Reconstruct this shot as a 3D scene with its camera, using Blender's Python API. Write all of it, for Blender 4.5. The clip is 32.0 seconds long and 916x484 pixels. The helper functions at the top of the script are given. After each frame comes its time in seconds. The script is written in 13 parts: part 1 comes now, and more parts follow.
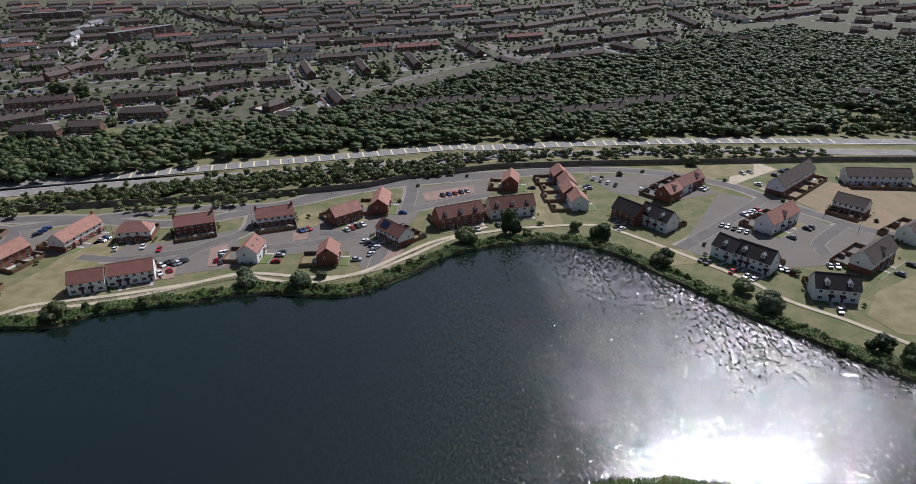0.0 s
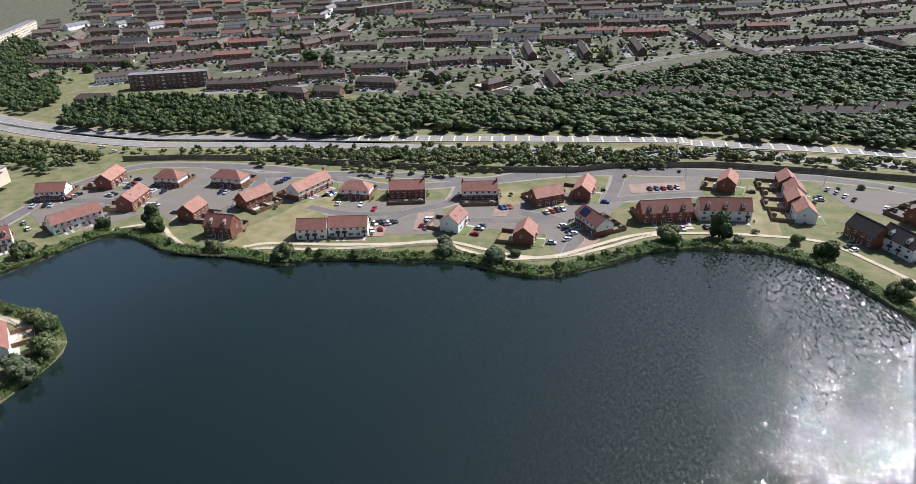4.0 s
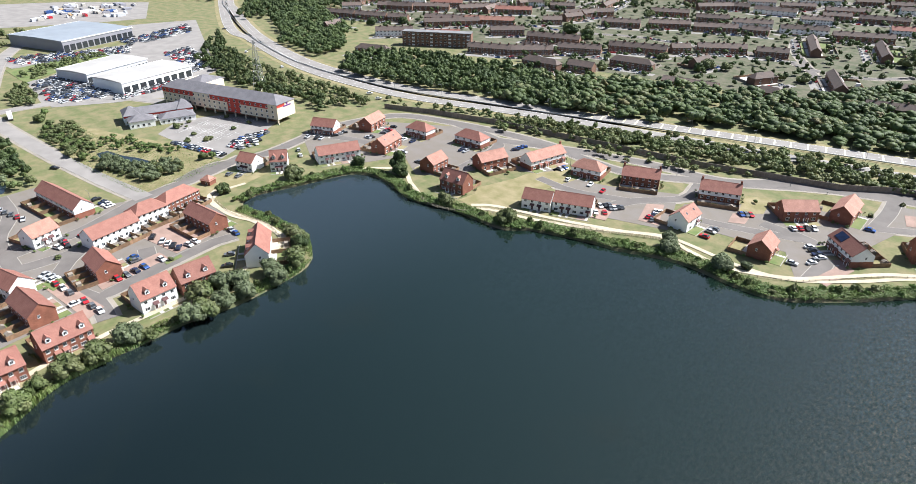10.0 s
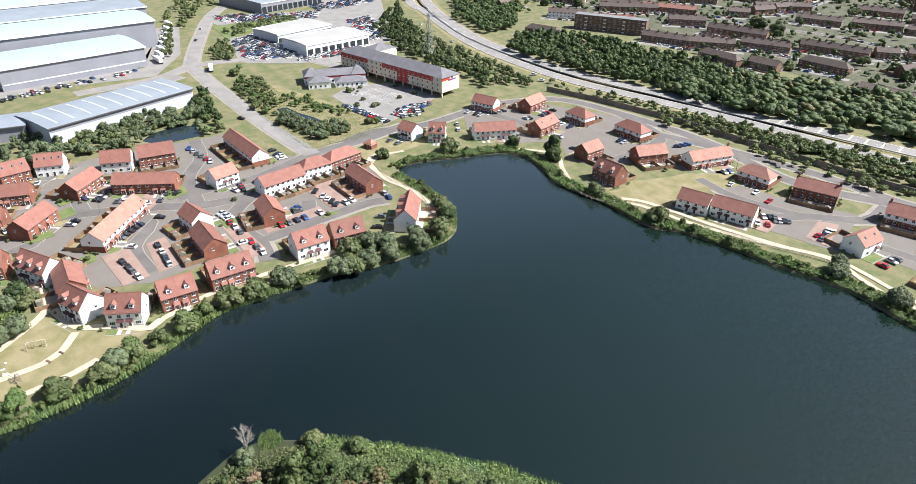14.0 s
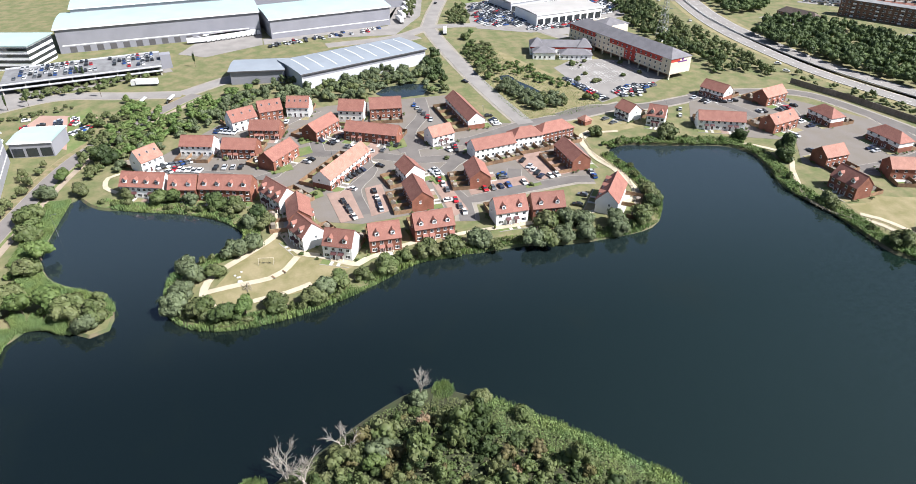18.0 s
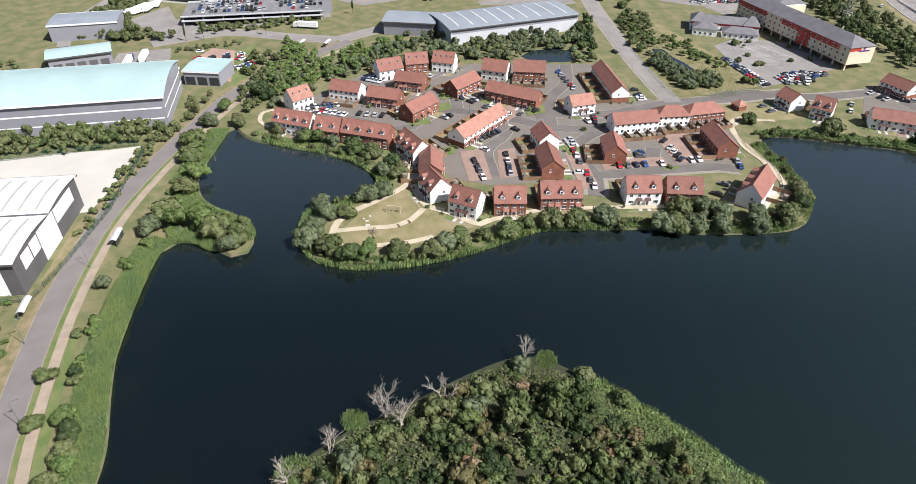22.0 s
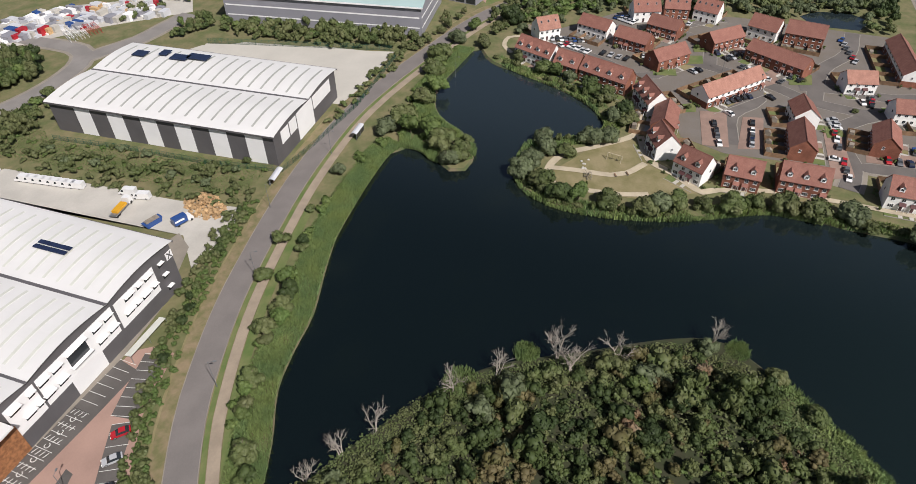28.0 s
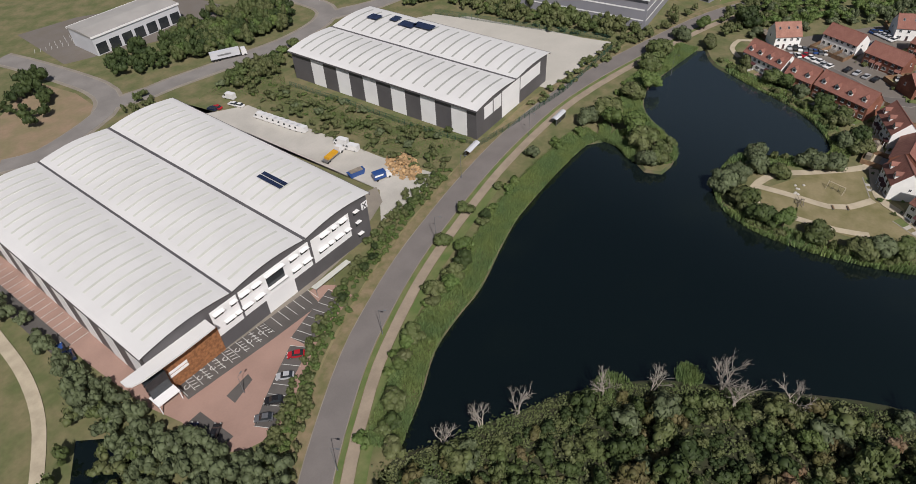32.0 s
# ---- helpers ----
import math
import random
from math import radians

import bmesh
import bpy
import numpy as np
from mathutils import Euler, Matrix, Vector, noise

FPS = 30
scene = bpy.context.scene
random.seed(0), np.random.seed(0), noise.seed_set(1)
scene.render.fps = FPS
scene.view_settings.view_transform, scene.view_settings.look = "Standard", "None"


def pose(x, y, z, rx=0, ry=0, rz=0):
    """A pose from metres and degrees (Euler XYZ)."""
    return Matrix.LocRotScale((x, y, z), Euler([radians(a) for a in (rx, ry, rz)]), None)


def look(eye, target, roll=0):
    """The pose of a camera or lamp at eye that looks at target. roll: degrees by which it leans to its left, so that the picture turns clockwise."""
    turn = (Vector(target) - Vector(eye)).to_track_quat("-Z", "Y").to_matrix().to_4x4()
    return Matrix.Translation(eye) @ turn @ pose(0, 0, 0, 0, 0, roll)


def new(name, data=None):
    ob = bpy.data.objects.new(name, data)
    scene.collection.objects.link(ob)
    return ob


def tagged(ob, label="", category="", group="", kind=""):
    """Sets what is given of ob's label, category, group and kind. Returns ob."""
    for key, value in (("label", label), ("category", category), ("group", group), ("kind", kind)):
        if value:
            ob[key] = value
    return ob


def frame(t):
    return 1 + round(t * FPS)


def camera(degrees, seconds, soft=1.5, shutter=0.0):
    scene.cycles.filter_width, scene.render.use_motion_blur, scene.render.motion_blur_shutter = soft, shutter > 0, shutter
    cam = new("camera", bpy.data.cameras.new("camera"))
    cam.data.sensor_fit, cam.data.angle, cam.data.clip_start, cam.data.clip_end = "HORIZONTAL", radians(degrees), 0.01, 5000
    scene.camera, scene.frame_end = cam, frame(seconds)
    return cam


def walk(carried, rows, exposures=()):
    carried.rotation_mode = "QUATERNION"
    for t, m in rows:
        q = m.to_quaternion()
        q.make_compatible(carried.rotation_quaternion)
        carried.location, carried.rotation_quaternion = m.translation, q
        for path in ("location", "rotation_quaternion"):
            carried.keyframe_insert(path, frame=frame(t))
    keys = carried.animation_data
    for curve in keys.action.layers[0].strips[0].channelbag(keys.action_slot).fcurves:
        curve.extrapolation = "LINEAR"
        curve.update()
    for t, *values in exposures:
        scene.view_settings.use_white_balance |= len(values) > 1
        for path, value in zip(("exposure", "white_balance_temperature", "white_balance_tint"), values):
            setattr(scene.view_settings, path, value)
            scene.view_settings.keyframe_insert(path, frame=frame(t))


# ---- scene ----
SUN_ENERGY, SKY_STRENGTH = 5.0, 0.052
EXPOSURES = ((0.0, -0.05, 5800, 16), (3.0, 0.42, 5850, 14), (6.0, 1.05, 5900, 12), (8.0, 1.25, 5950, 11), (13.0, 1.2, 6000, 10), (19.0, 1.1, 6050, 12), (22.0, 0.75, 6150, 13), (25.0, 0.4, 6350, 13), (28.0, 0.1, 6400, 14), (32.0, -0.2, 6400, 14))
cam = camera(70.47, 32.0, soft=0.7)
EYE = (0.0, 0.0, 125.0)


def aim(yaw, pitch, roll):
    return Matrix.Translation(EYE) @ Euler((0, 0, radians(yaw))).to_matrix().to_4x4() @ Euler((radians(90 + pitch), 0, 0)).to_matrix().to_4x4() @ Euler((0, 0, radians(roll))).to_matrix().to_4x4()


TURNS = (
    (0.0, 0.00, -25.76, -0.59),
    (0.5, 3.57, -25.94, -1.02),
    (1.0, 7.60, -26.07, -1.40),
    (1.5, 9.22, -26.21, -1.39),
    (2.0, 11.19, -26.36, -1.42),
    (2.5, 12.89, -26.54, -1.36),
    (3.0, 14.78, -26.74, -1.30),
    (3.5, 17.15, -26.82, -1.33),
    (5.5, 23.83, -27.31, -0.80),
    (6.0, 25.24, -27.47, -0.54),
    (6.5, 26.44, -27.60, -0.23),
    (7.0, 28.41, -27.76, -0.19),
    (7.5, 30.50, -27.86, -0.16),
    (8.0, 32.34, -28.04, -0.04),
    (8.5, 34.36, -28.17, -0.00),
    (9.0, 36.67, -28.34, 0.03),
    (9.5, 38.71, -28.47, 0.09),
    (10.0, 40.87, -28.72, 0.11),
    (10.5, 42.77, -28.87, 0.21),
    (11.0, 43.60, -29.07, 0.62),
    (11.5, 44.09, -29.24, 1.08),
    (12.0, 45.21, -29.44, 1.40),
    (12.5, 47.62, -29.68, 1.28),
    (13.0, 50.22, -29.90, 1.19),
    (13.5, 52.83, -30.13, 0.98),
    (14.0, 55.21, -30.36, 0.91),
    (14.5, 57.25, -30.61, 0.91),
    (16.5, 67.60, -31.73, 0.21),
    (17.0, 70.62, -32.08, -0.05),
    (17.5, 73.17, -32.37, -0.24),
    (18.0, 75.30, -32.71, -0.22),
    (18.5, 76.10, -33.08, 0.19),
    (19.0, 77.43, -33.46, 0.53),
    (19.5, 79.01, -33.79, 0.71),
    (20.0, 80.78, -34.21, 0.73),
    (20.5, 82.51, -34.59, 0.72),
    (21.0, 84.34, -35.02, 0.77),
    (21.5, 86.15, -35.42, 0.74),
    (22.0, 88.27, -35.78, 0.55),
    (22.5, 90.19, -36.17, 0.40),
    (23.0, 91.95, -36.56, 0.48),
    (23.5, 93.59, -36.89, 0.39),
    (24.0, 95.45, -37.24, 0.32),
    (24.5, 98.62, -37.48, -0.32),
    (25.0, 102.13, -37.66, -0.98),
    (25.5, 104.03, -37.83, -1.03),
    (27.5, 106.73, -41.15, 0.86),
    (28.0, 111.12, -41.15, -0.28),
    (28.5, 114.52, -41.07, -1.04),
    (29.0, 118.28, -40.99, -1.78),
    (29.5, 119.24, -41.25, -1.48),
    (30.0, 119.80, -41.49, -0.91),
    (30.5, 120.24, -41.75, -0.37),
    (31.0, 123.40, -41.91, -0.97),
    (31.5, 127.80, -41.94, -2.02),
    (32.0, 131.95, -41.91, -2.89),
)
walk(cam, [(t, aim(yaw, pitch, roll)) for t, yaw, pitch, roll in TURNS], exposures=EXPOSURES)

# ---------------------------------------------------------------- world and sun
SUN_YAW, SUN_ELEV = 32.0, 48.0          # degrees clockwise from +y, and above the horizon
world = bpy.data.worlds.new("sky")
scene.world = world
world.use_nodes = True
wn = world.node_tree.nodes
sky = wn.new("ShaderNodeTexSky")
sky.sky_type, sky.sun_disc = "NISHITA", False
sky.sun_elevation, sky.sun_rotation = radians(SUN_ELEV), radians(SUN_YAW)
sky.air_density, sky.dust_density, sky.ozone_density = 1.0, 2.6, 1.0
world.node_tree.links.new(sky.outputs[0], wn["Background"].inputs[0])
wn["Background"].inputs[1].default_value = SKY_STRENGTH
sun_data = bpy.data.lights.new("sun", "SUN")
sun_data.energy, sun_data.angle, sun_data.color = SUN_ENERGY, radians(0.53), (1.0, 0.96, 0.89)
sun = new("sun", sun_data)
sx, sy = math.sin(radians(SUN_YAW)), math.cos(radians(SUN_YAW))
ce, se = math.cos(radians(SUN_ELEV)), math.sin(radians(SUN_ELEV))
sun.matrix_world = look((sx * ce * 400, sy * ce * 400, se * 400), (0, 0, 0))

# ---------------------------------------------------------------- materials
MATS = {}


def mat(name, color, rough=0.8, metal=0.0, grain=2.0, fine=14.0, var=0.25, second=None, bump=0.1, island=0.0, own=0.0, spec=0.4, mix_at=0.5, trans=0.0):
    """A procedural surface: two scales of noise in its colour, fine relief, and small changes from piece to piece."""
    m = bpy.data.materials.new(name)
    m.use_nodes = True
    nt, nodes, link = m.node_tree, m.node_tree.nodes, m.node_tree.links.new
    b = nodes["Principled BSDF"]
    b.inputs["Roughness"].default_value, b.inputs["Metallic"].default_value = rough, metal
    b.inputs["Specular IOR Level"].default_value = spec
    geo = nodes.new("ShaderNodeNewGeometry")
    n1, n2 = nodes.new("ShaderNodeTexNoise"), nodes.new("ShaderNodeTexNoise")
    n1.inputs["Scale"].default_value, n1.inputs["Detail"].default_value = 1.0 / grain, 5.0
    n2.inputs["Scale"].default_value, n2.inputs["Detail"].default_value = fine / 4.0, 3.0
    link(geo.outputs["Position"], n1.inputs["Vector"]), link(geo.outputs["Position"], n2.inputs["Vector"])
    ramp = nodes.new("ShaderNodeMapRange")
    ramp.inputs[1].default_value, ramp.inputs[2].default_value = mix_at - 0.14, mix_at + 0.14
    link(n1.outputs["Fac"], ramp.inputs[0])
    mix = nodes.new("ShaderNodeMix")
    mix.data_type = "RGBA"
    two = second or tuple(c * (1 - var) for c in color)
    mix.inputs[6].default_value, mix.inputs[7].default_value = (*color, 1), (*two, 1)
    link(ramp.outputs[0], mix.inputs[0])
    last = mix.outputs[2]
    hsv = nodes.new("ShaderNodeHueSaturation")
    link(last, hsv.inputs["Color"])
    add = nodes.new("ShaderNodeMath")
    add.operation = "MULTIPLY_ADD"
    add.inputs[1].default_value, add.inputs[2].default_value = var * 0.9, 1 - var * 0.45
    link(n2.outputs["Fac"], add.inputs[0])
    value = add.outputs[0]
    for amount, kind in ((island, "island"), (own, "own")):
        if amount:
            source = geo.outputs["Random Per Island"] if kind == "island" else nodes.new("ShaderNodeObjectInfo").outputs["Random"]
            more = nodes.new("ShaderNodeMath")
            more.operation = "MULTIPLY_ADD"
            more.inputs[1].default_value, more.inputs[2].default_value = amount, 1 - amount / 2
            link(source, more.inputs[0])
            both = nodes.new("ShaderNodeMath")
            both.operation = "MULTIPLY"
            link(value, both.inputs[0]), link(more.outputs[0], both.inputs[1])
            value = both.outputs[0]
    link(value, hsv.inputs["Value"])
    link(hsv.outputs[0], b.inputs["Base Color"])
    if bump:
        bp = nodes.new("ShaderNodeBump")
        bp.inputs["Strength"].default_value, bp.inputs["Distance"].default_value = bump, 0.05
        link(n2.outputs["Fac"], bp.inputs["Height"]), link(bp.outputs[0], b.inputs["Normal"])
    if trans:
        t = nodes.new("ShaderNodeBsdfTranslucent")
        s = nodes.new("ShaderNodeMixShader")
        s.inputs[0].default_value = trans
        link(hsv.outputs[0], t.inputs["Color"]), link(b.outputs[0], s.inputs[1]), link(t.outputs[0], s.inputs[2])
        link(s.outputs[0], nodes["Material Output"].inputs["Surface"])
    MATS[name] = m
    return m


def courses(m, across, along, depth=0.4, joint=0.02):
    """Adds brick or tile courses (object space, true size) to a material's relief and colour."""
    nodes, link = m.node_tree.nodes, m.node_tree.links.new
    tc, br, b = nodes.new("ShaderNodeTexCoord"), nodes.new("ShaderNodeTexBrick"), nodes["Principled BSDF"]
    br.inputs["Scale"].default_value, br.inputs["Mortar Size"].default_value = 1.0, joint
    br.inputs["Brick Width"].default_value, br.inputs["Row Height"].default_value = along, across
    br.inputs["Color1"].default_value, br.inputs["Color2"].default_value = (1, 1, 1, 1), (0.82, 0.8, 0.78, 1)
    br.inputs["Mortar"].default_value = (0.72, 0.7, 0.66, 1)
    sep, com, plus = nodes.new("ShaderNodeSeparateXYZ"), nodes.new("ShaderNodeCombineXYZ"), nodes.new("ShaderNodeMath")
    link(tc.outputs["Object"], sep.inputs[0])
    plus.operation = "ADD"
    link(sep.outputs[0], plus.inputs[0]), link(sep.outputs[1], plus.inputs[1])
    link(plus.outputs[0], com.inputs[0]), link(sep.outputs[2], com.inputs[1])
    link(com.outputs[0], br.inputs["Vector"])
    old = b.inputs["Base Color"].links[0].from_socket
    mx = nodes.new("ShaderNodeMix")
    mx.data_type, mx.blend_type = "RGBA", "MULTIPLY"
    mx.inputs[0].default_value = depth
    link(old, mx.inputs[6]), link(br.outputs["Color"], mx.inputs[7]), link(mx.outputs[2], b.inputs["Base Color"])


mat("brick_red", (0.27, 0.108, 0.07), 0.9, grain=3, fine=8, var=0.3, own=0.25)
courses(MATS["brick_red"], 0.225, 0.45, 0.8)
mat("brick_brown", (0.21, 0.12, 0.085), 0.9, grain=3, fine=8, var=0.3, own=0.3)
courses(MATS["brick_brown"], 0.225, 0.45, 0.8)
mat("render_white", (0.80, 0.80, 0.78), 0.85, grain=4, var=0.08, own=0.06)
mat("roof_red", (0.265, 0.122, 0.095), 0.8, grain=2.5, fine=7, var=0.28, second=(0.23, 0.1, 0.078), own=0.3)
courses(MATS["roof_red"], 0.24, 0.33, 0.9, 0.03)
mat("roof_pink", (0.37, 0.19, 0.145), 0.8, grain=2.5, fine=7, var=0.25, second=(0.3, 0.15, 0.115), own=0.2)
courses(MATS["roof_pink"], 0.24, 0.33, 0.9, 0.03)
mat("roof_brown", (0.135, 0.1, 0.086), 0.85, grain=3, fine=7, var=0.35, second=(0.105, 0.083, 0.075), own=0.5)
courses(MATS["roof_brown"], 0.3, 0.33, 0.9, 0.03)
mat("roof_dark", (0.07, 0.055, 0.052), 0.75, grain=3, fine=7, var=0.3, own=0.2)
courses(MATS["roof_dark"], 0.3, 0.33, 0.9, 0.03)
mat("roof_slate", (0.17, 0.165, 0.18), 0.7, grain=4, fine=7, var=0.2)
courses(MATS["roof_slate"], 0.3, 0.33, 0.7, 0.03)
mat("flat_felt", (0.19, 0.19, 0.195), 0.9, grain=5, var=0.3)
mat("upvc", (0.8, 0.8, 0.8), 0.4, var=0.04, bump=0.0)
mat("glass_dark", (0.03, 0.035, 0.04), 0.06, var=0.2, bump=0.0, spec=0.6, grain=1.5)
mat("door_paint", (0.09, 0.05, 0.05), 0.5, var=0.2, own=0.8)
mat("porch_dark", (0.09, 0.035, 0.035), 0.7, var=0.3, own=0.3)
mat("lead", (0.22, 0.23, 0.25), 0.6, var=0.2)
mat("asphalt", (0.134, 0.121, 0.112), 0.92, grain=9, fine=12, var=0.22, bump=0.3)
mat("asphalt_worn", (0.172, 0.155, 0.146), 0.92, grain=7, fine=12, var=0.2, second=(0.15, 0.136, 0.128), bump=0.3)
mat("asphalt_dark", (0.10, 0.092, 0.086), 0.92, grain=7, fine=12, var=0.22, bump=0.3)
mat("asphalt_pale", (0.225, 0.21, 0.197), 0.92, grain=10, fine=12, var=0.2, bump=0.3)
mat("pavement", (0.25, 0.222, 0.185), 0.9, grain=6, fine=10, var=0.2)
mat("dry_verge", (0.215, 0.165, 0.1), 0.95, grain=3, fine=6, var=0.4, second=(0.13, 0.125, 0.055), bump=0.6)
mat("path_brown", (0.3, 0.245, 0.185), 0.95, grain=4, fine=10, var=0.2)
mat("gravel_path", (0.44, 0.38, 0.28), 0.95, grain=4, fine=10, var=0.2)
mat("block_paving", (0.27, 0.185, 0.15), 0.9, grain=5, fine=8, var=0.22)
mat("red_asphalt", (0.33, 0.215, 0.175), 0.92, grain=9, fine=10, var=0.16)
mat("concrete", (0.45, 0.43, 0.39), 0.9, grain=9, fine=6, var=0.16)
mat("concrete_pale", (0.45, 0.43, 0.385), 0.9, grain=14, fine=4, var=0.1)
mat("paint_line", (0.62, 0.62, 0.6), 0.7, grain=2, var=0.2)
mat("paint_cream", (0.68, 0.62, 0.38), 0.7, grain=2, var=0.2)
mat("dry_grass", (0.155, 0.14, 0.062), 0.95, grain=6, fine=5, var=0.3, second=(0.225, 0.19, 0.105), bump=0.4)
mat("lawn", (0.085, 0.125, 0.035), 0.95, grain=5, fine=6, var=0.3, second=(0.14, 0.15, 0.06), bump=0.4)
mat("ground_mix", (0.095, 0.11, 0.042), 0.97, grain=7, fine=3, var=0.5, second=(0.165, 0.145, 0.075), bump=0.8)
mat("bank_soil", (0.12, 0.10, 0.06), 0.95, grain=4, fine=4, var=0.4, second=(0.06, 0.08, 0.03), bump=0.5)
mat("plot_mix", (0.152, 0.136, 0.122), 0.95, grain=7, fine=6, var=0.2, second=(0.142, 0.124, 0.104), bump=0.3)
mat("kerb_stone", (0.27, 0.25, 0.22), 0.9, grain=2, fine=6, var=0.15)
mat("estate_ground", (0.05, 0.062, 0.027), 0.95, grain=7, fine=3, var=0.5, second=(0.105, 0.095, 0.065), bump=0.5)
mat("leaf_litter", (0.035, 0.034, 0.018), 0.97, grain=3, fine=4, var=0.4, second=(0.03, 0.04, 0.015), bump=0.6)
mat("dirt", (0.25, 0.18, 0.12), 0.95, grain=8, fine=3, var=0.3, second=(0.19, 0.16, 0.09), bump=0.5)
mat("leaf", (0.09, 0.12, 0.041), 0.6, grain=9, fine=1.5, var=0.35, second=(0.128, 0.14, 0.06), bump=0, island=0.3, own=0.35, spec=0.3, trans=0.25)
mat("leaf_dark", (0.036, 0.057, 0.019), 0.65, grain=11, fine=1.2, var=0.3, second=(0.07, 0.098, 0.031), bump=0, island=0.25, own=0.3, spec=0.3, trans=0.22)
mat("leaf_silver", (0.135, 0.165, 0.085), 0.6, grain=5, fine=1.5, var=0.3, bump=0, island=0.35, own=0.2, spec=0.3, trans=0.25)
mat("leaf_bright", (0.125, 0.165, 0.052), 0.6, grain=6, fine=1.5, var=0.35, second=(0.10, 0.155, 0.045), bump=0, island=0.35, own=0.3, spec=0.3, trans=0.3)
mat("leaf_olive", (0.12, 0.118, 0.042), 0.65, grain=7, fine=1.5, var=0.35, second=(0.15, 0.125, 0.06), bump=0, island=0.35, own=0.3, spec=0.3, trans=0.22)
mat("leaf_rust", (0.17, 0.105, 0.06), 0.75, grain=3, fine=2, var=0.35, second=(0.22, 0.17, 0.11), bump=0, island=0.4, spec=0.2, trans=0.15)
mat("reed", (0.165, 0.245, 0.1), 0.7, grain=7, fine=2, var=0.35, second=(0.225, 0.285, 0.1), bump=0, island=0.6, spec=0.2, trans=0.25)
mat("bark", (0.13, 0.10, 0.075), 0.9, grain=0.6, fine=10, var=0.4)
mat("dead_wood", (0.42, 0.37, 0.32), 0.9, grain=0.6, fine=10, var=0.3)
mat("timber", (0.235, 0.145, 0.085), 0.85, grain=1.2, fine=6, var=0.35, own=0.6)
mat("timber_grey", (0.22, 0.19, 0.155), 0.9, grain=1.5, fine=6, var=0.3, own=0.4)
mat("timber_pale", (0.46, 0.40, 0.29), 0.85, grain=1.5, fine=6, var=0.25)
mat("cedar", (0.34, 0.15, 0.065), 0.7, grain=0.8, fine=4, var=0.45)
mat("steel_grey", (0.35, 0.36, 0.37), 0.45, 0.7, grain=2, var=0.2)
mat("post_grey", (0.18, 0.19, 0.2), 0.5, 0.3, grain=2, var=0.2)
mat("fence_green", (0.03, 0.09, 0.06), 0.6, grain=2, var=0.3)
mat("clad_white", (0.78, 0.78, 0.78), 0.5, grain=6, var=0.06, bump=0)
mat("clad_dark", (0.105, 0.10, 0.105), 0.55, grain=6, var=0.14, bump=0)
mat("clad_grey", (0.25, 0.25, 0.28), 0.55, grain=9, var=0.1, bump=0)
mat("clad_pale", (0.52, 0.53, 0.56), 0.5, grain=9, var=0.08, bump=0)
mat("roof_sheet_white", (0.64, 0.635, 0.625), 0.45, grain=12, fine=1.0, var=0.07, bump=0)
mat("roof_sheet_teal", (0.34, 0.455, 0.45), 0.5, grain=14, fine=1.0, var=0.08, bump=0)
mat("roof_sheet_blue", (0.235, 0.26, 0.29), 0.5, grain=12, fine=1.0, var=0.12, bump=0)
mat("roof_sheet_grey", (0.37, 0.355, 0.335), 0.55, grain=12, fine=1.0, var=0.12, bump=0)
mat("skylight", (0.36, 0.37, 0.34), 0.35, grain=4, var=0.15, bump=0)
mat("skylight_pale", (0.56, 0.57, 0.52), 0.35, grain=4, var=0.12, bump=0)
mat("solar", (0.02, 0.03, 0.07), 0.15, grain=2, var=0.3, bump=0)
mat("hotel_cream", (0.66, 0.58, 0.44), 0.85, grain=5, var=0.1)
mat("hotel_red", (0.42, 0.045, 0.03), 0.7, grain=5, var=0.12)
mat("tyre", (0.02, 0.02, 0.02), 0.8, var=0.2)
mat("lamp_glass", (0.75, 0.75, 0.72), 0.3, var=0.05, bump=0)
mat("sign_purple", (0.13, 0.04, 0.20), 0.5, var=0.1, bump=0)
mat("sign_white", (0.8, 0.8, 0.8), 0.5, var=0.05, bump=0)
mat("crate_wood", (0.50, 0.33, 0.17), 0.85, grain=1, fine=4, var=0.35, own=0.3, island=0.5)
for paint_name, paint_rgb in (("white", (0.78, 0.78, 0.78)), ("silver", (0.45, 0.46, 0.48)), ("grey", (0.13, 0.135, 0.145)), ("black", (0.02, 0.02, 0.022)),
                              ("blue", (0.03, 0.08, 0.26)), ("red", (0.42, 0.02, 0.03)), ("navy", (0.02, 0.03, 0.07)), ("yellow", (0.7, 0.36, 0.02))):
    mat("paint_" + paint_name, paint_rgb, 0.25, 0.15, grain=1, var=0.06, bump=0, spec=0.6)


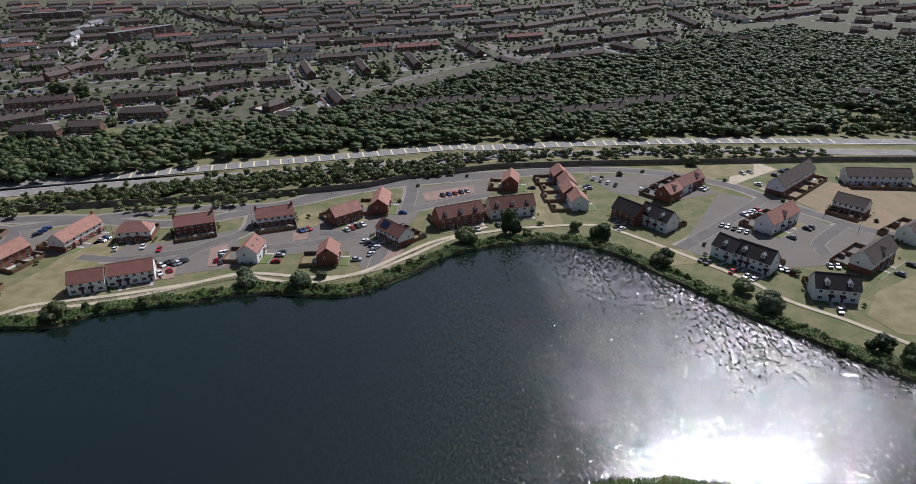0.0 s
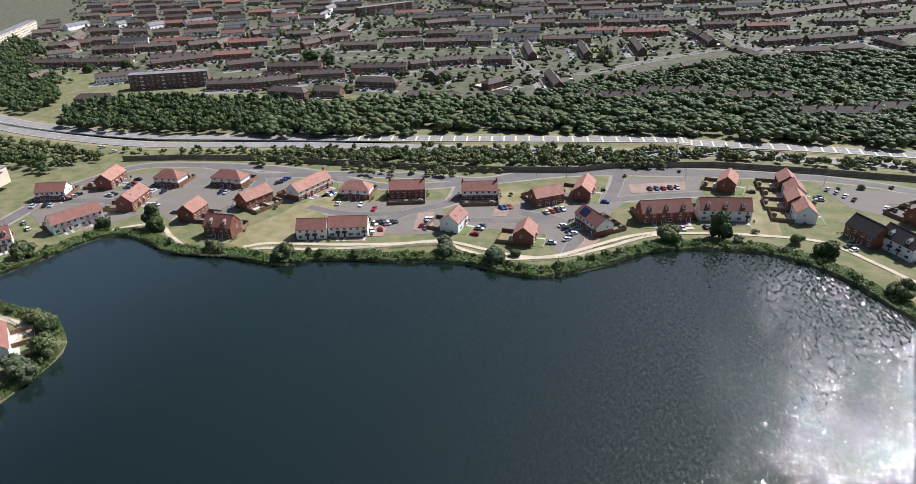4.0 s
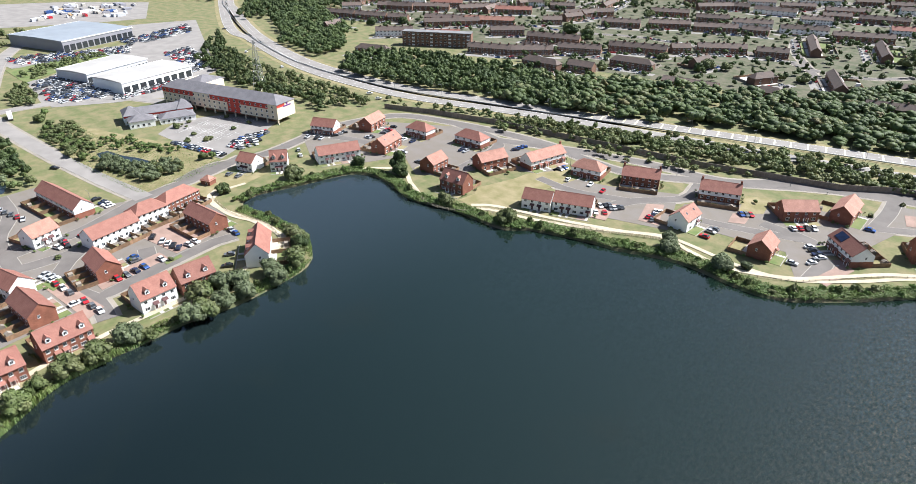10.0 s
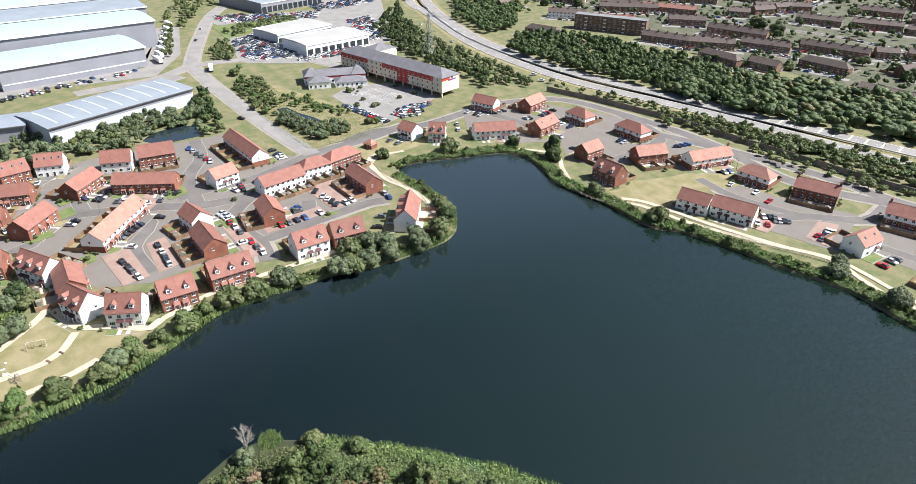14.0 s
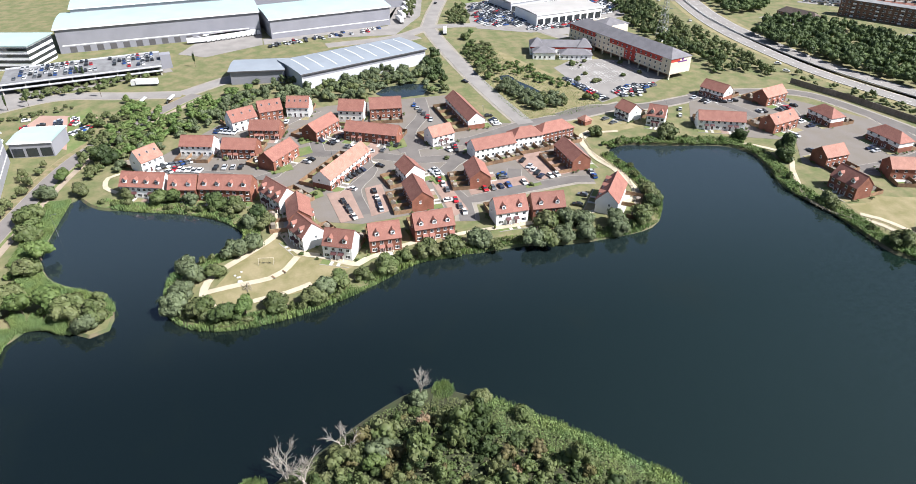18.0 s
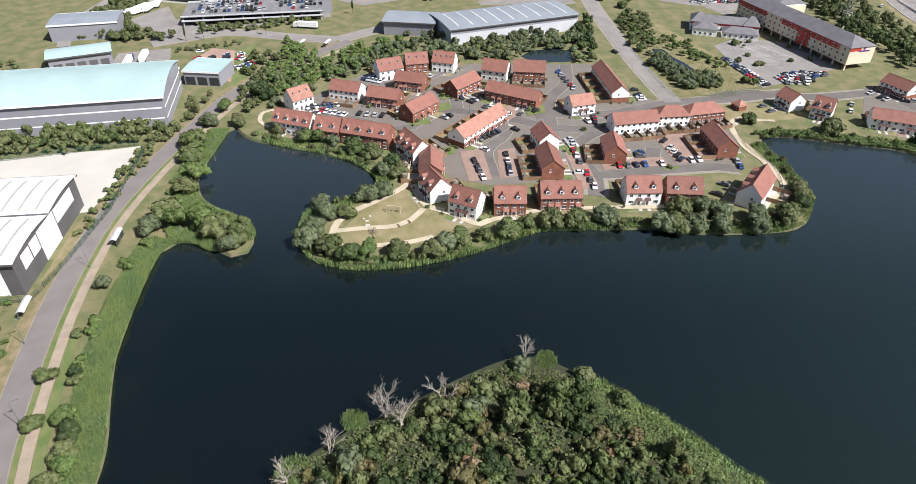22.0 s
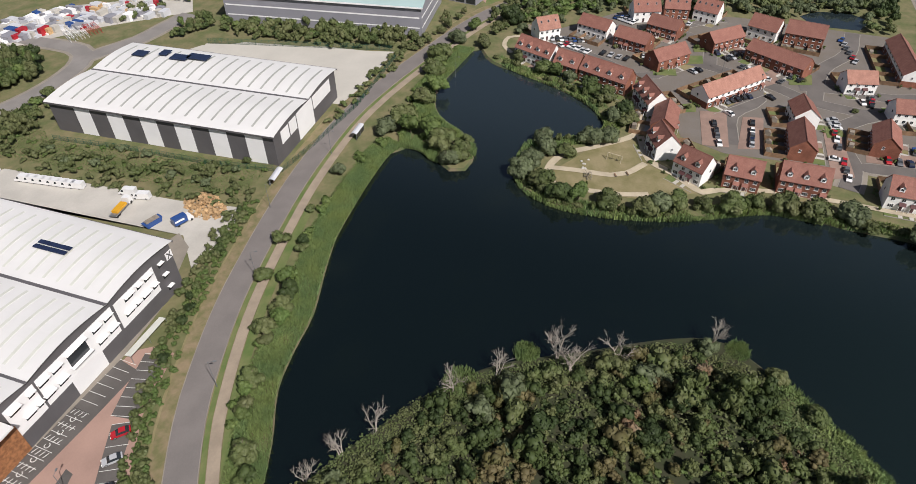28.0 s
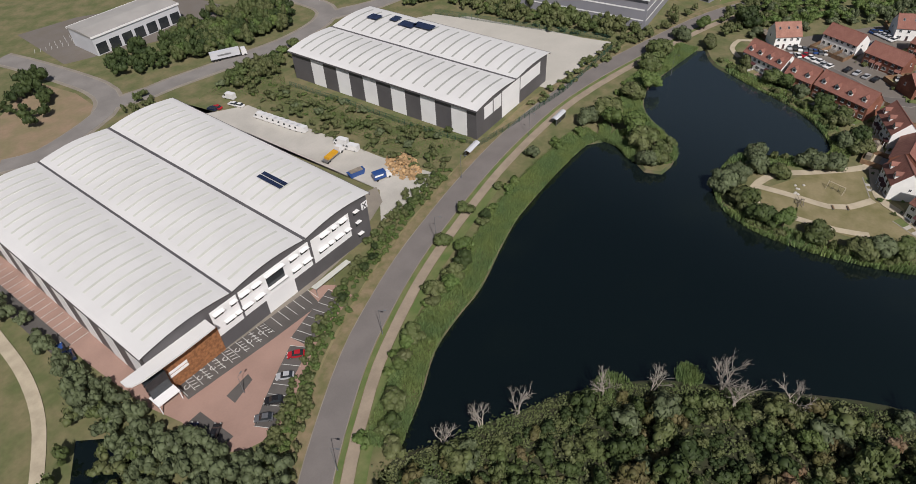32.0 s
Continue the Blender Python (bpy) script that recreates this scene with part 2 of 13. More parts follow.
def water_material():
    """Dark lake water: greenish depths with glare and sky sheen painted in to the north and west, fine ripples, and a
    breeze that ruffles the open eastern half.
    """
    m = bpy.data.materials.new("lake_water")
    m.use_nodes = True
    nodes, link = m.node_tree.nodes, m.node_tree.links.new
    b = nodes["Principled BSDF"]
    b.inputs["Roughness"].default_value, b.inputs["IOR"].default_value = 0.06, WATER_IOR
    geo = nodes.new("ShaderNodeNewGeometry")

    def noisy(scale, detail, vector=None):
        n = nodes.new("ShaderNodeTexNoise")
        n.inputs["Scale"].default_value, n.inputs["Detail"].default_value = scale, detail
        link(vector or geo.outputs["Position"], n.inputs["Vector"])
        return n

    def ranged(value, a0, a1, b0, b1):
        r = nodes.new("ShaderNodeMapRange")
        r.interpolation_type = "SMOOTHSTEP"
        for k, v in enumerate((a0, a1, b0, b1)):
            r.inputs[k + 1].default_value = v
        link(value, r.inputs[0])
        return r.outputs[0]

    def vector(operation, first, second):
        v = nodes.new("ShaderNodeVectorMath")
        v.operation = operation
        link(first, v.inputs[0])
        if isinstance(second, tuple):
            v.inputs[1].default_value = second
        elif second is not None:
            link(second, v.inputs[1])
        return v

    def blend(first, second, share):
        mix = nodes.new("ShaderNodeMix")
        mix.data_type = "RGBA"
        for k, c in ((6, first), (7, second)):
            if isinstance(c, tuple):
                mix.inputs[k].default_value = (*c, 1)
            else:
                link(c, mix.inputs[k])
        link(share, mix.inputs[0])
        return mix.outputs[2]

    # paler northward: sun glare and sky reflection painted into the water colour
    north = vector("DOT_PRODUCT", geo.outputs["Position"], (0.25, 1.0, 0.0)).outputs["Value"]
    veiled = blend(WATER_DEEP, WATER_VEIL, ranged(north, -60.0, 150.0, 0.0, 1.0))
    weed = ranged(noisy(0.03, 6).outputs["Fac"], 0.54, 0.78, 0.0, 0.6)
    # western bays tinted pale blue in place of reflected hazy sky
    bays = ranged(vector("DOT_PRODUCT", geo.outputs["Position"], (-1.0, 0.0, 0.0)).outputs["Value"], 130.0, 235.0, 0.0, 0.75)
    link(blend(blend(veiled, WATER_WEED, weed), WATER_BAY_SHEEN, bays), b.inputs["Base Color"])
    turn = nodes.new("ShaderNodeMapping")
    turn.inputs["Rotation"].default_value, turn.inputs["Scale"].default_value = (0, 0, radians(24)), (1.0, 0.5, 1.0)
    link(geo.outputs["Position"], turn.inputs["Vector"])
    across = vector("DOT_PRODUCT", geo.outputs["Position"], (1.0, -0.26, 0.0)).outputs["Value"]
    breeze = ranged(across, *BREEZE)
    gusts = ranged(noisy(0.03, 4, turn.outputs[0]).outputs["Fac"], 0.3, 0.7, 0.75, 1.3)
    fetch = ranged(vector("DOT_PRODUCT", geo.outputs["Position"], (0.0, 1.0, 0.0)).outputs["Value"], 120.0, 235.0, 0.75, 1.4)
    force = None
    for share in (breeze, gusts, fetch):
        both = nodes.new("ShaderNodeMath")
        both.operation = "MULTIPLY"
        link(share, both.inputs[0])
        both.inputs[1].default_value = 1.0
        if force:
            link(force.outputs[0], both.inputs[1])
        force = both
    slope = None
    for scale, share, source in ((1.25, 1.0, turn.outputs[0]), (3.0, 0.8, None)):
        lean = vector("SUBTRACT", noisy(scale, 2.0, source).outputs["Color"], (0.5, 0.5, 0.5))
        lean = vector("MULTIPLY", lean.outputs[0], (share, share, 0.0))
        slope = lean if slope is None else vector("ADD", slope.outputs[0], lean.outputs[0])
    tilt = nodes.new("ShaderNodeVectorMath")
    tilt.operation = "SCALE"
    link(slope.outputs[0], tilt.inputs[0]), link(force.outputs[0], tilt.inputs["Scale"])
    up = vector("ADD", tilt.outputs[0], (0.0, 0.0, 1.0))
    link(vector("NORMALIZE", up.outputs[0], None).outputs[0], b.inputs["Normal"])
    MATS["lake_water"] = m


# sky sheen of the western bays, put into the base colour
WATER_BAY_SHEEN = (0.021, 0.0305, 0.036)
# second colour holds the painted glare of the northern water
WATER_IOR, WATER_DEEP, WATER_VEIL, WATER_WEED = 1.64, (0.0024, 0.0052, 0.0046), (0.0058, 0.0128, 0.0098), (0.0075, 0.0115, 0.007)
BREEZE = (-85.0, 8.0, 0.22, 1.0)
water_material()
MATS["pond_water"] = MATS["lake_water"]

# ---------------------------------------------------------------- mesh helpers


def mesh(name, verts, faces, materials, index=None):
    me = bpy.data.meshes.new(name)
    me.from_pydata(verts, [], faces)
    for k in materials:
        me.materials.append(MATS[k])
    if index is not None:
        me.polygons.foreach_set("material_index", index)
    me.update()
    return me


class Build:
    """Collects boxes, prisms and sheets of one part, with a material slot for each face."""

    def __init__(self):
        self.v, self.f, self.i = [], [], []

    def poly(self, pts, faces, slot=0):
        k = len(self.v)
        self.v += [tuple(p) for p in pts]
        self.f += [tuple(k + n for n in f) for f in faces]
        self.i += [slot] * len(faces)
        return self

    def box(self, x0, y0, z0, x1, y1, z1, slot=0):
        p = [(x0, y0, z0), (x1, y0, z0), (x1, y1, z0), (x0, y1, z0), (x0, y0, z1), (x1, y0, z1), (x1, y1, z1), (x0, y1, z1)]
        return self.poly(p, [(3, 2, 1, 0), (4, 5, 6, 7), (0, 1, 5, 4), (1, 2, 6, 5), (2, 3, 7, 6), (3, 0, 4, 7)], slot)

    def prism(self, profile, x0, x1, slot=0):
        """A closed (y, z) outline, counter-clockwise seen from +x, drawn out along x."""
        n = len(profile)
        pts = [(x0, y, z) for y, z in profile] + [(x1, y, z) for y, z in profile]
        faces = [tuple(range(n - 1, -1, -1)), tuple(range(n, 2 * n))] + [(k, (k + 1) % n, n + (k + 1) % n, n + k) for k in range(n)]
        return self.poly(pts, faces, slot)

    def tube(self, a, b, r0, r1, sides=6, slot=0):
        a, b = Vector(a), Vector(b)
        q = (b - a).to_track_quat("Z", "Y")
        pts = [a + q @ Vector((r0 * math.cos(2 * math.pi * k / sides), r0 * math.sin(2 * math.pi * k / sides), 0)) for k in range(sides)]
        pts += [b + q @ Vector((r1 * math.cos(2 * math.pi * k / sides), r1 * math.sin(2 * math.pi * k / sides), 0)) for k in range(sides)]
        faces = [(k, (k + 1) % sides, sides + (k + 1) % sides, sides + k) for k in range(sides)]
        faces += [tuple(range(sides - 1, -1, -1)), tuple(range(sides, 2 * sides))]
        return self.poly(pts, faces, slot)

    def mesh(self, name, *materials):
        return mesh(name, self.v, self.f, materials, self.i)


def part(name, me, parent, at=None, label=""):
    ob = new(name, me)
    ob.parent = parent
    if at is not None:
        ob.matrix_basis = at
    return tagged(ob, label) if label else ob


CACHE = {}


def cached(key, make):
    if key not in CACHE:
        CACHE[key] = make()
    return CACHE[key]


def thing(name, m, label, category, group="", kind=""):
    ob = new(name)
    ob.empty_display_size = 0.5
    ob.matrix_world = m
    return tagged(ob, label, category, group, kind)


def smooth_line(points, step=6.0, closed=False):
    """A rounded line through plan points, in even steps (Catmull-Rom)."""
    p = [Vector((*q[:2], 0)) for q in points]
    n, out = len(p), []
    for k in range(n if closed else n - 1):
        a, b = p[k], p[(k + 1) % n]
        c = p[(k - 1) % n] if closed or k else a * 2 - b
        d = p[(k + 2) % n] if closed or k + 2 < n else b * 2 - a
        parts = max(1, int((b - a).length / step))
        for s in range(parts):
            t = s / parts
            out.append(0.5 * ((2 * a) + (b - c) * t + (2 * c - 5 * a + 4 * b - d) * t * t + (3 * a - c - 3 * b + d) * t ** 3))
    return out if closed else out + [p[-1]]


def offset_line(line, off):
    out = []
    for k, p in enumerate(line):
        d = (line[min(k + 1, len(line) - 1)] - line[max(k - 1, 0)]).normalized()
        out.append(p + Vector((-d.y, d.x, 0)) * off)
    return out


def strip(name, points, width, z, material, label, category, off=0.0, thick=0.05, step=6.0, kind="structure", smooth=True):
    """A road, path or kerb that follows plan points; its edges stand on the ground."""
    line = smooth_line(points, step) if smooth else [Vector((*q[:2], 0)) for q in points]
    a, b = offset_line(line, off + width / 2), offset_line(line, off - width / 2)
    n, bl = len(line), Build()
    pts = [(p.x, p.y, z) for p in a] + [(p.x, p.y, z) for p in b] + [(p.x, p.y, z - thick) for p in a] + [(p.x, p.y, z - thick) for p in b]
    faces = []
    for k in range(n - 1):
        faces += [(n + k, n + k + 1, k + 1, k), (k, k + 1, 2 * n + k + 1, 2 * n + k), (3 * n + k, 3 * n + k + 1, n + k + 1, n + k)]
    bl.poly(pts, faces)
    return tagged(new(name, bl.mesh(name, material)), label, category, "", kind)


PATCHES = [0]


def patch(name, corners, z, material, label, category, thick=0.06, kind="structure"):
    """A flat area with any outline in plan, as a thin slab."""
    PATCHES[0] += 1
    z += PATCHES[0] * 0.0007
    from_2d = [Vector((*c[:2], 0)) for c in corners]
    area = sum(a.x * b.y - b.x * a.y for a, b in zip(from_2d, from_2d[1:] + from_2d[:1]))
    if area < 0:
        from_2d.reverse()
    bm = bmesh.new()
    top = bm.faces.new([bm.verts.new((p.x, p.y, z)) for p in from_2d])
    out = bmesh.ops.extrude_face_region(bm, geom=[top])
    for e in out["geom"]:
        if isinstance(e, bmesh.types.BMVert):
            e.co.z = z
    for v in top.verts:
        v.co.z = z - thick
    bmesh.ops.recalc_face_normals(bm, faces=bm.faces)
    bmesh.ops.triangulate(bm, faces=[f for f in bm.faces if len(f.verts) > 4])
    me = bpy.data.meshes.new(name)
    bm.to_mesh(me)
    bm.free()
    me.materials.append(MATS[material])
    return tagged(new(name, me), label, category, "", kind)


# ---------------------------------------------------------------- houses
def window_mesh(w, h):
    def make():
        b = Build().box(-w / 2, -0.05, -h / 2, w / 2, 0.05, h / 2, 0)
        lights = 2 if w < 1.5 else 3
        for k in range(lights):
            x0 = -w / 2 + 0.07 + k * (w - 0.07) / lights
            b.box(x0, -0.065, -h / 2 + 0.08, x0 + (w - 0.07) / lights - 0.07, 0.065, h / 2 - 0.08, 1)
        b.box(-w / 2 - 0.06, -0.12, -h / 2 - 0.09, w / 2 + 0.06, 0.06, -h / 2, 0)
        return b.mesh("window", "upvc", "glass_dark")
    return cached(("window", round(w, 2), round(h, 2)), make)


def door_mesh():
    def make():
        b = Build().box(-0.55, -0.05, 0, 0.55, 0.05, 2.15, 0).box(-0.45, -0.075, 0.03, 0.45, 0.075, 2.05, 1)
        return b.box(-0.2, -0.085, 1.45, 0.2, 0.085, 1.85, 2).mesh("door", "upvc", "door_paint", "glass_dark")
    return cached("door", make)


def porch_mesh(material):
    def make():
        b = Build().prism([(-1.15, 2.3), (0.0, 2.3), (0.0, 3.05)], -1.0, 1.0, 0)
        b.box(-0.95, -1.1, 0.0, -0.83, -0.98, 2.3, 1).box(0.83, -1.1, 0.0, 0.95, -0.98, 2.3, 1)
        return b.mesh("porch", material, "upvc")
    return cached(("porch", material), make)


def chimney_mesh(brick):
    def make():
        b = Build().box(-0.42, -0.32, -1.2, 0.42, 0.32, 1.05, 0).box(-0.48, -0.38, 1.05, 0.48, 0.38, 1.2, 0)
        b.tube((-0.18, 0, 1.2), (-0.18, 0, 1.55), 0.11, 0.09, 8, 1).tube((0.18, 0, 1.2), (0.18, 0, 1.55), 0.11, 0.09, 8, 1)
        return b.mesh("chimney", brick, "roof_red")
    return cached(("chimney", brick), make)


def dormer_meshes(roof):
    def make():
        cheek = Build().prism([(-0.1, 0.0), (2.2, 0.0), (2.2, 1.35), (-0.1, 1.35)], -0.75, 0.75, 0)
        top = Build()
        for s in (-1, 1):
            top.poly([(s * 1.0, -0.3, 1.28), (0, -0.3, 2.2), (0, 3.0, 2.2), (s * 1.0, 3.0, 1.28), (s * 1.0, -0.3, 1.16), (0, -0.3, 2.08), (0, 3.0, 2.08), (s * 1.0, 3.0, 1.16)],
                     [(0, 1, 2, 3) if s < 0 else (3, 2, 1, 0), (7, 6, 5, 4) if s < 0 else (4, 5, 6, 7), (0, 4, 5, 1), (2, 6, 7, 3), (3, 7, 4, 0)])
        gable = Build().prism([(-0.06, 1.28), (0.05, 1.28), (0.05, 1.29), (-0.06, 1.29)], -0.7, 0.7)
        gable.poly([(-0.78, -0.05, 1.3), (0.78, -0.05, 1.3), (0, -0.05, 2.06)], [(0, 1, 2)])
        return cheek.mesh("dormer", "render_white"), top.mesh("dormer_roof", roof), gable.mesh("dormer_gable", "upvc")
    return cached(("dormer", roof), make)


def shell_mesh(length, depth, eaves, ridge, hip, material):
    def make():
        d, b = depth / 2, Build()
        if hip:
            b.box(-length / 2, -d, 0, length / 2, d, eaves)
        else:
            b.prism([(-d, 0), (d, 0), (d, eaves), (0, ridge - 0.12), (-d, eaves)], -length / 2, length / 2)
        return b.mesh("wall", material)
    return cached(("shell", length, depth, eaves, ridge, hip, material), make)


def roof_mesh(length, depth, eaves, ridge, hip, material):
    def make():
        d, o, th, b = depth / 2, 0.4, 0.16, Build()
        slope = (ridge - eaves) / d
        ye, ze = d + o, eaves - o * slope
        if hip:
            h, le = max(0.3, length / 2 - d), length / 2 + o
            pts = [(-le, -ye, ze), (le, -ye, ze), (le, ye, ze), (-le, ye, ze), (-h, 0, ridge), (h, 0, ridge)]
            b.poly(pts + [(x, y, z - th) for x, y, z in pts[:4]], [(0, 1, 5, 4), (1, 2, 5), (2, 3, 4, 5), (3, 0, 4), (1, 0, 6, 7), (2, 1, 7, 8), (3, 2, 8, 9), (0, 3, 9, 6), (6, 9, 8, 7)])
        else:
            le = length / 2 + 0.18
            for s in (-1, 1):
                p = [(-le, s * ye, ze), (le, s * ye, ze), (le, 0, ridge), (-le, 0, ridge)]
                p += [(x, y, z - th) for x, y, z in p]
                f = [(0, 1, 2, 3), (7, 6, 5, 4), (0, 4, 5, 1), (1, 5, 6, 2), (3, 7, 4, 0)]
                b.poly(p, f if s < 0 else [tuple(reversed(q)) for q in f])
            b.prism([(-0.16, ridge - 0.05), (0.16, ridge - 0.05), (0.0, ridge + 0.09)], -le, le)
        return b.mesh("roof", material)
    return cached(("roof", length, depth, eaves, ridge, hip, material), make)


ROOF_WORDS = {"roof_red": "red tiled roof", "roof_pink": "pale red tiled roof", "roof_brown": "brown tiled roof", "roof_dark": "dark tiled roof", "roof_slate": "grey slate roof"}
WALL_WORDS = {"brick_red": "red brick", "render_white": "white rendered", "half": "brick and white", "brick_brown": "brown brick"}


def far_fittings(h, length, depth, units, eaves, ridge, chimneys):
    """Windows and doors of a house half a kilometre off, each too small to pick out singly."""
    def make():
        b, unit = Build(), length / units
        for u in range(units):
            cx = -length / 2 + (u + 0.5) * unit
            for s in (-1, 1):
                for z in ((1.45, 4.0) if eaves > 4 else (1.45,)):
                    for k in (-0.25, 0.25):
                        x0, y0 = cx + k * unit, s * depth / 2
                        b.box(x0 - 0.85, y0 - 0.06, z - 0.65, x0 + 0.85, y0 + 0.06, z + 0.65, 0)
                        b.box(x0 - 0.7, y0 - 0.08, z - 0.5, x0 + 0.7, y0 + 0.08, z + 0.5, 1)
        for k in range(chimneys):
            x0 = -length / 2 + (k + 0.5) * length / chimneys + 1.0
            b.box(x0 - 0.55, -0.4, ridge - 1.0, x0 + 0.55, 0.4, ridge + 1.2, 2)
        return b.mesh("windows", "upvc", "glass_dark", "brick_brown")
    tagged(part("windows", cached(("far", length, depth, units, eaves, chimneys), make), h), kind="stuff")
    if eaves > 4:
        far_gardens(h.matrix_world, length, depth, units)
        far_street(h.matrix_world, length, depth)


GARDENS = Build()


def far_gardens(m, length, depth, units):
    """Fences, sheds, patios and lawns of the estate's gardens, all joined."""
    rng = random.Random(int(abs(m.translation.x * 3 + m.translation.y * 5)))
    unit = length / units

    def block(x0, y0, z0, x1, y1, z1, slot):
        b = Build().box(x0, y0, z0, x1, y1, z1)
        GARDENS.poly([m @ Vector(p) for p in b.v], b.f, slot)

    for s in (-1, 1):
        deep = rng.uniform(9, 15) if s > 0 else rng.uniform(4, 6)
        high = 1.6 if s > 0 else 0.8
        for k in range(units + 1):
            x, ya, yb = -length / 2 + k * unit, s * depth / 2, s * (depth / 2 + deep)
            block(x - 0.08, min(ya, yb), 0, x + 0.08, max(ya, yb), high, rng.choice((0, 0, 1)))
            if k < units:
                block(x, yb - 0.08, 0, x + unit, yb + 0.08, high, rng.choice((0, 1)))
                block(x + 0.2, min(ya, ya + s * 2.5), 0, x + unit - 0.2, max(ya, ya + s * 2.5), 0.09, rng.choice((5, 2, 2)))
                block(x + 0.2, min(ya + s * 2.5, yb), 0, x + unit - 0.2, max(ya + s * 2.5, yb), 0.08, rng.choice((3, 4, 4, 3, 2)))
                if rng.random() < 0.75 and s > 0:
                    w = rng.uniform(1.0, 2.0)
                    cx, cy = x + rng.uniform(0.3, 0.7) * unit, s * (depth / 2 + deep * rng.uniform(0.6, 0.85))
                    block(cx - w, cy - w * 0.7, 0, cx + w, cy + w * 0.7, rng.uniform(1.8, 2.6), rng.choice((0, 1, 6, 6, 7)))
                if s > 0 and rng.random() < 0.5:
                    cx = x + rng.uniform(0.2, 0.8) * unit
                    block(cx - 1.0, yb - 3.4, 0, cx + 1.6, yb - 0.6, rng.uniform(1.9, 2.5), rng.choice((6, 2, 7)))
                if rng.random() < 0.3 and s > 0:
                    block(x + 0.6, ya, 0, x + unit * 0.6, ya + 2.6, 2.5, rng.choice((6, 7)))


def far_street(m, length, depth):
    """The street before a far terrace, with its parked cars."""
    rng = random.Random(int(abs(m.translation.x * 7 + m.translation.y)))
    y = -depth / 2 - 9.5
    b = Build().box(-length / 2 - 6, y - 3.4, 0, length / 2 + 6, y + 3.4, 0.07)
    GARDENS.poly([m @ Vector(p) for p in b.v], b.f, 8)
    x = -length / 2
    while x < length / 2:
        for side in (-1, 1):
            if rng.random() < 0.42:
                q = m @ Vector((x, y + side * 2.2, 0.07))
                far_car(q.x, q.y, math.degrees(m.to_euler().z) + 90, rng.choice(PAINTS), 0.07)
        x += 6.0


def back_gardens(h, length, depth, units, deep):
    """Fenced plots behind a house: a lawn, a patio and a shed to each, and timber panels between."""
    m = h.matrix_world
    plot = thing("back_garden", m, "fenced back gardens with lawn, patio and sheds behind the house", "garden", "back gardens")
    rng = random.Random(int(abs(m.translation.x * 13 + m.translation.y * 7)))
    unit, y0 = length / units, depth / 2
    for k in range(units + 1):
        x = -length / 2 + k * unit
        part("fence_panel", cached(("fp", deep), lambda: Build().box(-0.03, 0, 0.02, 0.03, deep, 1.75).box(-0.06, -0.06, 0, 0.06, 0.06, 1.9).box(-0.06, deep / 2 - 0.06, 0, 0.06, deep / 2 + 0.06, 1.9).mesh("fence_panel", "timber")), plot, pose(x, y0 + 0.1, 0))
        if k < units:
            part("fence_panel", cached(("fb", round(unit, 1)), lambda: Build().box(0, -0.03, 0.02, unit, 0.03, 1.75).box(unit / 2 - 0.06, -0.06, 0, unit / 2 + 0.06, 0.06, 1.9).mesh("fence_panel", "timber")), plot, pose(x, y0 + 0.1 + deep, 0))
            part("lawn", cached(("gl", round(unit, 1), deep, k % 2), lambda: Build().box(0.1, 2.2, 0, unit - 0.1, deep, 0.055).mesh("lawn", "lawn" if k % 2 else "dry_grass")), plot, pose(x, y0, 0))
            part("patio", cached(("gp", round(unit, 1)), lambda: Build().box(0.1, 0.05, 0, unit - 0.1, 2.2, 0.05).mesh("patio", "concrete")), plot, pose(x, y0, 0))
            if rng.random() < 0.7:
                part("shed", cached("shed_small", lambda: Build().prism([(-1, 0), (1, 0), (1, 1.7), (0, 2.2), (-1, 1.7)], -0.8, 0.8, 0).mesh("shed", "timber_grey")), plot, pose(x + unit * rng.uniform(0.3, 0.7), y0 + deep - 1.3, 0, 0, 0, rng.choice((0, 90))))


def front_garden(h, length, depth, units, deep):
    """Small lawns and paved paths between the doors and the street."""
    m = h.matrix_world
    plot = thing("front_garden", m, "small front lawns with paved paths before the house", "garden", "front gardens")
    unit, y0 = length / units, -depth / 2
    for k in range(units):
        x = -length / 2 + k * unit
        door = x + unit * (0.75 if k % 2 == 0 else 0.25)
        xa, xb = (x + 0.1, door - 0.7) if k % 2 == 0 else (door + 0.7, x + unit - 0.1)
        w = round(xb - xa, 1)
        part("front_lawn", cached(("front_lawn", w, deep, k % 3), lambda: Build().box(0, -deep, 0, w, -0.1, 0.12).mesh("front_lawn", ("lawn", "dry_grass", "block_paving")[k % 3])), plot, pose(xa, y0, 0))
        part("front_path", cached(("front_path", deep), lambda: Build().box(-0.6, -deep, 0, 0.6, -0.05, 0.13).mesh("front_path", "concrete")), plot, pose(door, y0, 0))
    part("kerb", cached(("front_kerb", length), lambda: Build().box(-length / 2, -0.3, 0, length / 2, 0, 0.15).mesh("kerb", "kerb_stone")), plot, pose(0, y0 - deep, 0))


PLOTS = []


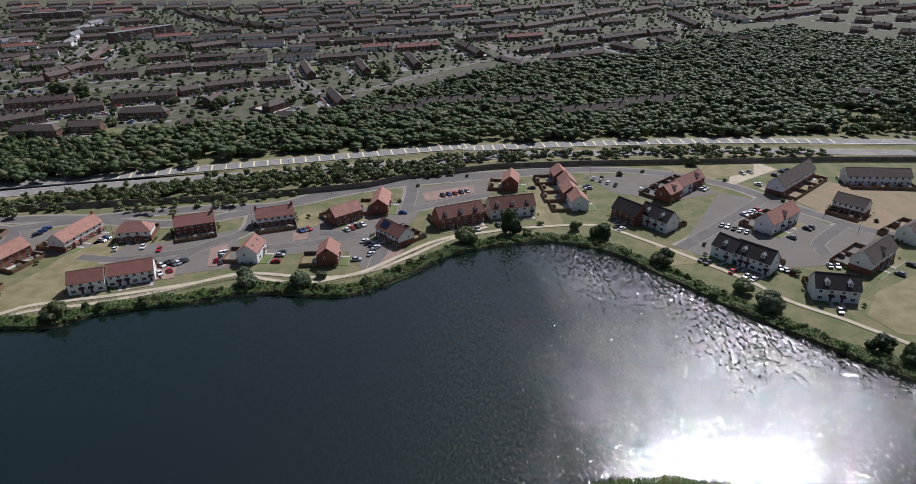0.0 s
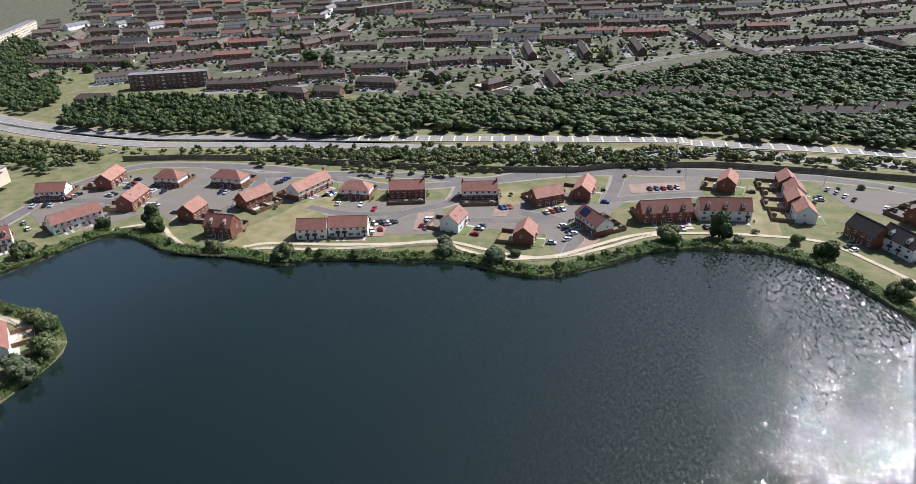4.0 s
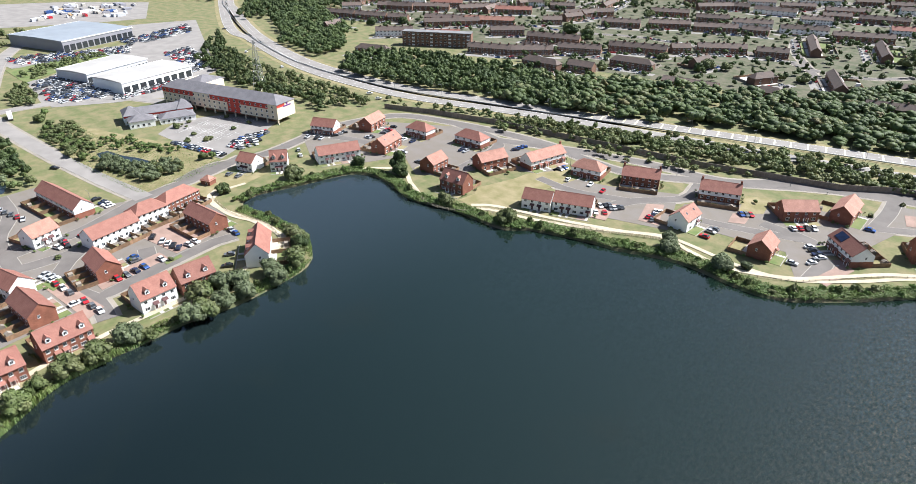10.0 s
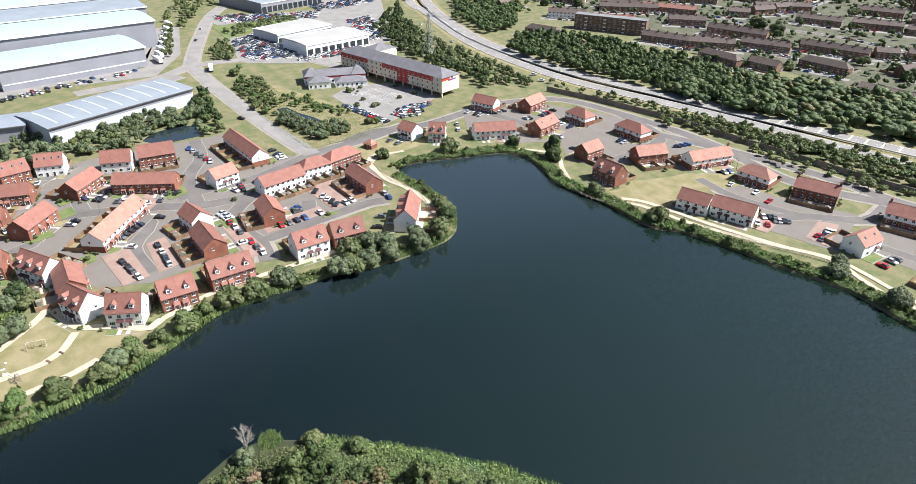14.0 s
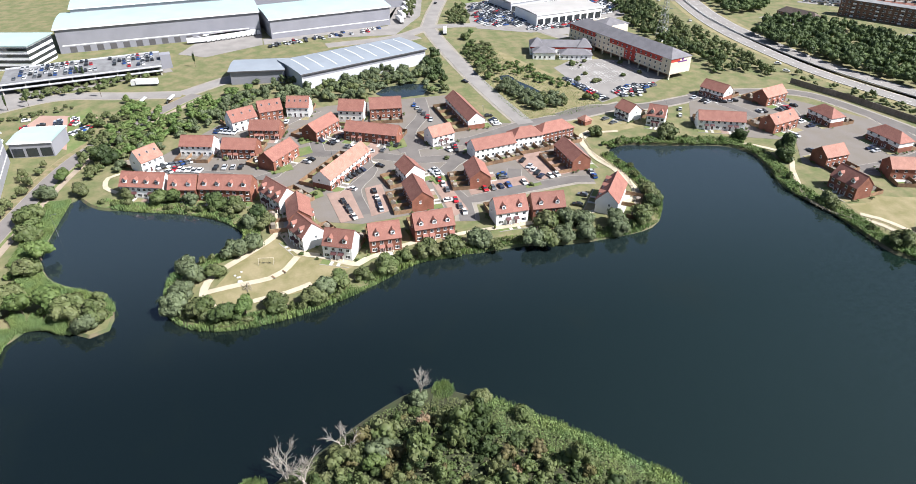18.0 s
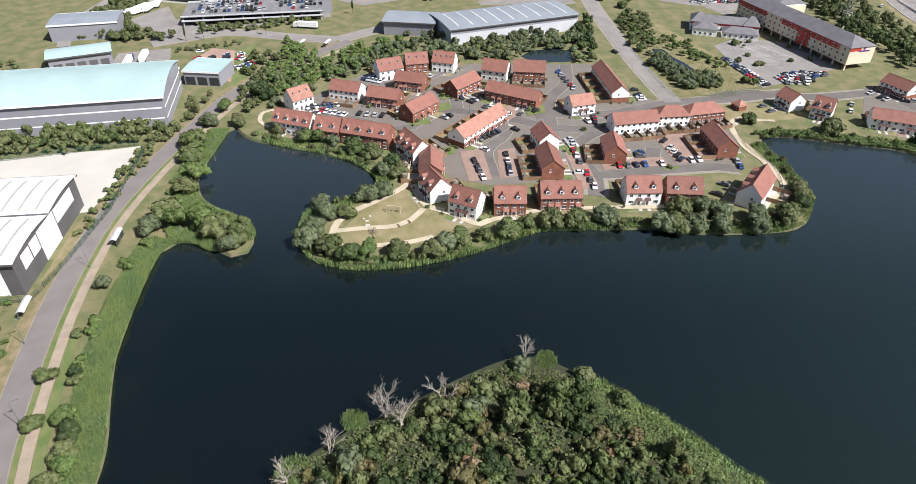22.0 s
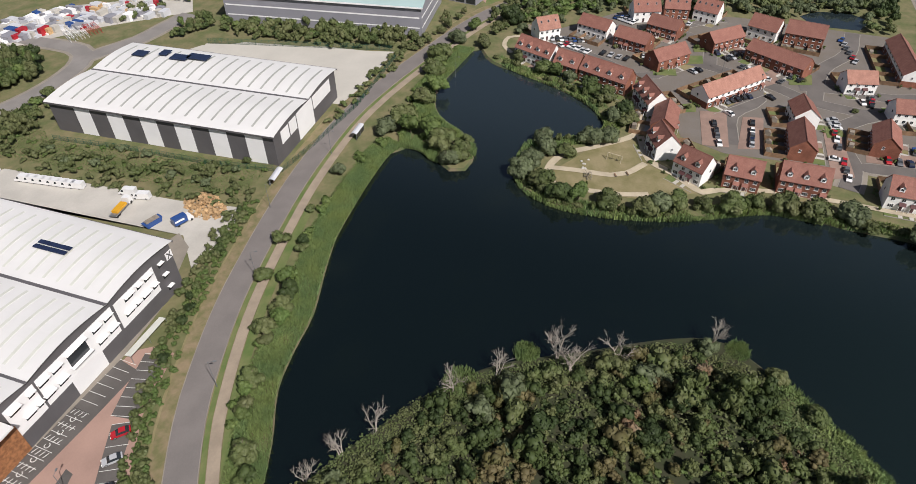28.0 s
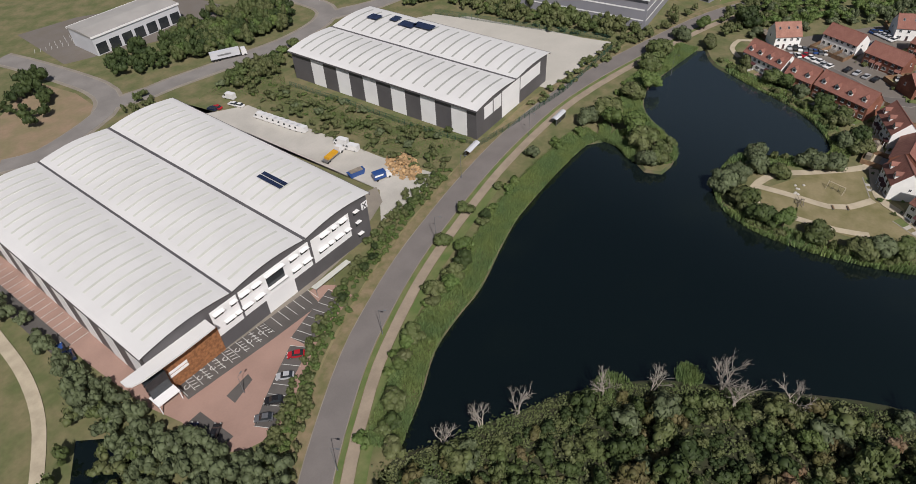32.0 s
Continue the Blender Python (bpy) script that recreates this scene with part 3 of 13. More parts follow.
def gable_shrubs(material, seed, keep):
    """Low hedges and garden shrubs by the gable ends and back walls of the near houses."""
    rng, spots = random.Random(seed), []
    inverse = [(m.inverted(), l, d) for m, l, d in PLOTS]
    for m, l, d in PLOTS:
        for side in (-1, 1):
            for k in range(6):
                p = m @ Vector((side * (l / 2 + rng.uniform(0.9, 1.7)), -d / 2 - 1.5 + k * (d + 1.5) / 5 + rng.uniform(-0.4, 0.4), 0))
                near = [(i @ p, a, b) for i, a, b in inverse]
                if rng.random() < keep and not any(abs(q.x) < a / 2 + 0.6 and abs(q.y) < b / 2 + 0.6 for q, a, b in near):
                    spots.append((p.x, p.y, rng.uniform(0.45, 1.0), rng.uniform(0.7, 1.7), 0.05))
    thicket("garden_shrubs", spots, material, "small green shrubs and hedges by the gable ends", "shrubs", seed, 6, 16, 0.13)


def house(x, y, yaw, length, depth=8.4, wall="brick_red", roof="roof_red", storeys=2.0, units=2, front=1, hip=False, dormers=0, porch=True, chimneys=0, gap=0.0,
          both=True, place="beside the lake", group="lakeside houses", rooflights=0, ends=True, solar=False, far=False, garden=0.0, yard=0.0, cars=()):
    """A house or terrace: its long side runs along yaw, and front (+1 or -1) is the side with the doors."""
    length, depth = round(length * 2) / 2, round(depth * 2) / 2
    eaves = {1.0: 2.7, 2.0: 5.1, 2.5: 5.6, 3.0: 7.8}[storeys]
    ridge = eaves + depth / 2 * {1.0: 0.6, 2.0: 0.78, 2.5: 1.0, 3.0: 0.6}[storeys]
    rise = (ridge - eaves) / (depth / 2)
    kind = "detached house" if units == 1 else "house pair" if units == 2 else "terrace"
    extra = ", dormers" if dormers else ""
    h = thing("terrace" if units > 2 else "house", pose(x, y, 0, 0, 0, yaw + (180 if front > 0 else 0)),
              f"{WALL_WORDS[wall]} {kind}, {ROOF_WORDS[roof]}{extra}, {place}", "house", group)
    if not far:
        PLOTS.append((h.matrix_world.copy(), length, depth))
    body = "render_white" if wall == "half" else wall
    part("wall", shell_mesh(length, depth, eaves, ridge, hip, body), h)
    if wall == "half":
        part("plinth", cached(("plinth", length, depth), lambda: Build().box(-length / 2 - 0.03, -depth / 2 - 0.03, 0, length / 2 + 0.03, depth / 2 + 0.03, 2.55).mesh("plinth", "brick_red")), h, label="red brick ground floor")
    part("roof", roof_mesh(length, depth, eaves, ridge, hip, roof), h)
    if garden:
        back_gardens(h, length, depth, units, garden)
    unit = length / units
    if yard:
        front_garden(h, length, depth, units, yard)
    for k in cars:
        p = h.matrix_world @ Vector((-length / 2 + k * 2.9 + 1.5, -depth / 2 - yard - 3.2, 0))
        n = int(abs(p.x * 3 + p.y * 7))
        car(p.x, p.y, yaw + (n * 17 % 7 - 3) + (180 if n % 2 else 0), PAINTS[n % len(PAINTS)], "car", "parked before the houses")
    if far:
        far_fittings(h, length, depth, units, eaves, ridge, chimneys)
        units_built = 0
    else:
        units_built = units
    floors = 2 if storeys in (2.0, 2.5) else int(storeys)
    off = depth / 2 + (0.03 if wall == "half" else 0.0)
    for u in range(units_built):
        cx = -length / 2 + (u + 0.5) * unit
        flip = 1 if u % 2 else -1
        for floor in range(floors):
            z = 1.45 + 2.55 * floor
            d0 = depth / 2 + (0.03 if wall == "half" and floor == 0 else 0.0)
            for s in ((-1, 1) if both else (-1,)):
                if floor == 0 and s < 0:
                    part("window", window_mesh(1.7, 1.25), h, pose(cx + flip * unit * 0.22, -d0, z))
                    part("door", door_mesh(), h, pose(cx - flip * unit * 0.25, -d0, 0.05))
                    if porch:
                        part("porch", porch_mesh("porch_dark" if wall == "render_white" else "roof_red"), h, pose(cx - flip * unit * 0.25, -d0, 0))
                else:
                    for k in (-1, 1):
                        part("window", window_mesh(1.15, 1.2 if floor else 1.3), h, pose(cx + k * unit * 0.24, s * d0, z, 0, 0, 0 if s < 0 else 180))
    if ends and not hip:
        for s in (-1, 1):
            part("window", window_mesh(0.8, 1.1), h, pose(s * length / 2, depth * 0.12, 4.0, 0, 0, 90 * s))
    cheek, top, gable = dormer_meshes(roof if roof != "roof_dark" else "lead")
    for k in range(dormers):
        cx = -length / 2 + (k + 0.5) * length / dormers
        zb = eaves + 0.75
        yb = -depth / 2 + 0.75 / rise
        dm = part("dormer", cheek, h, pose(cx, yb, zb), "white dormer with a small gabled roof")
        part("dormer_roof", top, dm), part("dormer_gable", gable, dm), part("window", window_mesh(0.95, 1.0), dm, pose(0, -0.1, 0.72))
    for k in range(0 if far else chimneys):
        cx = (-1 if k % 2 else 1) * (length / 2 - 0.5) if chimneys < 3 else -length / 2 + (k + 0.5) * length / chimneys
        part("chimney", chimney_mesh("brick_red" if wall != "brick_brown" else "brick_brown"), h, pose(cx, 0.0, ridge))
    tilt = math.degrees(math.atan(rise))
    for k in range(rooflights):
        cx = -length / 2 + (k + 0.5) * length / rooflights
        part("rooflight", cached("rooflight", lambda: Build().box(-0.4, -0.55, 0, 0.4, 0.55, 0.09, 0).box(-0.32, -0.47, 0, 0.32, 0.47, 0.11, 1).mesh("rooflight", "lead", "glass_dark")), h,
             pose(cx, -depth * 0.22, ridge - depth * 0.22 * rise, tilt))
    if solar:
        part("solar_panel", cached("solar_panel", lambda: Build().box(-2.6, -1.7, 0.02, 2.6, 1.7, 0.14).mesh("solar_panel", "solar")), h, pose(-length * 0.22, -depth * 0.24, ridge - depth * 0.24 * rise, tilt), "dark blue solar panels")
    return h


# ---------------------------------------------------------------- cars
def car_parts(paint, kind="car", far=False):
    def make():
        w = 0.88
        prof = {"car": ([(-2.1, 0.28), (2.1, 0.28), (2.15, 0.62), (1.95, 0.78), (1.0, 0.92), (-1.75, 0.95), (-2.1, 0.88)], [(1.0, 0.92), (0.25, 1.42), (-1.15, 1.45), (-1.8, 0.95)]),
                "van": ([(-2.9, 0.3), (2.7, 0.3), (2.75, 0.85), (2.05, 1.15), (1.75, 1.2), (1.2, 2.25), (0.8, 2.4), (-2.85, 2.4)], [(1.72, 1.28), (1.28, 2.1), (0.75, 2.1), (0.75, 1.28)])}[kind]
        if kind == "van":
            w = 1.0
        body = Build().prism([(p[0], p[1]) for p in prof[0]], -w, w)
        if far:
            for fy in (-1.35, 1.35):
                body.box(-w + 0.03, fy - 0.32, 0, w - 0.03, fy + 0.32, 0.4, 1)
        glass = Build()
        g = prof[1]
        inset = 0.14 if kind == "car" else -0.01
        lower, upper = w - 0.02 if kind == "car" else w + 0.01, w - inset
        n = len(g)
        ws = [lower if (k in (0, n - 1) or kind == "van") else upper - 0.08 for k in range(n)]
        glass.poly([(-a, y, z) for a, (y, z) in zip(ws, g)] + [(a, y, z) for a, (y, z) in zip(ws, g)],
                   [tuple(range(n - 1, -1, -1)), tuple(range(n, 2 * n))] + [(k, (k + 1) % n, n + (k + 1) % n, n + k) for k in range(n)])
        if kind == "car":
            body.box(-0.66, -1.12, 1.40, 0.66, 0.28, 1.475)
        else:
            body.box(-0.8, 1.1, 2.2, 0.8, 1.25, 2.3)
        light = Build().box(-0.8, 2.03 if kind == "car" else 2.62, 0.6, -0.45, 2.17 if kind == "car" else 2.78, 0.76).box(0.45, 2.03 if kind == "car" else 2.62, 0.6, 0.8, 2.17 if kind == "car" else 2.78, 0.76)
        wheel = Build().tube((-0.11, 0, 0), (0.11, 0, 0), 0.33, 0.33, 10, 0).tube((-0.125, 0, 0), (0.125, 0, 0), 0.2, 0.2, 8, 1)
        return (body.mesh("body", "paint_" + paint, "tyre"), glass.mesh("cabin_glass", "glass_dark"), light.mesh("headlights", "lamp_glass"), wheel.mesh("wheel", "tyre", "steel_grey"), w)
    return cached((kind, paint, far), make)


def car(x, y, yaw, paint="silver", kind="car", place="parked beside the houses", z=0.1):
    if math.hypot(x, y) > 330 and "road" not in place:
        far_car(x, y, yaw, paint, z)
        return None
    body, glass, light, wheel, w = car_parts(paint, kind, math.hypot(x, y) > 205)
    c = thing("parked_car" if kind == "car" else "parked_van", pose(x, y, z, 0, 0, yaw), f"{paint} {kind} {place}", kind, "parked cars" if kind == "car" else "parked vans")
    part("body", body, c), part("cabin_glass", glass, c)
    if math.hypot(x, y) < 205:
        part("headlights", light, c)
    for sx_ in (-1, 1) if math.hypot(x, y) < 205 else ():
        for fy in ((-1.35, 1.35) if kind == "car" else (-1.8, 1.85)):
            part("wheel", wheel, c, pose(sx_ * (w - 0.1), fy, 0.33))
    return c


FAR_CARS = Build()
FAR_PAINTS = ("white", "silver", "grey", "black", "blue", "red", "navy", "yellow")


def far_car(x, y, yaw, paint, z):
    """One of the many cars too far off to pick out."""
    m, slot = pose(x, y, z, 0, 0, yaw), FAR_PAINTS.index(paint)
    b = Build().box(-0.87, -2.1, 0.2, 0.87, 2.1, 0.9)
    top = [(-0.84, -1.7, 0.9), (0.84, -1.7, 0.9), (0.84, 1.0, 0.9), (-0.84, 1.0, 0.9), (-0.66, -1.15, 1.45), (0.66, -1.15, 1.45), (0.66, 0.3, 1.45), (-0.66, 0.3, 1.45)]
    FAR_CARS.poly([m @ Vector(p) for p in b.v], b.f, slot)
    FAR_CARS.poly([m @ Vector(p) for p in top], [(0, 1, 5, 4), (1, 2, 6, 5), (2, 3, 7, 6), (3, 0, 4, 7)], 8)
    FAR_CARS.poly([m @ Vector(p) for p in top], [(4, 5, 6, 7)], slot)


def far_cars():
    tagged(new("far_cars", FAR_CARS.mesh("far_cars", *["paint_" + k for k in FAR_PAINTS], "glass_dark")), "many parked cars on far forecourts and streets", "cars", "", "stuff")


PAINTS = ("white", "silver", "grey", "black", "white", "blue", "black", "silver", "red", "navy", "grey", "white")


def car_row(x0, y0, x1, y1, n, turn=0.0, seed=0, fill=0.85, place="parked in a marked bay", paints=PAINTS):
    """Cars side by side along a line; turn: their heading against the line's normal."""
    rng = random.Random(seed * 77 + n)
    head = math.degrees(math.atan2(y1 - y0, x1 - x0))
    for k in range(n):
        if rng.random() < fill:
            t = (k + 0.5) / n
            car(x0 + (x1 - x0) * t + rng.uniform(-0.15, 0.15), y0 + (y1 - y0) * t + rng.uniform(-0.15, 0.15),
                head + turn + rng.choice((0, 180)) + rng.uniform(-2, 2), rng.choice(paints), "car", place)


# ---------------------------------------------------------------- plants
def ico(level):
    def make():
        bm = bmesh.new()
        bmesh.ops.create_icosphere(bm, subdivisions=level, radius=1)
        out = np.array([v.co[:] for v in bm.verts]), np.array([[v.index for v in f.verts] for f in bm.faces])
        bm.free()
        return out
    return cached(("ico", level), make)


def crown_arrays(seed, radius, height, lumps=9, leaves=60, leaf=0.7, base=0.25, spread=0.66, fine=False):
    """Vertices and faces of one crown: uneven lumps of foliage, each covered with leaf sprays, with dark gaps between."""
    rng = np.random.default_rng(seed)
    iv, jf = ico(2 if fine else 1)
    cen = rng.normal(size=(lumps, 3))
    cen /= np.linalg.norm(cen, axis=1)[:, None]
    cen *= 0.3 + (rng.random((lumps, 1)) ** 0.5) * (spread - 0.2)
    cen[:, 2] = np.abs(cen[:, 2]) * 1.2 - 0.3
    cen[0] = (0, 0, 0.1)
    rad = rng.uniform(0.28, 0.46, lumps)
    rad[0] = 0.55
    scale = np.array([radius, radius, height / 2])
    vs, fs, k = [], [], 0
    for c, r in zip(cen, rad):
        vs.append((c + iv * r * rng.uniform(0.82, 1.05, (len(iv), 1))) * scale)
        fs += (jf + k).tolist()
        k += len(iv)
        d = rng.normal(size=(leaves, 3))
        d /= np.linalg.norm(d, axis=1)[:, None]
        d[:, 2] = np.where(d[:, 2] < -0.3, -d[:, 2], d[:, 2])
        p = (c + d * r * (0.8 + 0.42 * rng.random((leaves, 1)))) * scale
        u = np.cross(d, rng.normal(size=(leaves, 3)))
        u /= np.linalg.norm(u, axis=1)[:, None]
        w = np.cross(d, u) + d * rng.uniform(-0.8, 0.8, (leaves, 1))
        s = leaf * rng.uniform(0.5, 1.3, (leaves, 1))
        quad = np.stack([p - u * s - w * s * 0.5, p + u * s * 0.6 - w * s * 0.6, p + u * s + w * s * 0.5, p - u * s * 0.6 + w * s * 0.6], 1).reshape(-1, 3)
        vs.append(quad)
        fs += (np.arange(leaves * 4).reshape(-1, 4) + k).tolist()
        k += leaves * 4
    v = np.concatenate(vs)
    v[:, 2] += height / 2 * (1 - base) + height * base
    return v, fs


def bed(name, xy, h0, h1, size, upright, material, label, category, seed, z=0.0, patchy=0.18):
    """A bed of reeds, herbs or brambles: thousands of single blades or leaves over an uneven height."""
    rng = np.random.default_rng(seed)
    xy = np.asarray(xy, float)
    n = len(xy)
    swell = 0.5 + 0.25 * np.sin(xy[:, 0] * patchy * 2.1 + 1.3 * np.sin(xy[:, 1] * patchy)) + 0.25 * np.sin(xy[:, 1] * patchy * 2.7 + 1.7 * np.sin(xy[:, 0] * patchy * 1.3))
    high = h0 + (h1 - h0) * swell * rng.uniform(0.7, 1.2, n)
    a = rng.uniform(0, 2 * np.pi, n)
    side = np.stack([np.cos(a), np.sin(a), rng.uniform(-0.15, 0.15, n)], 1)
    if upright:
        lean = np.stack([rng.normal(0, 0.16, n), rng.normal(0, 0.16, n), np.ones(n)], 1)
        foot = np.c_[xy, np.full(n, z)]
        tip = foot + lean * high[:, None]
        w = side * size * rng.uniform(0.6, 1.3, (n, 1))
        quad = np.stack([foot - w, foot + w, tip + w * 0.5, tip - w * 0.5], 1)
    else:
        c = np.c_[xy, z + high * (0.35 + 0.65 * rng.random(n) ** 0.5)]
        u = side * size * rng.uniform(0.6, 1.3, (n, 1))
        v = np.stack([-np.sin(a) * rng.uniform(0.4, 1, n), np.cos(a) * rng.uniform(0.4, 1, n), rng.uniform(-0.8, 0.8, n)], 1) * size
        quad = np.stack([c - u - v * 0.5, c + u * 0.6 - v, c + u + v * 0.5, c - u * 0.6 + v], 1)
    me = bpy.data.meshes.new(name)
    me.vertices.add(4 * n)
    me.vertices.foreach_set("co", quad.astype(np.float32).ravel())
    me.loops.add(4 * n)
    me.loops.foreach_set("vertex_index", np.arange(4 * n, dtype=np.int32))
    me.polygons.add(n)
    me.polygons.foreach_set("loop_start", np.arange(0, 4 * n, 4, dtype=np.int32))
    me.update(calc_edges=True)
    me.materials.append(MATS[material])
    return tagged(new(name, me), label, category, "", "stuff")


def along(points, width, per_m2, seed, off=0.0):
    """Random plan places in a band along a line."""
    rng = np.random.default_rng(seed)
    line = smooth_line(points, 3.0)
    out = []
    for p, q in zip(line, line[1:]):
        d = q - p
        n = rng.poisson(max(0.01, d.length * width * per_m2))
        s, t = rng.random(n), (rng.random(n) - 0.5) * width + off
        nx, ny = -d.y / max(d.length, 1e-6), d.x / max(d.length, 1e-6)
        out.append(np.c_[p.x + d.x * s + nx * t, p.y + d.y * s + ny * t])
    return np.concatenate(out)


def tree_kind(kind, n):
    def make():
        leafy = {"broadleaf": ("leaf", 1.0, 1.0, 14, 90, 0.36, 0.04), "dark": ("leaf_dark", 1.0, 1.0, 14, 90, 0.36, 0.04), "willow": ("leaf_silver", 1.0, 1.0, 15, 90, 0.33, 0.0),
                 "bright": ("leaf_bright", 1.0, 0.95, 12, 80, 0.36, 0.02), "poplar": ("leaf_dark", 0.3, 2.2, 9, 60, 0.4, 0.1), "shrub": ("leaf", 1.15, 0.8, 9, 70, 0.42, 0.0)}[kind]
        material, rx, hz, lumps, leaves, leaf, base = leafy
        v, f = crown_arrays(n * 13 + len(kind), 4.0 * rx, 7.0 * hz, lumps, leaves, leaf, base, fine=True)
        v[:, 2] -= 1.3 if kind in ("broadleaf", "dark", "willow") else 0.0
        crown = mesh("crown", v.tolist(), f, [material])
        crown.polygons.foreach_set("use_smooth", [True] * len(crown.polygons))
        rng = random.Random(n)
        t = Build().tube((0, 0, -0.3), (0.1, 0.05, 3.2), 0.26, 0.17, 7)
        for k in range(4):
            a = k * 1.6 + rng.random()
            t.tube((0.1, 0.05, 2.2 + 0.25 * k), (math.cos(a) * 1.8 * rx, math.sin(a) * 1.8 * rx, 4.0 + 0.5 * k), 0.12, 0.04, 5)
        return t.mesh("trunk", "bark"), crown
    return cached((kind, n), make)


TREE_WORDS = {"broadleaf": ("broadleaf tree with a full green crown", "tree"), "dark": ("dark green broadleaf tree", "tree"), "willow": ("silvery green willow", "tree"), "bright": ("bright green young tree", "tree"),
              "poplar": ("slim upright dark green tree", "tree"), "shrub": ("rounded green shrub", "shrub")}


def tree(x, y, size=1.0, kind="broadleaf", place="on the grass", z=0.0, tall=1.0, group="trees"):
    """A single tree; size 1 is about 8 m across and high."""
    n = int(abs(x * 7 + y * 3)) % 4
    trunk, crown = tree_kind(kind, n)
    words, cat = TREE_WORDS[kind]
    t = thing("tree" if cat == "tree" else "shrub", pose(x, y, z, 0, 0, (x * 37 + y * 91) % 360) @ Matrix.Diagonal((size, size, size * tall, 1)), f"{words} {place}", cat, group)
    part("trunk", trunk, t), part("crown", crown, t)
    return t


def thicket(name, spots, material, label, category, seed=0, lumps=5, leaves=34, leaf=0.85, kinds=5, base=0.0, group=""):
    """Woodland or scrub that nobody could count: spots of (x, y, radius, height, z), joined into one mesh."""
    protos = [crown_arrays(seed * 31 + k, 1.0, 1.0, lumps, leaves, leaf, base) for k in range(kinds)]
    rng = random.Random(seed)
    vs, fs, k = [], [], 0
    sizes = [len(p[0]) for p in protos]
    for x, y, r, h, z in spots:
        n = rng.randrange(kinds)
        v = protos[n][0]
        a = rng.random() * 6.28
        c, s = math.cos(a), math.sin(a)
        vs.append(np.stack([(v[:, 0] * c - v[:, 1] * s) * r + x, (v[:, 0] * s + v[:, 1] * c) * r + y, v[:, 2] * h + z], 1))
        fs.append((n, k))
        k += sizes[n]
    if not vs:
        return None
    co = np.concatenate(vs).astype(np.float32)
    flat = [(np.array([i for f in p[1] for i in f], np.int32), np.array([len(f) for f in p[1]], np.int32)) for p in protos]
    loops = np.concatenate([flat[n][0] + o for n, o in fs])
    sizes_all = np.concatenate([flat[n][1] for n, o in fs])
    me = bpy.data.meshes.new(name)
    me.vertices.add(len(co))
    me.vertices.foreach_set("co", co.ravel())
    me.loops.add(len(loops))
    me.loops.foreach_set("vertex_index", loops.astype(np.int32))
    me.polygons.add(len(sizes_all))
    starts = np.concatenate([[0], np.cumsum(sizes_all)[:-1]]).astype(np.int32)
    me.polygons.foreach_set("loop_start", starts)
    me.polygons.foreach_set("use_smooth", np.ones(len(starts), bool))
    me.update(calc_edges=True)
    me.materials.append(MATS[material])
    return tagged(new(name, me), label, category, group, "stuff")


def inside(x, y, poly):
    hit = False
    for (x0, y0), (x1, y1) in zip(poly, poly[1:] + poly[:1]):
        if (y0 > y) != (y1 > y) and x < (x1 - x0) * (y - y0) / (y1 - y0) + x0:
            hit = not hit
    return hit


def fill_spots(poly, gap, r0, r1, h0, h1, seed=0, z=0.0, keep=1.0, avoid=()):
    rng = random.Random(seed)
    xs, ys = [p[0] for p in poly], [p[1] for p in poly]
    out, x = [], min(xs)
    while x < max(xs):
        y = min(ys)
        while y < max(ys):
            px, py = x + rng.uniform(-0.5, 0.5) * gap, y + rng.uniform(-0.5, 0.5) * gap
            if rng.random() < keep and inside(px, py, poly) and not any(inside(px, py, a) for a in avoid):
                r = rng.uniform(r0, r1)
                out.append((px, py, r, rng.uniform(h0, h1), z))
            y += gap
        x += gap
    return out


def line_spots(points, width, gap, r0, r1, h0, h1, seed=0, z=0.0, off=0.0, keep=1.0):
    rng = random.Random(seed)
    line = smooth_line(points, gap)
    out = []
    for k, p in enumerate(line):
        d = (line[min(k + 1, len(line) - 1)] - line[max(k - 1, 0)]).normalized()
        n = Vector((-d.y, d.x, 0))
        lanes = max(1, int(width / gap))
        for lane in range(lanes):
            if rng.random() < keep:
                q = p + n * (off + (lane + 0.5) / lanes * width - width / 2 + rng.uniform(-0.4, 0.4) * gap) + d * rng.uniform(-0.4, 0.4) * gap
                out.append((q.x, q.y, rng.uniform(r0, r1), rng.uniform(h0, h1), z))
    return out


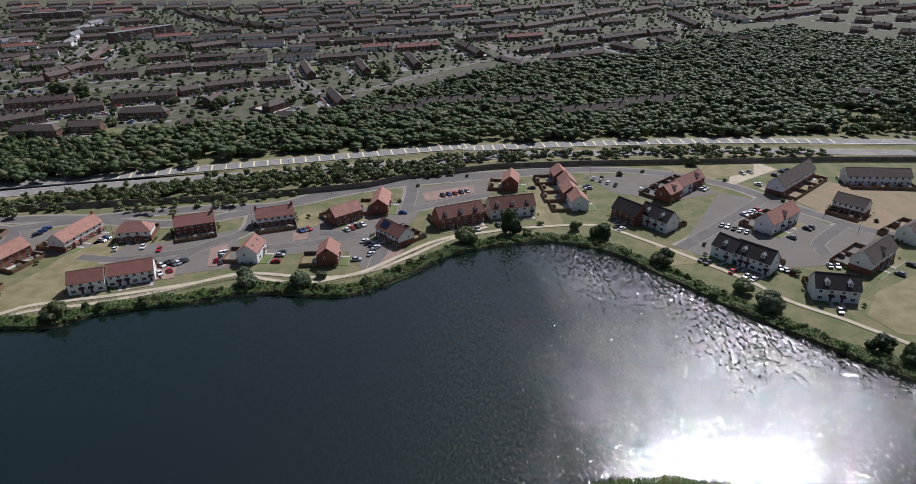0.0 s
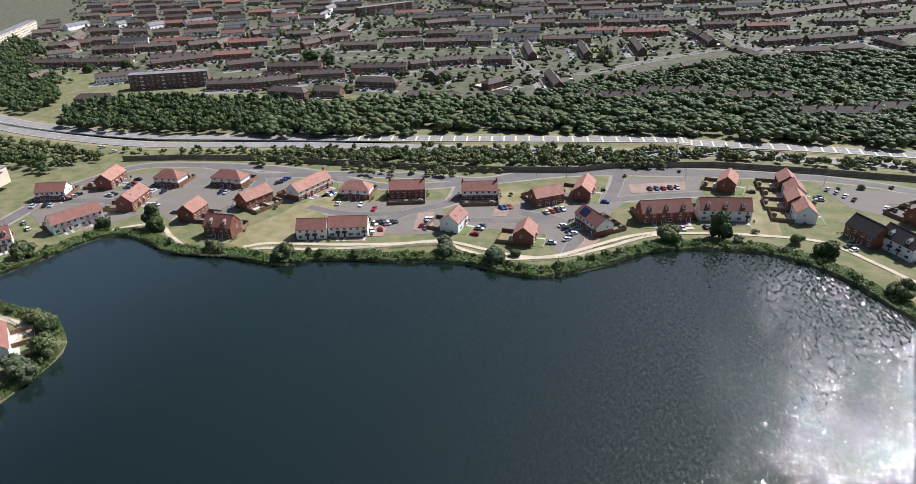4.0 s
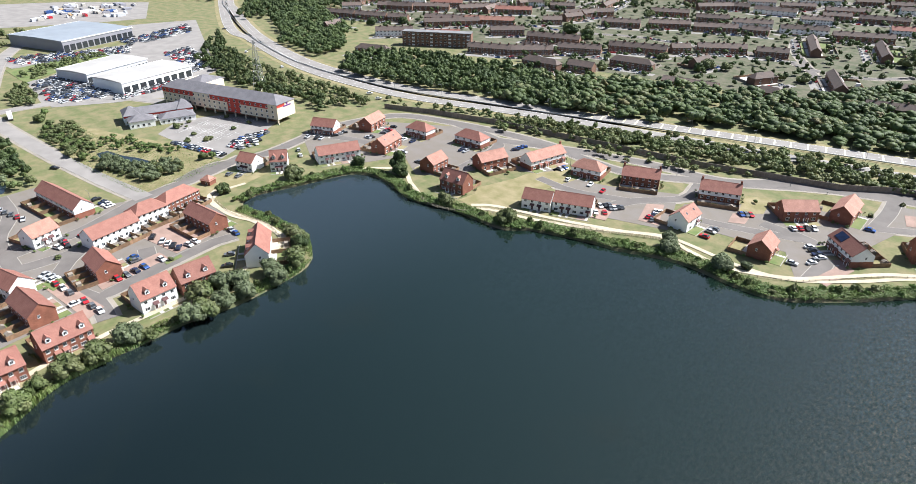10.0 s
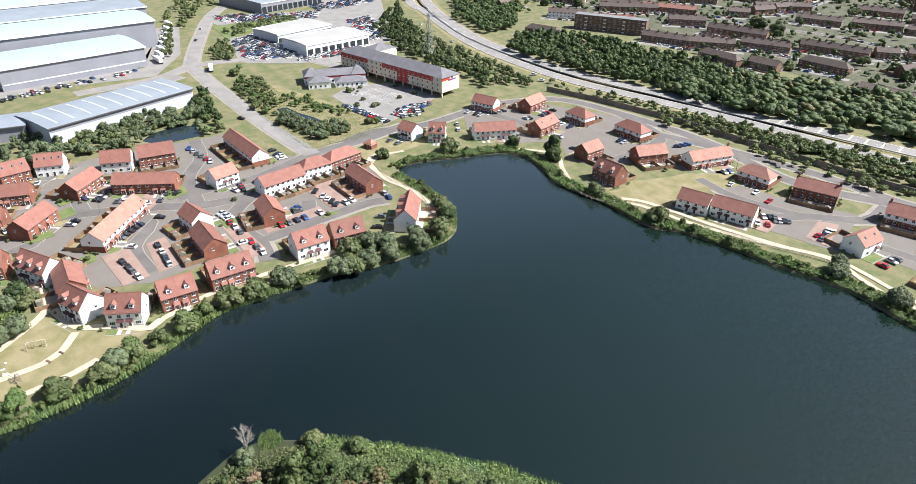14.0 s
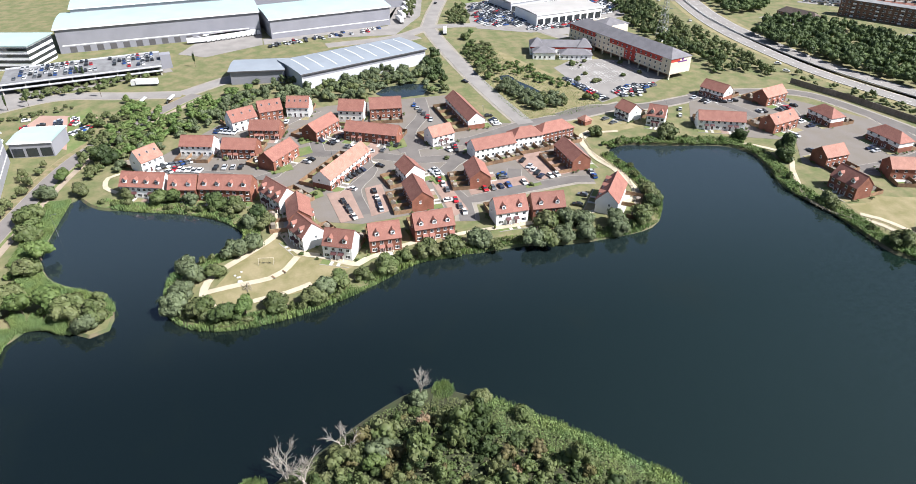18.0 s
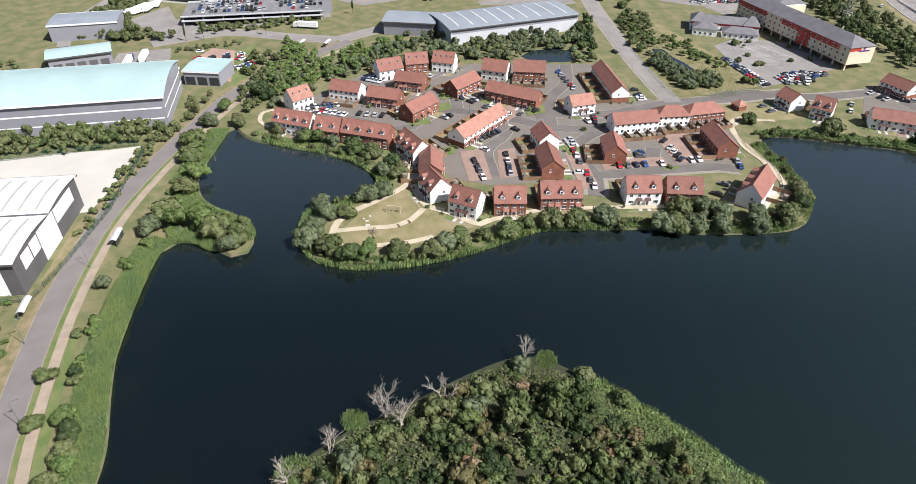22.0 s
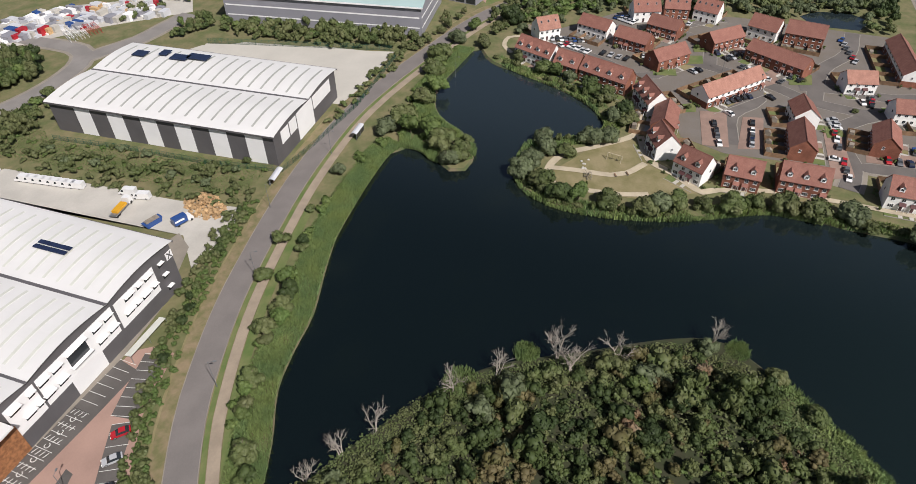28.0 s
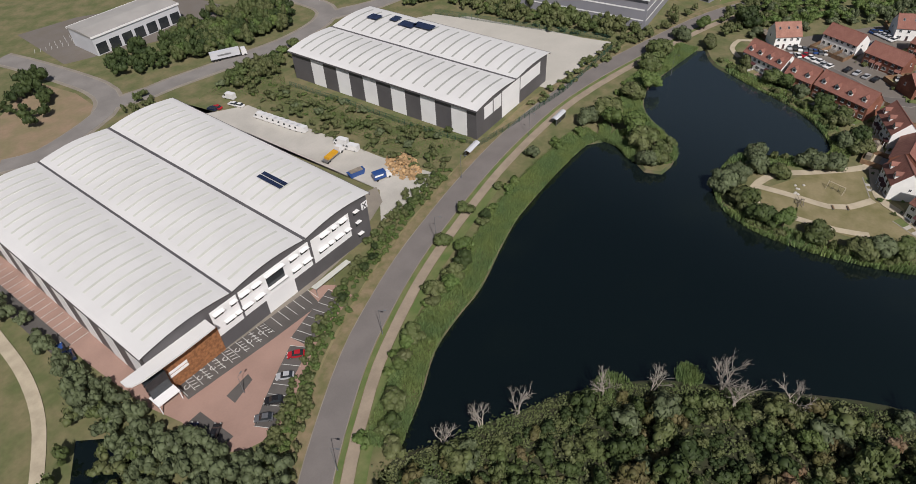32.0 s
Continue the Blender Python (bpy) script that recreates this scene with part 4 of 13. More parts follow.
# ---------------------------------------------------------------- fences, lamps
def fence(points, height=1.8, panel=1.85, material="timber", label="brown timber garden fence", post="timber", thick=0.05, name="fence", group="garden fences", gap=0.0):
    """Posts and flat panels along plan points."""
    f = None
    for (x0, y0), (x1, y1) in zip(points, points[1:]):
        ln = math.hypot(x1 - x0, y1 - y0)
        n = max(1, round(ln / panel))
        a = math.degrees(math.atan2(y1 - y0, x1 - x0))
        w = round(ln / n, 1)
        if f is None:
            f = thing(name, pose(x0, y0, 0), label, "fence", group)
        if material == "fence_green":
            bars_ = Build()
            for q in range(12):
                bars_.box(0.05 + (w - 0.1) * q / 12, -0.012, 0.1, 0.09 + (w - 0.1) * q / 12, 0.012, height)
            for q in (0.15, height / 2, height - 0.05):
                bars_.box(0.05, -0.02, q, w - 0.05, 0.02, q + 0.05)
            pm = cached(("mesh_panel", w, height), lambda: bars_.mesh("panel", material))
        else:
            pm = cached(("panel", w, height, material, thick, gap), lambda: Build().box(0.05, -thick / 2, 0.06 + gap, w - 0.05, thick / 2, height).box(0.05, -thick, height - 0.06, w - 0.05, thick, height + 0.02).mesh("panel", material))
        qm = cached(("post", height, post), lambda: Build().box(-0.06, -0.06, -0.1, 0.06, 0.06, height + 0.1).mesh("post", post))
        for k in range(n):
            m = pose(x0 + (x1 - x0) * k / n - points[0][0], y0 + (y1 - y0) * k / n - points[0][1], 0, 0, 0, a)
            part("panel", pm, f, m), part("post", qm, f, m)
    return f


def rail_fence(points, label="pale timber post and rail fence along the lakeside path", material="timber_pale", height=1.1):
    line = smooth_line(points, 2.4)
    f = thing("rail_fence", pose(line[0].x, line[0].y, 0), label, "fence", "path fences")
    posts, rails = Build(), Build()
    o = line[0]
    for k, p in enumerate(line):
        q = p - o
        posts.box(q.x - 0.08, q.y - 0.08, -0.1, q.x + 0.08, q.y + 0.08, height)
        if k + 1 < len(line):
            r = line[k + 1] - o
            for z in (0.45, 0.85):
                rails.tube((q.x, q.y, z), (r.x, r.y, z), 0.06, 0.06, 4)
    tagged(part("posts", posts.mesh("posts", material), f), kind="stuff"), tagged(part("rails", rails.mesh("rails", material), f), kind="stuff")
    return f


def street_lamp(x, y, yaw, height=9.0, place="beside the road", arm=1.4):
    post = cached(("lamp_post", height, arm), lambda: Build().tube((0, 0, 0), (0, 0, 1.4), 0.13, 0.12, 8).tube((0, 0, 1.4), (0, 0, height), 0.08, 0.05, 8).tube((0, 0, height), (arm, 0, height + 0.2), 0.045, 0.04, 6).mesh("post", "post_grey"))
    head = cached(("lamp_head", height, arm), lambda: Build().box(arm - 0.1, -0.16, height + 0.13, arm + 0.6, 0.16, height + 0.28, 0).box(arm, -0.12, height + 0.08, arm + 0.5, 0.12, height + 0.13, 1).mesh("lantern", "post_grey", "lamp_glass"))
    s = thing("street_lamp", pose(x, y, 0, 0, 0, yaw), f"tall grey steel street lamp {place}", "street lamp", "street lamps")
    part("post", post, s), part("lantern", head, s)
    return s

# ---------------------------------------------------------------- large structure
def plan_faces(outer, holes):
    from mathutils.geometry import delaunay_2d_cdt
    pts, edges = [], []
    for loop in [outer] + holes:
        k = len(pts)
        pts += [Vector(p[:2]) for p in loop]
        edges += [(k + n, k + (n + 1) % len(loop)) for n in range(len(loop))]
    v, _, f, *_ = delaunay_2d_cdt(pts, edges, [], 0, 1e-4)
    flat = [[tuple(p[:2]) for p in h] for h in holes]
    keep = []
    for t in f:
        c = sum((v[i] for i in t), Vector((0, 0))) / len(t)
        if not any(inside(c.x, c.y, h) for h in flat):
            keep.append(tuple(t))
    return v, keep


def build_ground():
    lake = smooth_line(SHORE, 4.0, closed=True)
    isle = smooth_line(ISLAND, 4.0, closed=True)
    far = 4200
    grid = [(-far, -far), (far, -far), (far, far), (-far, far)]
    rim = [(p.x, p.y) for p in lake]
    v, f = plan_faces(grid, [rim])
    ground = Build()
    ground.poly([(p.x, p.y, 0.0) for p in v], f)
    tagged(new("ground", ground.mesh("ground", "ground_mix")), "green and dry brown grassy ground around the lake", "ground", "", "structure")
    for name, loop, label in (("lake_bank", lake, "low earth bank round the lake"), ("island_bank", isle, "earth bank of the wooded island")):
        b, n = Build(), len(loop)
        area = sum(p.x * q.y - q.x * p.y for p, q in zip(loop, loop[1:] + loop[:1]))
        s = (1 if area > 0 else -1) * (1 if name == "lake_bank" else -1)
        lows = []
        for k in range(n):
            d = (loop[(k + 1) % n] - loop[k - 1]).normalized()
            lows.append(loop[k] + Vector((-d.y, d.x, 0)) * s * 1.6)
        pts = [(p.x, p.y, 0.0) for p in loop] + [(p.x, p.y, -1.5) for p in lows]
        b.poly(pts, [(k, (k + 1) % n, n + (k + 1) % n, n + k) for k in range(n)])
        tagged(new(name, b.mesh(name, "bank_soil")), label, "bank", "", "structure")
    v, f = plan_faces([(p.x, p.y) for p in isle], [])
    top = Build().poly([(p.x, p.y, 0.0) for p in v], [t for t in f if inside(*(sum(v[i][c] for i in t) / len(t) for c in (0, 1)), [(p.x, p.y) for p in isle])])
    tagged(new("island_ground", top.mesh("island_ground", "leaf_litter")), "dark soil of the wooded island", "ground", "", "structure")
    xs, ys = [p[0] for p in rim], [p[1] for p in rim]
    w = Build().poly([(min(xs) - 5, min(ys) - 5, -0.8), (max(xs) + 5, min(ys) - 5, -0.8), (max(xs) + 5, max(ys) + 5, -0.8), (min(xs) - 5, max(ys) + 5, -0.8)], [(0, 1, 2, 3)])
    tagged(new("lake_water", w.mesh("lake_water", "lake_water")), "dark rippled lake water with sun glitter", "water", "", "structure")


LEVEL = [0]


def street(points, width, material="asphalt", pave=True, z=0.06, walk_width=1.7):
    LEVEL[0] += 1
    k = LEVEL[0] * 0.002
    strip("road", points, width, 0.1 + k, material, "grey asphalt road with kerbs", "road", thick=0.12 + k)
    if pave:
        for side in (-1, 1) if LEVEL[0] < 36 else ():
            strip("kerb", points, 0.3, 0.085 + k * 0.2, "kerb_stone", "pale concrete kerb", "kerb", off=side * (width / 2 + 0.15), thick=0.08)
        strip("pavement", points, width + 2 * walk_width, 0.04 + k * 0.2, "pavement", "pale paved footways beside the road", "pavement", thick=0.06)


def build_west_road():
    LEVEL[0] += 1
    strip("road", WEST_ROAD, 6.9, 0.22, "asphalt_worn", "grey asphalt road that curves along the lake", "road", thick=0.2)
    for s in (-1, 1):
        strip("kerb", WEST_ROAD, 0.22, 0.27, "pavement", "pale concrete kerb", "kerb", off=s * 3.57, thick=0.25)
    strip("verge", WEST_ROAD, 15.0, 0.04, "dry_grass", "dry mown grass verge of the road", "verge", thick=0.05)
    path = [(p.x, p.y) for p in smooth_line(WEST_ROAD, 12)]
    strip("footpath", path, 2.7, 0.15, "path_brown", "pale brown footpath between the road and the lake", "path", off=PATH_SIDE * 6.5, thick=0.1)
    strip("verge_green", path, 1.2, 0.12, "lawn", "strip of green grass between road and path", "verge", off=PATH_SIDE * 4.4, thick=0.06)
    strip("verge_green", path[:9], 2.4, 0.11, "lawn", "mown green grass between the path and the reeds", "verge", off=PATH_SIDE * 9.3, thick=0.06)
    strip("dry_verge", path, 3.2, 0.14, "dry_verge", "dry brown grass beside the road", "verge", off=-PATH_SIDE * 5.3, thick=0.1)


def bars(name, line, width, every, size, z, material, label, t0=0.0, t1=1.0, off=0.0):
    """Painted marks across a road at even steps along it."""
    pts = smooth_line(line, every)
    b, n = Build(), len(pts)
    for k in range(int(n * t0), int(n * t1) - 1):
        d = (pts[k + 1] - pts[k]).normalized()
        q = Vector((-d.y, d.x, 0))
        p = pts[k] + q * off
        c = [p + q * width / 2 - d * size / 2, p - q * width / 2 - d * size / 2, p - q * width / 2 + d * size / 2, p + q * width / 2 + d * size / 2]
        b.poly([(v.x, v.y, z) for v in c] + [(v.x, v.y, z - 0.02) for v in c], [(0, 1, 2, 3), (0, 4, 5, 1), (1, 5, 6, 2), (2, 6, 7, 3), (3, 7, 4, 0)])
    return tagged(new(name, b.mesh(name, material)), label, "road marking", "", "structure")


def build_dual():
    for line in (DUAL_NEAR, DUAL_FAR):
        strip("carriageway", line, 10.5, 0.3, "asphalt_pale", "wide pale grey carriageway of a dual road", "road", step=10, thick=0.3)
        strip("verge", line, 19.0, 0.05, "dry_grass", "dry grass verge beside the dual road", "verge", step=10, thick=0.06)
        for s in (-4.7, 4.7):
            strip("edge_line", line, 0.2, 0.312, "paint_line", "white edge line of the carriageway", "road marking", off=s, step=10, thick=0.02)
        bars("lane_marks", line, 0.2, 9.0, 3.0, 0.312, "paint_line", "white dashed lane line", off=0.4)
    bars("hatched_bars", DUAL_FAR, 9.2, 7.2, 0.9, 0.316, "paint_cream", "pale yellow bars painted across the carriageway", 0.035, BAR_END)
    strip("crash_barrier", DUAL_FAR, 0.35, 1.0, "steel_grey", "grey steel crash barrier in the central reserve", "barrier", off=CENTRE_SIDE * 7.6, step=10, thick=0.5, kind="")


def garage_hut(x, y, yaw):
    h = thing("brick_hut", pose(x, y, 0, 0, 0, yaw), "small red brick hut with a red hipped roof on the grass", "hut")
    part("wall", Build().box(-2.6, -2.2, 0, 2.6, 2.2, 2.8).mesh("wall", "brick_red"), h)
    part("roof", roof_mesh(5.0, 4.5, 2.7, 4.6, True, "roof_pink"), h)
    part("door", door_mesh(), h, pose(0.6, -2.2, 0))


def flats(x0, y0, x1, y1, storeys=4, wall="brick_brown"):
    ln = round(math.hypot(x1 - x0, y1 - y0), 1)
    yaw = math.degrees(math.atan2(y1 - y0, x1 - x0))
    f = thing("block_of_flats", pose((x0 + x1) / 2, (y0 + y1) / 2, 0, 0, 0, yaw), "flat-roofed brown brick block of flats on the estate", "block of flats", "flats")
    h = 3.0 * storeys
    part("wall", Build().box(-ln / 2, -5, 0, ln / 2, 5, h).mesh("wall", wall), f)
    part("roof", Build().box(-ln / 2 - 0.3, -5.3, h, ln / 2 + 0.3, 5.3, h + 0.4).mesh("roof", "flat_felt"), f)
    n = max(2, int(ln / 4))
    for k in range(n):
        for s in range(storeys):
            x = -ln / 2 + (k + 0.5) * ln / n
            if k % 4 == 2:
                part("balcony", cached("balcony", lambda: Build().box(-1.3, -1.1, 0, 1.3, 0, 0.15, 0).box(-1.3, -1.1, 0.15, 1.3, -1.03, 1.1, 1).mesh("balcony", "concrete", "upvc")), f, pose(x, -5, 0.4 + 3 * s))
            part("window", window_mesh(2.0, 1.4), f, pose(x, -5, 1.6 + 3 * s))


def shed(name, x, y, yaw, length, width, eaves, vaults, rise, roof, label, wall="clad_dark", strips=0, strip_mat="skylight", over=0.9, panels=(), trim="clad_dark", flat=False):
    """A large metal-clad building: barrel vaults along x side by side across y. panels: (side, from, to, z0, z1, material), side s or n (long sides) or e or w (ends)."""
    s = thing(name, pose(x, y, 0, 0, 0, yaw), label, "warehouse", "large sheds")
    w = width / vaults
    seg = 10

    def arc(y0, over_y=0.0):
        return [(y0 + w * k / seg, eaves + rise * math.sin(math.pi * k / seg)) for k in range(seg + 1)]

    top = []
    for v in range(vaults):
        top += arc(-width / 2 + v * w)[(1 if v else 0):]
    outline = [(-width / 2, 0), (width / 2, 0)] + [(a, b - 0.05) for a, b in reversed(top)]
    part("wall", Build().prism(outline, -length / 2, length / 2).mesh("wall", wall), s)
    le = length / 2 + over
    for v in range(vaults):
        pts = arc(-width / 2 + v * w)
        if v == 0:
            pts = [(pts[0][0] - over, pts[0][1] - 0.25)] + pts
        if v == vaults - 1:
            pts = pts + [(pts[-1][0] + over, pts[-1][1] - 0.25)]
        ring = [(a, b + 0.12) for a, b in reversed(pts)] + [(a, b + 0.02) for a, b in pts]
        part("roof", Build().prism(ring, -le, le).mesh("roof", roof), s, pose(0, 0, 0.08 * v))
        for k in range(strips):
            cx = -length / 2 + (k + 0.7) * length / (strips + 0.4)
            run = arc(-width / 2 + v * w)[1:-1]
            b = Build()
            ring = [(a, c + 0.19) for a, c in reversed(run)] + [(a, c + 0.1) for a, c in run]
            b.prism(ring, -0.4, 0.4)
            part("skylight", b.mesh("skylight", strip_mat), s, pose(cx, 0, 0.08 * v))
        if v:
            ya = -width / 2 + v * w
            part("valley_gutter", Build().box(-le, ya - 0.45, eaves + 0.1, le, ya + 0.45, eaves + 0.32).mesh("valley_gutter", "clad_dark"), s)
    for sg in (-1, 1):
        part("fascia", Build().box(-le, sg * (width / 2 + over) - 0.1, eaves - 0.75, le, sg * (width / 2 + over) + 0.1, eaves - 0.1).mesh("fascia", trim), s)
    for side, a, b, z0, z1, m in panels:
        if side in "sn":
            yy = -width / 2 if side == "s" else width / 2
            me = cached(("clad", round(b - a, 1), z0, z1, m), lambda: Build().box(0, -0.07, z0, b - a, 0.07, z1).mesh("panel", m))
            part("panel", me, s, pose(a - length / 2, yy, 0))
        else:
            xx = length / 2 if side == "e" else -length / 2
            me = cached(("clad", round(b - a, 1), z0, z1, m), lambda: Build().box(0, -0.07, z0, b - a, 0.07, z1).mesh("panel", m))
            part("panel", me, s, pose(xx, a - width / 2, 0, 0, 0, 90))
    return s


def bay_lines(x0, y0, x1, y1, n, depth, side=1, material="paint_line", z=0.22):
    """White lines between parking bays along an edge."""
    b = Build()
    d = Vector((x1 - x0, y1 - y0, 0))
    q = Vector((-d.y, d.x, 0)).normalized() * depth * side
    u = d.normalized() * 0.06
    for k in range(n + 1):
        p = Vector((x0, y0, 0)) + d * k / n
        c = [p - u, p + u, p + u + q, p - u + q]
        if side < 0:
            c.reverse()
        b.poly([(v.x, v.y, z) for v in c] + [(v.x, v.y, z - 0.02) for v in c], [(0, 1, 2, 3), (0, 4, 5, 1), (1, 5, 6, 2), (2, 6, 7, 3), (3, 7, 4, 0)])
    return tagged(new("bay_lines", b.mesh("bay_lines", material)), "white painted lines between parking bays", "road marking", "", "structure")


def bus_shelter(x, y, yaw):
    s = thing("bus_shelter", pose(x, y, 0.1, 0, 0, yaw), "glass bus shelter with a curved white roof beside the road", "bus shelter", "bus shelters")
    arc = [(-1.1 + 2.2 * k / 6, 2.5 + 0.45 * math.sin(math.pi * k / 6)) for k in range(7)]
    part("roof", Build().prism([(a, b + 0.08) for a, b in reversed(arc)] + arc, -3.6, 3.6).mesh("roof", "clad_pale"), s)
    for k in (-3.4, 0, 3.4):
        part("post", cached("shelter_post", lambda: Build().box(-0.05, -0.05, 0, 0.05, 0.05, 2.6).mesh("post", "post_grey")), s, pose(k, 0.9, 0))
    part("back_glass", Build().box(-3.4, 0.88, 0.3, 3.4, 0.92, 2.2).mesh("back_glass", "glass_dark"), s)
    part("bench", Build().box(-2.0, 0.35, 0.42, 2.0, 0.75, 0.5).box(-1.8, 0.5, 0, -1.7, 0.6, 0.42).box(1.7, 0.5, 0, 1.8, 0.6, 0.42).mesh("bench", "timber"), s)


def lorry(x, y, yaw, box="sign_white", cab="white", length=12.0, place="on the road", bars_on=None):
    s = thing("lorry", pose(x, y, 0.07, 0, 0, yaw), f"white articulated lorry with a long box {place}", "lorry", "lorries")
    part("trailer", Build().box(-1.25, -length, 1.1, 1.25, 0, 3.9).mesh("trailer", box), s)
    part("chassis", Build().box(-1.0, -length, 0.6, 1.0, 2.0, 1.1).mesh("chassis", "tyre"), s)
    part("cab", Build().prism([(0.6, 0.6), (2.9, 0.6), (2.9, 1.9), (2.6, 3.3), (0.6, 3.4)], -1.2, 1.2).mesh("cab", "paint_" + cab), s)
    part("windscreen", Build().box(-1.05, 2.68, 1.9, 1.05, 2.84, 2.8).mesh("windscreen", "glass_dark"), s)
    if bars_on:
        part("lettering_bar", Build().box(-1.28, -length * 0.75, 2.2, 1.28, -length * 0.3, 2.9).mesh("lettering_bar", bars_on), s)
    for py in (2.0, -length * 0.72, -length * 0.82, -length * 0.92):
        for sx_ in (-1, 1):
            part("wheel", cached("lorry_wheel", lambda: Build().tube((-0.15, 0, 0), (0.15, 0, 0), 0.5, 0.5, 10).mesh("wheel", "tyre")), s, pose(sx_ * 1.05, py, 0.5))


SOLAR_SIDE = -1


def box_building(name, x, y, yaw, length, width, height, wall, roof, label, glass=False):
    b = thing(name, pose(x, y, 0, 0, 0, yaw), label, "building", "commercial buildings")
    part("wall", Build().box(-length / 2, -width / 2, 0, length / 2, width / 2, height).mesh("wall", wall), b)
    part("roof", Build().prism([(-width / 2 - 0.4, height), (width / 2 + 0.4, height), (width / 2 + 0.4, height + 0.4), (0, height + 1.1), (-width / 2 - 0.4, height + 0.4)], -length / 2 - 0.4, length / 2 + 0.4).mesh("roof", roof), b)
    for side in (-1, 1):
        part("parapet", Build().box(-length / 2 - 0.5, -0.05, height - 0.4, length / 2 + 0.5, 0.05, height + 0.5).mesh("parapet", "clad_white"), b, pose(0, side * (width / 2 + 0.45), 0))
    if glass:
        n = int(length / 6)
        for k in range(n):
            for s in (-1, 1):
                part("glazing", cached(("glazing", height), lambda: Build().box(-2.4, -0.08, 0.4, 2.4, 0.08, height * 0.62).mesh("glazing", "glass_dark")), b, pose(-length / 2 + (k + 0.5) * length / n, s * width / 2, 0))
    return b


def front_details(s):
    """The office corner, canopies, windows and sign of the front warehouse, on its end wall."""
    x = -46.25

    def fix(name, me, at=None, label=""):
        return part(name, me, s, at, label)

    fix("timber_wall", Build().box(x - 0.25, 17.6, 0, x, 32.6, 8.6).mesh("timber_wall", "cedar"), label="orange-brown timber cladding")
    fix("office_glass", Build().box(x - 0.3, 19.0, 8.6, x, 36.0, 11.6).mesh("office_glass", "glass_dark"), label="dark glazed office band")
    fix("corner_glass", Build().box(x - 1.6, 32.6, 0, x, 37.6, 8.6).mesh("corner_glass", "glass_dark"), label="dark glazed office corner")
    arc = [(41.0, 0.0), (41.0, 1.8), (40.2, 3.0), (37.5, 3.7), (28.0, 3.9), (19.2, 3.7), (19.2, 0.0)]
    n = len(arc)
    can = Build().poly([(x - d, y, 12.6 - 0.05 * d) for y, d in arc] + [(x - d, y, 12.2 - 0.05 * d) for y, d in arc], [tuple(range(n)), tuple(range(2 * n - 1, n - 1, -1))] + [(k, n + k, n + (k + 1) % n, (k + 1) % n) for k in range(n)])
    fix("canopy", can.mesh("canopy", "roof_sheet_white"), label="curved white canopy over the office")
    for k in range(9):
        fix("louvre", cached("louvre", lambda: Build().box(-0.5, -0.8, 0, 0.5, 0.8, 0.08).mesh("louvre", "steel_grey")), pose(x - 0.9, 20.4 + 1.75 * k, 11.2))
    fix("porch", Build().box(x - 4.2, 32.4, 3.0, x - 0.3, 38.0, 3.3).box(x - 4.0, 37.7, 0, x - 3.8, 37.9, 3.0).box(x - 4.0, 32.5, 0, x - 3.8, 32.7, 3.0).mesh("porch", "clad_white"), label="white flat entrance porch")
    for z in (4.0, 5.1):
        fix("banner", cached("banner", lambda: Build().box(x - 0.36, 27.0, 0, x - 0.25, 32.0, 0.8).mesh("banner", "sign_white")), pose(0, 0, z), "white sign board")
    upper = ((15.9, 2.6), (11.6, 1.6), (8.3, 2.6), (4.6, 2.4), (-7.4, 2.3), (-11.1, 2.3), (-18.4, 2.8), (-22.0, 1.4), (-25.3, 2.4), (-30.2, 1.4))
    lower = ((13.8, 2.6), (11.2, 1.2), (8.5, 2.6), (4.7, 2.4), (-7.6, 2.6), (-11.3, 2.6), (-17.1, 2.8), (-20.0, 1.2), (-23.1, 2.6), (-26.4, 1.6), (-30.5, 1.4))
    for row, z in ((upper, 12.2), (lower, 8.2), (((-30.7, 1.4),), 3.9)):
        for y, w in row:
            pane = fix("window", cached(("shed_window", w), lambda: Build().box(-0.1, -w / 2, -1.5, 0.1, w / 2, -0.1).mesh("window", "glass_dark")), pose(x - 0.03, y, z))
            part("brise_soleil", cached(("brise", w), lambda: Build().box(-1.1, -w / 2 - 0.2, -0.05, 0.0, w / 2 + 0.2, 0.08).mesh("brise_soleil", "clad_white")), pane)
    big = fix("window", Build().box(x - 0.16, -3.9, 8.4, x - 0.03, 1.6, 12.3).mesh("window", "glass_dark"), label="large dark glazed panel")
    for z in (8.2, 12.4):
        part("brise_soleil", cached("brise_big", lambda: Build().box(x - 1.1, -4.2, 0, x, 1.9, 0.14).mesh("brise_soleil", "clad_white")), big, pose(0, 0, z))
    fix("sign", Build().box(x - 0.2, -35.0, 10.7, x - 0.08, -32.7, 13.0, 0).poly([(x - 0.23, -34.8, 10.9), (x - 0.23, -34.3, 10.9), (x - 0.23, -32.9, 12.8), (x - 0.23, -33.4, 12.8)], [(0, 3, 2, 1)], 1).poly([(x - 0.235, -33.4, 10.9), (x - 0.235, -32.9, 10.9), (x - 0.235, -34.3, 12.8), (x - 0.235, -34.8, 12.8)], [(0, 3, 2, 1)], 1).mesh("sign", "sign_white", "clad_dark"), label="square white sign with a dark cross")
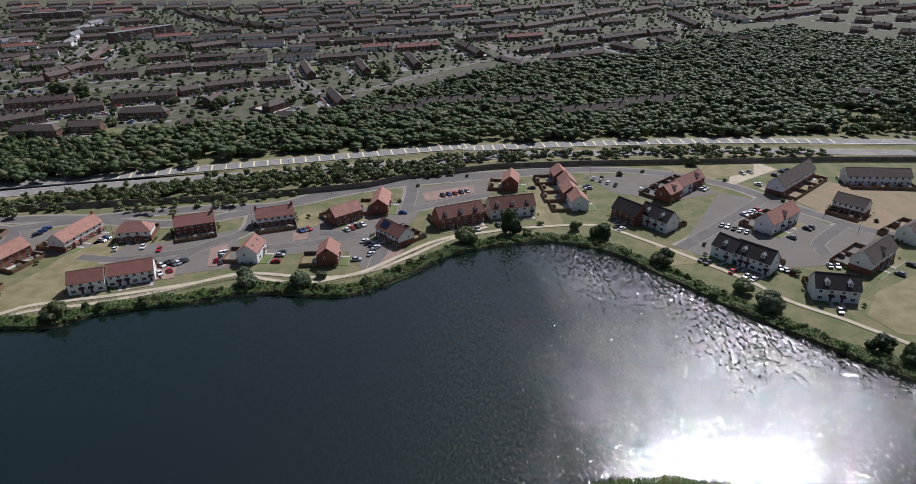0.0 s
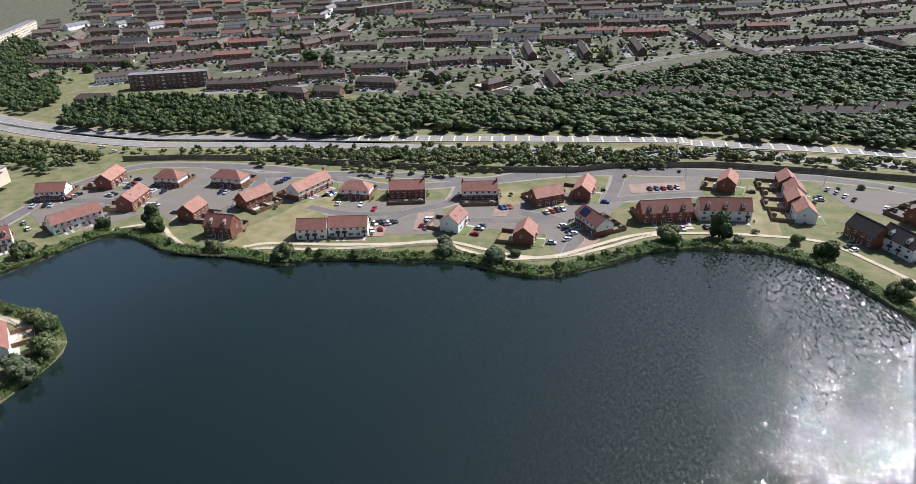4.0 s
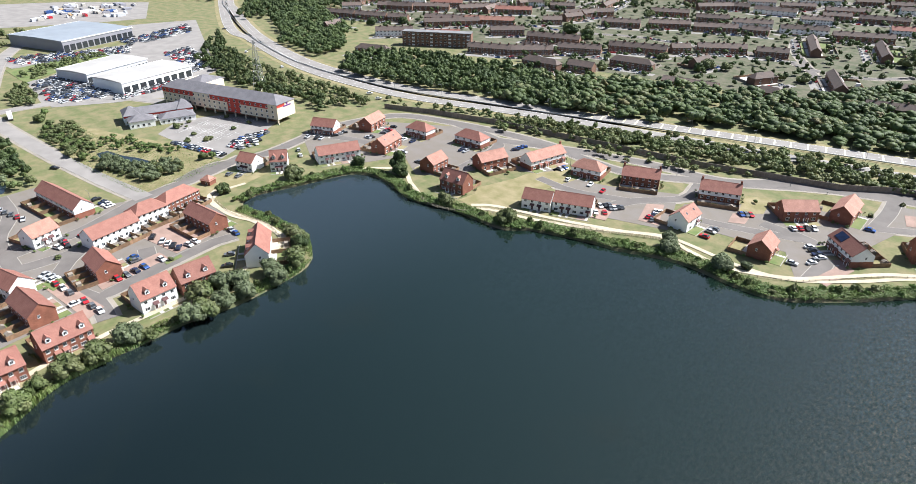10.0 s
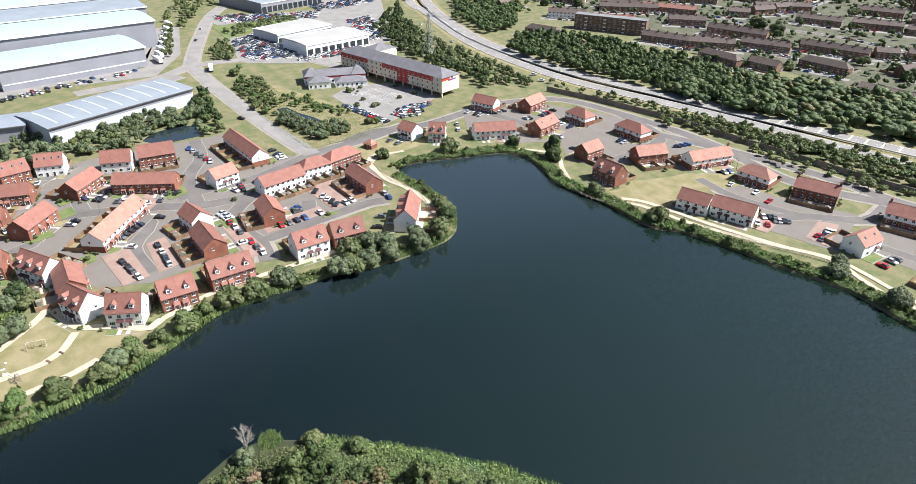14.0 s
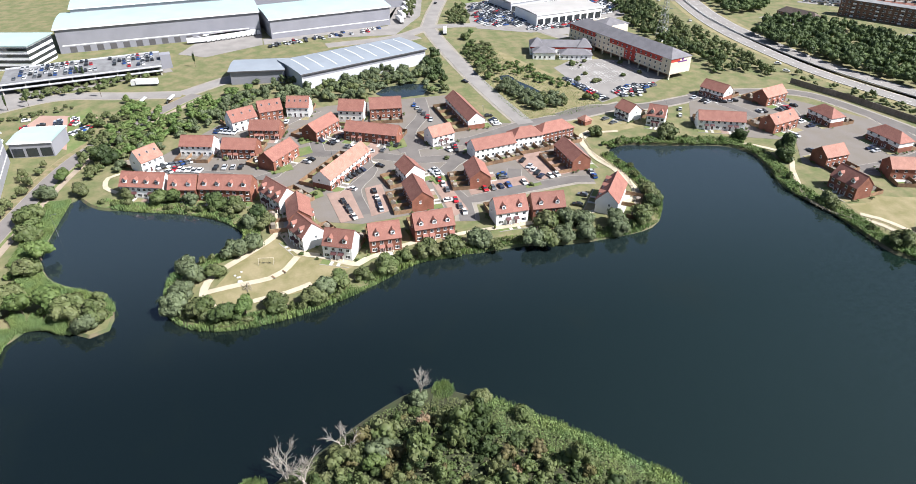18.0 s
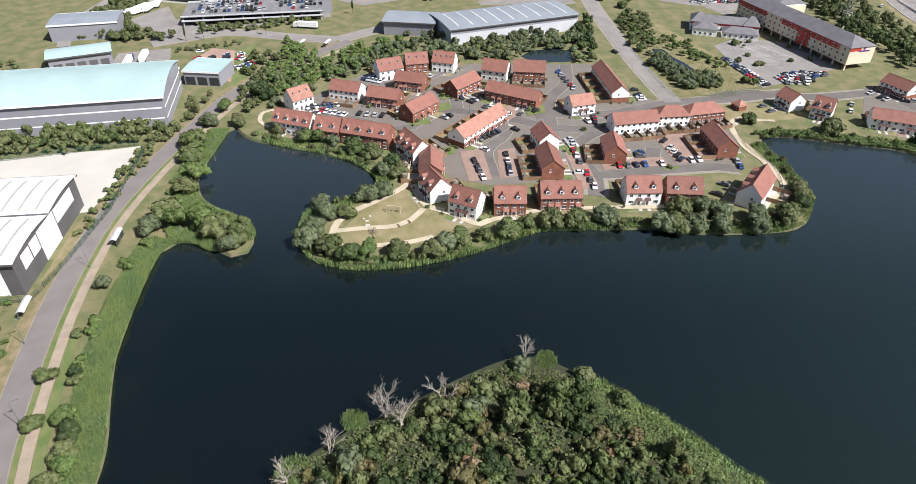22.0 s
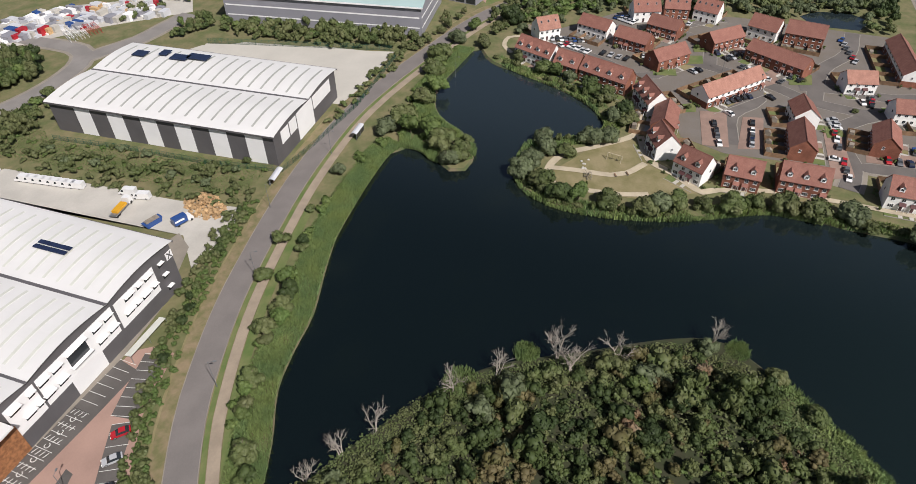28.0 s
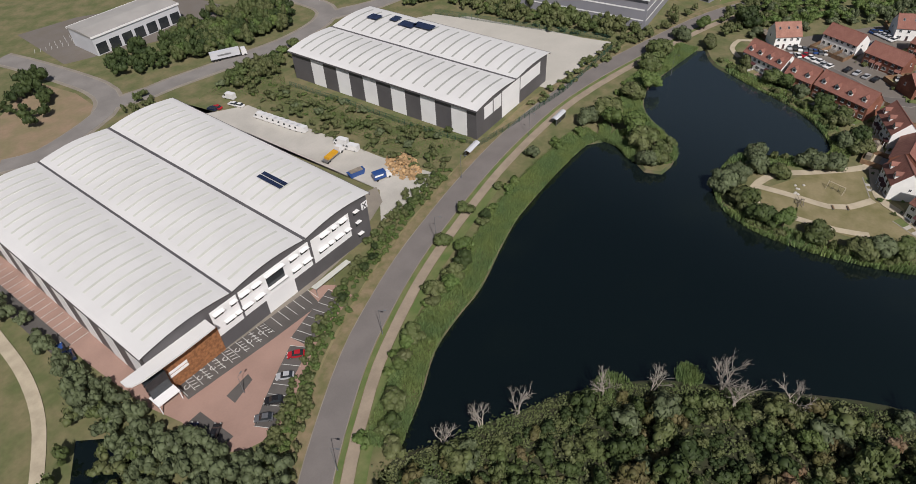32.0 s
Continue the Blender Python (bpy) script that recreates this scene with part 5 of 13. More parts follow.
    for k in range(2):
        fix("solar_panel", cached("roof_solar", lambda: Build().box(-5.0, -0.65, 0, 5.0, 0.65, 0.1).mesh("solar_panel", "solar")), pose(-22.0, -23.5 + 1.7 * k, 17.15), "dark rooftop solar strip")
    fix("cycle_shelter", Build().prism([(-1.0, 2.1), (1.0, 2.4), (1.0, 2.5), (-1.0, 2.2)], -6.5, 6.5, 0).box(-6.5, 0.8, 0, -6.4, 0.9, 2.3, 1).box(6.4, 0.8, 0, 6.5, 0.9, 2.3, 1).box(0, 0.8, 0, 0.1, 0.9, 2.3, 1).mesh("cycle_shelter", "skylight_pale", "steel_grey"), pose(x - 4.5, -14.8, 0.1, 0, 0, 90), "clear-roofed cycle shelter")


def disabled_bays(x0, y0, x1, y1):
    """Hatched strips between the bays nearest the door."""
    d = Vector((x1 - x0, y1 - y0, 0))
    q = Vector((d.y, -d.x, 0)).normalized()
    u = d.normalized()
    b = Build()
    for k in range(7):
        p = Vector((x0, y0, 0)) + d * (k + 0.66) / 7
        for j in range(4):
            c = [p + q * (0.5 + j * 1.1) - u * 0.1, p + q * (0.9 + j * 1.1) + u * 1.2, p + q * (1.1 + j * 1.1) + u * 1.2, p + q * (0.7 + j * 1.1) - u * 0.1]
            b.poly([(v.x, v.y, 0.23) for v in c], [(3, 2, 1, 0)])
        m = Vector((x0, y0, 0)) + d * (k + 0.35) / 7 + q * 2.4
        for j in range(8):
            a0, a1 = j * math.pi / 5, (j + 1) * math.pi / 5
            c = [m + u * math.cos(a0) * 0.7 + q * math.sin(a0) * 0.7, m + u * math.cos(a1) * 0.7 + q * math.sin(a1) * 0.7, m + u * math.cos(a1) * 0.5 + q * math.sin(a1) * 0.5, m + u * math.cos(a0) * 0.5 + q * math.sin(a0) * 0.5]
            b.poly([(v.x, v.y, 0.23) for v in c], [(0, 1, 2, 3)])
    tagged(new("bay_symbols", b.mesh("bay_symbols", "paint_line")), "white hatching and wheelchair signs painted on bays", "road marking", "", "structure")


def yard_things():
    x, y = YARD["flatbed"]
    t = thing("flatbed_truck", pose(x, y, 0.07, 0, 0, 100), "white flatbed truck loaded with yellow frames in the yard", "truck")
    part("bed", Build().box(-1.2, -7.0, 0.8, 1.2, 0, 1.1).mesh("bed", "steel_grey"), t)
    part("cab", Build().prism([(0.2, 0.5), (2.2, 0.5), (2.2, 1.6), (1.9, 2.7), (0.2, 2.7)], -1.1, 1.1).mesh("cab", "paint_white"), t)
    part("load", Build().box(-1.0, -5.6, 1.1, 1.0, -0.6, 1.9).mesh("load", "paint_yellow"), t)
    for py in (1.2, -5.2, -6.2):
        for s in (-1, 1):
            part("wheel", cached("lorry_wheel", lambda: Build().tube((-0.15, 0, 0), (0.15, 0, 0), 0.5, 0.5, 10).mesh("wheel", "tyre")), t, pose(s * 1.0, py, 0.5))
    x, y = YARD["box_truck"]
    t = thing("box_truck", pose(x, y, 0.07, 0, 0, 70), "small truck with a blue and white box body", "truck")
    part("box_body", Build().box(-1.1, -4.2, 0.8, 1.1, 0, 3.0, 0).box(-1.12, -4.0, 1.8, 1.12, -1.0, 2.4, 1).mesh("box_body", "paint_blue", "sign_white"), t)
    part("cab", Build().prism([(0.1, 0.4), (1.9, 0.4), (1.9, 1.2), (1.4, 2.1), (0.1, 2.1)], -1.0, 1.0).mesh("cab", "paint_white"), t)
    for py in (1.1, -3.2):
        for s in (-1, 1):
            part("wheel", cached("truck_wheel", lambda: Build().tube((-0.12, 0, 0), (0.12, 0, 0), 0.4, 0.4, 10).mesh("wheel", "tyre")), t, pose(s * 0.95, py, 0.4))
    x, y = YARD["skip"]
    t = thing("skip", pose(x, y, 0.07, 0, 0, 75), "open blue steel skip full of scrap", "skip")
    part("bin", Build().prism([(-2.4, 0), (2.4, 0), (3.0, 1.6), (-3.0, 1.6)], -1.1, 1.1).mesh("bin", "paint_blue"), t)
    part("scrap", Build().box(-0.9, -2.2, 1.5, 0.9, 2.2, 1.9).mesh("scrap", "timber_grey"), t)
    x, y = YARD["crates"]
    rng = random.Random(5)
    pile = Build()
    for k in range(330):
        a, r = rng.random() * 6.28, rng.random() ** 0.6
        px, py = math.cos(a) * r * 8.5, math.sin(a) * r * 5.0
        z = rng.random() * 2.6 * (1 - r) + 0.1
        q = Euler((rng.uniform(-0.7, 0.7), rng.uniform(-0.7, 0.7), rng.random() * 3)).to_matrix()
        w, d, hh = rng.choice(((1.2, 1.0, 0.15), (1.2, 0.12, 0.04), (1.0, 0.8, 0.6)))
        c = [Vector((px, py, z)) + q @ Vector((sx_ * w / 2, sy_ * d / 2, sz * hh / 2)) for sz in (-1, 1) for sy_ in (-1, 1) for sx_ in (-1, 1)]
        pile.poly(c, [(0, 2, 3, 1), (4, 5, 7, 6), (0, 1, 5, 4), (2, 6, 7, 3), (0, 4, 6, 2), (1, 3, 7, 5)])
    o = tagged(new("pallet_heap", pile.mesh("pallet_heap", "crate_wood")), "heap of broken pale wooden pallets and crates", "pallets", "", "stuff")
    o.matrix_world = pose(x, y, 0.07, 0, 0, 70)


def office_block(x, y, yaw):
    b = thing("office_block", pose(x, y, 0, 0, 0, yaw), "white four-storey office block with dark ribbon windows", "office", "commercial buildings")
    part("wall", Build().box(-26, -14, 0, 26, 14, 15).mesh("wall", "clad_white"), b)
    part("roof", Build().box(-27, -15, 15, 27, 15, 15.5).mesh("roof", "roof_sheet_teal"), b)
    for k in range(4):
        part("ribbon_window", Build().box(-26.1, -14.1, 1.2 + 3.6 * k, 26.1, 14.1, 3.0 + 3.6 * k).mesh("ribbon_window", "glass_dark"), b)


def hotel(x, y, yaw):
    b = thing("hotel", pose(x, y, 0, 0, 0, yaw), "long four-storey hotel with cream and red walls", "hotel", "commercial buildings")
    L2, d = 47.0, 8.0
    part("wall", Build().box(-L2, -d, 3.0, L2, d, 12.2).mesh("wall", "hotel_cream"), b)
    part("ground_floor", Build().box(-L2, -d + 4, 0, L2 - 6, d, 3.0).mesh("ground_floor", "brick_brown"), b)
    for k in range(12):
        part("column", cached("hotel_column", lambda: Build().box(-0.35, -0.35, 0, 0.35, 0.35, 3.0).mesh("column", "hotel_cream")), b, pose(-L2 + 1 + k * 8.4, -d + 0.6, 0))
    part("roof", roof_mesh(94.0, 16.0, 12.2, 16.0, True, "roof_slate"), b)
    wing = part("rear_wing", Build().box(-L2 + 1, d, 0, -L2 + 23, d + 15, 12.2).mesh("rear_wing", "hotel_cream"), b)
    part("roof", roof_mesh(16.0, 22.0, 12.2, 15.4, True, "roof_slate"), wing, pose(-L2 + 12, d + 7.6, 0))
    for a, c in ((-L2, -20.0), (-6.0, 8.0), (18.0, 40.0)):
        part("red_panel", Build().box(a, -d - 0.06, 8.8, c, -d, 12.0).mesh("red_panel", "hotel_red"), b)
    part("red_panel", Build().box(8.0, -d - 0.07, 3.0, 18.0, -d, 12.0).mesh("red_panel", "hotel_red"), b)
    part("red_panel", Build().box(L2 - 0.01, -d, 10.0, L2 + 0.06, d - 9, 12.0).mesh("red_panel", "hotel_red"), b)
    for k in range(22):
        for s in range(3):
            part("window", window_mesh(1.3, 1.5), b, pose(-L2 + 2.2 + k * 4.2, -d - 0.03, 4.5 + 2.9 * s))
    part("sign", Build().box(L2, -2.5, 9.4, L2 + 0.1, 4.5, 10.2, 1).tube((L2, 1.0, 11.3), (L2 + 0.12, 1.0, 11.3), 0.9, 0.9, 12, 1).mesh("sign", "sign_white", "sign_purple"), b, label="purple sign with a plain round emblem")


def restaurant(x, y, yaw):
    b = thing("restaurant", pose(x, y, 0, 0, 0, yaw), "low white restaurant with red bands and grey slate roofs", "restaurant", "commercial buildings")
    for px, py, l, w, hgt, red in ((0, 2, 36, 12, 5.4, True), (-11, -9, 14, 10, 4.4, False), (9, -9, 20, 10, 3.4, False), (15, 3, 9, 16, 5.6, True), (-15, 3, 9, 15, 5.6, True)):
        wl = part("wall", Build().box(px - l / 2, py - w / 2, 0, px + l / 2, py + w / 2, hgt).mesh("wall", "render_white"), b)
        part("roof", roof_mesh(float(l), float(w), hgt, hgt + w * 0.24, True, "roof_slate"), wl, pose(px, py, 0))
        if red:
            part("red_band", Build().box(px - l / 2 - 0.06, py - w / 2 - 0.06, hgt - 1.5, px + l / 2 + 0.06, py + w / 2 + 0.06, hgt - 0.1).mesh("red_band", "hotel_red"), wl)
        for j in range(int(l / 3)):
            part("window", window_mesh(1.3, 1.5), wl, pose(px - l / 2 + 1.5 + 3 * j, py - w / 2 - 0.02, 1.6))


def lattice_section(x, y, yaw, material, label):
    """A square lattice mast section lying in the yard."""
    t, b, w, n = thing("mast_section", pose(x, y, 0.05, 0, 0, yaw), label, "mast section", "mast sections"), Build(), 0.9, 7
    for sy in (-1, 1):
        for sz in (0, 1):
            b.tube((-7, sy * w, 0.12 + sz * 1.8), (7, sy * w, 0.12 + sz * 1.8), 0.11, 0.11, 5)
    part("chords", b.mesh("chords", material), t)
    b = Build()
    for k in range(n):
        x0, x1 = -7 + k * 2, -5 + k * 2
        for sy in (-1, 1):
            b.tube((x0, sy * w, 0.12), (x1, sy * w, 1.92), 0.07, 0.07, 4)
        b.tube((x0, -w, 1.92), (x1, w, 1.92), 0.07, 0.07, 4)
    part("bracing", b.mesh("bracing", material), t)


def pylon(x, y):
    p = thing("pylon", pose(x, y, 0, 0, 0, 20), "tall grey steel lattice pylon behind the hotel", "pylon")
    b = Build()
    for k in range(8):
        z0, z1 = k * 4.2, (k + 1) * 4.2
        r0, r1 = 3.2 * (1 - k / 9), 3.2 * (1 - (k + 1) / 9)
        c0 = [(-r0, -r0, z0), (r0, -r0, z0), (r0, r0, z0), (-r0, r0, z0)]
        c1 = [(-r1, -r1, z1), (r1, -r1, z1), (r1, r1, z1), (-r1, r1, z1)]
        for j in range(4):
            b.tube(c0[j], c1[j], 0.12, 0.12, 4).tube(c0[j], c1[(j + 1) % 4], 0.07, 0.07, 4).tube(c1[j], c1[(j + 1) % 4], 0.06, 0.06, 4)
    part("lattice", b.mesh("lattice", "steel_grey"), p)
    for z in (22, 27, 32):
        part("arm", Build().tube((-6, 0, z), (6, 0, z), 0.12, 0.12, 4).tube((-6, 0, z), (0, 0, z + 1.6), 0.08, 0.08, 4).tube((6, 0, z), (0, 0, z + 1.6), 0.08, 0.08, 4).mesh("arm", "steel_grey"), p)


def playground():
    x, y = PLAY["swing"]
    s = thing("swing_frame", pose(x, y, 0.06, 0, 0, 80), "timber swing frame on the dry play lawn", "swing")
    part("beam", Build().tube((-2.6, 0, 2.4), (2.6, 0, 2.4), 0.1, 0.1, 6).mesh("beam", "timber_pale"), s)
    for k in (-2.5, 2.5):
        for j in (-0.9, 0.9):
            part("leg", Build().tube((k, j, 0), (k, 0, 2.4), 0.09, 0.09, 6).mesh("leg", "timber_pale"), s)
    for k in (-1.0, 1.0):
        part("seat", Build().box(k - 0.3, -0.15, 0.5, k + 0.3, 0.15, 0.56).tube((k - 0.28, 0, 0.56), (k - 0.28, 0, 2.4), 0.02, 0.02, 4).tube((k + 0.28, 0, 0.56), (k + 0.28, 0, 2.4), 0.02, 0.02, 4).mesh("seat", "tyre"), s)
    x, y = PLAY["frame"]
    c = thing("climbing_frame", pose(x, y, 0.06, 0, 0, 10), "low timber climbing frame on the play lawn", "climbing frame")
    rng = random.Random(3)
    for k in range(9):
        part("log", Build().tube((rng.uniform(-2.5, 2.5), rng.uniform(-1.5, 1.5), 0), (rng.uniform(-2.5, 2.5), rng.uniform(-1.5, 1.5), rng.uniform(0.8, 1.8)), 0.1, 0.08, 6).mesh("log", "timber_grey"), c)
    x, y = PLAY["stones"]
    for k in range(8):
        bm = bmesh.new()
        bmesh.ops.create_icosphere(bm, subdivisions=2, radius=0.45)
        for v in bm.verts:
            v.co *= 1 + 0.25 * noise.noise(v.co * 2 + Vector((k, 0, 0)))
            v.co.z *= 0.6
        me = bpy.data.meshes.new("boulder")
        bm.to_mesh(me)
        bm.free()
        me.materials.append(MATS["concrete"])
        o = tagged(new("boulder", me), "pale rounded boulder on the play lawn", "boulder", "play boulders")
        o.matrix_world = pose(x + rng.uniform(-3.5, 3.5), y + rng.uniform(-2, 2), 0.2, 0, 0, k * 50)
    for key in ("bench", "bench_b"):
        x, y = PLAY[key]
        c = thing("bench", pose(x, y, 0.1, 0, 0, 30), "dark bench beside the play area path", "bench", "benches")
        part("seat", Build().box(-0.9, -0.22, 0.42, 0.9, 0.22, 0.48).mesh("seat", "timber"), c)
        for k in (-0.75, 0.75):
            part("leg", Build().box(k - 0.05, -0.2, 0, k + 0.05, 0.2, 0.42).mesh("leg", "post_grey"), c)


def dead_tree(x, y, size, seed):
    rng = random.Random(seed)
    t = thing("dead_tree", pose(x, y, -0.3, 0, 0, seed * 40) @ Matrix.Diagonal((size, size, size, 1)), "bare pale grey dead tree at the water's edge", "tree", "dead trees")
    b = Build()

    def grow(p, d, ln, r, depth):
        q = p + d * ln
        b.tube(p, q, r, r * 0.6, 5)
        if depth:
            for k in range(3 if depth > 1 else 2):
                n = (d + Vector((rng.uniform(-0.75, 0.75), rng.uniform(-0.75, 0.75), rng.uniform(-0.1, 0.5)))).normalized()
                grow(p + d * ln * rng.uniform(0.55, 1.0), n, ln * rng.uniform(0.55, 0.8), r * 0.55, depth - 1)

    for k in range(3):
        grow(Vector((rng.uniform(-0.4, 0.4), rng.uniform(-0.4, 0.4), 0)), Vector((rng.uniform(-0.35, 0.35), rng.uniform(-0.35, 0.35), 1)).normalized(), 3.0, 0.16, 4)
    part("branchwork", b.mesh("branchwork", "dead_wood"), t)


def build_island():
    isle = [(p.x, p.y) for p in smooth_line(ISLAND, 5.0, closed=True)]
    hole = [(math.cos(a) * 54, math.sin(a) * 54) for a in [k * 0.5236 for k in range(12)]]
    unseen = [(20, -80), (140, -80), (140, 100), (60, 104), (20, 98)]
    shore = [(p[0], p[1]) for p in ISLAND]
    # single trees nearest the open water, then joined scrub behind
    rng = random.Random(11)
    low_side = [(-112, 42), (-60, 90), (-20, 112), (-10, 90), (-60, 50), (-96, 34)]
    inner = [(x * 0.95, y * 0.95) for x, y in isle]
    groups = {k: [] for k in ("leaf", "leaf_dark", "leaf_silver", "leaf_bright", "leaf_olive", "leaf_rust")}
    # tall crowns in clumps, then bushes, then low growth between them
    for gap, r0, r1, h0, h1, keep, seed, level in ((6.0, 2.4, 4.4, 5.0, 8.5, 0.75, 12, -0.02), (3.8, 1.5, 2.8, 2.2, 4.6, 0.85, 13, -0.5), (2.7, 0.9, 1.7, 0.9, 2.2, 0.8, 14, -9.0)):
        for x, y, r, h, z in fill_spots(inner, gap, r0, r1, h0, h1, seed, -0.3, keep, avoid=(hole, unseen)):
            clump = noise.noise(Vector((x * 0.07, y * 0.07, 2.0)))
            if clump < level or (h0 > 2.5 and inside(x, y, low_side) and rng.random() < 0.8):
                continue
            pick, c = noise.noise(Vector((x * 0.06, y * 0.06, 9.3))), rng.random()
            kind = "leaf_silver" if pick > 0.2 and c < 0.3 else "leaf_bright" if h0 < 2 and c < 0.4 and x + y > -70 else "leaf_rust" if pick < -0.12 and c > 0.93 else "leaf_olive" if c > 0.78 - 0.5 * pick else "leaf_dark" if c < 0.5 else "leaf"
            groups[kind].append((x, y, r, h, z))
    for k, (m, sp) in enumerate(groups.items()):
        thicket("island_scrub", sp, m, "dense mixed scrub and small trees covering the island", "scrub", 60 + k, 8, 20, 0.105)
    edge = ISLAND + ISLAND[:1]
    for k, (x, y, r) in enumerate(((-87.0, -33.0, 4.5), (-101.0, -21.0, 3.2), (-119.5, 27.0, 3.0))):
        bed("reed_patch", [(x + rr * r * math.cos(q), y + rr * r * math.sin(q)) for rr, q in ((random.Random(900 * k + n).random() ** 0.5, n * 2.4) for n in range(900))], 1.2, 2.4, 0.09, True, "reed", "rounded patch of green reeds on the island shore", "reeds", 80 + k, -0.8)
    bed("island_reeds", along(edge[8:17], 5.0, 14.0, 71), 0.8, 2.0, 0.1, True, "reed", "green reeds round the island shore", "reeds", 71, -0.7)
    bed("island_brambles", along(edge[8:17], 11.0, 12.0, 72, 4.0 * ISLE_SIDE), 0.4, 1.3, 0.2, False, "reed", "bright green brambles along the island shore", "brambles", 72, -0.3)
    bed("island_undergrowth", along([(x * 0.94, y * 0.94) for x, y in edge[:17]], 9.0, 9.0, 74), 0.4, 1.6, 0.2, False, "leaf", "low green growth along the island edge", "undergrowth", 74, -0.2)
    bed("island_undergrowth", along([(x * 0.84, y * 0.84) for x, y in edge[:17]], 26.0, 1.6, 73), 0.4, 1.6, 0.3, False, "leaf", "green undergrowth between the island's bushes", "undergrowth", 73, -0.2)
    for x, y, s, k in ((-101.0, -14.0, 1.7, 1), (-99.0, -10.0, 1.5, 2), (-84.0, -34.0, 1.3, 3), (-68.0, -46.0, 1.1, 4), (-107.0, 0.0, 1.2, 5), (-119.0, 21.0, 1.2, 6), (-60.0, -50.0, 1.1, 7), (-92.0, -26.0, 1.1, 8), (-52.0, -54.0, 1.0, 9)):
        dead_tree(x, y, s, k)
    for x, y, s, kd in ((-117.0, 20.0, 0.7, "willow"), (-105.0, 44.0, 0.7, "broadleaf"), (-113.0, 36.0, 0.7, "broadleaf"), (-100.0, 6.0, 0.7, "bright"), (-96.0, -14.0, 0.7, "broadleaf"), (-88.0, 10.0, 0.8, "dark")):
        tree(x, y, s, kd, "on the island")


ISLE_SIDE = -1


def clutter(name, poly, n, seed, label, low=0.4, high=3.0, span=3.0):
    """Stacked goods and materials in a yard, too many to count."""
    rng = random.Random(seed)
    xs, ys = [p[0] for p in poly], [p[1] for p in poly]
    b, made = Build(), 0
    while made < n:
        x, y = rng.uniform(min(xs), max(xs)), rng.uniform(min(ys), max(ys))
        if inside(x, y, poly):
            made += 1
            w, d, h = rng.uniform(0.6, span), rng.uniform(0.6, span), rng.uniform(low, high)
            b.box(x - w, y - d, 0.05, x + w, y + d, h, rng.choice((0, 0, 1, 1, 1, 1, 2, 5, 6, 6, 5, 5, 6, 0, 1, 5, 3, 6, 1, 4)))
    return tagged(new(name, b.mesh(name, "clad_white", "clad_pale", "crate_wood", "paint_blue", "paint_red", "clad_grey", "concrete")), label, "stacked goods", "", "stuff")


def estate_gardens():
    tagged(new("estate_gardens", GARDENS.mesh("estate_gardens", "timber_grey", "timber", "concrete", "estate_ground", "lawn", "block_paving", "upvc", "flat_felt", "asphalt_pale")), "fences, sheds, patios and lawns of the estate gardens", "gardens", "", "stuff")


def parking_deck(x, y, yaw, length, width):
    """A low car deck: two slabs on columns, with parapets."""
    d = thing("parking_deck", pose(x, y, 0, 0, 0, yaw), "two-level dark grey car deck beside the distribution hall", "car park")
    for z in (2.4, 5.0):
        part("slab", Build().box(-length / 2, -width / 2, z, length / 2, width / 2, z + 0.35).mesh("slab", "flat_felt"), d)
        for side in (-1, 1):
            part("parapet", cached(("deck_parapet", length), lambda: Build().box(-length / 2, -0.12, 0, length / 2, 0.12, 1.2).mesh("parapet", "clad_pale")), d, pose(0, side * (width / 2 - 0.12), z))
    for k in range(8):
        for side in (-1, 0, 1):
            part("column", cached("deck_column", lambda: Build().box(-0.3, -0.3, 0, 0.3, 0.3, 5.0).mesh("column", "concrete")), d, pose(-length / 2 + 1 + k * (length - 2) / 7, side * (width / 2 - 1), 0))
    part("stair_tower", Build().box(-3, -3, 0, 3, 3, 8.5).mesh("stair_tower", "clad_grey"), d, pose(length / 2 + 3, 0, 0))


def car_field(poly, yaw, seed, fill=0.85, row=6.2, bay=2.6, z=0.12):
    """Rows of cars that fill a far forecourt."""
    rng = random.Random(seed)
    c, q = math.cos(radians(yaw)), math.sin(radians(yaw))
    us, vs = [x * c + y * q for x, y in poly], [-x * q + y * c for x, y in poly]
    v = min(vs)
    while v < max(vs):
        u = min(us)
        while u < max(us):
            x, y = u * c - v * q, u * q + v * c
            if inside(x, y, poly) and rng.random() < fill:
                far_car(x, y, yaw + rng.choice((0, 180)) + rng.uniform(-3, 3), rng.choice(PAINTS), z)
            u += bay
        v += row


# ---------------------------------------------------------------- the plan
SHORE = [(139.1, 158.7), (122.5, 177.4), (103.6, 197.5), (84.3, 223.7), (64.2, 248.8), (37.9, 259.2), (1.5, 250.2), (-22.2, 228.3), (-43.5, 214.0), (-75.3, 216.4), (-99.8, 209.6), (-107.6, 209.0), (-133.9, 201.7), (-143.6, 194.5), (-170.3, 194.3), (-192.6, 190.5), (-208.0, 194.6), (-225.3, 197.9), (-237.5, 190.4), (-244.5, 167.3), (-250.7, 146.6), (-249.7, 138.7), (-242.5, 134.1), (-226.6, 133.6), (-202.7, 134.9), (-189.3, 129.9), (-181.0, 121.4), (-178.6, 107.6), (-178.3, 88.3), (-181.5, 71.9), (-181.3, 55.2), (-183.1, 42.3)]
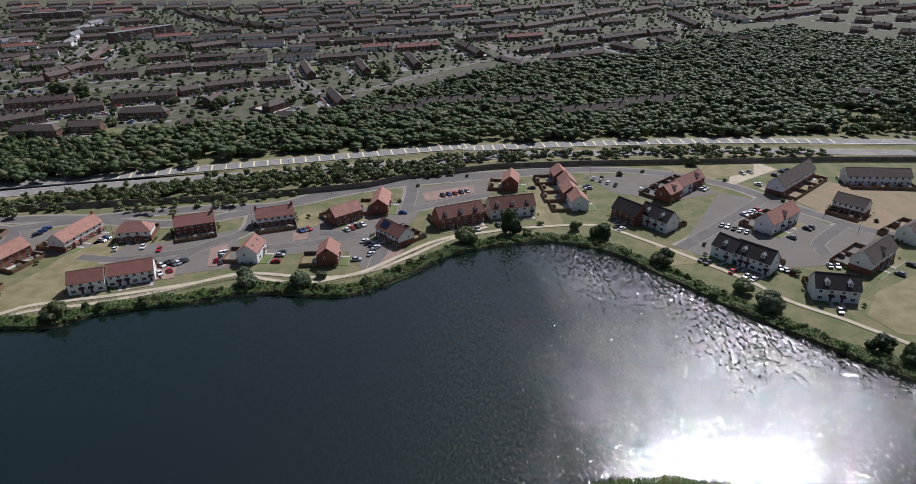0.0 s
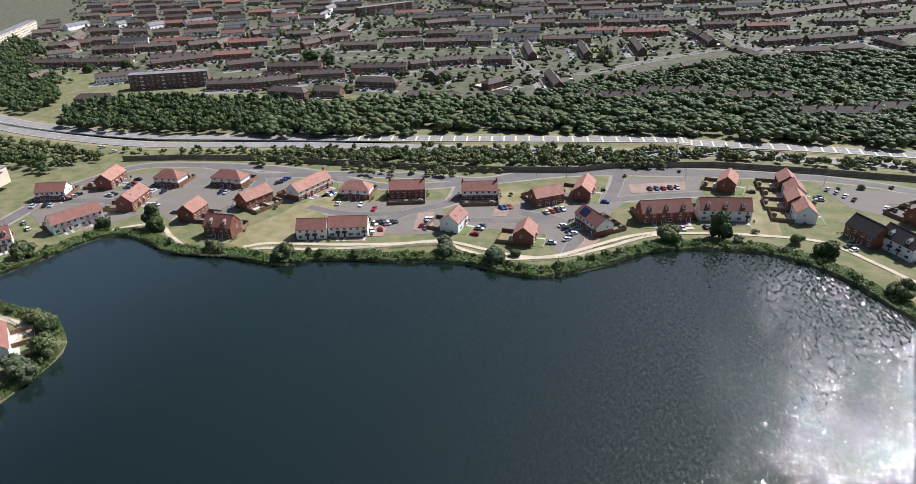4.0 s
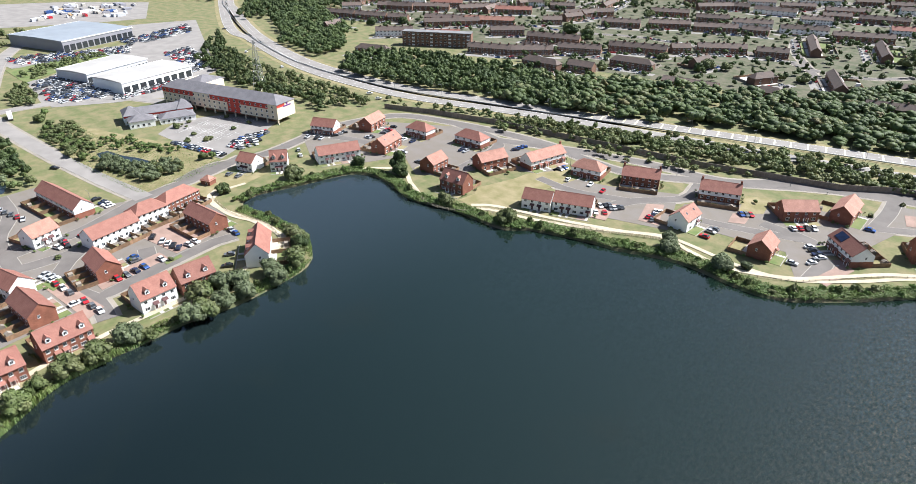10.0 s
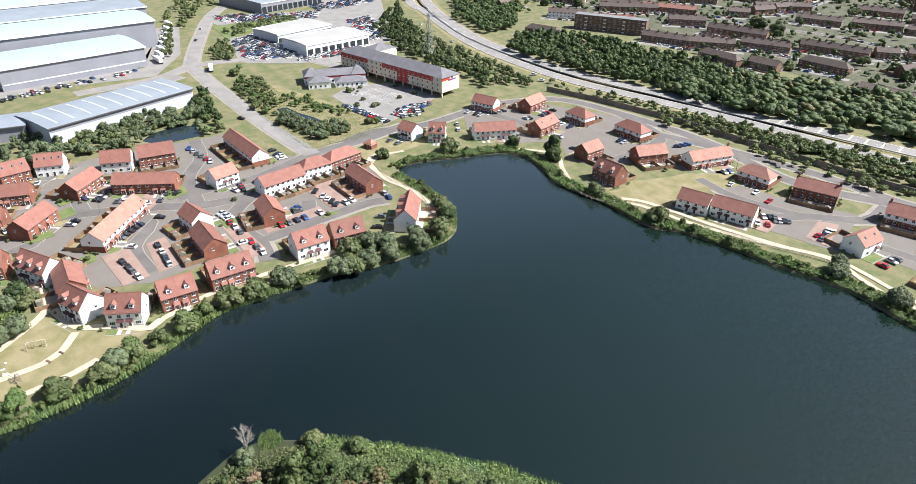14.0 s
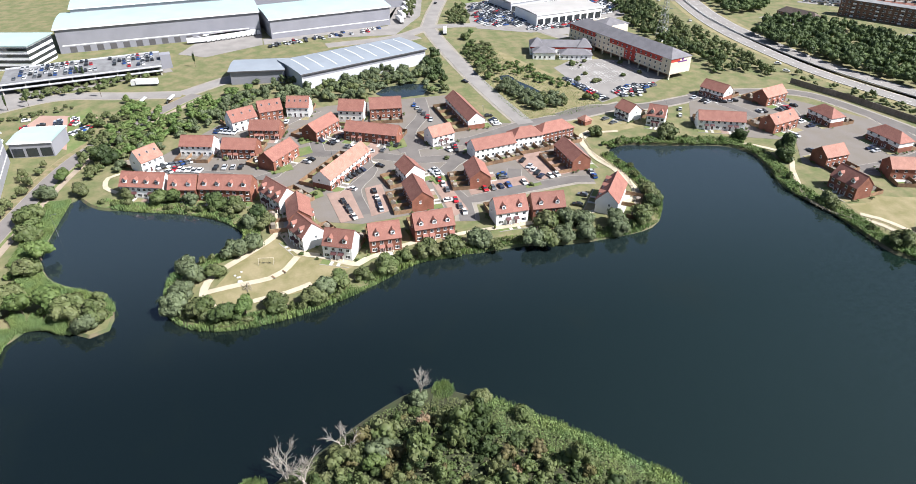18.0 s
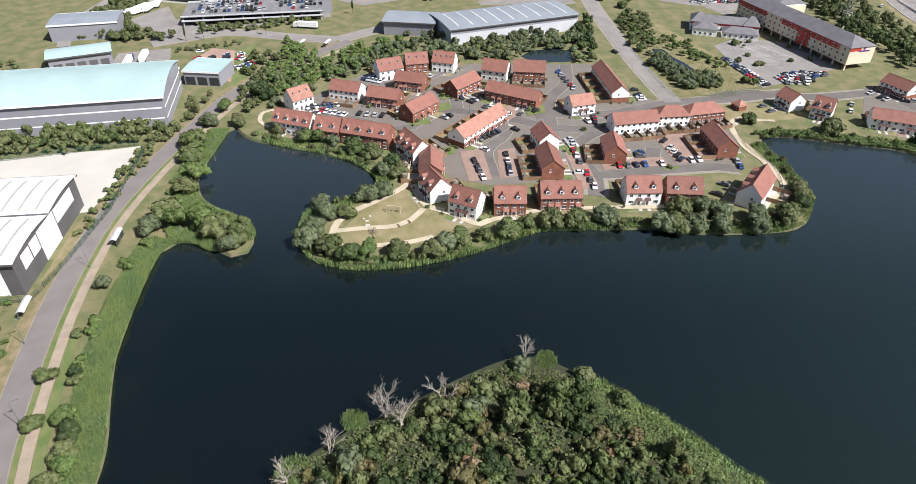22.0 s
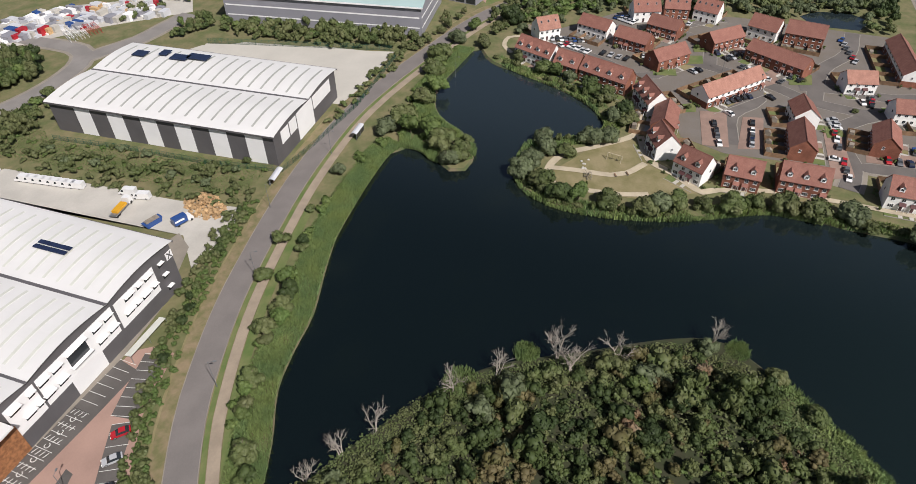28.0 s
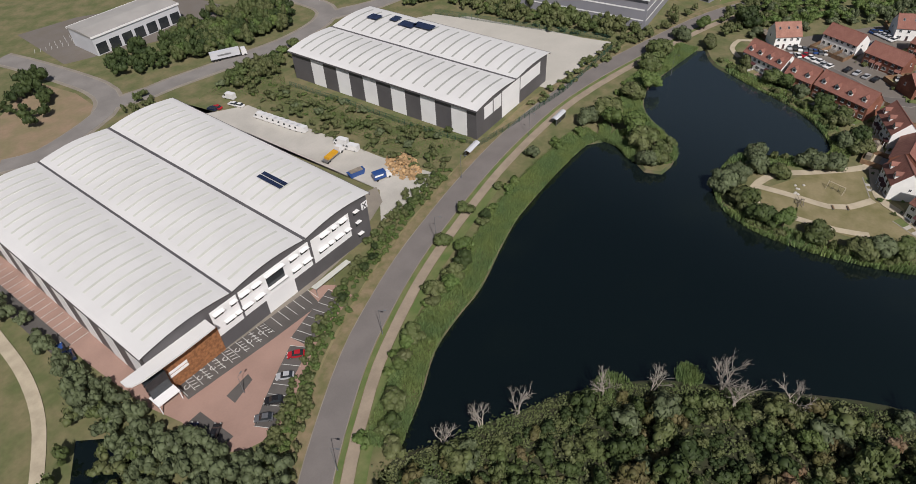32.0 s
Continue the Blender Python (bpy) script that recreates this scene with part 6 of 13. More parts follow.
SHORE += [(-181.8, 48.4), (-181.0, 32.5), (-172.5, 16.4), (-166.5, 3.0), (-162.0, -13.6), (-161.3, -28.4), (-166.0, -40.4), (-177.2, -46.3), (-193.5, -47.2), (-199.8, -37.7), (-208.7, -25.7), (-215.3, -23.7), (-224.1, -29.6), (-234.1, -42.6), (-243.3, -63.6), (-249.5, -79.9), (-260.5, -89.1), (-257.4, -92.2), (-235.5, -93.4), (-220.8, -93.7), (-211.8, -92.0), (-199.5, -84.9), (-188.6, -69.1), (-179.8, -63.8), (-169.7, -63.2), (-167.8, -67.5), (-170.9, -72.2), (-175.5, -81.5), (-169.9, -91.4), (-130.2, -88.2), (-112.9, -84.1), (-94.0, -77.7), (-82.1, -75.9), (-69.9, -73.1), (-57.6, -66.7), (-46.1, -62.0)]
SHORE += [(-24.0, -52.0), (10.0, -58.0), (70.0, -70.0), (150.0, -60.0), (210.0, 0.0), (215.0, 70.0), (175.0, 125.0)]
ISLAND = [(-39.0, -60.0), (-52.0, -54.0), (-66.0, -47.0), (-82.0, -38.0), (-95.0, -26.0), (-106.0, -8.0), (-118.0, 12.0), (-121.0, 24.0), (-113.0, 37.0), (-99.0, 52.0), (-86.0, 64.0), (-74.0, 73.0), (-40.0, 90.0), (0.0, 104.0), (30.0, 116.0), (62.0, 117.0), (95.0, 100.0), (120.0, 60.0), (105.0, 0.0), (60.0, -30.0), (0.0, -42.0), (-22.0, -46.0)]
build_ground()
WEST_ROAD = [(-2.0, -47.5), (-14.0, -57.2), (-32.3, -71.2), (-55.2, -85.6), (-73.0, -93.6), (-90.0, -99.7), (-107.5, -104.4), (-129.8, -109.5), (-157.8, -113.9), (-193.8, -115.9), (-242.2, -110.2), (-299.6, -97.8), (-345.0, -72.0), (-372.0, -52.0)]
PATH_SIDE = -1
build_west_road()
DUAL_NEAR = [(278.3, 376.4), (168.4, 383.5), (78.0, 381.8), (35.5, 381.0), (-23.0, 367.4), (-190.6, 335.0), (-242.5, 322.7), (-303.9, 306.6), (-351.1, 303.1), (-409.4, 305.6), (-466.7, 317.1), (-549.8, 342.5), (-655.4, 381.1)] + [(-1100.0, 640.0)]
DUAL_FAR = [(292.6, 398.7), (176.7, 405.2), (81.7, 402.2), (6.5, 394.9), (5.6, 399.3), (-91.7, 375.6), (-198.1, 348.5), (-251.9, 336.1), (-316.8, 320.9), (-366.4, 317.7), (-426.6, 320.0), (-487.6, 333.1), (-581.4, 364.5), (-704.7, 422.0), (-801.0, 475.2)] + [(-1120.0, 690.0)]
BAR_END = 0.34
CENTRE_SIDE = 1
build_dual()
street([(-213.9, 276.0), (-171.8, 290.6), (-132.5, 299.8), (-92.4, 303.3), (-68.9, 320.4), (-26.8, 338.6), (22.2, 347.6), (59.4, 352.4), (92.6, 351.4), (120.4, 343.7)], 7.0, "asphalt", True, 0.03)
street([(120.4, 343.7), (145.8, 324.6), (157.2, 307.5), (172.5, 284.6), (185.5, 268.1), (202.4, 257.8)], 6.5, "asphalt", True, 0.03)
street([(-290.0, 130.2), (-296.0, 149.0), (-290.5, 179.5), (-297.4, 223.0), (-294.9, 249.2), (-282.7, 273.3), (-248.1, 283.9), (-210.9, 289.2), (-180.1, 289.2), (-155.3, 283.7), (-128.2, 283.9), (-85.0, 305.6), (-47.3, 326.7), (8.2, 341.5), (77.4, 354.0)], 7.0, "asphalt", True, 0.03)
street([(-123.6, 232.3), (-114.6, 253.8), (-98.2, 272.4), (-99.4, 292.3)], 6, "asphalt", True, 0.03)
street([(-162.3, 247.9), (-141.4, 245.6), (-114.6, 253.8)], 5, "asphalt", True, 0.03)
street([(-62.9, 269.6), (-43.4, 266.1), (-33.9, 256.4), (-34.3, 234.7)], 6, "asphalt", True, 0.03)
street([(-43.4, 266.1), (-70.4, 258.0), (-96.7, 253.2)], 5, "asphalt", True, 0.03)
street([(-25.4, 297.1), (-24.1, 317.1), (-24.9, 333.9)], 6, "asphalt", True, 0.03)
street([(-25.2, 295.7), (-5.4, 305.9), (17.0, 315.9)], 5.5, "asphalt", True, 0.03)
street([(-248.1, 283.9), (-209.8, 276.2), (-201.2, 256.2), (-199.1, 231.6)], 6, "asphalt", True, 0.03)
street([(-294.9, 249.2), (-269.5, 250.0), (-253.8, 242.2)], 6, "asphalt", True, 0.03)
street([(-301.7, 211.8), (-293.2, 215.6), (-273.3, 224.4), (-258.8, 226.3)], 6, "asphalt", True, 0.03)
street([(120.4, 343.7), (108.7, 325.6), (98.9, 324.2)], 6, "asphalt", True, 0.03)
street([(157.2, 307.5), (133.2, 284.2), (108.8, 261.9), (96.0, 250.4)], 6, "asphalt", True, 0.03)
street([(181.9, 276.1), (156.0, 251.9), (157.3, 235.4)], 5.5, "asphalt", True, 0.03)
street([(-296.1, 168.8), (-288.6, 140.1), (-284.7, 109.9), (-272.4, 77.1), (-272.8, 57.3), (-270.4, 42.7)], 7.0, "asphalt", True, 0.03)
street([(-284.7, 109.9), (-326.2, 106.0), (-380.1, 103.1), (-436.6, 102.1), (-477.0, 102.7)], 8.5, "asphalt_pale", True, 0.03)
street([(-257.3, 97.7), (-255.8, 70.0), (-258.6, 47.9), (-265.5, 35.9), (-270.8, 23.3), (-276.2, 7.7), (-278.6, -5.7)], 6.5, "asphalt", True, 0.03)
street([(-258.6, 47.9), (-288.3, 51.6), (-310.0, 63.0), (-333.9, 66.4)], 6, "asphalt", True, 0.03)
street([(-278.6, -5.7), (-259.9, -12.9), (-256.7, -20.3), (-264.7, -33.9), (-271.3, -47.9), (-275.6, -61.9)], 6, "asphalt", True, 0.03)
street([(-276.2, 7.7), (-299.5, 5.0), (-309.8, -9.5), (-321.9, -0.9), (-330.7, 11.2)], 5.5, "asphalt", True, 0.03)
street([(-270.8, 23.3), (-253.6, 27.4), (-237.2, 18.0), (-216.1, 19.4)], 6.5, "asphalt", True, 0.03)
street([(-255.8, 70.0), (-244.4, 58.3), (-227.1, 56.6), (-213.7, 58.8), (-201.3, 56.6)], 6, "asphalt", True, 0.03)
street([(-227.1, 56.6), (-217.2, 59.4), (-220.3, 85.6), (-222.8, 108.6), (-221.0, 116.9)], 6, "asphalt", True, 0.03)
street([(-220.1, 81.1), (-238.3, 87.9)], 6, "asphalt", True, 0.03)
street([(-290.4, -33.9), (-282.9, -46.8), (-282.1, -63.1)], 5, "asphalt", True, 0.03)
street([(-477.0, 102.7), (-540.1, 124.2), (-641.2, 165.0), (-727.0, 219.6)], 9, "asphalt_pale", True, 0.03)
street([(-477.0, 102.7), (-476.5, 123.5), (-468.5, 153.1), (-452.1, 176.3), (-424.0, 189.6)], 8, "asphalt_pale", True, 0.03)
street([(-477.0, 102.7), (-456.5, 74.5), (-449.1, 26.3)], 8, "asphalt_pale", True, 0.03)
street([(-374.1, -59.4), (-396.6, -31.6), (-416.0, 7.1), (-455.1, 90.0)], 9, "asphalt_pale", True, 0.03)
street([(-374.1, -59.4), (-380.2, -91.1), (-387.0, -125.9), (-367.1, -163.5)], 9, "asphalt_pale", True, 0.03)
street([(-36.3, -244.5), (-48.5, -240.0), (-68.6, -245.5), (-81.1, -253.7), (-85.4, -271.5), (-78.1, -312.1), (-72.3, -334.5)], 8, "asphalt_pale", True, 0.03)
street([(-81.1, -253.7), (-97.0, -249.5), (-105.8, -249.1), (-120.2, -246.6), (-135.9, -244.2), (-157.2, -241.0), (-176.1, -242.5), (-188.5, -247.3), (-195.6, -257.1), (-195.4, -281.4), (-194.0, -310.8), (-196.1, -336.6), (-194.7, -359.1)], 8, "asphalt_pale", True, 0.03)
street([(-188.5, -247.3), (-199.3, -243.6), (-213.7, -237.9), (-229.2, -237.0), (-245.8, -236.1)], 8, "asphalt_pale", True, 0.03)
house(-279.2, 162.3, 16.4, 9.8, 8.5, "render_white", "roof_red", 2.0, 2, -1, garden=7.0, yard=4.0, cars=(0, 2))
house(-268.1, 172.2, 51.9, 8.5, 8.5, "render_white", "roof_red", 2.5, 2, -1, dormers=2, garden=7.0, yard=4.0)
house(-256.0, 199.8, 66.4, 21.9, 8.5, "render_white", "roof_red", 2.0, 4, -1, garden=7.0, yard=4.0)
house(-293.7, 222.3, 23.7, 14.4, 8.5, "half", "roof_red", 2.0, 3, -1, garden=7.0, yard=4.0, cars=(0, 2, 3))
house(-279.7, 245.7, 106.3, 16.2, 8.5, "brick_red", "roof_pink", 2.0, 2, -1, garden=7.0, yard=4.0, cars=(0, 1, 2, 4))
house(-248.3, 254.3, 5.3, 14.5, 8.5, "half", "roof_red", 2.0, 2, -1, hip=True, garden=7.0, yard=4.0, cars=(0, 1, 3))
house(-247.5, 226.7, 104.0, 16.8, 8.5, "brick_red", "roof_pink", 2.0, 2, -1, rooflights=2, garden=7.0, yard=4.0, cars=(0, 2))
house(-217.1, 262.6, 3.2, 17.7, 8.5, "half", "roof_red", 2.0, 2, -1, hip=True, garden=7.0, yard=4.0, cars=(3, 4))
house(-208.9, 222.8, 94.8, 12.2, 8.5, "brick_red", "roof_pink", 2.0, 2, 1, garden=7.0, yard=4.0, cars=(1,))
house(-183.7, 211.1, 5.7, 12.8, 8.5, "brick_red", "roof_red", 2.5, 2, -1, dormers=2, garden=7.0, yard=4.0)
house(-189.9, 244.4, 72.2, 16.0, 8.5, "brick_red", "roof_pink", 2.0, 2, 1, garden=7.0, yard=4.0, cars=(1, 3))
house(-171.4, 264.8, 76.3, 23.4, 8.5, "half", "roof_pink", 2.0, 3, -1, chimneys=1, garden=7.0, yard=4.0, cars=(4, 5))
house(-145.8, 266.8, 9.3, 14.9, 8.5, "half", "roof_pink", 2.0, 2, -1, hip=True, garden=7.0, yard=4.0, cars=(0, 4))
house(-144.0, 221.0, 18.3, 12.9, 8.5, "render_white", "roof_red", 2.0, 2, -1, garden=7.0, yard=4.0)
house(-130.0, 227.8, 19.7, 17.2, 8.5, "render_white", "roof_red", 2.0, 3, -1, garden=7.0, yard=4.0)
house(-121.7, 274.4, 21.2, 17.3, 8.5, "brick_red", "roof_red", 2.0, 3, 1, chimneys=2, porch=False, garden=7.0, yard=4.0, cars=(0, 1, 4))
house(-86.7, 282.6, 18.8, 17.4, 8.5, "half", "roof_red", 2.0, 3, 1, chimneys=2, porch=False, garden=7.0, yard=4.0, cars=(1, 2, 4))
house(-87.5, 246.5, 86.5, 12.0, 8.5, "render_white", "roof_pink", 2.0, 1, -1, rooflights=2, garden=7.0, yard=4.0, cars=(0, 2, 3))
house(-54.2, 242.7, 93.0, 10.8, 8.5, "brick_red", "roof_pink", 2.0, 1, -1, garden=7.0, yard=4.0, cars=(1,))
house(-54.1, 284.9, 40.4, 15.0, 8.5, "brick_red", "roof_pink", 2.0, 2, -1, garden=7.0, yard=4.0, cars=(0, 1, 2, 3))
house(-38.1, 298.9, 89.2, 17.0, 8.5, "brick_red", "roof_pink", 2.0, 1, -1, garden=7.0, yard=4.0, cars=(0,))
house(-28.2, 262.6, -47.5, 16.8, 8.5, "half", "roof_red", 2.0, 3, -1, solar=True, garden=7.0, yard=4.0, cars=(0, 1, 2, 3))
house(0.4, 280.3, 23.2, 23.1, 8.5, "brick_red", "roof_red", 2.5, 3, -1, dormers=3, garden=7.0, yard=4.0, cars=(5,))
house(25.6, 289.7, 13.3, 22.7, 8.5, "render_white", "roof_red", 2.5, 3, -1, dormers=3, garden=7.0, yard=4.0, cars=(0,))
house(28.5, 327.1, 82.9, 13.4, 8.5, "brick_red", "roof_pink", 2.0, 1, -1, garden=7.0, yard=4.0, cars=(1,))
for n, (shift, skin) in enumerate(((-18.4, "brick_red"), (-6.1, "render_white"), (6.1, "brick_red"), (18.4, "render_white"))):
    house(57.7 + 0.061 * shift + (0.7 if n % 2 else -0.7), 316.7 - 0.998 * shift, -86.5, 12.0, 8.5, skin, "roof_pink", 2.0, 1, 1, garden=9.0, yard=4.0, cars=((1, 2) if n == 1 else ()))
house(81.1, 281.5, -54.6, 14.5, 8.5, "brick_red", "roof_dark", 2.5, 2, -1, garden=7.0, yard=4.0, cars=(3, 4))
house(92.6, 274.3, -54.6, 15.8, 8.5, "render_white", "roof_dark", 2.5, 2, -1, dormers=2, garden=7.0)
for shift, step, skin, tint in ((-12.2, 0.0, "brick_red", "roof_pink"), (0.0, 1.2, "render_white", "roof_red"), (12.2, 1.2, "brick_red", "roof_red")):
    house(116.6 + 0.738 * shift - 0.674 * step, 316.0 + 0.674 * shift + 0.738 * step, 42.4, 12.0, 8.5, skin, tint, 2.0, 1, -1, garden=9.0, dormers=1 if skin == "brick_red" else 0, cars=((1, 2) if shift > 0 else ()))
house(178.2, 325.5, 42.6, 41.4, 8.5, "half", "roof_brown", 2.5, 3, 1, dormers=1, garden=7.0, yard=4.0, cars=(0, 1, 4, 11))
house(224.5, 327.6, -5.2, 33.1, 8.5, "render_white", "roof_brown", 2.0, 5, 1, garden=7.0, yard=4.0, cars=(0, 3, 4))
house(147.0, 273.0, 38.6, 24.7, 8.5, "render_white", "roof_pink", 2.5, 2, -1, dormers=1, garden=7.0, yard=4.0, cars=(1, 6, 7))
house(190.1, 288.7, -48.4, 14.5, 8.5, "half", "roof_brown", 2.0, 3, 1, garden=7.0, yard=4.0, cars=(1, 2, 3))
house(112.6, 241.7, -56.6, 10.0, 8.5, "render_white", "roof_dark", 2.5, 1, -1, dormers=1, garden=7.0, yard=4.0, cars=(0, 1))
house(120.7, 233.5, -48.1, 15.4, 8.5, "render_white", "roof_dark", 2.5, 3, -1, dormers=2, garden=7.0, yard=4.0, cars=(1, 3, 4))
house(169.2, 234.9, 38.3, 24.1, 8.5, "half", "roof_brown", 2.5, 2, -1, dormers=1, garden=7.0, yard=4.0, cars=(3, 7))
house(139.6, 209.0, -12.2, 15.4, 8.5, "render_white", "roof_dark", 2.5, 2, -1, dormers=2, garden=7.0, yard=4.0, cars=(2,))
house(204.7, 260.9, 35.0, 24.8, 8.5, "render_white", "roof_brown", 2.0, 2, -1, garden=7.0, yard=4.0, cars=(3, 6))
house(-256.0, -62.0, 69.4, 17.8, 8.5, "render_white", "roof_red", 2.5, 4, -1, dormers=4, place='on the peninsula', group='peninsula houses', garden=7.0, yard=4.0)
house(-249.5, -46.6, 74.6, 10.8, 8.5, "brick_red", "roof_red", 2.5, 2, -1, dormers=2, place='on the peninsula', group='peninsula houses', garden=7.0, yard=4.0)
house(-245.1, -30.3, 71.4, 21.0, 8.5, "brick_red", "roof_red", 2.5, 4, -1, dormers=4, place='on the peninsula', group='peninsula houses', garden=7.0, yard=4.0)
house(-281.4, -65.3, 130.9, 10.7, 8.5, "render_white", "roof_pink", 2.5, 2, -1, rooflights=3, porch=False, place='on the peninsula', group='peninsula houses', garden=7.0, yard=4.0, cars=(1, 2))
house(-292.1, -44.3, 72.4, 15.2, 8.5, "render_white", "roof_red", 2.0, 3, 1, place='on the peninsula', group='peninsula houses', garden=7.0, yard=4.0, cars=(0, 1, 3))
house(-283.9, -25.9, 71.7, 15.6, 8.5, "brick_red", "roof_red", 2.0, 3, -1, place='on the peninsula', group='peninsula houses', garden=7.0)
house(-317.7, -26.4, 115.9, 12.9, 8.5, "render_white", "roof_red", 2.5, 2, -1, rooflights=3, porch=False, place='on the peninsula', group='peninsula houses', garden=7.0)
house(-326.2, -12.7, 100.3, 11.3, 8.5, "brick_red", "roof_red", 2.5, 2, -1, rooflights=3, porch=False, place='on the peninsula', group='peninsula houses', garden=7.0, yard=4.0)
house(-327.5, 2.1, 74.0, 11.7, 8.5, "render_white", "roof_red", 2.5, 2, -1, rooflights=4, porch=False, place='on the peninsula', group='peninsula houses', garden=7.0, yard=4.0, cars=(0,))
house(-302.9, -14.7, 73.1, 14.7, 8.5, "brick_red", "roof_red", 2.0, 3, -1, place='on the peninsula', group='peninsula houses', garden=7.0, yard=4.0)
house(-272.1, -10.0, 139.7, 17.7, 8.5, "brick_red", "roof_red", 2.0, 2, -1, place='on the peninsula', group='peninsula houses', garden=7.0, yard=4.0, cars=(4, 5))
house(-298.5, 10.5, 136.6, 17.7, 8.5, "brick_red", "roof_red", 2.0, 3, -1, place='on the peninsula', group='peninsula houses', garden=7.0, yard=4.0, cars=(0, 1))
house(-253.8, 15.9, 141.9, 32.0, 8.5, "half", "roof_pink", 2.0, 5, -1, place='on the peninsula', group='peninsula houses', garden=7.0, yard=4.0, cars=(1, 9))
house(-315.7, 27.9, 69.1, 13.0, 8.5, "render_white", "roof_red", 2.5, 2, 1, rooflights=3, porch=False, place='on the peninsula', group='peninsula houses', garden=7.0, yard=4.0, cars=(1,))
house(-314.6, 44.5, 83.1, 15.8, 8.5, "brick_red", "roof_red", 2.5, 3, 1, rooflights=4, porch=False, place='on the peninsula', group='peninsula houses', garden=7.0, yard=4.0, cars=(0,))
house(-285.9, 33.9, 60.8, 25.8, 8.5, "brick_red", "roof_red", 2.0, 4, -1, place='on the peninsula', group='peninsula houses', garden=7.0, yard=4.0, cars=(1, 2, 7))
house(-301.9, 82.8, 4.9, 34.7, 8.5, "half", "roof_red", 2.0, 4, 1, place='on the peninsula', group='peninsula houses', garden=7.0, yard=4.0, cars=(0, 1, 2, 4))
house(-275.4, 63.3, 106.1, 11.5, 8.5, "render_white", "roof_pink", 2.0, 2, -1, place='on the peninsula', group='peninsula houses', garden=7.0, yard=4.0, cars=(1,))
house(-256.9, 83.2, 100.1, 20.7, 8.5, "render_white", "roof_red", 2.0, 4, 1, porch=False, place='on the peninsula', group='peninsula houses', garden=7.0, yard=4.0, cars=(3, 5))
house(-263.3, 101.4, 94.8, 14.4, 8.5, "render_white", "roof_red", 2.0, 3, 1, hip=True, porch=False, place='on the peninsula', group='peninsula houses', garden=7.0, yard=4.0, cars=(2,))
house(-266.3, 116.5, 102.8, 18.1, 8.5, "brick_red", "roof_red", 2.0, 4, 1, hip=True, porch=False, place='on the peninsula', group='peninsula houses', garden=7.0, yard=4.0, cars=(2, 3, 4, 5))
house(-238.7, 114.4, 3.1, 18.7, 8.5, "brick_red", "roof_red", 2.0, 3, 1, porch=False, place='on the peninsula', group='peninsula houses', garden=7.0, yard=4.0)
house(-231.9, 69.1, -4.7, 13.8, 8.5, "brick_red", "roof_red", 2.0, 3, 1, place='on the peninsula', group='peninsula houses', garden=7.0, yard=4.0, cars=(2, 3))
house(-242.0, 42.8, 11.9, 11.3, 8.5, "render_white", "roof_red", 2.0, 2, 1, place='on the peninsula', group='peninsula houses', garden=7.0, yard=4.0, cars=(0, 1, 2))
house(-221.5, 41.8, 2.5, 16.6, 8.5, "brick_red", "roof_red", 2.0, 3, 1, place='on the peninsula', group='peninsula houses', garden=7.0, yard=4.0, cars=(1,))
house(-199.4, 72.0, 91.0, 12.4, 8.5, "render_white", "roof_red", 2.5, 2, -1, dormers=2, place='on the peninsula', group='peninsula houses', garden=7.0, yard=4.0)
house(-198.6, 86.7, 85.0, 12.7, 8.5, "brick_red", "roof_red", 2.5, 2, -1, dormers=2, place='on the peninsula', group='peninsula houses', garden=7.0, yard=4.0)
house(-200.1, 114.3, 142.8, 18.7, 8.5, "render_white", "roof_red", 2.5, 2, 1, dormers=3, place='on the peninsula', group='peninsula houses', garden=7.0, yard=4.0, cars=(2, 5))
house(-193.0, 23.8, 88.9, 11.2, 8.5, "brick_red", "roof_red", 2.5, 2, -1, dormers=2, place='on the peninsula', group='peninsula houses', garden=7.0, yard=2.6)
house(-196.1, 41.9, 91.3, 14.4, 8.5, "brick_red", "roof_red", 2.5, 3, -1, dormers=3, place='on the peninsula', group='peninsula houses', garden=7.0, yard=2.6)
house(-233.3, -11.1, 30.9, 14.4, 8.5, "render_white", "roof_red", 2.5, 3, -1, dormers=3, place='on the peninsula', group='peninsula houses', garden=7.0)
house(-219.0, -4.1, 0.7, 14.9, 8.5, "brick_red", "roof_red", 2.0, 2, 1, place='on the peninsula', group='peninsula houses', garden=7.0)
house(-202.9, -2.5, 26.0, 10.5, 8.5, "render_white", "roof_red", 2.5, 2, -1, dormers=2, place='on the peninsula', group='peninsula houses', garden=7.0, yard=4.0)
house(-192.1, 8.8, 63.6, 10.3, 8.5, "render_white", "roof_red", 2.5, 2, -1, dormers=2, place='on the peninsula', group='peninsula houses', garden=7.0, yard=4.0)
garage_hut(-277.5, 138.1, 20.0)
patch('estate_ground', [(-900, 640), (-520, 470), (-330, 440), (-100, 470), (120, 560), (330, 640), (600, 700), (900, 900), (900, 1900), (-1400, 1900), (-1400, 1000)], 0.02, 'estate_ground', 'gardens and verges of the housing estate', 'ground')
house(-287.9, 432.8, 1.2, 32.7, 8.0, "brick_brown", "roof_brown", 2.0, 4, -1, hip=True, chimneys=0, far=True, place='beyond the wood', group='estate houses', porch=False, ends=False)
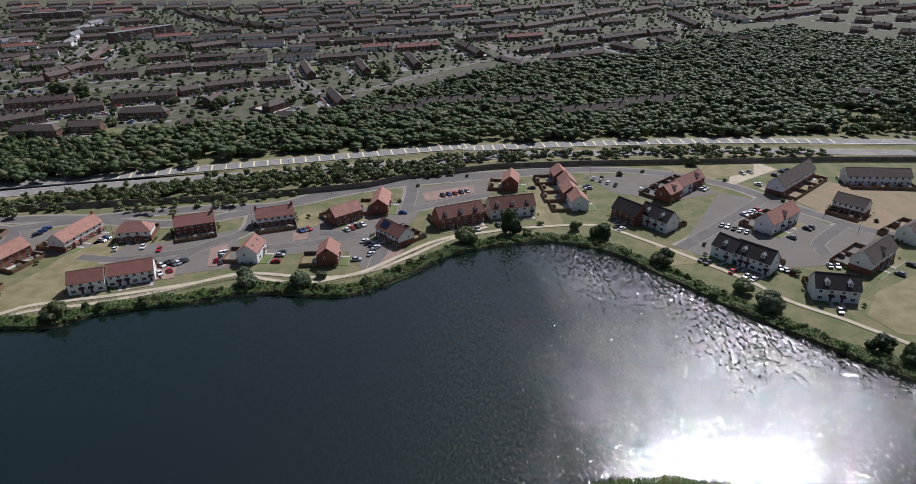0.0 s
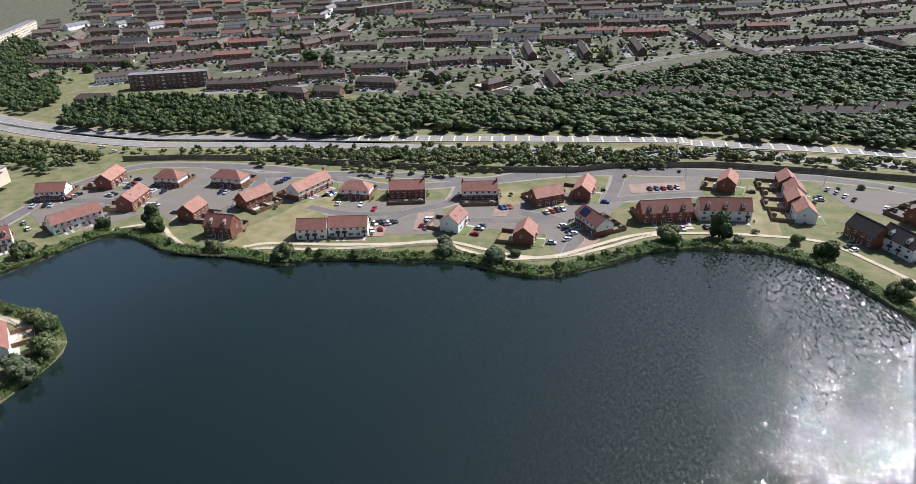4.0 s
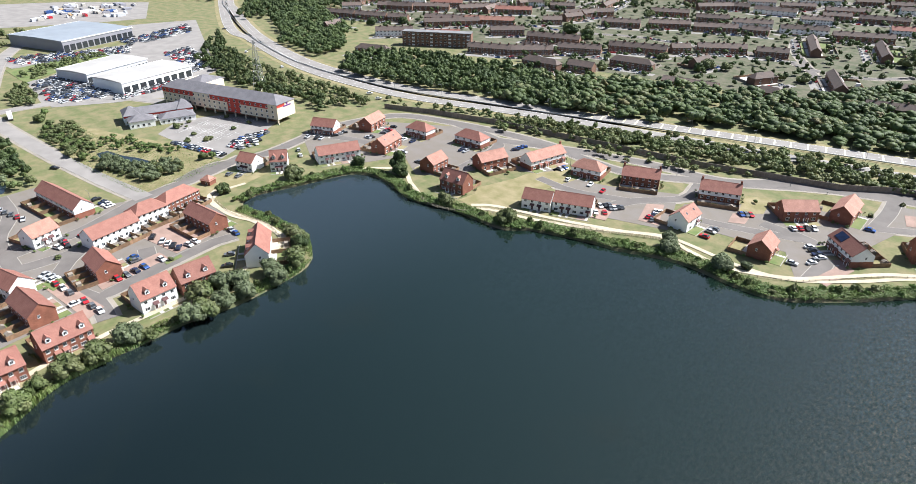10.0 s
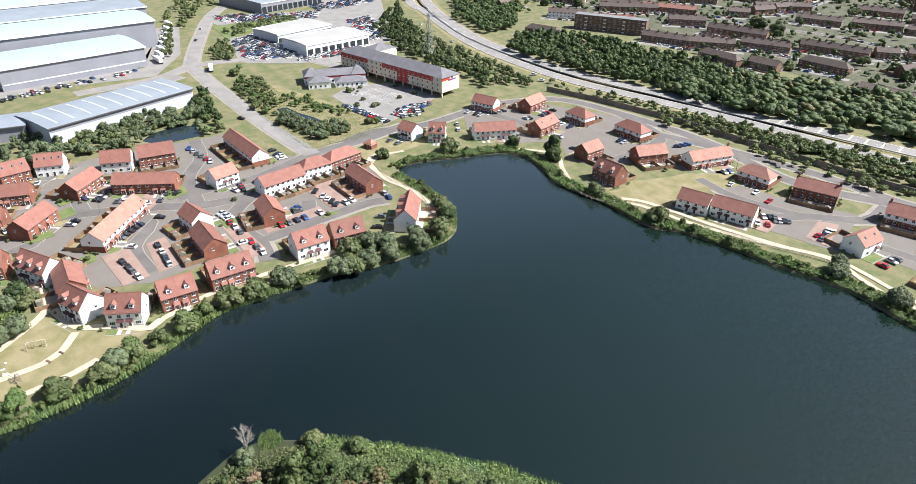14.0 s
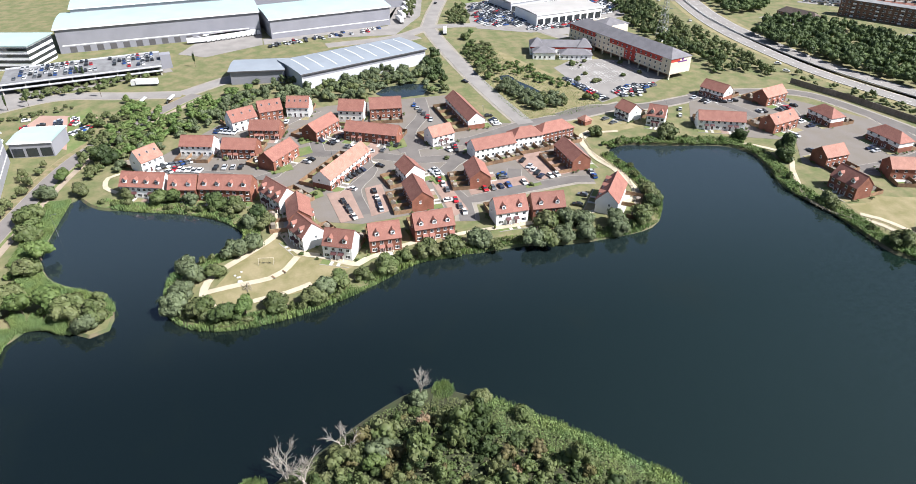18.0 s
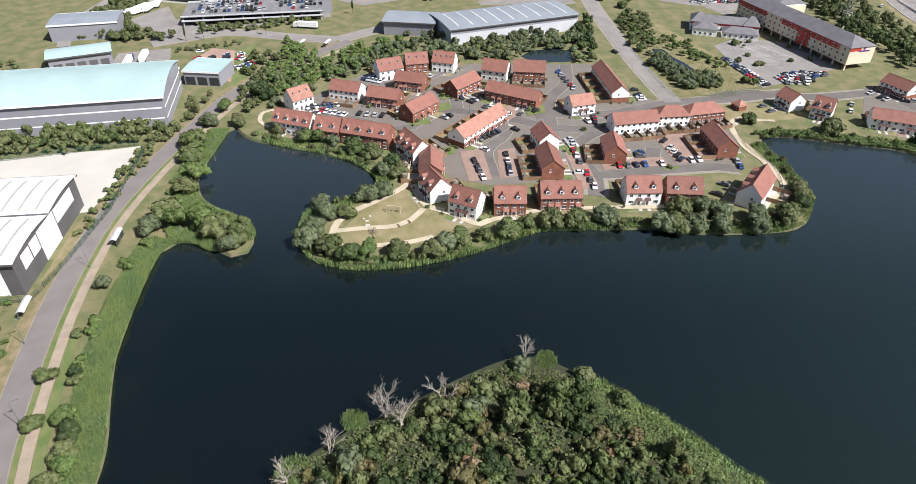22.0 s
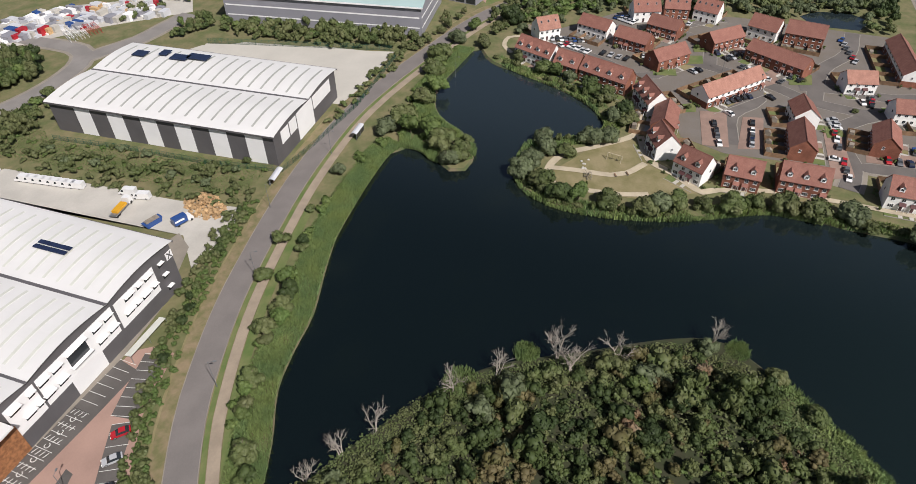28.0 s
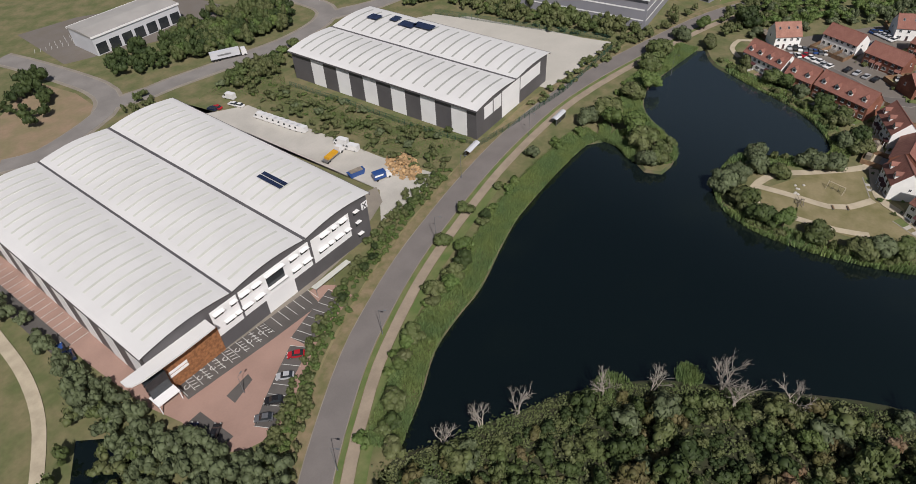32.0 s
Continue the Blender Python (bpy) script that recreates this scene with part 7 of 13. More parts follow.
house(-257.9, 442.9, 6.2, 20.8, 8.0, "brick_brown", "roof_brown", 2.0, 4, -1, chimneys=0, far=True, place='beyond the wood', group='estate houses', porch=False, ends=False)
house(-321.3, 471.2, 5.4, 25.2, 8.0, "brick_brown", "roof_brown", 2.0, 5, -1, chimneys=5, far=True, place='beyond the wood', group='estate houses', porch=False, ends=False)
house(-292.3, 495.9, 24.6, 36.9, 8.0, "brick_brown", "roof_brown", 2.0, 6, -1, chimneys=6, far=True, place='beyond the wood', group='estate houses', porch=False, ends=False)
house(-234.0, 479.7, 5.3, 34.5, 8.0, "brick_brown", "roof_brown", 2.0, 4, -1, hip=True, chimneys=0, far=True, place='beyond the wood', group='estate houses', porch=False, ends=False)
house(-176.7, 457.7, 7.0, 39.6, 8.0, "brick_brown", "roof_brown", 1.0, 1, -1, chimneys=0, far=True, place='beyond the wood', group='estate houses', porch=False, ends=False)
house(-255.7, 531.0, 17.5, 49.2, 8.0, "brick_brown", "roof_brown", 2.0, 6, -1, chimneys=6, far=True, place='beyond the wood', group='estate houses', porch=False, ends=False)
house(-228.0, 555.0, 41.5, 16.5, 8.0, "brick_brown", "roof_brown", 2.0, 2, -1, chimneys=2, far=True, place='beyond the wood', group='estate houses', porch=False, ends=False)
house(-324.2, 627.8, 23.2, 38.7, 8.0, "brick_brown", "roof_brown", 2.0, 5, -1, chimneys=5, far=True, place='beyond the wood', group='estate houses', porch=False, ends=False)
house(-284.0, 653.9, 29.1, 40.5, 8.0, "brick_brown", "roof_brown", 2.0, 5, -1, chimneys=5, far=True, place='beyond the wood', group='estate houses', porch=False, ends=False)
house(-241.3, 665.6, 24.8, 40.8, 8.0, "brick_brown", "roof_brown", 2.0, 5, -1, chimneys=5, far=True, place='beyond the wood', group='estate houses', porch=False, ends=False)
house(-206.4, 676.5, 12.3, 24.7, 8.0, "brick_brown", "roof_brown", 2.0, 3, -1, chimneys=3, far=True, place='beyond the wood', group='estate houses', porch=False, ends=False)
house(-200.9, 577.7, 30.7, 40.3, 8.0, "brick_brown", "roof_brown", 2.0, 5, -1, chimneys=5, far=True, place='beyond the wood', group='estate houses', porch=False, ends=False)
house(-162.7, 589.5, 21.3, 25.1, 8.0, "brick_brown", "roof_brown", 2.0, 3, -1, chimneys=3, far=True, place='beyond the wood', group='estate houses', porch=False, ends=False)
house(-385.3, 594.3, 38.8, 19.3, 8.0, "brick_brown", "roof_brown", 2.0, 3, -1, chimneys=3, far=True, place='beyond the wood', group='estate houses', porch=False, ends=False)
house(-379.7, 625.1, 71.1, 23.4, 8.0, "brick_brown", "roof_brown", 2.0, 2, -1, chimneys=2, far=True, place='beyond the wood', group='estate houses', porch=False, ends=False)
house(-377.0, 659.1, 74.6, 28.6, 8.0, "brick_brown", "roof_brown", 2.0, 2, -1, chimneys=2, far=True, place='beyond the wood', group='estate houses', porch=False, ends=False)
house(-480.5, 727.6, 29.6, 27.1, 8.0, "brick_brown", "roof_brown", 2.0, 3, -1, chimneys=3, far=True, place='beyond the wood', group='estate houses', porch=False, ends=False)
house(-460.6, 751.2, 26.7, 23.4, 8.0, "render_white", "roof_brown", 2.0, 3, -1, chimneys=3, far=True, place='beyond the wood', group='estate houses', porch=False, ends=False)
house(-393.1, 724.7, 101.0, 41.9, 8.0, "brick_brown", "roof_brown", 2.0, 2, -1, chimneys=2, far=True, place='beyond the wood', group='estate houses', porch=False, ends=False)
house(-409.9, 774.9, 104.2, 43.9, 8.0, "brick_brown", "roof_brown", 2.0, 2, -1, chimneys=2, far=True, place='beyond the wood', group='estate houses', porch=False, ends=False)
house(-194.6, 518.0, 78.9, 20.5, 8.0, "brick_brown", "roof_brown", 2.0, 2, -1, chimneys=2, far=True, place='beyond the wood', group='estate houses', porch=False, ends=False)
house(-449.0, 1139.2, -57.4, 108.7, 8.0, "brick_brown", "roof_brown", 2.0, 2, -1, chimneys=2, far=True, place='beyond the wood', group='estate houses', porch=False, ends=False)
house(-395.6, 1076.4, -52.7, 83.8, 8.0, "brick_brown", "roof_brown", 2.0, 2, -1, chimneys=2, far=True, place='beyond the wood', group='estate houses', porch=False, ends=False)
house(-348.8, 1027.2, -52.7, 57.6, 8.0, "brick_brown", "roof_brown", 2.0, 2, -1, chimneys=2, far=True, place='beyond the wood', group='estate houses', porch=False, ends=False)
house(-313.2, 996.2, -46.0, 40.8, 8.0, "brick_brown", "roof_brown", 2.0, 2, -1, chimneys=2, far=True, place='beyond the wood', group='estate houses', porch=False, ends=False)
house(-280.5, 970.4, -40.5, 32.8, 8.0, "brick_brown", "roof_brown", 2.0, 2, -1, chimneys=2, far=True, place='beyond the wood', group='estate houses', porch=False, ends=False)
house(-251.1, 952.3, -46.6, 37.1, 8.0, "brick_brown", "roof_brown", 2.0, 2, -1, chimneys=2, far=True, place='beyond the wood', group='estate houses', porch=False, ends=False)
house(-326.8, 824.5, 23.4, 30.9, 8.0, "brick_brown", "roof_brown", 2.0, 3, -1, chimneys=3, far=True, place='beyond the wood', group='estate houses', porch=False, ends=False)
house(-278.0, 807.3, 17.2, 38.0, 8.0, "brick_brown", "roof_brown", 2.0, 4, -1, chimneys=4, far=True, place='beyond the wood', group='estate houses', porch=False, ends=False)
house(-229.1, 806.3, 7.9, 45.0, 8.0, "render_white", "roof_brown", 2.0, 4, -1, chimneys=4, far=True, place='beyond the wood', group='estate houses', porch=False, ends=False)
house(-140.5, 499.7, 61.0, 20.8, 8.0, "brick_brown", "roof_brown", 2.0, 1, -1, hip=True, chimneys=0, far=True, place='beyond the wood', group='estate houses', porch=False, ends=False)
house(-124.0, 462.3, 6.6, 18.7, 8.0, "brick_brown", "roof_brown", 2.0, 2, -1, hip=True, chimneys=0, far=True, place='beyond the wood', group='estate houses', porch=False, ends=False)
house(-168.2, 813.8, 25.4, 28.6, 8.0, "brick_brown", "roof_brown", 2.0, 3, -1, chimneys=3, far=True, place='beyond the wood', group='estate houses', porch=False, ends=False)
house(-124.6, 820.2, 13.8, 46.7, 8.0, "brick_brown", "roof_brown", 2.0, 5, -1, chimneys=5, far=True, place='beyond the wood', group='estate houses', porch=False, ends=False)
house(-76.2, 836.3, 17.7, 40.0, 8.0, "brick_brown", "roof_brown", 2.0, 4, -1, chimneys=4, far=True, place='beyond the wood', group='estate houses', porch=False, ends=False)
house(-28.3, 861.0, 19.1, 53.0, 8.0, "brick_brown", "roof_brown", 2.0, 5, -1, chimneys=5, far=True, place='beyond the wood', group='estate houses', porch=False, ends=False)
house(-206.7, 964.4, 10.2, 25.2, 8.0, "brick_brown", "roof_brown", 2.0, 2, -1, chimneys=2, far=True, place='beyond the wood', group='estate houses', porch=False, ends=False)
house(-164.2, 945.3, 20.4, 29.4, 8.0, "brick_brown", "roof_brown", 2.0, 3, -1, chimneys=3, far=True, place='beyond the wood', group='estate houses', porch=False, ends=False)
house(-127.3, 942.4, 20.0, 29.7, 8.0, "brick_brown", "roof_brown", 2.0, 3, -1, chimneys=3, far=True, place='beyond the wood', group='estate houses', porch=False, ends=False)
house(-89.5, 964.8, 21.6, 29.3, 8.0, "brick_brown", "roof_brown", 2.0, 3, -1, chimneys=3, far=True, place='beyond the wood', group='estate houses', porch=False, ends=False)
house(-53.1, 991.8, 35.9, 31.4, 8.0, "brick_brown", "roof_brown", 2.0, 3, -1, chimneys=3, far=True, place='beyond the wood', group='estate houses', porch=False, ends=False)
house(11.4, 1075.4, 39.1, 57.3, 8.0, "brick_brown", "roof_brown", 2.0, 3, -1, chimneys=3, far=True, place='beyond the wood', group='estate houses', porch=False, ends=False)
house(65.4, 1107.6, 54.7, 39.2, 8.0, "brick_brown", "roof_brown", 2.0, 2, -1, chimneys=2, far=True, place='beyond the wood', group='estate houses', porch=False, ends=False)
house(109.8, 1147.5, 37.7, 53.2, 8.0, "brick_brown", "roof_brown", 2.0, 3, -1, chimneys=3, far=True, place='beyond the wood', group='estate houses', porch=False, ends=False)
house(173.6, 1189.0, 38.5, 84.2, 8.0, "brick_brown", "roof_brown", 2.0, 5, -1, chimneys=5, far=True, place='beyond the wood', group='estate houses', porch=False, ends=False)
house(59.0, 928.1, 31.8, 61.6, 8.0, "brick_brown", "roof_brown", 2.0, 4, -1, chimneys=4, far=True, place='beyond the wood', group='estate houses', porch=False, ends=False)
house(114.6, 948.9, 45.7, 66.1, 8.0, "brick_brown", "roof_brown", 2.0, 4, -1, chimneys=4, far=True, place='beyond the wood', group='estate houses', porch=False, ends=False)
house(167.6, 1005.4, 44.7, 74.8, 8.0, "brick_brown", "roof_brown", 2.0, 4, -1, chimneys=4, far=True, place='beyond the wood', group='estate houses', porch=False, ends=False)
house(231.2, 1072.4, 45.5, 94.0, 8.0, "brick_brown", "roof_brown", 2.0, 5, -1, chimneys=5, far=True, place='beyond the wood', group='estate houses', porch=False, ends=False)
house(90.3, 744.7, 35.2, 45.0, 8.0, "brick_brown", "roof_brown", 2.0, 4, -1, chimneys=4, far=True, place='beyond the wood', group='estate houses', porch=False, ends=False)
house(139.7, 773.1, 32.7, 58.4, 8.0, "brick_brown", "roof_brown", 2.0, 5, -1, chimneys=5, far=True, place='beyond the wood', group='estate houses', porch=False, ends=False)
house(111.7, 690.4, 19.4, 35.2, 8.0, "brick_brown", "roof_brown", 2.0, 3, -1, hip=True, chimneys=0, far=True, place='beyond the wood', group='estate houses', porch=False, ends=False)
house(146.8, 711.9, 31.0, 34.3, 8.0, "brick_brown", "roof_brown", 2.0, 3, -1, hip=True, chimneys=0, far=True, place='beyond the wood', group='estate houses', porch=False, ends=False)
house(-48.0, 549.7, 28.1, 30.6, 8.0, "brick_brown", "roof_brown", 1.0, 1, -1, chimneys=0, far=True, place='beyond the wood', group='estate houses', porch=False, ends=False)
house(-21.0, 581.6, 38.5, 41.4, 8.0, "brick_brown", "roof_brown", 1.0, 1, -1, chimneys=0, far=True, place='beyond the wood', group='estate houses', porch=False, ends=False)
house(14.0, 623.8, 49.6, 49.9, 8.0, "brick_brown", "roof_brown", 1.0, 1, -1, chimneys=0, far=True, place='beyond the wood', group='estate houses', porch=False, ends=False)
house(55.9, 684.6, -57.0, 45.6, 8.0, "brick_brown", "roof_brown", 1.0, 2, -1, hip=True, chimneys=0, far=True, place='beyond the wood', group='estate houses', porch=False, ends=False)
house(-144.8, 642.8, -71.5, 64.8, 8.0, "brick_brown", "roof_brown", 2.0, 2, -1, chimneys=1, far=True, place='beyond the wood', group='estate houses', porch=False, ends=False)
house(-93.0, 655.2, -73.9, 59.8, 8.0, "brick_brown", "roof_brown", 2.0, 2, -1, chimneys=1, far=True, place='beyond the wood', group='estate houses', porch=False, ends=False)
house(-44.6, 685.3, -77.0, 64.1, 8.0, "brick_brown", "roof_brown", 2.0, 2, -1, chimneys=1, far=True, place='beyond the wood', group='estate houses', porch=False, ends=False)
house(9.0, 775.3, -73.7, 41.4, 8.0, "brick_brown", "roof_brown", 2.0, 2, -1, chimneys=2, far=True, place='beyond the wood', group='estate houses', porch=False, ends=False)
house(21.0, 733.4, -74.6, 37.1, 8.0, "brick_brown", "roof_brown", 2.0, 2, -1, chimneys=2, far=True, place='beyond the wood', group='estate houses', porch=False, ends=False)
house(-96.7, 521.4, -68.8, 47.4, 8.0, "brick_brown", "roof_brown", 2.0, 2, -1, chimneys=0, far=True, place='beyond the wood', group='estate houses', porch=False, ends=False)
house(239.1, 1100.2, 31.3, 85.4, 8.0, "brick_brown", "roof_brown", 2.0, 5, -1, chimneys=5, far=True, place='beyond the wood', group='estate houses', porch=False, ends=False)
house(312.4, 1124.1, 46.5, 79.1, 8.0, "brick_brown", "roof_brown", 2.0, 3, -1, chimneys=3, far=True, place='beyond the wood', group='estate houses', porch=False, ends=False)
house(207.1, 834.3, 34.9, 80.0, 8.0, "brick_brown", "roof_brown", 2.0, 5, -1, chimneys=5, far=True, place='beyond the wood', group='estate houses', porch=False, ends=False)
house(262.4, 866.3, 27.8, 40.9, 8.0, "brick_brown", "roof_brown", 2.0, 3, -1, chimneys=3, far=True, place='beyond the wood', group='estate houses', porch=False, ends=False)
house(189.4, 750.7, -67.1, 40.3, 8.0, "brick_brown", "roof_brown", 2.0, 2, -1, hip=True, chimneys=0, far=True, place='beyond the wood', group='estate houses', porch=False, ends=False)
house(249.6, 788.5, -85.6, 55.1, 8.0, "brick_brown", "roof_brown", 2.0, 3, -1, chimneys=3, far=True, place='beyond the wood', group='estate houses', porch=False, ends=False)
house(330.5, 988.5, -91.2, 139.5, 8.0, "brick_brown", "roof_brown", 2.0, 4, -1, chimneys=4, far=True, place='beyond the wood', group='estate houses', porch=False, ends=False)
house(411.7, 1022.7, -86.8, 105.9, 8.0, "render_white", "roof_brown", 2.0, 5, -1, chimneys=5, far=True, place='beyond the wood', group='estate houses', porch=False, ends=False)
house(466.8, 1008.2, 37.3, 65.3, 8.0, "brick_brown", "roof_brown", 2.0, 3, -1, chimneys=3, far=True, place='beyond the wood', group='estate houses', porch=False, ends=False)
house(536.6, 1056.4, 35.9, 97.8, 8.0, "brick_brown", "roof_brown", 2.0, 4, -1, chimneys=4, far=True, place='beyond the wood', group='estate houses', porch=False, ends=False)
house(323.4, 835.7, -66.4, 34.5, 8.0, "brick_brown", "roof_brown", 2.0, 2, -1, chimneys=2, far=True, place='beyond the wood', group='estate houses', porch=False, ends=False)
house(341.7, 799.9, -50.8, 25.8, 8.0, "brick_brown", "roof_brown", 2.0, 2, -1, chimneys=2, far=True, place='beyond the wood', group='estate houses', porch=False, ends=False)
house(320.9, 506.0, -24.4, 19.1, 8.0, "brick_brown", "roof_brown", 3.0, 4, -1, hip=True, chimneys=0, far=True, place='beyond the wood', group='estate houses', porch=False, ends=False)
house(608.3, 1077.8, -28.9, 21.1, 8.0, "brick_brown", "roof_brown", 2.0, 2, -1, chimneys=1, far=True, place='beyond the wood', group='estate houses', porch=False, ends=False)
house(574.3, 956.5, -48.0, 19.6, 8.0, "brick_brown", "roof_brown", 2.0, 2, -1, chimneys=1, far=True, place='beyond the wood', group='estate houses', porch=False, ends=False)
house(570.2, 902.7, -64.3, 20.9, 8.0, "brick_brown", "roof_brown", 2.0, 2, -1, chimneys=1, far=True, place='beyond the wood', group='estate houses', porch=False, ends=False)
house(639.0, 968.0, -26.9, 18.4, 8.0, "brick_brown", "roof_brown", 2.0, 2, -1, chimneys=1, far=True, place='beyond the wood', group='estate houses', porch=False, ends=False)
house(668.5, 1102.4, -54.8, 23.3, 8.0, "brick_brown", "roof_brown", 2.0, 2, -1, chimneys=1, far=True, place='beyond the wood', group='estate houses', porch=False, ends=False)
house(691.5, 1078.6, -73.4, 27.5, 8.0, "brick_brown", "roof_brown", 2.0, 2, -1, chimneys=1, far=True, place='beyond the wood', group='estate houses', porch=False, ends=False)
house(564.8, 841.0, -23.2, 16.2, 8.0, "brick_brown", "roof_brown", 2.0, 2, -1, chimneys=1, far=True, place='beyond the wood', group='estate houses', porch=False, ends=False)
house(515.6, 863.6, -43.5, 17.4, 8.0, "brick_brown", "roof_brown", 2.0, 2, -1, chimneys=1, far=True, place='beyond the wood', group='estate houses', porch=False, ends=False)
house(540.7, 983.5, -64.8, 24.4, 8.0, "brick_brown", "roof_brown", 2.0, 2, -1, chimneys=1, far=True, place='beyond the wood', group='estate houses', porch=False, ends=False)
house(-845.1, 1320.9, 46.1, 22.9, 8.0, "brick_red", "roof_dark", 2.0, 5, -1, chimneys=5, far=True, place='beyond the wood', group='estate houses', porch=False, ends=False)
house(-808.6, 1317.0, 45.2, 22.6, 8.0, "brick_red", "roof_brown", 2.0, 5, -1, chimneys=5, far=True, place='beyond the wood', group='estate houses', porch=False, ends=False)
house(-760.0, 1316.0, 44.2, 33.2, 8.0, "brick_brown", "roof_brown", 2.0, 5, -1, chimneys=5, far=True, place='beyond the wood', group='estate houses', porch=False, ends=False)
house(-710.5, 1308.5, 43.0, 27.4, 8.0, "brick_brown", "roof_brown", 2.0, 5, -1, chimneys=5, far=True, place='beyond the wood', group='estate houses', porch=False, ends=False)
house(-666.0, 1307.1, 42.2, 36.1, 8.0, "brick_brown", "roof_red", 2.0, 5, -1, chimneys=5, far=True, place='beyond the wood', group='estate houses', porch=False, ends=False)
house(-610.1, 1300.6, 41.0, 34.5, 8.0, "brick_brown", "roof_brown", 2.0, 5, -1, chimneys=5, far=True, place='beyond the wood', group='estate houses', porch=False, ends=False)
house(-562.8, 1294.8, 40.0, 32.4, 8.0, "render_white", "roof_brown", 2.0, 5, -1, chimneys=5, far=True, place='beyond the wood', group='estate houses', porch=False, ends=False)
house(-520.3, 1290.4, 39.2, 32.4, 8.0, "render_white", "roof_dark", 2.0, 5, -1, chimneys=5, far=True, place='beyond the wood', group='estate houses', porch=False, ends=False)
house(-476.0, 1283.6, 38.3, 26.3, 8.0, "brick_red", "roof_brown", 2.0, 5, -1, chimneys=5, far=True, place='beyond the wood', group='estate houses', porch=False, ends=False)
house(-436.3, 1283.5, 37.7, 38.2, 8.0, "render_white", "roof_brown", 2.0, 5, -1, chimneys=5, far=True, place='beyond the wood', group='estate houses', porch=False, ends=False)
house(-351.2, 1271.5, 36.1, 29.3, 8.0, "render_white", "roof_brown", 2.0, 5, -1, chimneys=5, far=True, place='beyond the wood', group='estate houses', porch=False, ends=False)
house(-309.3, 1268.7, 35.4, 34.1, 8.0, "brick_red", "roof_dark", 2.0, 5, -1, chimneys=5, far=True, place='beyond the wood', group='estate houses', porch=False, ends=False)
house(-227.8, 1257.5, 34.0, 25.9, 8.0, "brick_brown", "roof_dark", 2.0, 5, -1, chimneys=5, far=True, place='beyond the wood', group='estate houses', porch=False, ends=False)
house(-188.6, 1254.7, 33.5, 30.0, 8.0, "render_white", "roof_red", 2.0, 5, -1, chimneys=5, far=True, place='beyond the wood', group='estate houses', porch=False, ends=False)
house(-148.9, 1251.0, 32.9, 31.3, 8.0, "render_white", "roof_brown", 2.0, 5, -1, chimneys=5, far=True, place='beyond the wood', group='estate houses', porch=False, ends=False)
house(-62.9, 1242.7, 31.6, 33.6, 8.0, "brick_brown", "roof_brown", 2.0, 5, -1, chimneys=5, far=True, place='beyond the wood', group='estate houses', porch=False, ends=False)
house(-21.4, 1239.2, 31.1, 36.4, 8.0, "render_white", "roof_brown", 2.0, 5, -1, chimneys=5, far=True, place='beyond the wood', group='estate houses', porch=False, ends=False)
house(61.8, 1231.3, 30.0, 39.2, 8.0, "brick_brown", "roof_brown", 2.0, 5, -1, chimneys=5, far=True, place='beyond the wood', group='estate houses', porch=False, ends=False)
house(264.8, 1210.6, 27.5, 41.6, 8.0, "brick_brown", "roof_brown", 2.0, 5, -1, chimneys=5, far=True, place='beyond the wood', group='estate houses', porch=False, ends=False)
house(-775.5, 1255.3, 43.2, 34.4, 8.0, "render_white", "roof_red", 2.0, 5, -1, chimneys=5, far=True, place='beyond the wood', group='estate houses', porch=False, ends=False)
house(-721.4, 1246.9, 41.9, 26.7, 8.0, "brick_brown", "roof_dark", 2.0, 5, -1, chimneys=5, far=True, place='beyond the wood', group='estate houses', porch=False, ends=False)
house(-680.3, 1242.7, 41.0, 26.4, 8.0, "render_white", "roof_brown", 2.0, 5, -1, chimneys=5, far=True, place='beyond the wood', group='estate houses', porch=False, ends=False)
house(-640.9, 1237.5, 40.2, 23.2, 8.0, "brick_brown", "roof_dark", 2.0, 5, -1, chimneys=5, far=True, place='beyond the wood', group='estate houses', porch=False, ends=False)
house(-601.7, 1237.8, 39.5, 35.0, 8.0, "brick_brown", "roof_brown", 2.0, 5, -1, chimneys=5, far=True, place='beyond the wood', group='estate houses', porch=False, ends=False)
house(-552.0, 1231.1, 38.5, 30.2, 8.0, "brick_brown", "roof_dark", 2.0, 5, -1, chimneys=5, far=True, place='beyond the wood', group='estate houses', porch=False, ends=False)
house(-504.5, 1224.8, 37.5, 25.6, 8.0, "brick_brown", "roof_brown", 2.0, 5, -1, chimneys=5, far=True, place='beyond the wood', group='estate houses', porch=False, ends=False)
house(-459.7, 1223.0, 36.8, 33.4, 8.0, "brick_brown", "roof_brown", 2.0, 5, -1, chimneys=5, far=True, place='beyond the wood', group='estate houses', porch=False, ends=False)
house(-418.4, 1218.4, 36.0, 32.1, 8.0, "brick_brown", "roof_brown", 2.0, 5, -1, chimneys=5, far=True, place='beyond the wood', group='estate houses', porch=False, ends=False)
house(-370.7, 1211.8, 35.1, 26.7, 8.0, "render_white", "roof_brown", 2.0, 5, -1, chimneys=5, far=True, place='beyond the wood', group='estate houses', porch=False, ends=False)
house(-327.3, 1209.0, 34.4, 31.6, 8.0, "brick_brown", "roof_dark", 2.0, 5, -1, chimneys=5, far=True, place='beyond the wood', group='estate houses', porch=False, ends=False)
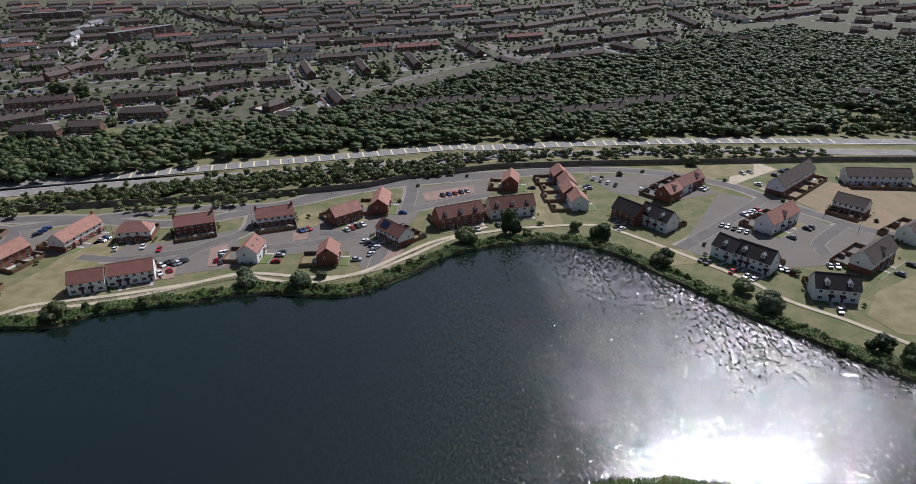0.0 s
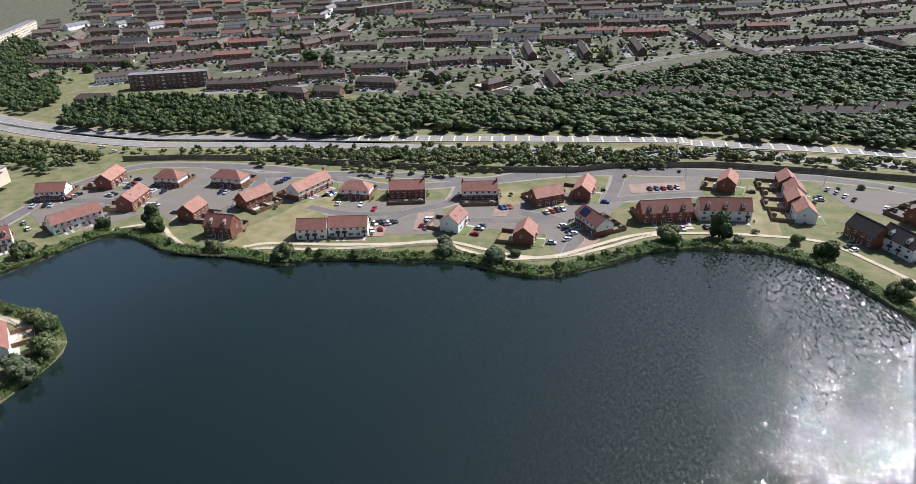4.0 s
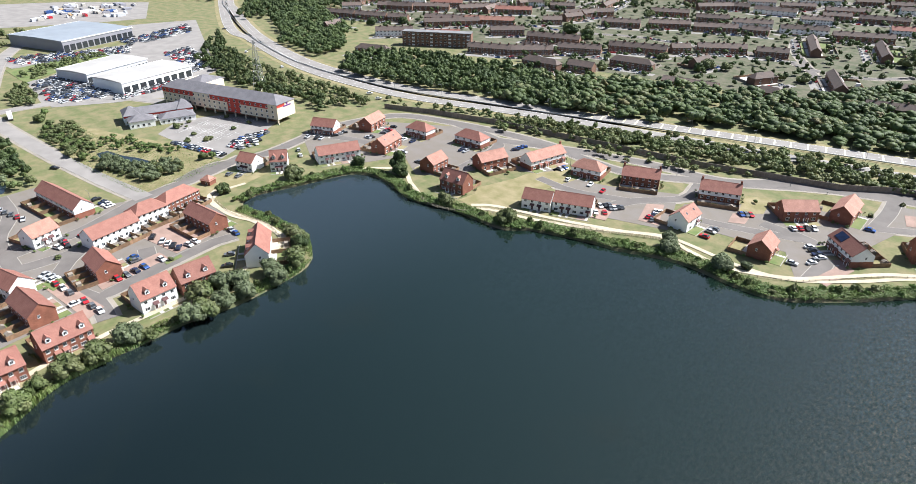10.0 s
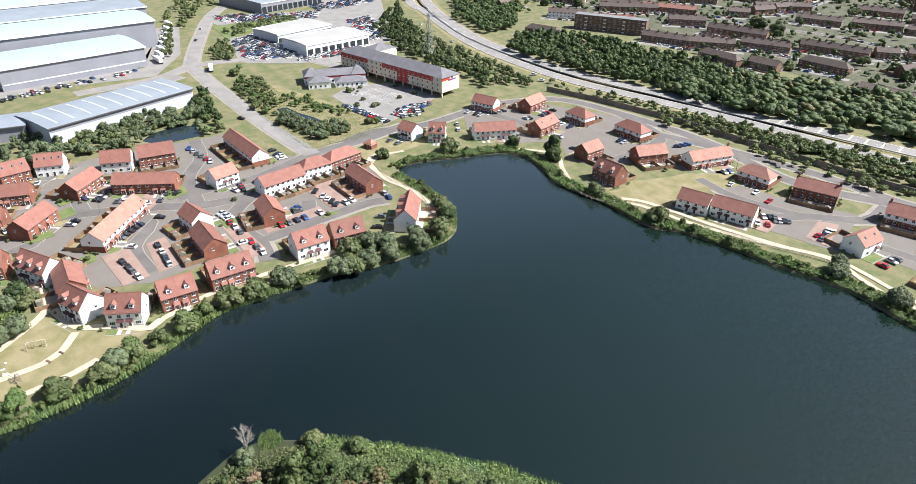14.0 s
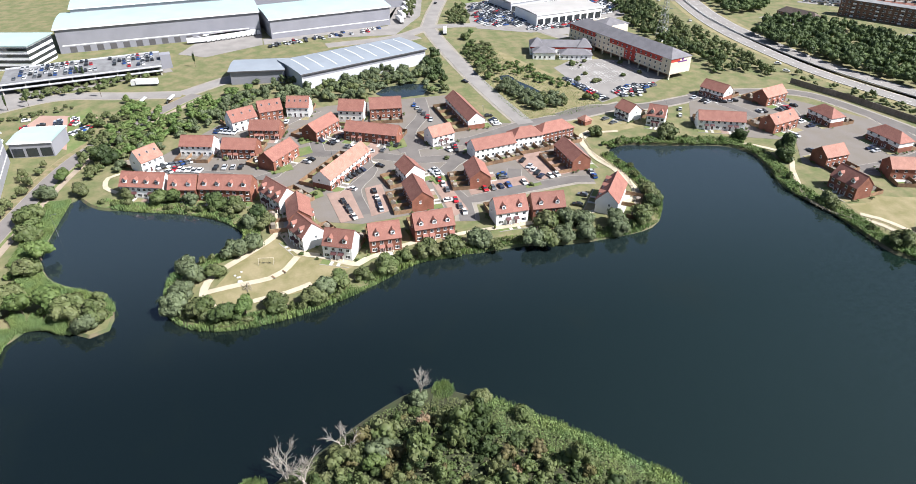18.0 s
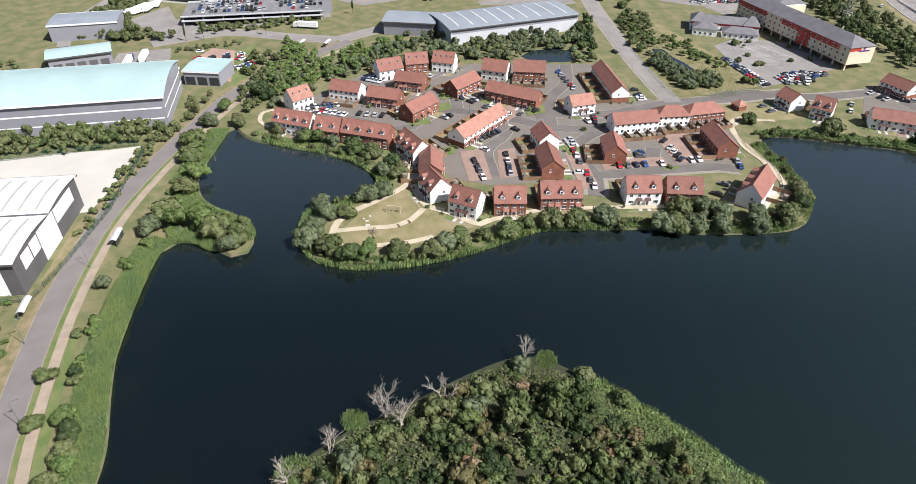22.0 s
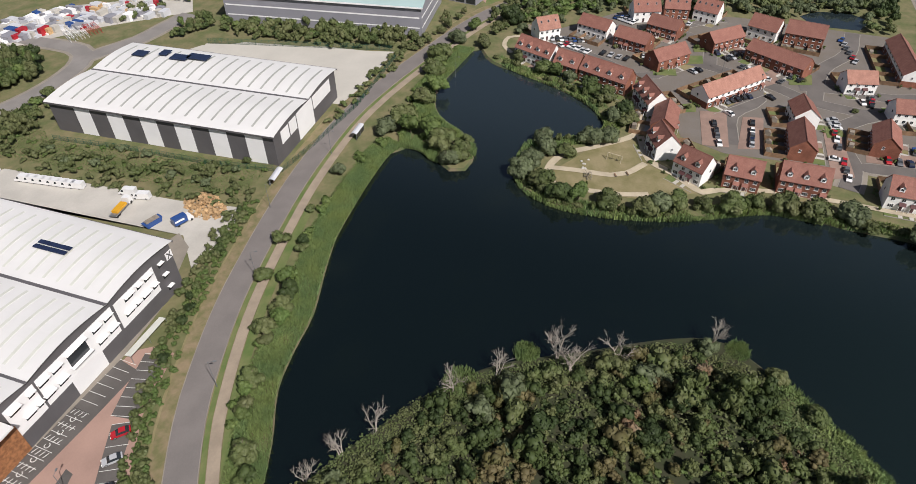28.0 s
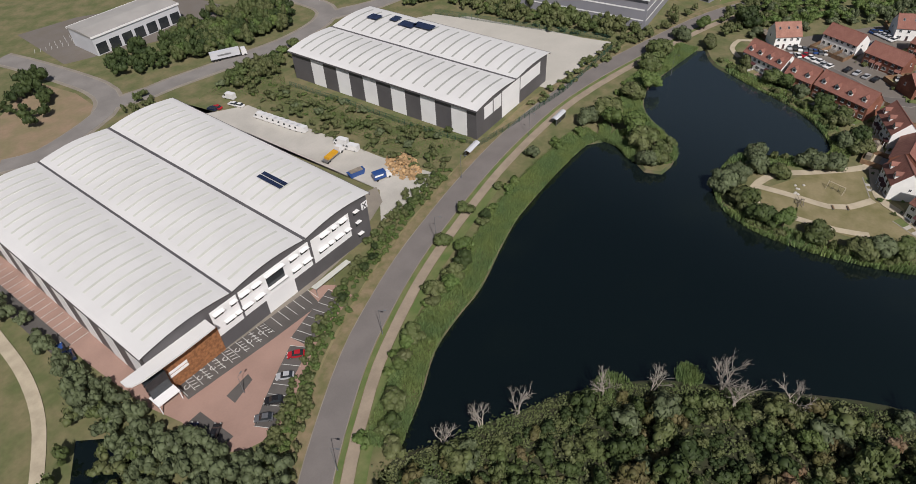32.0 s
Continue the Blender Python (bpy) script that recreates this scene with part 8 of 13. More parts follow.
house(-287.3, 1205.3, 33.8, 32.4, 8.0, "brick_red", "roof_brown", 2.0, 5, -1, chimneys=5, far=True, place='beyond the wood', group='estate houses', porch=False, ends=False)
house(-247.1, 1201.4, 33.2, 32.9, 8.0, "render_white", "roof_dark", 2.0, 5, -1, chimneys=5, far=True, place='beyond the wood', group='estate houses', porch=False, ends=False)
house(-200.3, 1197.1, 32.4, 34.2, 8.0, "brick_brown", "roof_brown", 2.0, 5, -1, chimneys=5, far=True, place='beyond the wood', group='estate houses', porch=False, ends=False)
house(-125.0, 1188.4, 31.3, 30.3, 8.0, "brick_brown", "roof_brown", 2.0, 5, -1, chimneys=5, far=True, place='beyond the wood', group='estate houses', porch=False, ends=False)
house(-83.1, 1187.6, 30.8, 42.0, 8.0, "brick_brown", "roof_brown", 2.0, 5, -1, chimneys=5, far=True, place='beyond the wood', group='estate houses', porch=False, ends=False)
house(8.1, 1177.5, 29.5, 38.8, 8.0, "render_white", "roof_red", 2.0, 5, -1, chimneys=5, far=True, place='beyond the wood', group='estate houses', porch=False, ends=False)
house(-751.6, 1184.3, 41.1, 28.3, 8.0, "brick_red", "roof_brown", 2.0, 5, -1, chimneys=5, far=True, place='beyond the wood', group='estate houses', porch=False, ends=False)
house(-702.3, 1179.1, 40.0, 27.1, 8.0, "render_white", "roof_red", 2.0, 5, -1, chimneys=5, far=True, place='beyond the wood', group='estate houses', porch=False, ends=False)
house(-661.0, 1175.9, 39.2, 29.1, 8.0, "render_white", "roof_brown", 2.0, 5, -1, chimneys=5, far=True, place='beyond the wood', group='estate houses', porch=False, ends=False)
house(-613.4, 1170.8, 38.2, 27.6, 8.0, "brick_brown", "roof_brown", 2.0, 5, -1, chimneys=5, far=True, place='beyond the wood', group='estate houses', porch=False, ends=False)
house(-567.2, 1167.6, 37.3, 31.0, 8.0, "brick_red", "roof_red", 2.0, 5, -1, chimneys=5, far=True, place='beyond the wood', group='estate houses', porch=False, ends=False)
house(-345.7, 1146.6, 33.4, 31.7, 8.0, "brick_brown", "roof_brown", 2.0, 5, -1, chimneys=5, far=True, place='beyond the wood', group='estate houses', porch=False, ends=False)
house(-303.0, 1145.6, 32.7, 41.5, 8.0, "brick_brown", "roof_red", 2.0, 5, -1, chimneys=5, far=True, place='beyond the wood', group='estate houses', porch=False, ends=False)
house(-250.6, 1140.0, 31.9, 39.9, 8.0, "render_white", "roof_dark", 2.0, 5, -1, chimneys=5, far=True, place='beyond the wood', group='estate houses', porch=False, ends=False)
house(-199.6, 1133.4, 31.1, 34.0, 8.0, "brick_brown", "roof_brown", 2.0, 5, -1, chimneys=5, far=True, place='beyond the wood', group='estate houses', porch=False, ends=False)
house(-157.0, 1127.8, 30.4, 28.8, 8.0, "render_white", "roof_brown", 2.0, 5, -1, chimneys=5, far=True, place='beyond the wood', group='estate houses', porch=False, ends=False)
house(-118.1, 1124.3, 29.9, 29.5, 8.0, "brick_brown", "roof_brown", 2.0, 5, -1, chimneys=5, far=True, place='beyond the wood', group='estate houses', porch=False, ends=False)
house(-74.8, 1122.2, 29.3, 36.6, 8.0, "brick_brown", "roof_brown", 2.0, 5, -1, chimneys=5, far=True, place='beyond the wood', group='estate houses', porch=False, ends=False)
house(-25.5, 1119.2, 28.7, 42.5, 8.0, "brick_brown", "roof_brown", 2.0, 5, -1, chimneys=5, far=True, place='beyond the wood', group='estate houses', porch=False, ends=False)
house(148.3, 1099.3, 26.5, 30.5, 8.0, "render_white", "roof_brown", 2.0, 5, -1, chimneys=5, far=True, place='beyond the wood', group='estate houses', porch=False, ends=False)
house(-705.9, 1114.8, 38.6, 35.8, 8.0, "brick_red", "roof_brown", 2.0, 5, -1, chimneys=5, far=True, place='beyond the wood', group='estate houses', porch=False, ends=False)
house(-652.5, 1106.7, 37.4, 26.2, 8.0, "brick_brown", "roof_brown", 2.0, 5, -1, chimneys=5, far=True, place='beyond the wood', group='estate houses', porch=False, ends=False)
house(-607.4, 1103.5, 36.5, 29.0, 8.0, "brick_brown", "roof_brown", 2.0, 5, -1, chimneys=5, far=True, place='beyond the wood', group='estate houses', porch=False, ends=False)
house(-558.7, 1102.2, 35.7, 38.5, 8.0, "render_white", "roof_brown", 2.0, 5, -1, chimneys=5, far=True, place='beyond the wood', group='estate houses', porch=False, ends=False)
house(-282.5, 1078.4, 31.0, 43.2, 8.0, "render_white", "roof_brown", 2.0, 5, -1, chimneys=5, far=True, place='beyond the wood', group='estate houses', porch=False, ends=False)
house(-230.0, 1071.9, 30.2, 37.4, 8.0, "brick_brown", "roof_brown", 2.0, 5, -1, chimneys=5, far=True, place='beyond the wood', group='estate houses', porch=False, ends=False)
house(-180.4, 1066.8, 29.4, 35.4, 8.0, "render_white", "roof_brown", 2.0, 5, -1, chimneys=5, far=True, place='beyond the wood', group='estate houses', porch=False, ends=False)
house(-132.0, 1062.8, 28.7, 36.6, 8.0, "brick_red", "roof_brown", 2.0, 5, -1, chimneys=5, far=True, place='beyond the wood', group='estate houses', porch=False, ends=False)
house(-87.4, 1058.3, 28.1, 35.0, 8.0, "brick_brown", "roof_brown", 2.0, 5, -1, chimneys=5, far=True, place='beyond the wood', group='estate houses', porch=False, ends=False)
house(-44.2, 1055.8, 27.6, 40.3, 8.0, "brick_brown", "roof_dark", 2.0, 5, -1, chimneys=5, far=True, place='beyond the wood', group='estate houses', porch=False, ends=False)
house(78.1, 1043.7, 26.0, 36.2, 8.0, "render_white", "roof_brown", 2.0, 5, -1, chimneys=5, far=True, place='beyond the wood', group='estate houses', porch=False, ends=False)
house(-648.8, 1040.8, 35.8, 32.1, 8.0, "brick_brown", "roof_brown", 2.0, 5, -1, chimneys=5, far=True, place='beyond the wood', group='estate houses', porch=False, ends=False)
house(-594.0, 1038.4, 34.7, 39.5, 8.0, "brick_brown", "roof_brown", 2.0, 5, -1, chimneys=5, far=True, place='beyond the wood', group='estate houses', porch=False, ends=False)
house(-539.6, 1031.6, 33.7, 32.8, 8.0, "render_white", "roof_brown", 2.0, 5, -1, chimneys=5, far=True, place='beyond the wood', group='estate houses', porch=False, ends=False)
house(-486.1, 1029.5, 32.8, 41.1, 8.0, "brick_brown", "roof_brown", 2.0, 5, -1, chimneys=5, far=True, place='beyond the wood', group='estate houses', porch=False, ends=False)
house(-232.6, 1008.2, 28.8, 43.2, 8.0, "render_white", "roof_brown", 2.0, 5, -1, chimneys=5, far=True, place='beyond the wood', group='estate houses', porch=False, ends=False)
house(-186.9, 1001.2, 28.0, 31.9, 8.0, "brick_brown", "roof_brown", 2.0, 5, -1, chimneys=5, far=True, place='beyond the wood', group='estate houses', porch=False, ends=False)
house(-138.9, 1000.9, 27.5, 46.3, 8.0, "brick_red", "roof_brown", 2.0, 5, -1, chimneys=5, far=True, place='beyond the wood', group='estate houses', porch=False, ends=False)
house(-6.0, 986.0, 25.7, 32.8, 8.0, "render_white", "roof_dark", 2.0, 5, -1, chimneys=5, far=True, place='beyond the wood', group='estate houses', porch=False, ends=False)
house(38.2, 984.4, 25.2, 41.4, 8.0, "brick_brown", "roof_dark", 2.0, 5, -1, chimneys=5, far=True, place='beyond the wood', group='estate houses', porch=False, ends=False)
house(224.5, 969.0, 23.2, 43.3, 8.0, "brick_brown", "roof_brown", 2.0, 5, -1, chimneys=5, far=True, place='beyond the wood', group='estate houses', porch=False, ends=False)
house(-594.6, 946.6, 32.4, 35.2, 8.0, "brick_red", "roof_brown", 2.0, 5, -1, chimneys=5, far=True, place='beyond the wood', group='estate houses', porch=False, ends=False)
house(-543.7, 940.3, 31.5, 27.8, 8.0, "brick_brown", "roof_brown", 2.0, 5, -1, chimneys=5, far=True, place='beyond the wood', group='estate houses', porch=False, ends=False)
house(-497.5, 940.7, 30.8, 41.5, 8.0, "brick_brown", "roof_dark", 2.0, 5, -1, chimneys=5, far=True, place='beyond the wood', group='estate houses', porch=False, ends=False)
house(-439.9, 935.0, 29.8, 37.8, 8.0, "render_white", "roof_red", 2.0, 5, -1, chimneys=5, far=True, place='beyond the wood', group='estate houses', porch=False, ends=False)
house(-387.8, 929.1, 28.9, 31.3, 8.0, "render_white", "roof_brown", 2.0, 5, -1, chimneys=5, far=True, place='beyond the wood', group='estate houses', porch=False, ends=False)
house(-310.7, 923.5, 27.8, 33.1, 8.0, "brick_brown", "roof_brown", 2.0, 5, -1, chimneys=5, far=True, place='beyond the wood', group='estate houses', porch=False, ends=False)
house(-211.6, 918.7, 26.4, 44.6, 8.0, "render_white", "roof_brown", 2.0, 5, -1, chimneys=5, far=True, place='beyond the wood', group='estate houses', porch=False, ends=False)
house(-103.8, 910.5, 25.1, 45.9, 8.0, "render_white", "roof_brown", 2.0, 5, -1, chimneys=5, far=True, place='beyond the wood', group='estate houses', porch=False, ends=False)
house(-52.5, 905.7, 24.4, 43.1, 8.0, "render_white", "roof_brown", 2.0, 5, -1, chimneys=5, far=True, place='beyond the wood', group='estate houses', porch=False, ends=False)
house(165.4, 888.5, 22.0, 42.7, 8.0, "brick_brown", "roof_dark", 2.0, 5, -1, chimneys=5, far=True, place='beyond the wood', group='estate houses', porch=False, ends=False)
house(-571.3, 884.9, 30.5, 39.9, 8.0, "brick_brown", "roof_brown", 2.0, 5, -1, chimneys=5, far=True, place='beyond the wood', group='estate houses', porch=False, ends=False)
house(-515.7, 877.6, 29.4, 28.6, 8.0, "brick_brown", "roof_brown", 2.0, 5, -1, chimneys=5, far=True, place='beyond the wood', group='estate houses', porch=False, ends=False)
house(-465.5, 877.1, 28.7, 40.5, 8.0, "brick_brown", "roof_brown", 2.0, 5, -1, chimneys=5, far=True, place='beyond the wood', group='estate houses', porch=False, ends=False)
house(-412.5, 871.7, 27.8, 35.3, 8.0, "render_white", "roof_brown", 2.0, 5, -1, chimneys=5, far=True, place='beyond the wood', group='estate houses', porch=False, ends=False)
house(-364.0, 869.9, 27.1, 42.0, 8.0, "render_white", "roof_red", 2.0, 5, -1, chimneys=5, far=True, place='beyond the wood', group='estate houses', porch=False, ends=False)
house(-307.9, 865.2, 26.3, 40.3, 8.0, "render_white", "roof_dark", 2.0, 5, -1, chimneys=5, far=True, place='beyond the wood', group='estate houses', porch=False, ends=False)
house(-262.1, 859.6, 25.6, 31.6, 8.0, "render_white", "roof_brown", 2.0, 5, -1, chimneys=5, far=True, place='beyond the wood', group='estate houses', porch=False, ends=False)
house(-220.7, 858.1, 25.1, 37.6, 8.0, "brick_brown", "roof_brown", 2.0, 5, -1, chimneys=5, far=True, place='beyond the wood', group='estate houses', porch=False, ends=False)
house(-167.7, 855.9, 24.5, 45.0, 8.0, "brick_red", "roof_brown", 2.0, 5, -1, chimneys=5, far=True, place='beyond the wood', group='estate houses', porch=False, ends=False)
house(33.0, 840.0, 22.1, 40.8, 8.0, "brick_brown", "roof_brown", 2.0, 5, -1, chimneys=5, far=True, place='beyond the wood', group='estate houses', porch=False, ends=False)
house(84.7, 838.2, 21.6, 49.8, 8.0, "brick_brown", "roof_red", 2.0, 5, -1, chimneys=5, far=True, place='beyond the wood', group='estate houses', porch=False, ends=False)
house(-519.4, 799.0, 27.4, 35.3, 8.0, "render_white", "roof_red", 2.0, 5, -1, chimneys=5, far=True, place='beyond the wood', group='estate houses', porch=False, ends=False)
house(-473.0, 794.5, 26.6, 30.4, 8.0, "brick_brown", "roof_brown", 2.0, 5, -1, chimneys=5, far=True, place='beyond the wood', group='estate houses', porch=False, ends=False)
house(-178.1, 774.6, 22.6, 30.3, 8.0, "render_white", "roof_brown", 2.0, 5, -1, chimneys=5, far=True, place='beyond the wood', group='estate houses', porch=False, ends=False)
house(-91.9, 770.0, 21.7, 35.7, 8.0, "render_white", "roof_red", 2.0, 5, -1, chimneys=5, far=True, place='beyond the wood', group='estate houses', porch=False, ends=False)
house(-43.8, 770.0, 21.2, 51.0, 8.0, "brick_red", "roof_red", 2.0, 5, -1, chimneys=5, far=True, place='beyond the wood', group='estate houses', porch=False, ends=False)
house(-314.0, 719.3, 22.7, 40.8, 8.0, "brick_red", "roof_brown", 2.0, 5, -1, chimneys=5, far=True, place='beyond the wood', group='estate houses', porch=False, ends=False)
house(-264.1, 714.6, 22.0, 33.6, 8.0, "brick_brown", "roof_brown", 2.0, 5, -1, chimneys=5, far=True, place='beyond the wood', group='estate houses', porch=False, ends=False)
house(-222.0, 712.9, 21.5, 37.8, 8.0, "render_white", "roof_brown", 2.0, 5, -1, chimneys=5, far=True, place='beyond the wood', group='estate houses', porch=False, ends=False)
house(-172.0, 710.9, 21.0, 43.2, 8.0, "render_white", "roof_brown", 2.0, 5, -1, chimneys=5, far=True, place='beyond the wood', group='estate houses', porch=False, ends=False)
house(-120.2, 709.2, 20.5, 50.9, 8.0, "brick_brown", "roof_brown", 2.0, 5, -1, chimneys=5, far=True, place='beyond the wood', group='estate houses', porch=False, ends=False)
house(-333.5, 518.4, 17.4, 49.5, 8.0, "brick_brown", "roof_brown", 2.0, 5, -1, chimneys=5, far=True, place='beyond the wood', group='estate houses', porch=False, ends=False)
house(-4.4, 502.6, 14.5, 47.6, 8.0, "render_white", "roof_brown", 2.0, 5, -1, chimneys=5, far=True, place='beyond the wood', group='estate houses', porch=False, ends=False)
house(49.6, 500.8, 14.1, 52.5, 8.0, "brick_brown", "roof_brown", 2.0, 5, -1, chimneys=5, far=True, place='beyond the wood', group='estate houses', porch=False, ends=False)
house(148.9, 496.9, 13.4, 58.5, 8.0, "render_white", "roof_brown", 2.0, 5, -1, chimneys=5, far=True, place='beyond the wood', group='estate houses', porch=False, ends=False)
house(-47.4, 476.3, 14.1, 43.2, 8.0, "brick_brown", "roof_brown", 2.0, 5, -1, chimneys=5, far=True, place='beyond the wood', group='estate houses', porch=False, ends=False)
house(97.8, 471.9, 13.1, 57.8, 8.0, "render_white", "roof_brown", 2.0, 5, -1, chimneys=5, far=True, place='beyond the wood', group='estate houses', porch=False, ends=False)
house(347.7, 1209.1, 26.7, 30.7, 8.0, "brick_brown", "roof_brown", 2.0, 4, -1, chimneys=4, far=True, place='beyond the wood', group='estate houses', porch=False, ends=False)
house(387.1, 1205.4, 26.2, 32.4, 8.0, "render_white", "roof_brown", 2.0, 4, -1, chimneys=4, far=True, place='beyond the wood', group='estate houses', porch=False, ends=False)
house(453.0, 1201.1, 25.6, 42.3, 8.0, "brick_brown", "roof_brown", 2.0, 4, -1, chimneys=4, far=True, place='beyond the wood', group='estate houses', porch=False, ends=False)
house(524.6, 1193.9, 24.9, 43.5, 8.0, "brick_red", "roof_brown", 2.0, 4, -1, chimneys=4, far=True, place='beyond the wood', group='estate houses', porch=False, ends=False)
house(594.8, 1184.8, 24.2, 37.1, 8.0, "brick_red", "roof_red", 2.0, 4, -1, chimneys=4, far=True, place='beyond the wood', group='estate houses', porch=False, ends=False)
house(664.6, 1179.5, 23.5, 45.0, 8.0, "brick_red", "roof_brown", 2.0, 4, -1, chimneys=4, far=True, place='beyond the wood', group='estate houses', porch=False, ends=False)
house(737.6, 1172.7, 22.9, 48.9, 8.0, "brick_red", "roof_brown", 2.0, 4, -1, chimneys=4, far=True, place='beyond the wood', group='estate houses', porch=False, ends=False)
house(384.2, 1150.3, 25.3, 43.5, 8.0, "brick_brown", "roof_dark", 2.0, 4, -1, chimneys=4, far=True, place='beyond the wood', group='estate houses', porch=False, ends=False)
house(460.4, 1139.4, 24.4, 31.1, 8.0, "brick_brown", "roof_brown", 2.0, 4, -1, chimneys=4, far=True, place='beyond the wood', group='estate houses', porch=False, ends=False)
house(532.6, 1135.2, 23.8, 43.2, 8.0, "brick_brown", "roof_red", 2.0, 4, -1, chimneys=4, far=True, place='beyond the wood', group='estate houses', porch=False, ends=False)
house(615.8, 1128.6, 23.0, 50.5, 8.0, "brick_brown", "roof_brown", 2.0, 4, -1, chimneys=4, far=True, place='beyond the wood', group='estate houses', porch=False, ends=False)
house(733.4, 1116.5, 22.0, 49.5, 8.0, "brick_red", "roof_dark", 2.0, 4, -1, chimneys=4, far=True, place='beyond the wood', group='estate houses', porch=False, ends=False)
house(649.1, 1055.6, 21.5, 46.0, 8.0, "brick_brown", "roof_brown", 2.0, 4, -1, chimneys=4, far=True, place='beyond the wood', group='estate houses', porch=False, ends=False)
house(666.3, 990.4, 20.2, 34.0, 8.0, "brick_brown", "roof_brown", 2.0, 4, -1, chimneys=4, far=True, place='beyond the wood', group='estate houses', porch=False, ends=False)
house(-1023.6, 965.8, 46.6, 19.5, 8.0, "render_white", "roof_red", 2.0, 5, -1, chimneys=5, far=True, place='beyond the wood', group='estate houses', porch=False, ends=False)
house(-986.6, 968.7, 46.0, 20.8, 8.0, "brick_brown", "roof_brown", 2.0, 5, -1, chimneys=5, far=True, place='beyond the wood', group='estate houses', porch=False, ends=False)
house(-945.2, 971.1, 45.3, 19.7, 8.0, "brick_brown", "roof_brown", 2.0, 5, -1, chimneys=5, far=True, place='beyond the wood', group='estate houses', porch=False, ends=False)
house(-907.9, 977.3, 44.8, 30.8, 8.0, "brick_brown", "roof_brown", 2.0, 5, -1, chimneys=5, far=True, place='beyond the wood', group='estate houses', porch=False, ends=False)
house(-861.9, 977.9, 44.1, 23.3, 8.0, "brick_brown", "roof_brown", 2.0, 5, -1, chimneys=5, far=True, place='beyond the wood', group='estate houses', porch=False, ends=False)
house(-821.3, 979.8, 43.5, 20.8, 8.0, "render_white", "roof_brown", 2.0, 5, -1, chimneys=5, far=True, place='beyond the wood', group='estate houses', porch=False, ends=False)
house(-785.2, 985.5, 43.0, 31.2, 8.0, "brick_brown", "roof_brown", 2.0, 5, -1, chimneys=5, far=True, place='beyond the wood', group='estate houses', porch=False, ends=False)
house(-735.6, 987.3, 42.3, 26.3, 8.0, "brick_red", "roof_brown", 2.0, 5, -1, chimneys=5, far=True, place='beyond the wood', group='estate houses', porch=False, ends=False)
house(-690.6, 992.0, 41.7, 31.8, 8.0, "brick_brown", "roof_brown", 2.0, 5, -1, chimneys=5, far=True, place='beyond the wood', group='estate houses', porch=False, ends=False)
house(-647.1, 993.0, 41.1, 25.6, 8.0, "render_white", "roof_dark", 2.0, 5, -1, chimneys=5, far=True, place='beyond the wood', group='estate houses', porch=False, ends=False)
house(-966.5, 916.4, 44.8, 26.9, 8.0, "render_white", "roof_brown", 2.0, 5, -1, chimneys=5, far=True, place='beyond the wood', group='estate houses', porch=False, ends=False)
house(-922.0, 919.8, 44.1, 27.1, 8.0, "render_white", "roof_red", 2.0, 5, -1, chimneys=5, far=True, place='beyond the wood', group='estate houses', porch=False, ends=False)
house(-874.0, 923.9, 43.4, 28.8, 8.0, "brick_brown", "roof_brown", 2.0, 5, -1, chimneys=5, far=True, place='beyond the wood', group='estate houses', porch=False, ends=False)
house(-830.3, 925.7, 42.7, 24.1, 8.0, "brick_brown", "roof_brown", 2.0, 5, -1, chimneys=5, far=True, place='beyond the wood', group='estate houses', porch=False, ends=False)
house(-786.2, 930.0, 42.1, 27.0, 8.0, "render_white", "roof_brown", 2.0, 5, -1, chimneys=5, far=True, place='beyond the wood', group='estate houses', porch=False, ends=False)
house(-743.2, 934.5, 41.5, 31.5, 8.0, "brick_brown", "roof_brown", 2.0, 5, -1, chimneys=5, far=True, place='beyond the wood', group='estate houses', porch=False, ends=False)
house(-702.2, 935.2, 41.0, 23.5, 8.0, "brick_brown", "roof_red", 2.0, 5, -1, chimneys=5, far=True, place='beyond the wood', group='estate houses', porch=False, ends=False)
house(-661.1, 938.1, 40.4, 22.9, 8.0, "brick_brown", "roof_brown", 2.0, 5, -1, chimneys=5, far=True, place='beyond the wood', group='estate houses', porch=False, ends=False)
house(-912.4, 861.8, 42.9, 23.4, 8.0, "brick_brown", "roof_brown", 2.0, 5, -1, chimneys=5, far=True, place='beyond the wood', group='estate houses', porch=False, ends=False)
house(-865.3, 866.5, 42.3, 25.9, 8.0, "brick_brown", "roof_red", 2.0, 5, -1, chimneys=5, far=True, place='beyond the wood', group='estate houses', porch=False, ends=False)
house(-820.5, 871.7, 41.6, 30.6, 8.0, "brick_brown", "roof_brown", 2.0, 5, -1, chimneys=5, far=True, place='beyond the wood', group='estate houses', porch=False, ends=False)
house(-775.5, 875.8, 41.0, 31.6, 8.0, "brick_brown", "roof_brown", 2.0, 5, -1, chimneys=5, far=True, place='beyond the wood', group='estate houses', porch=False, ends=False)
house(-734.8, 876.1, 40.4, 21.2, 8.0, "brick_brown", "roof_dark", 2.0, 5, -1, chimneys=5, far=True, place='beyond the wood', group='estate houses', porch=False, ends=False)
house(-697.0, 879.5, 39.9, 21.9, 8.0, "brick_brown", "roof_brown", 2.0, 5, -1, chimneys=5, far=True, place='beyond the wood', group='estate houses', porch=False, ends=False)
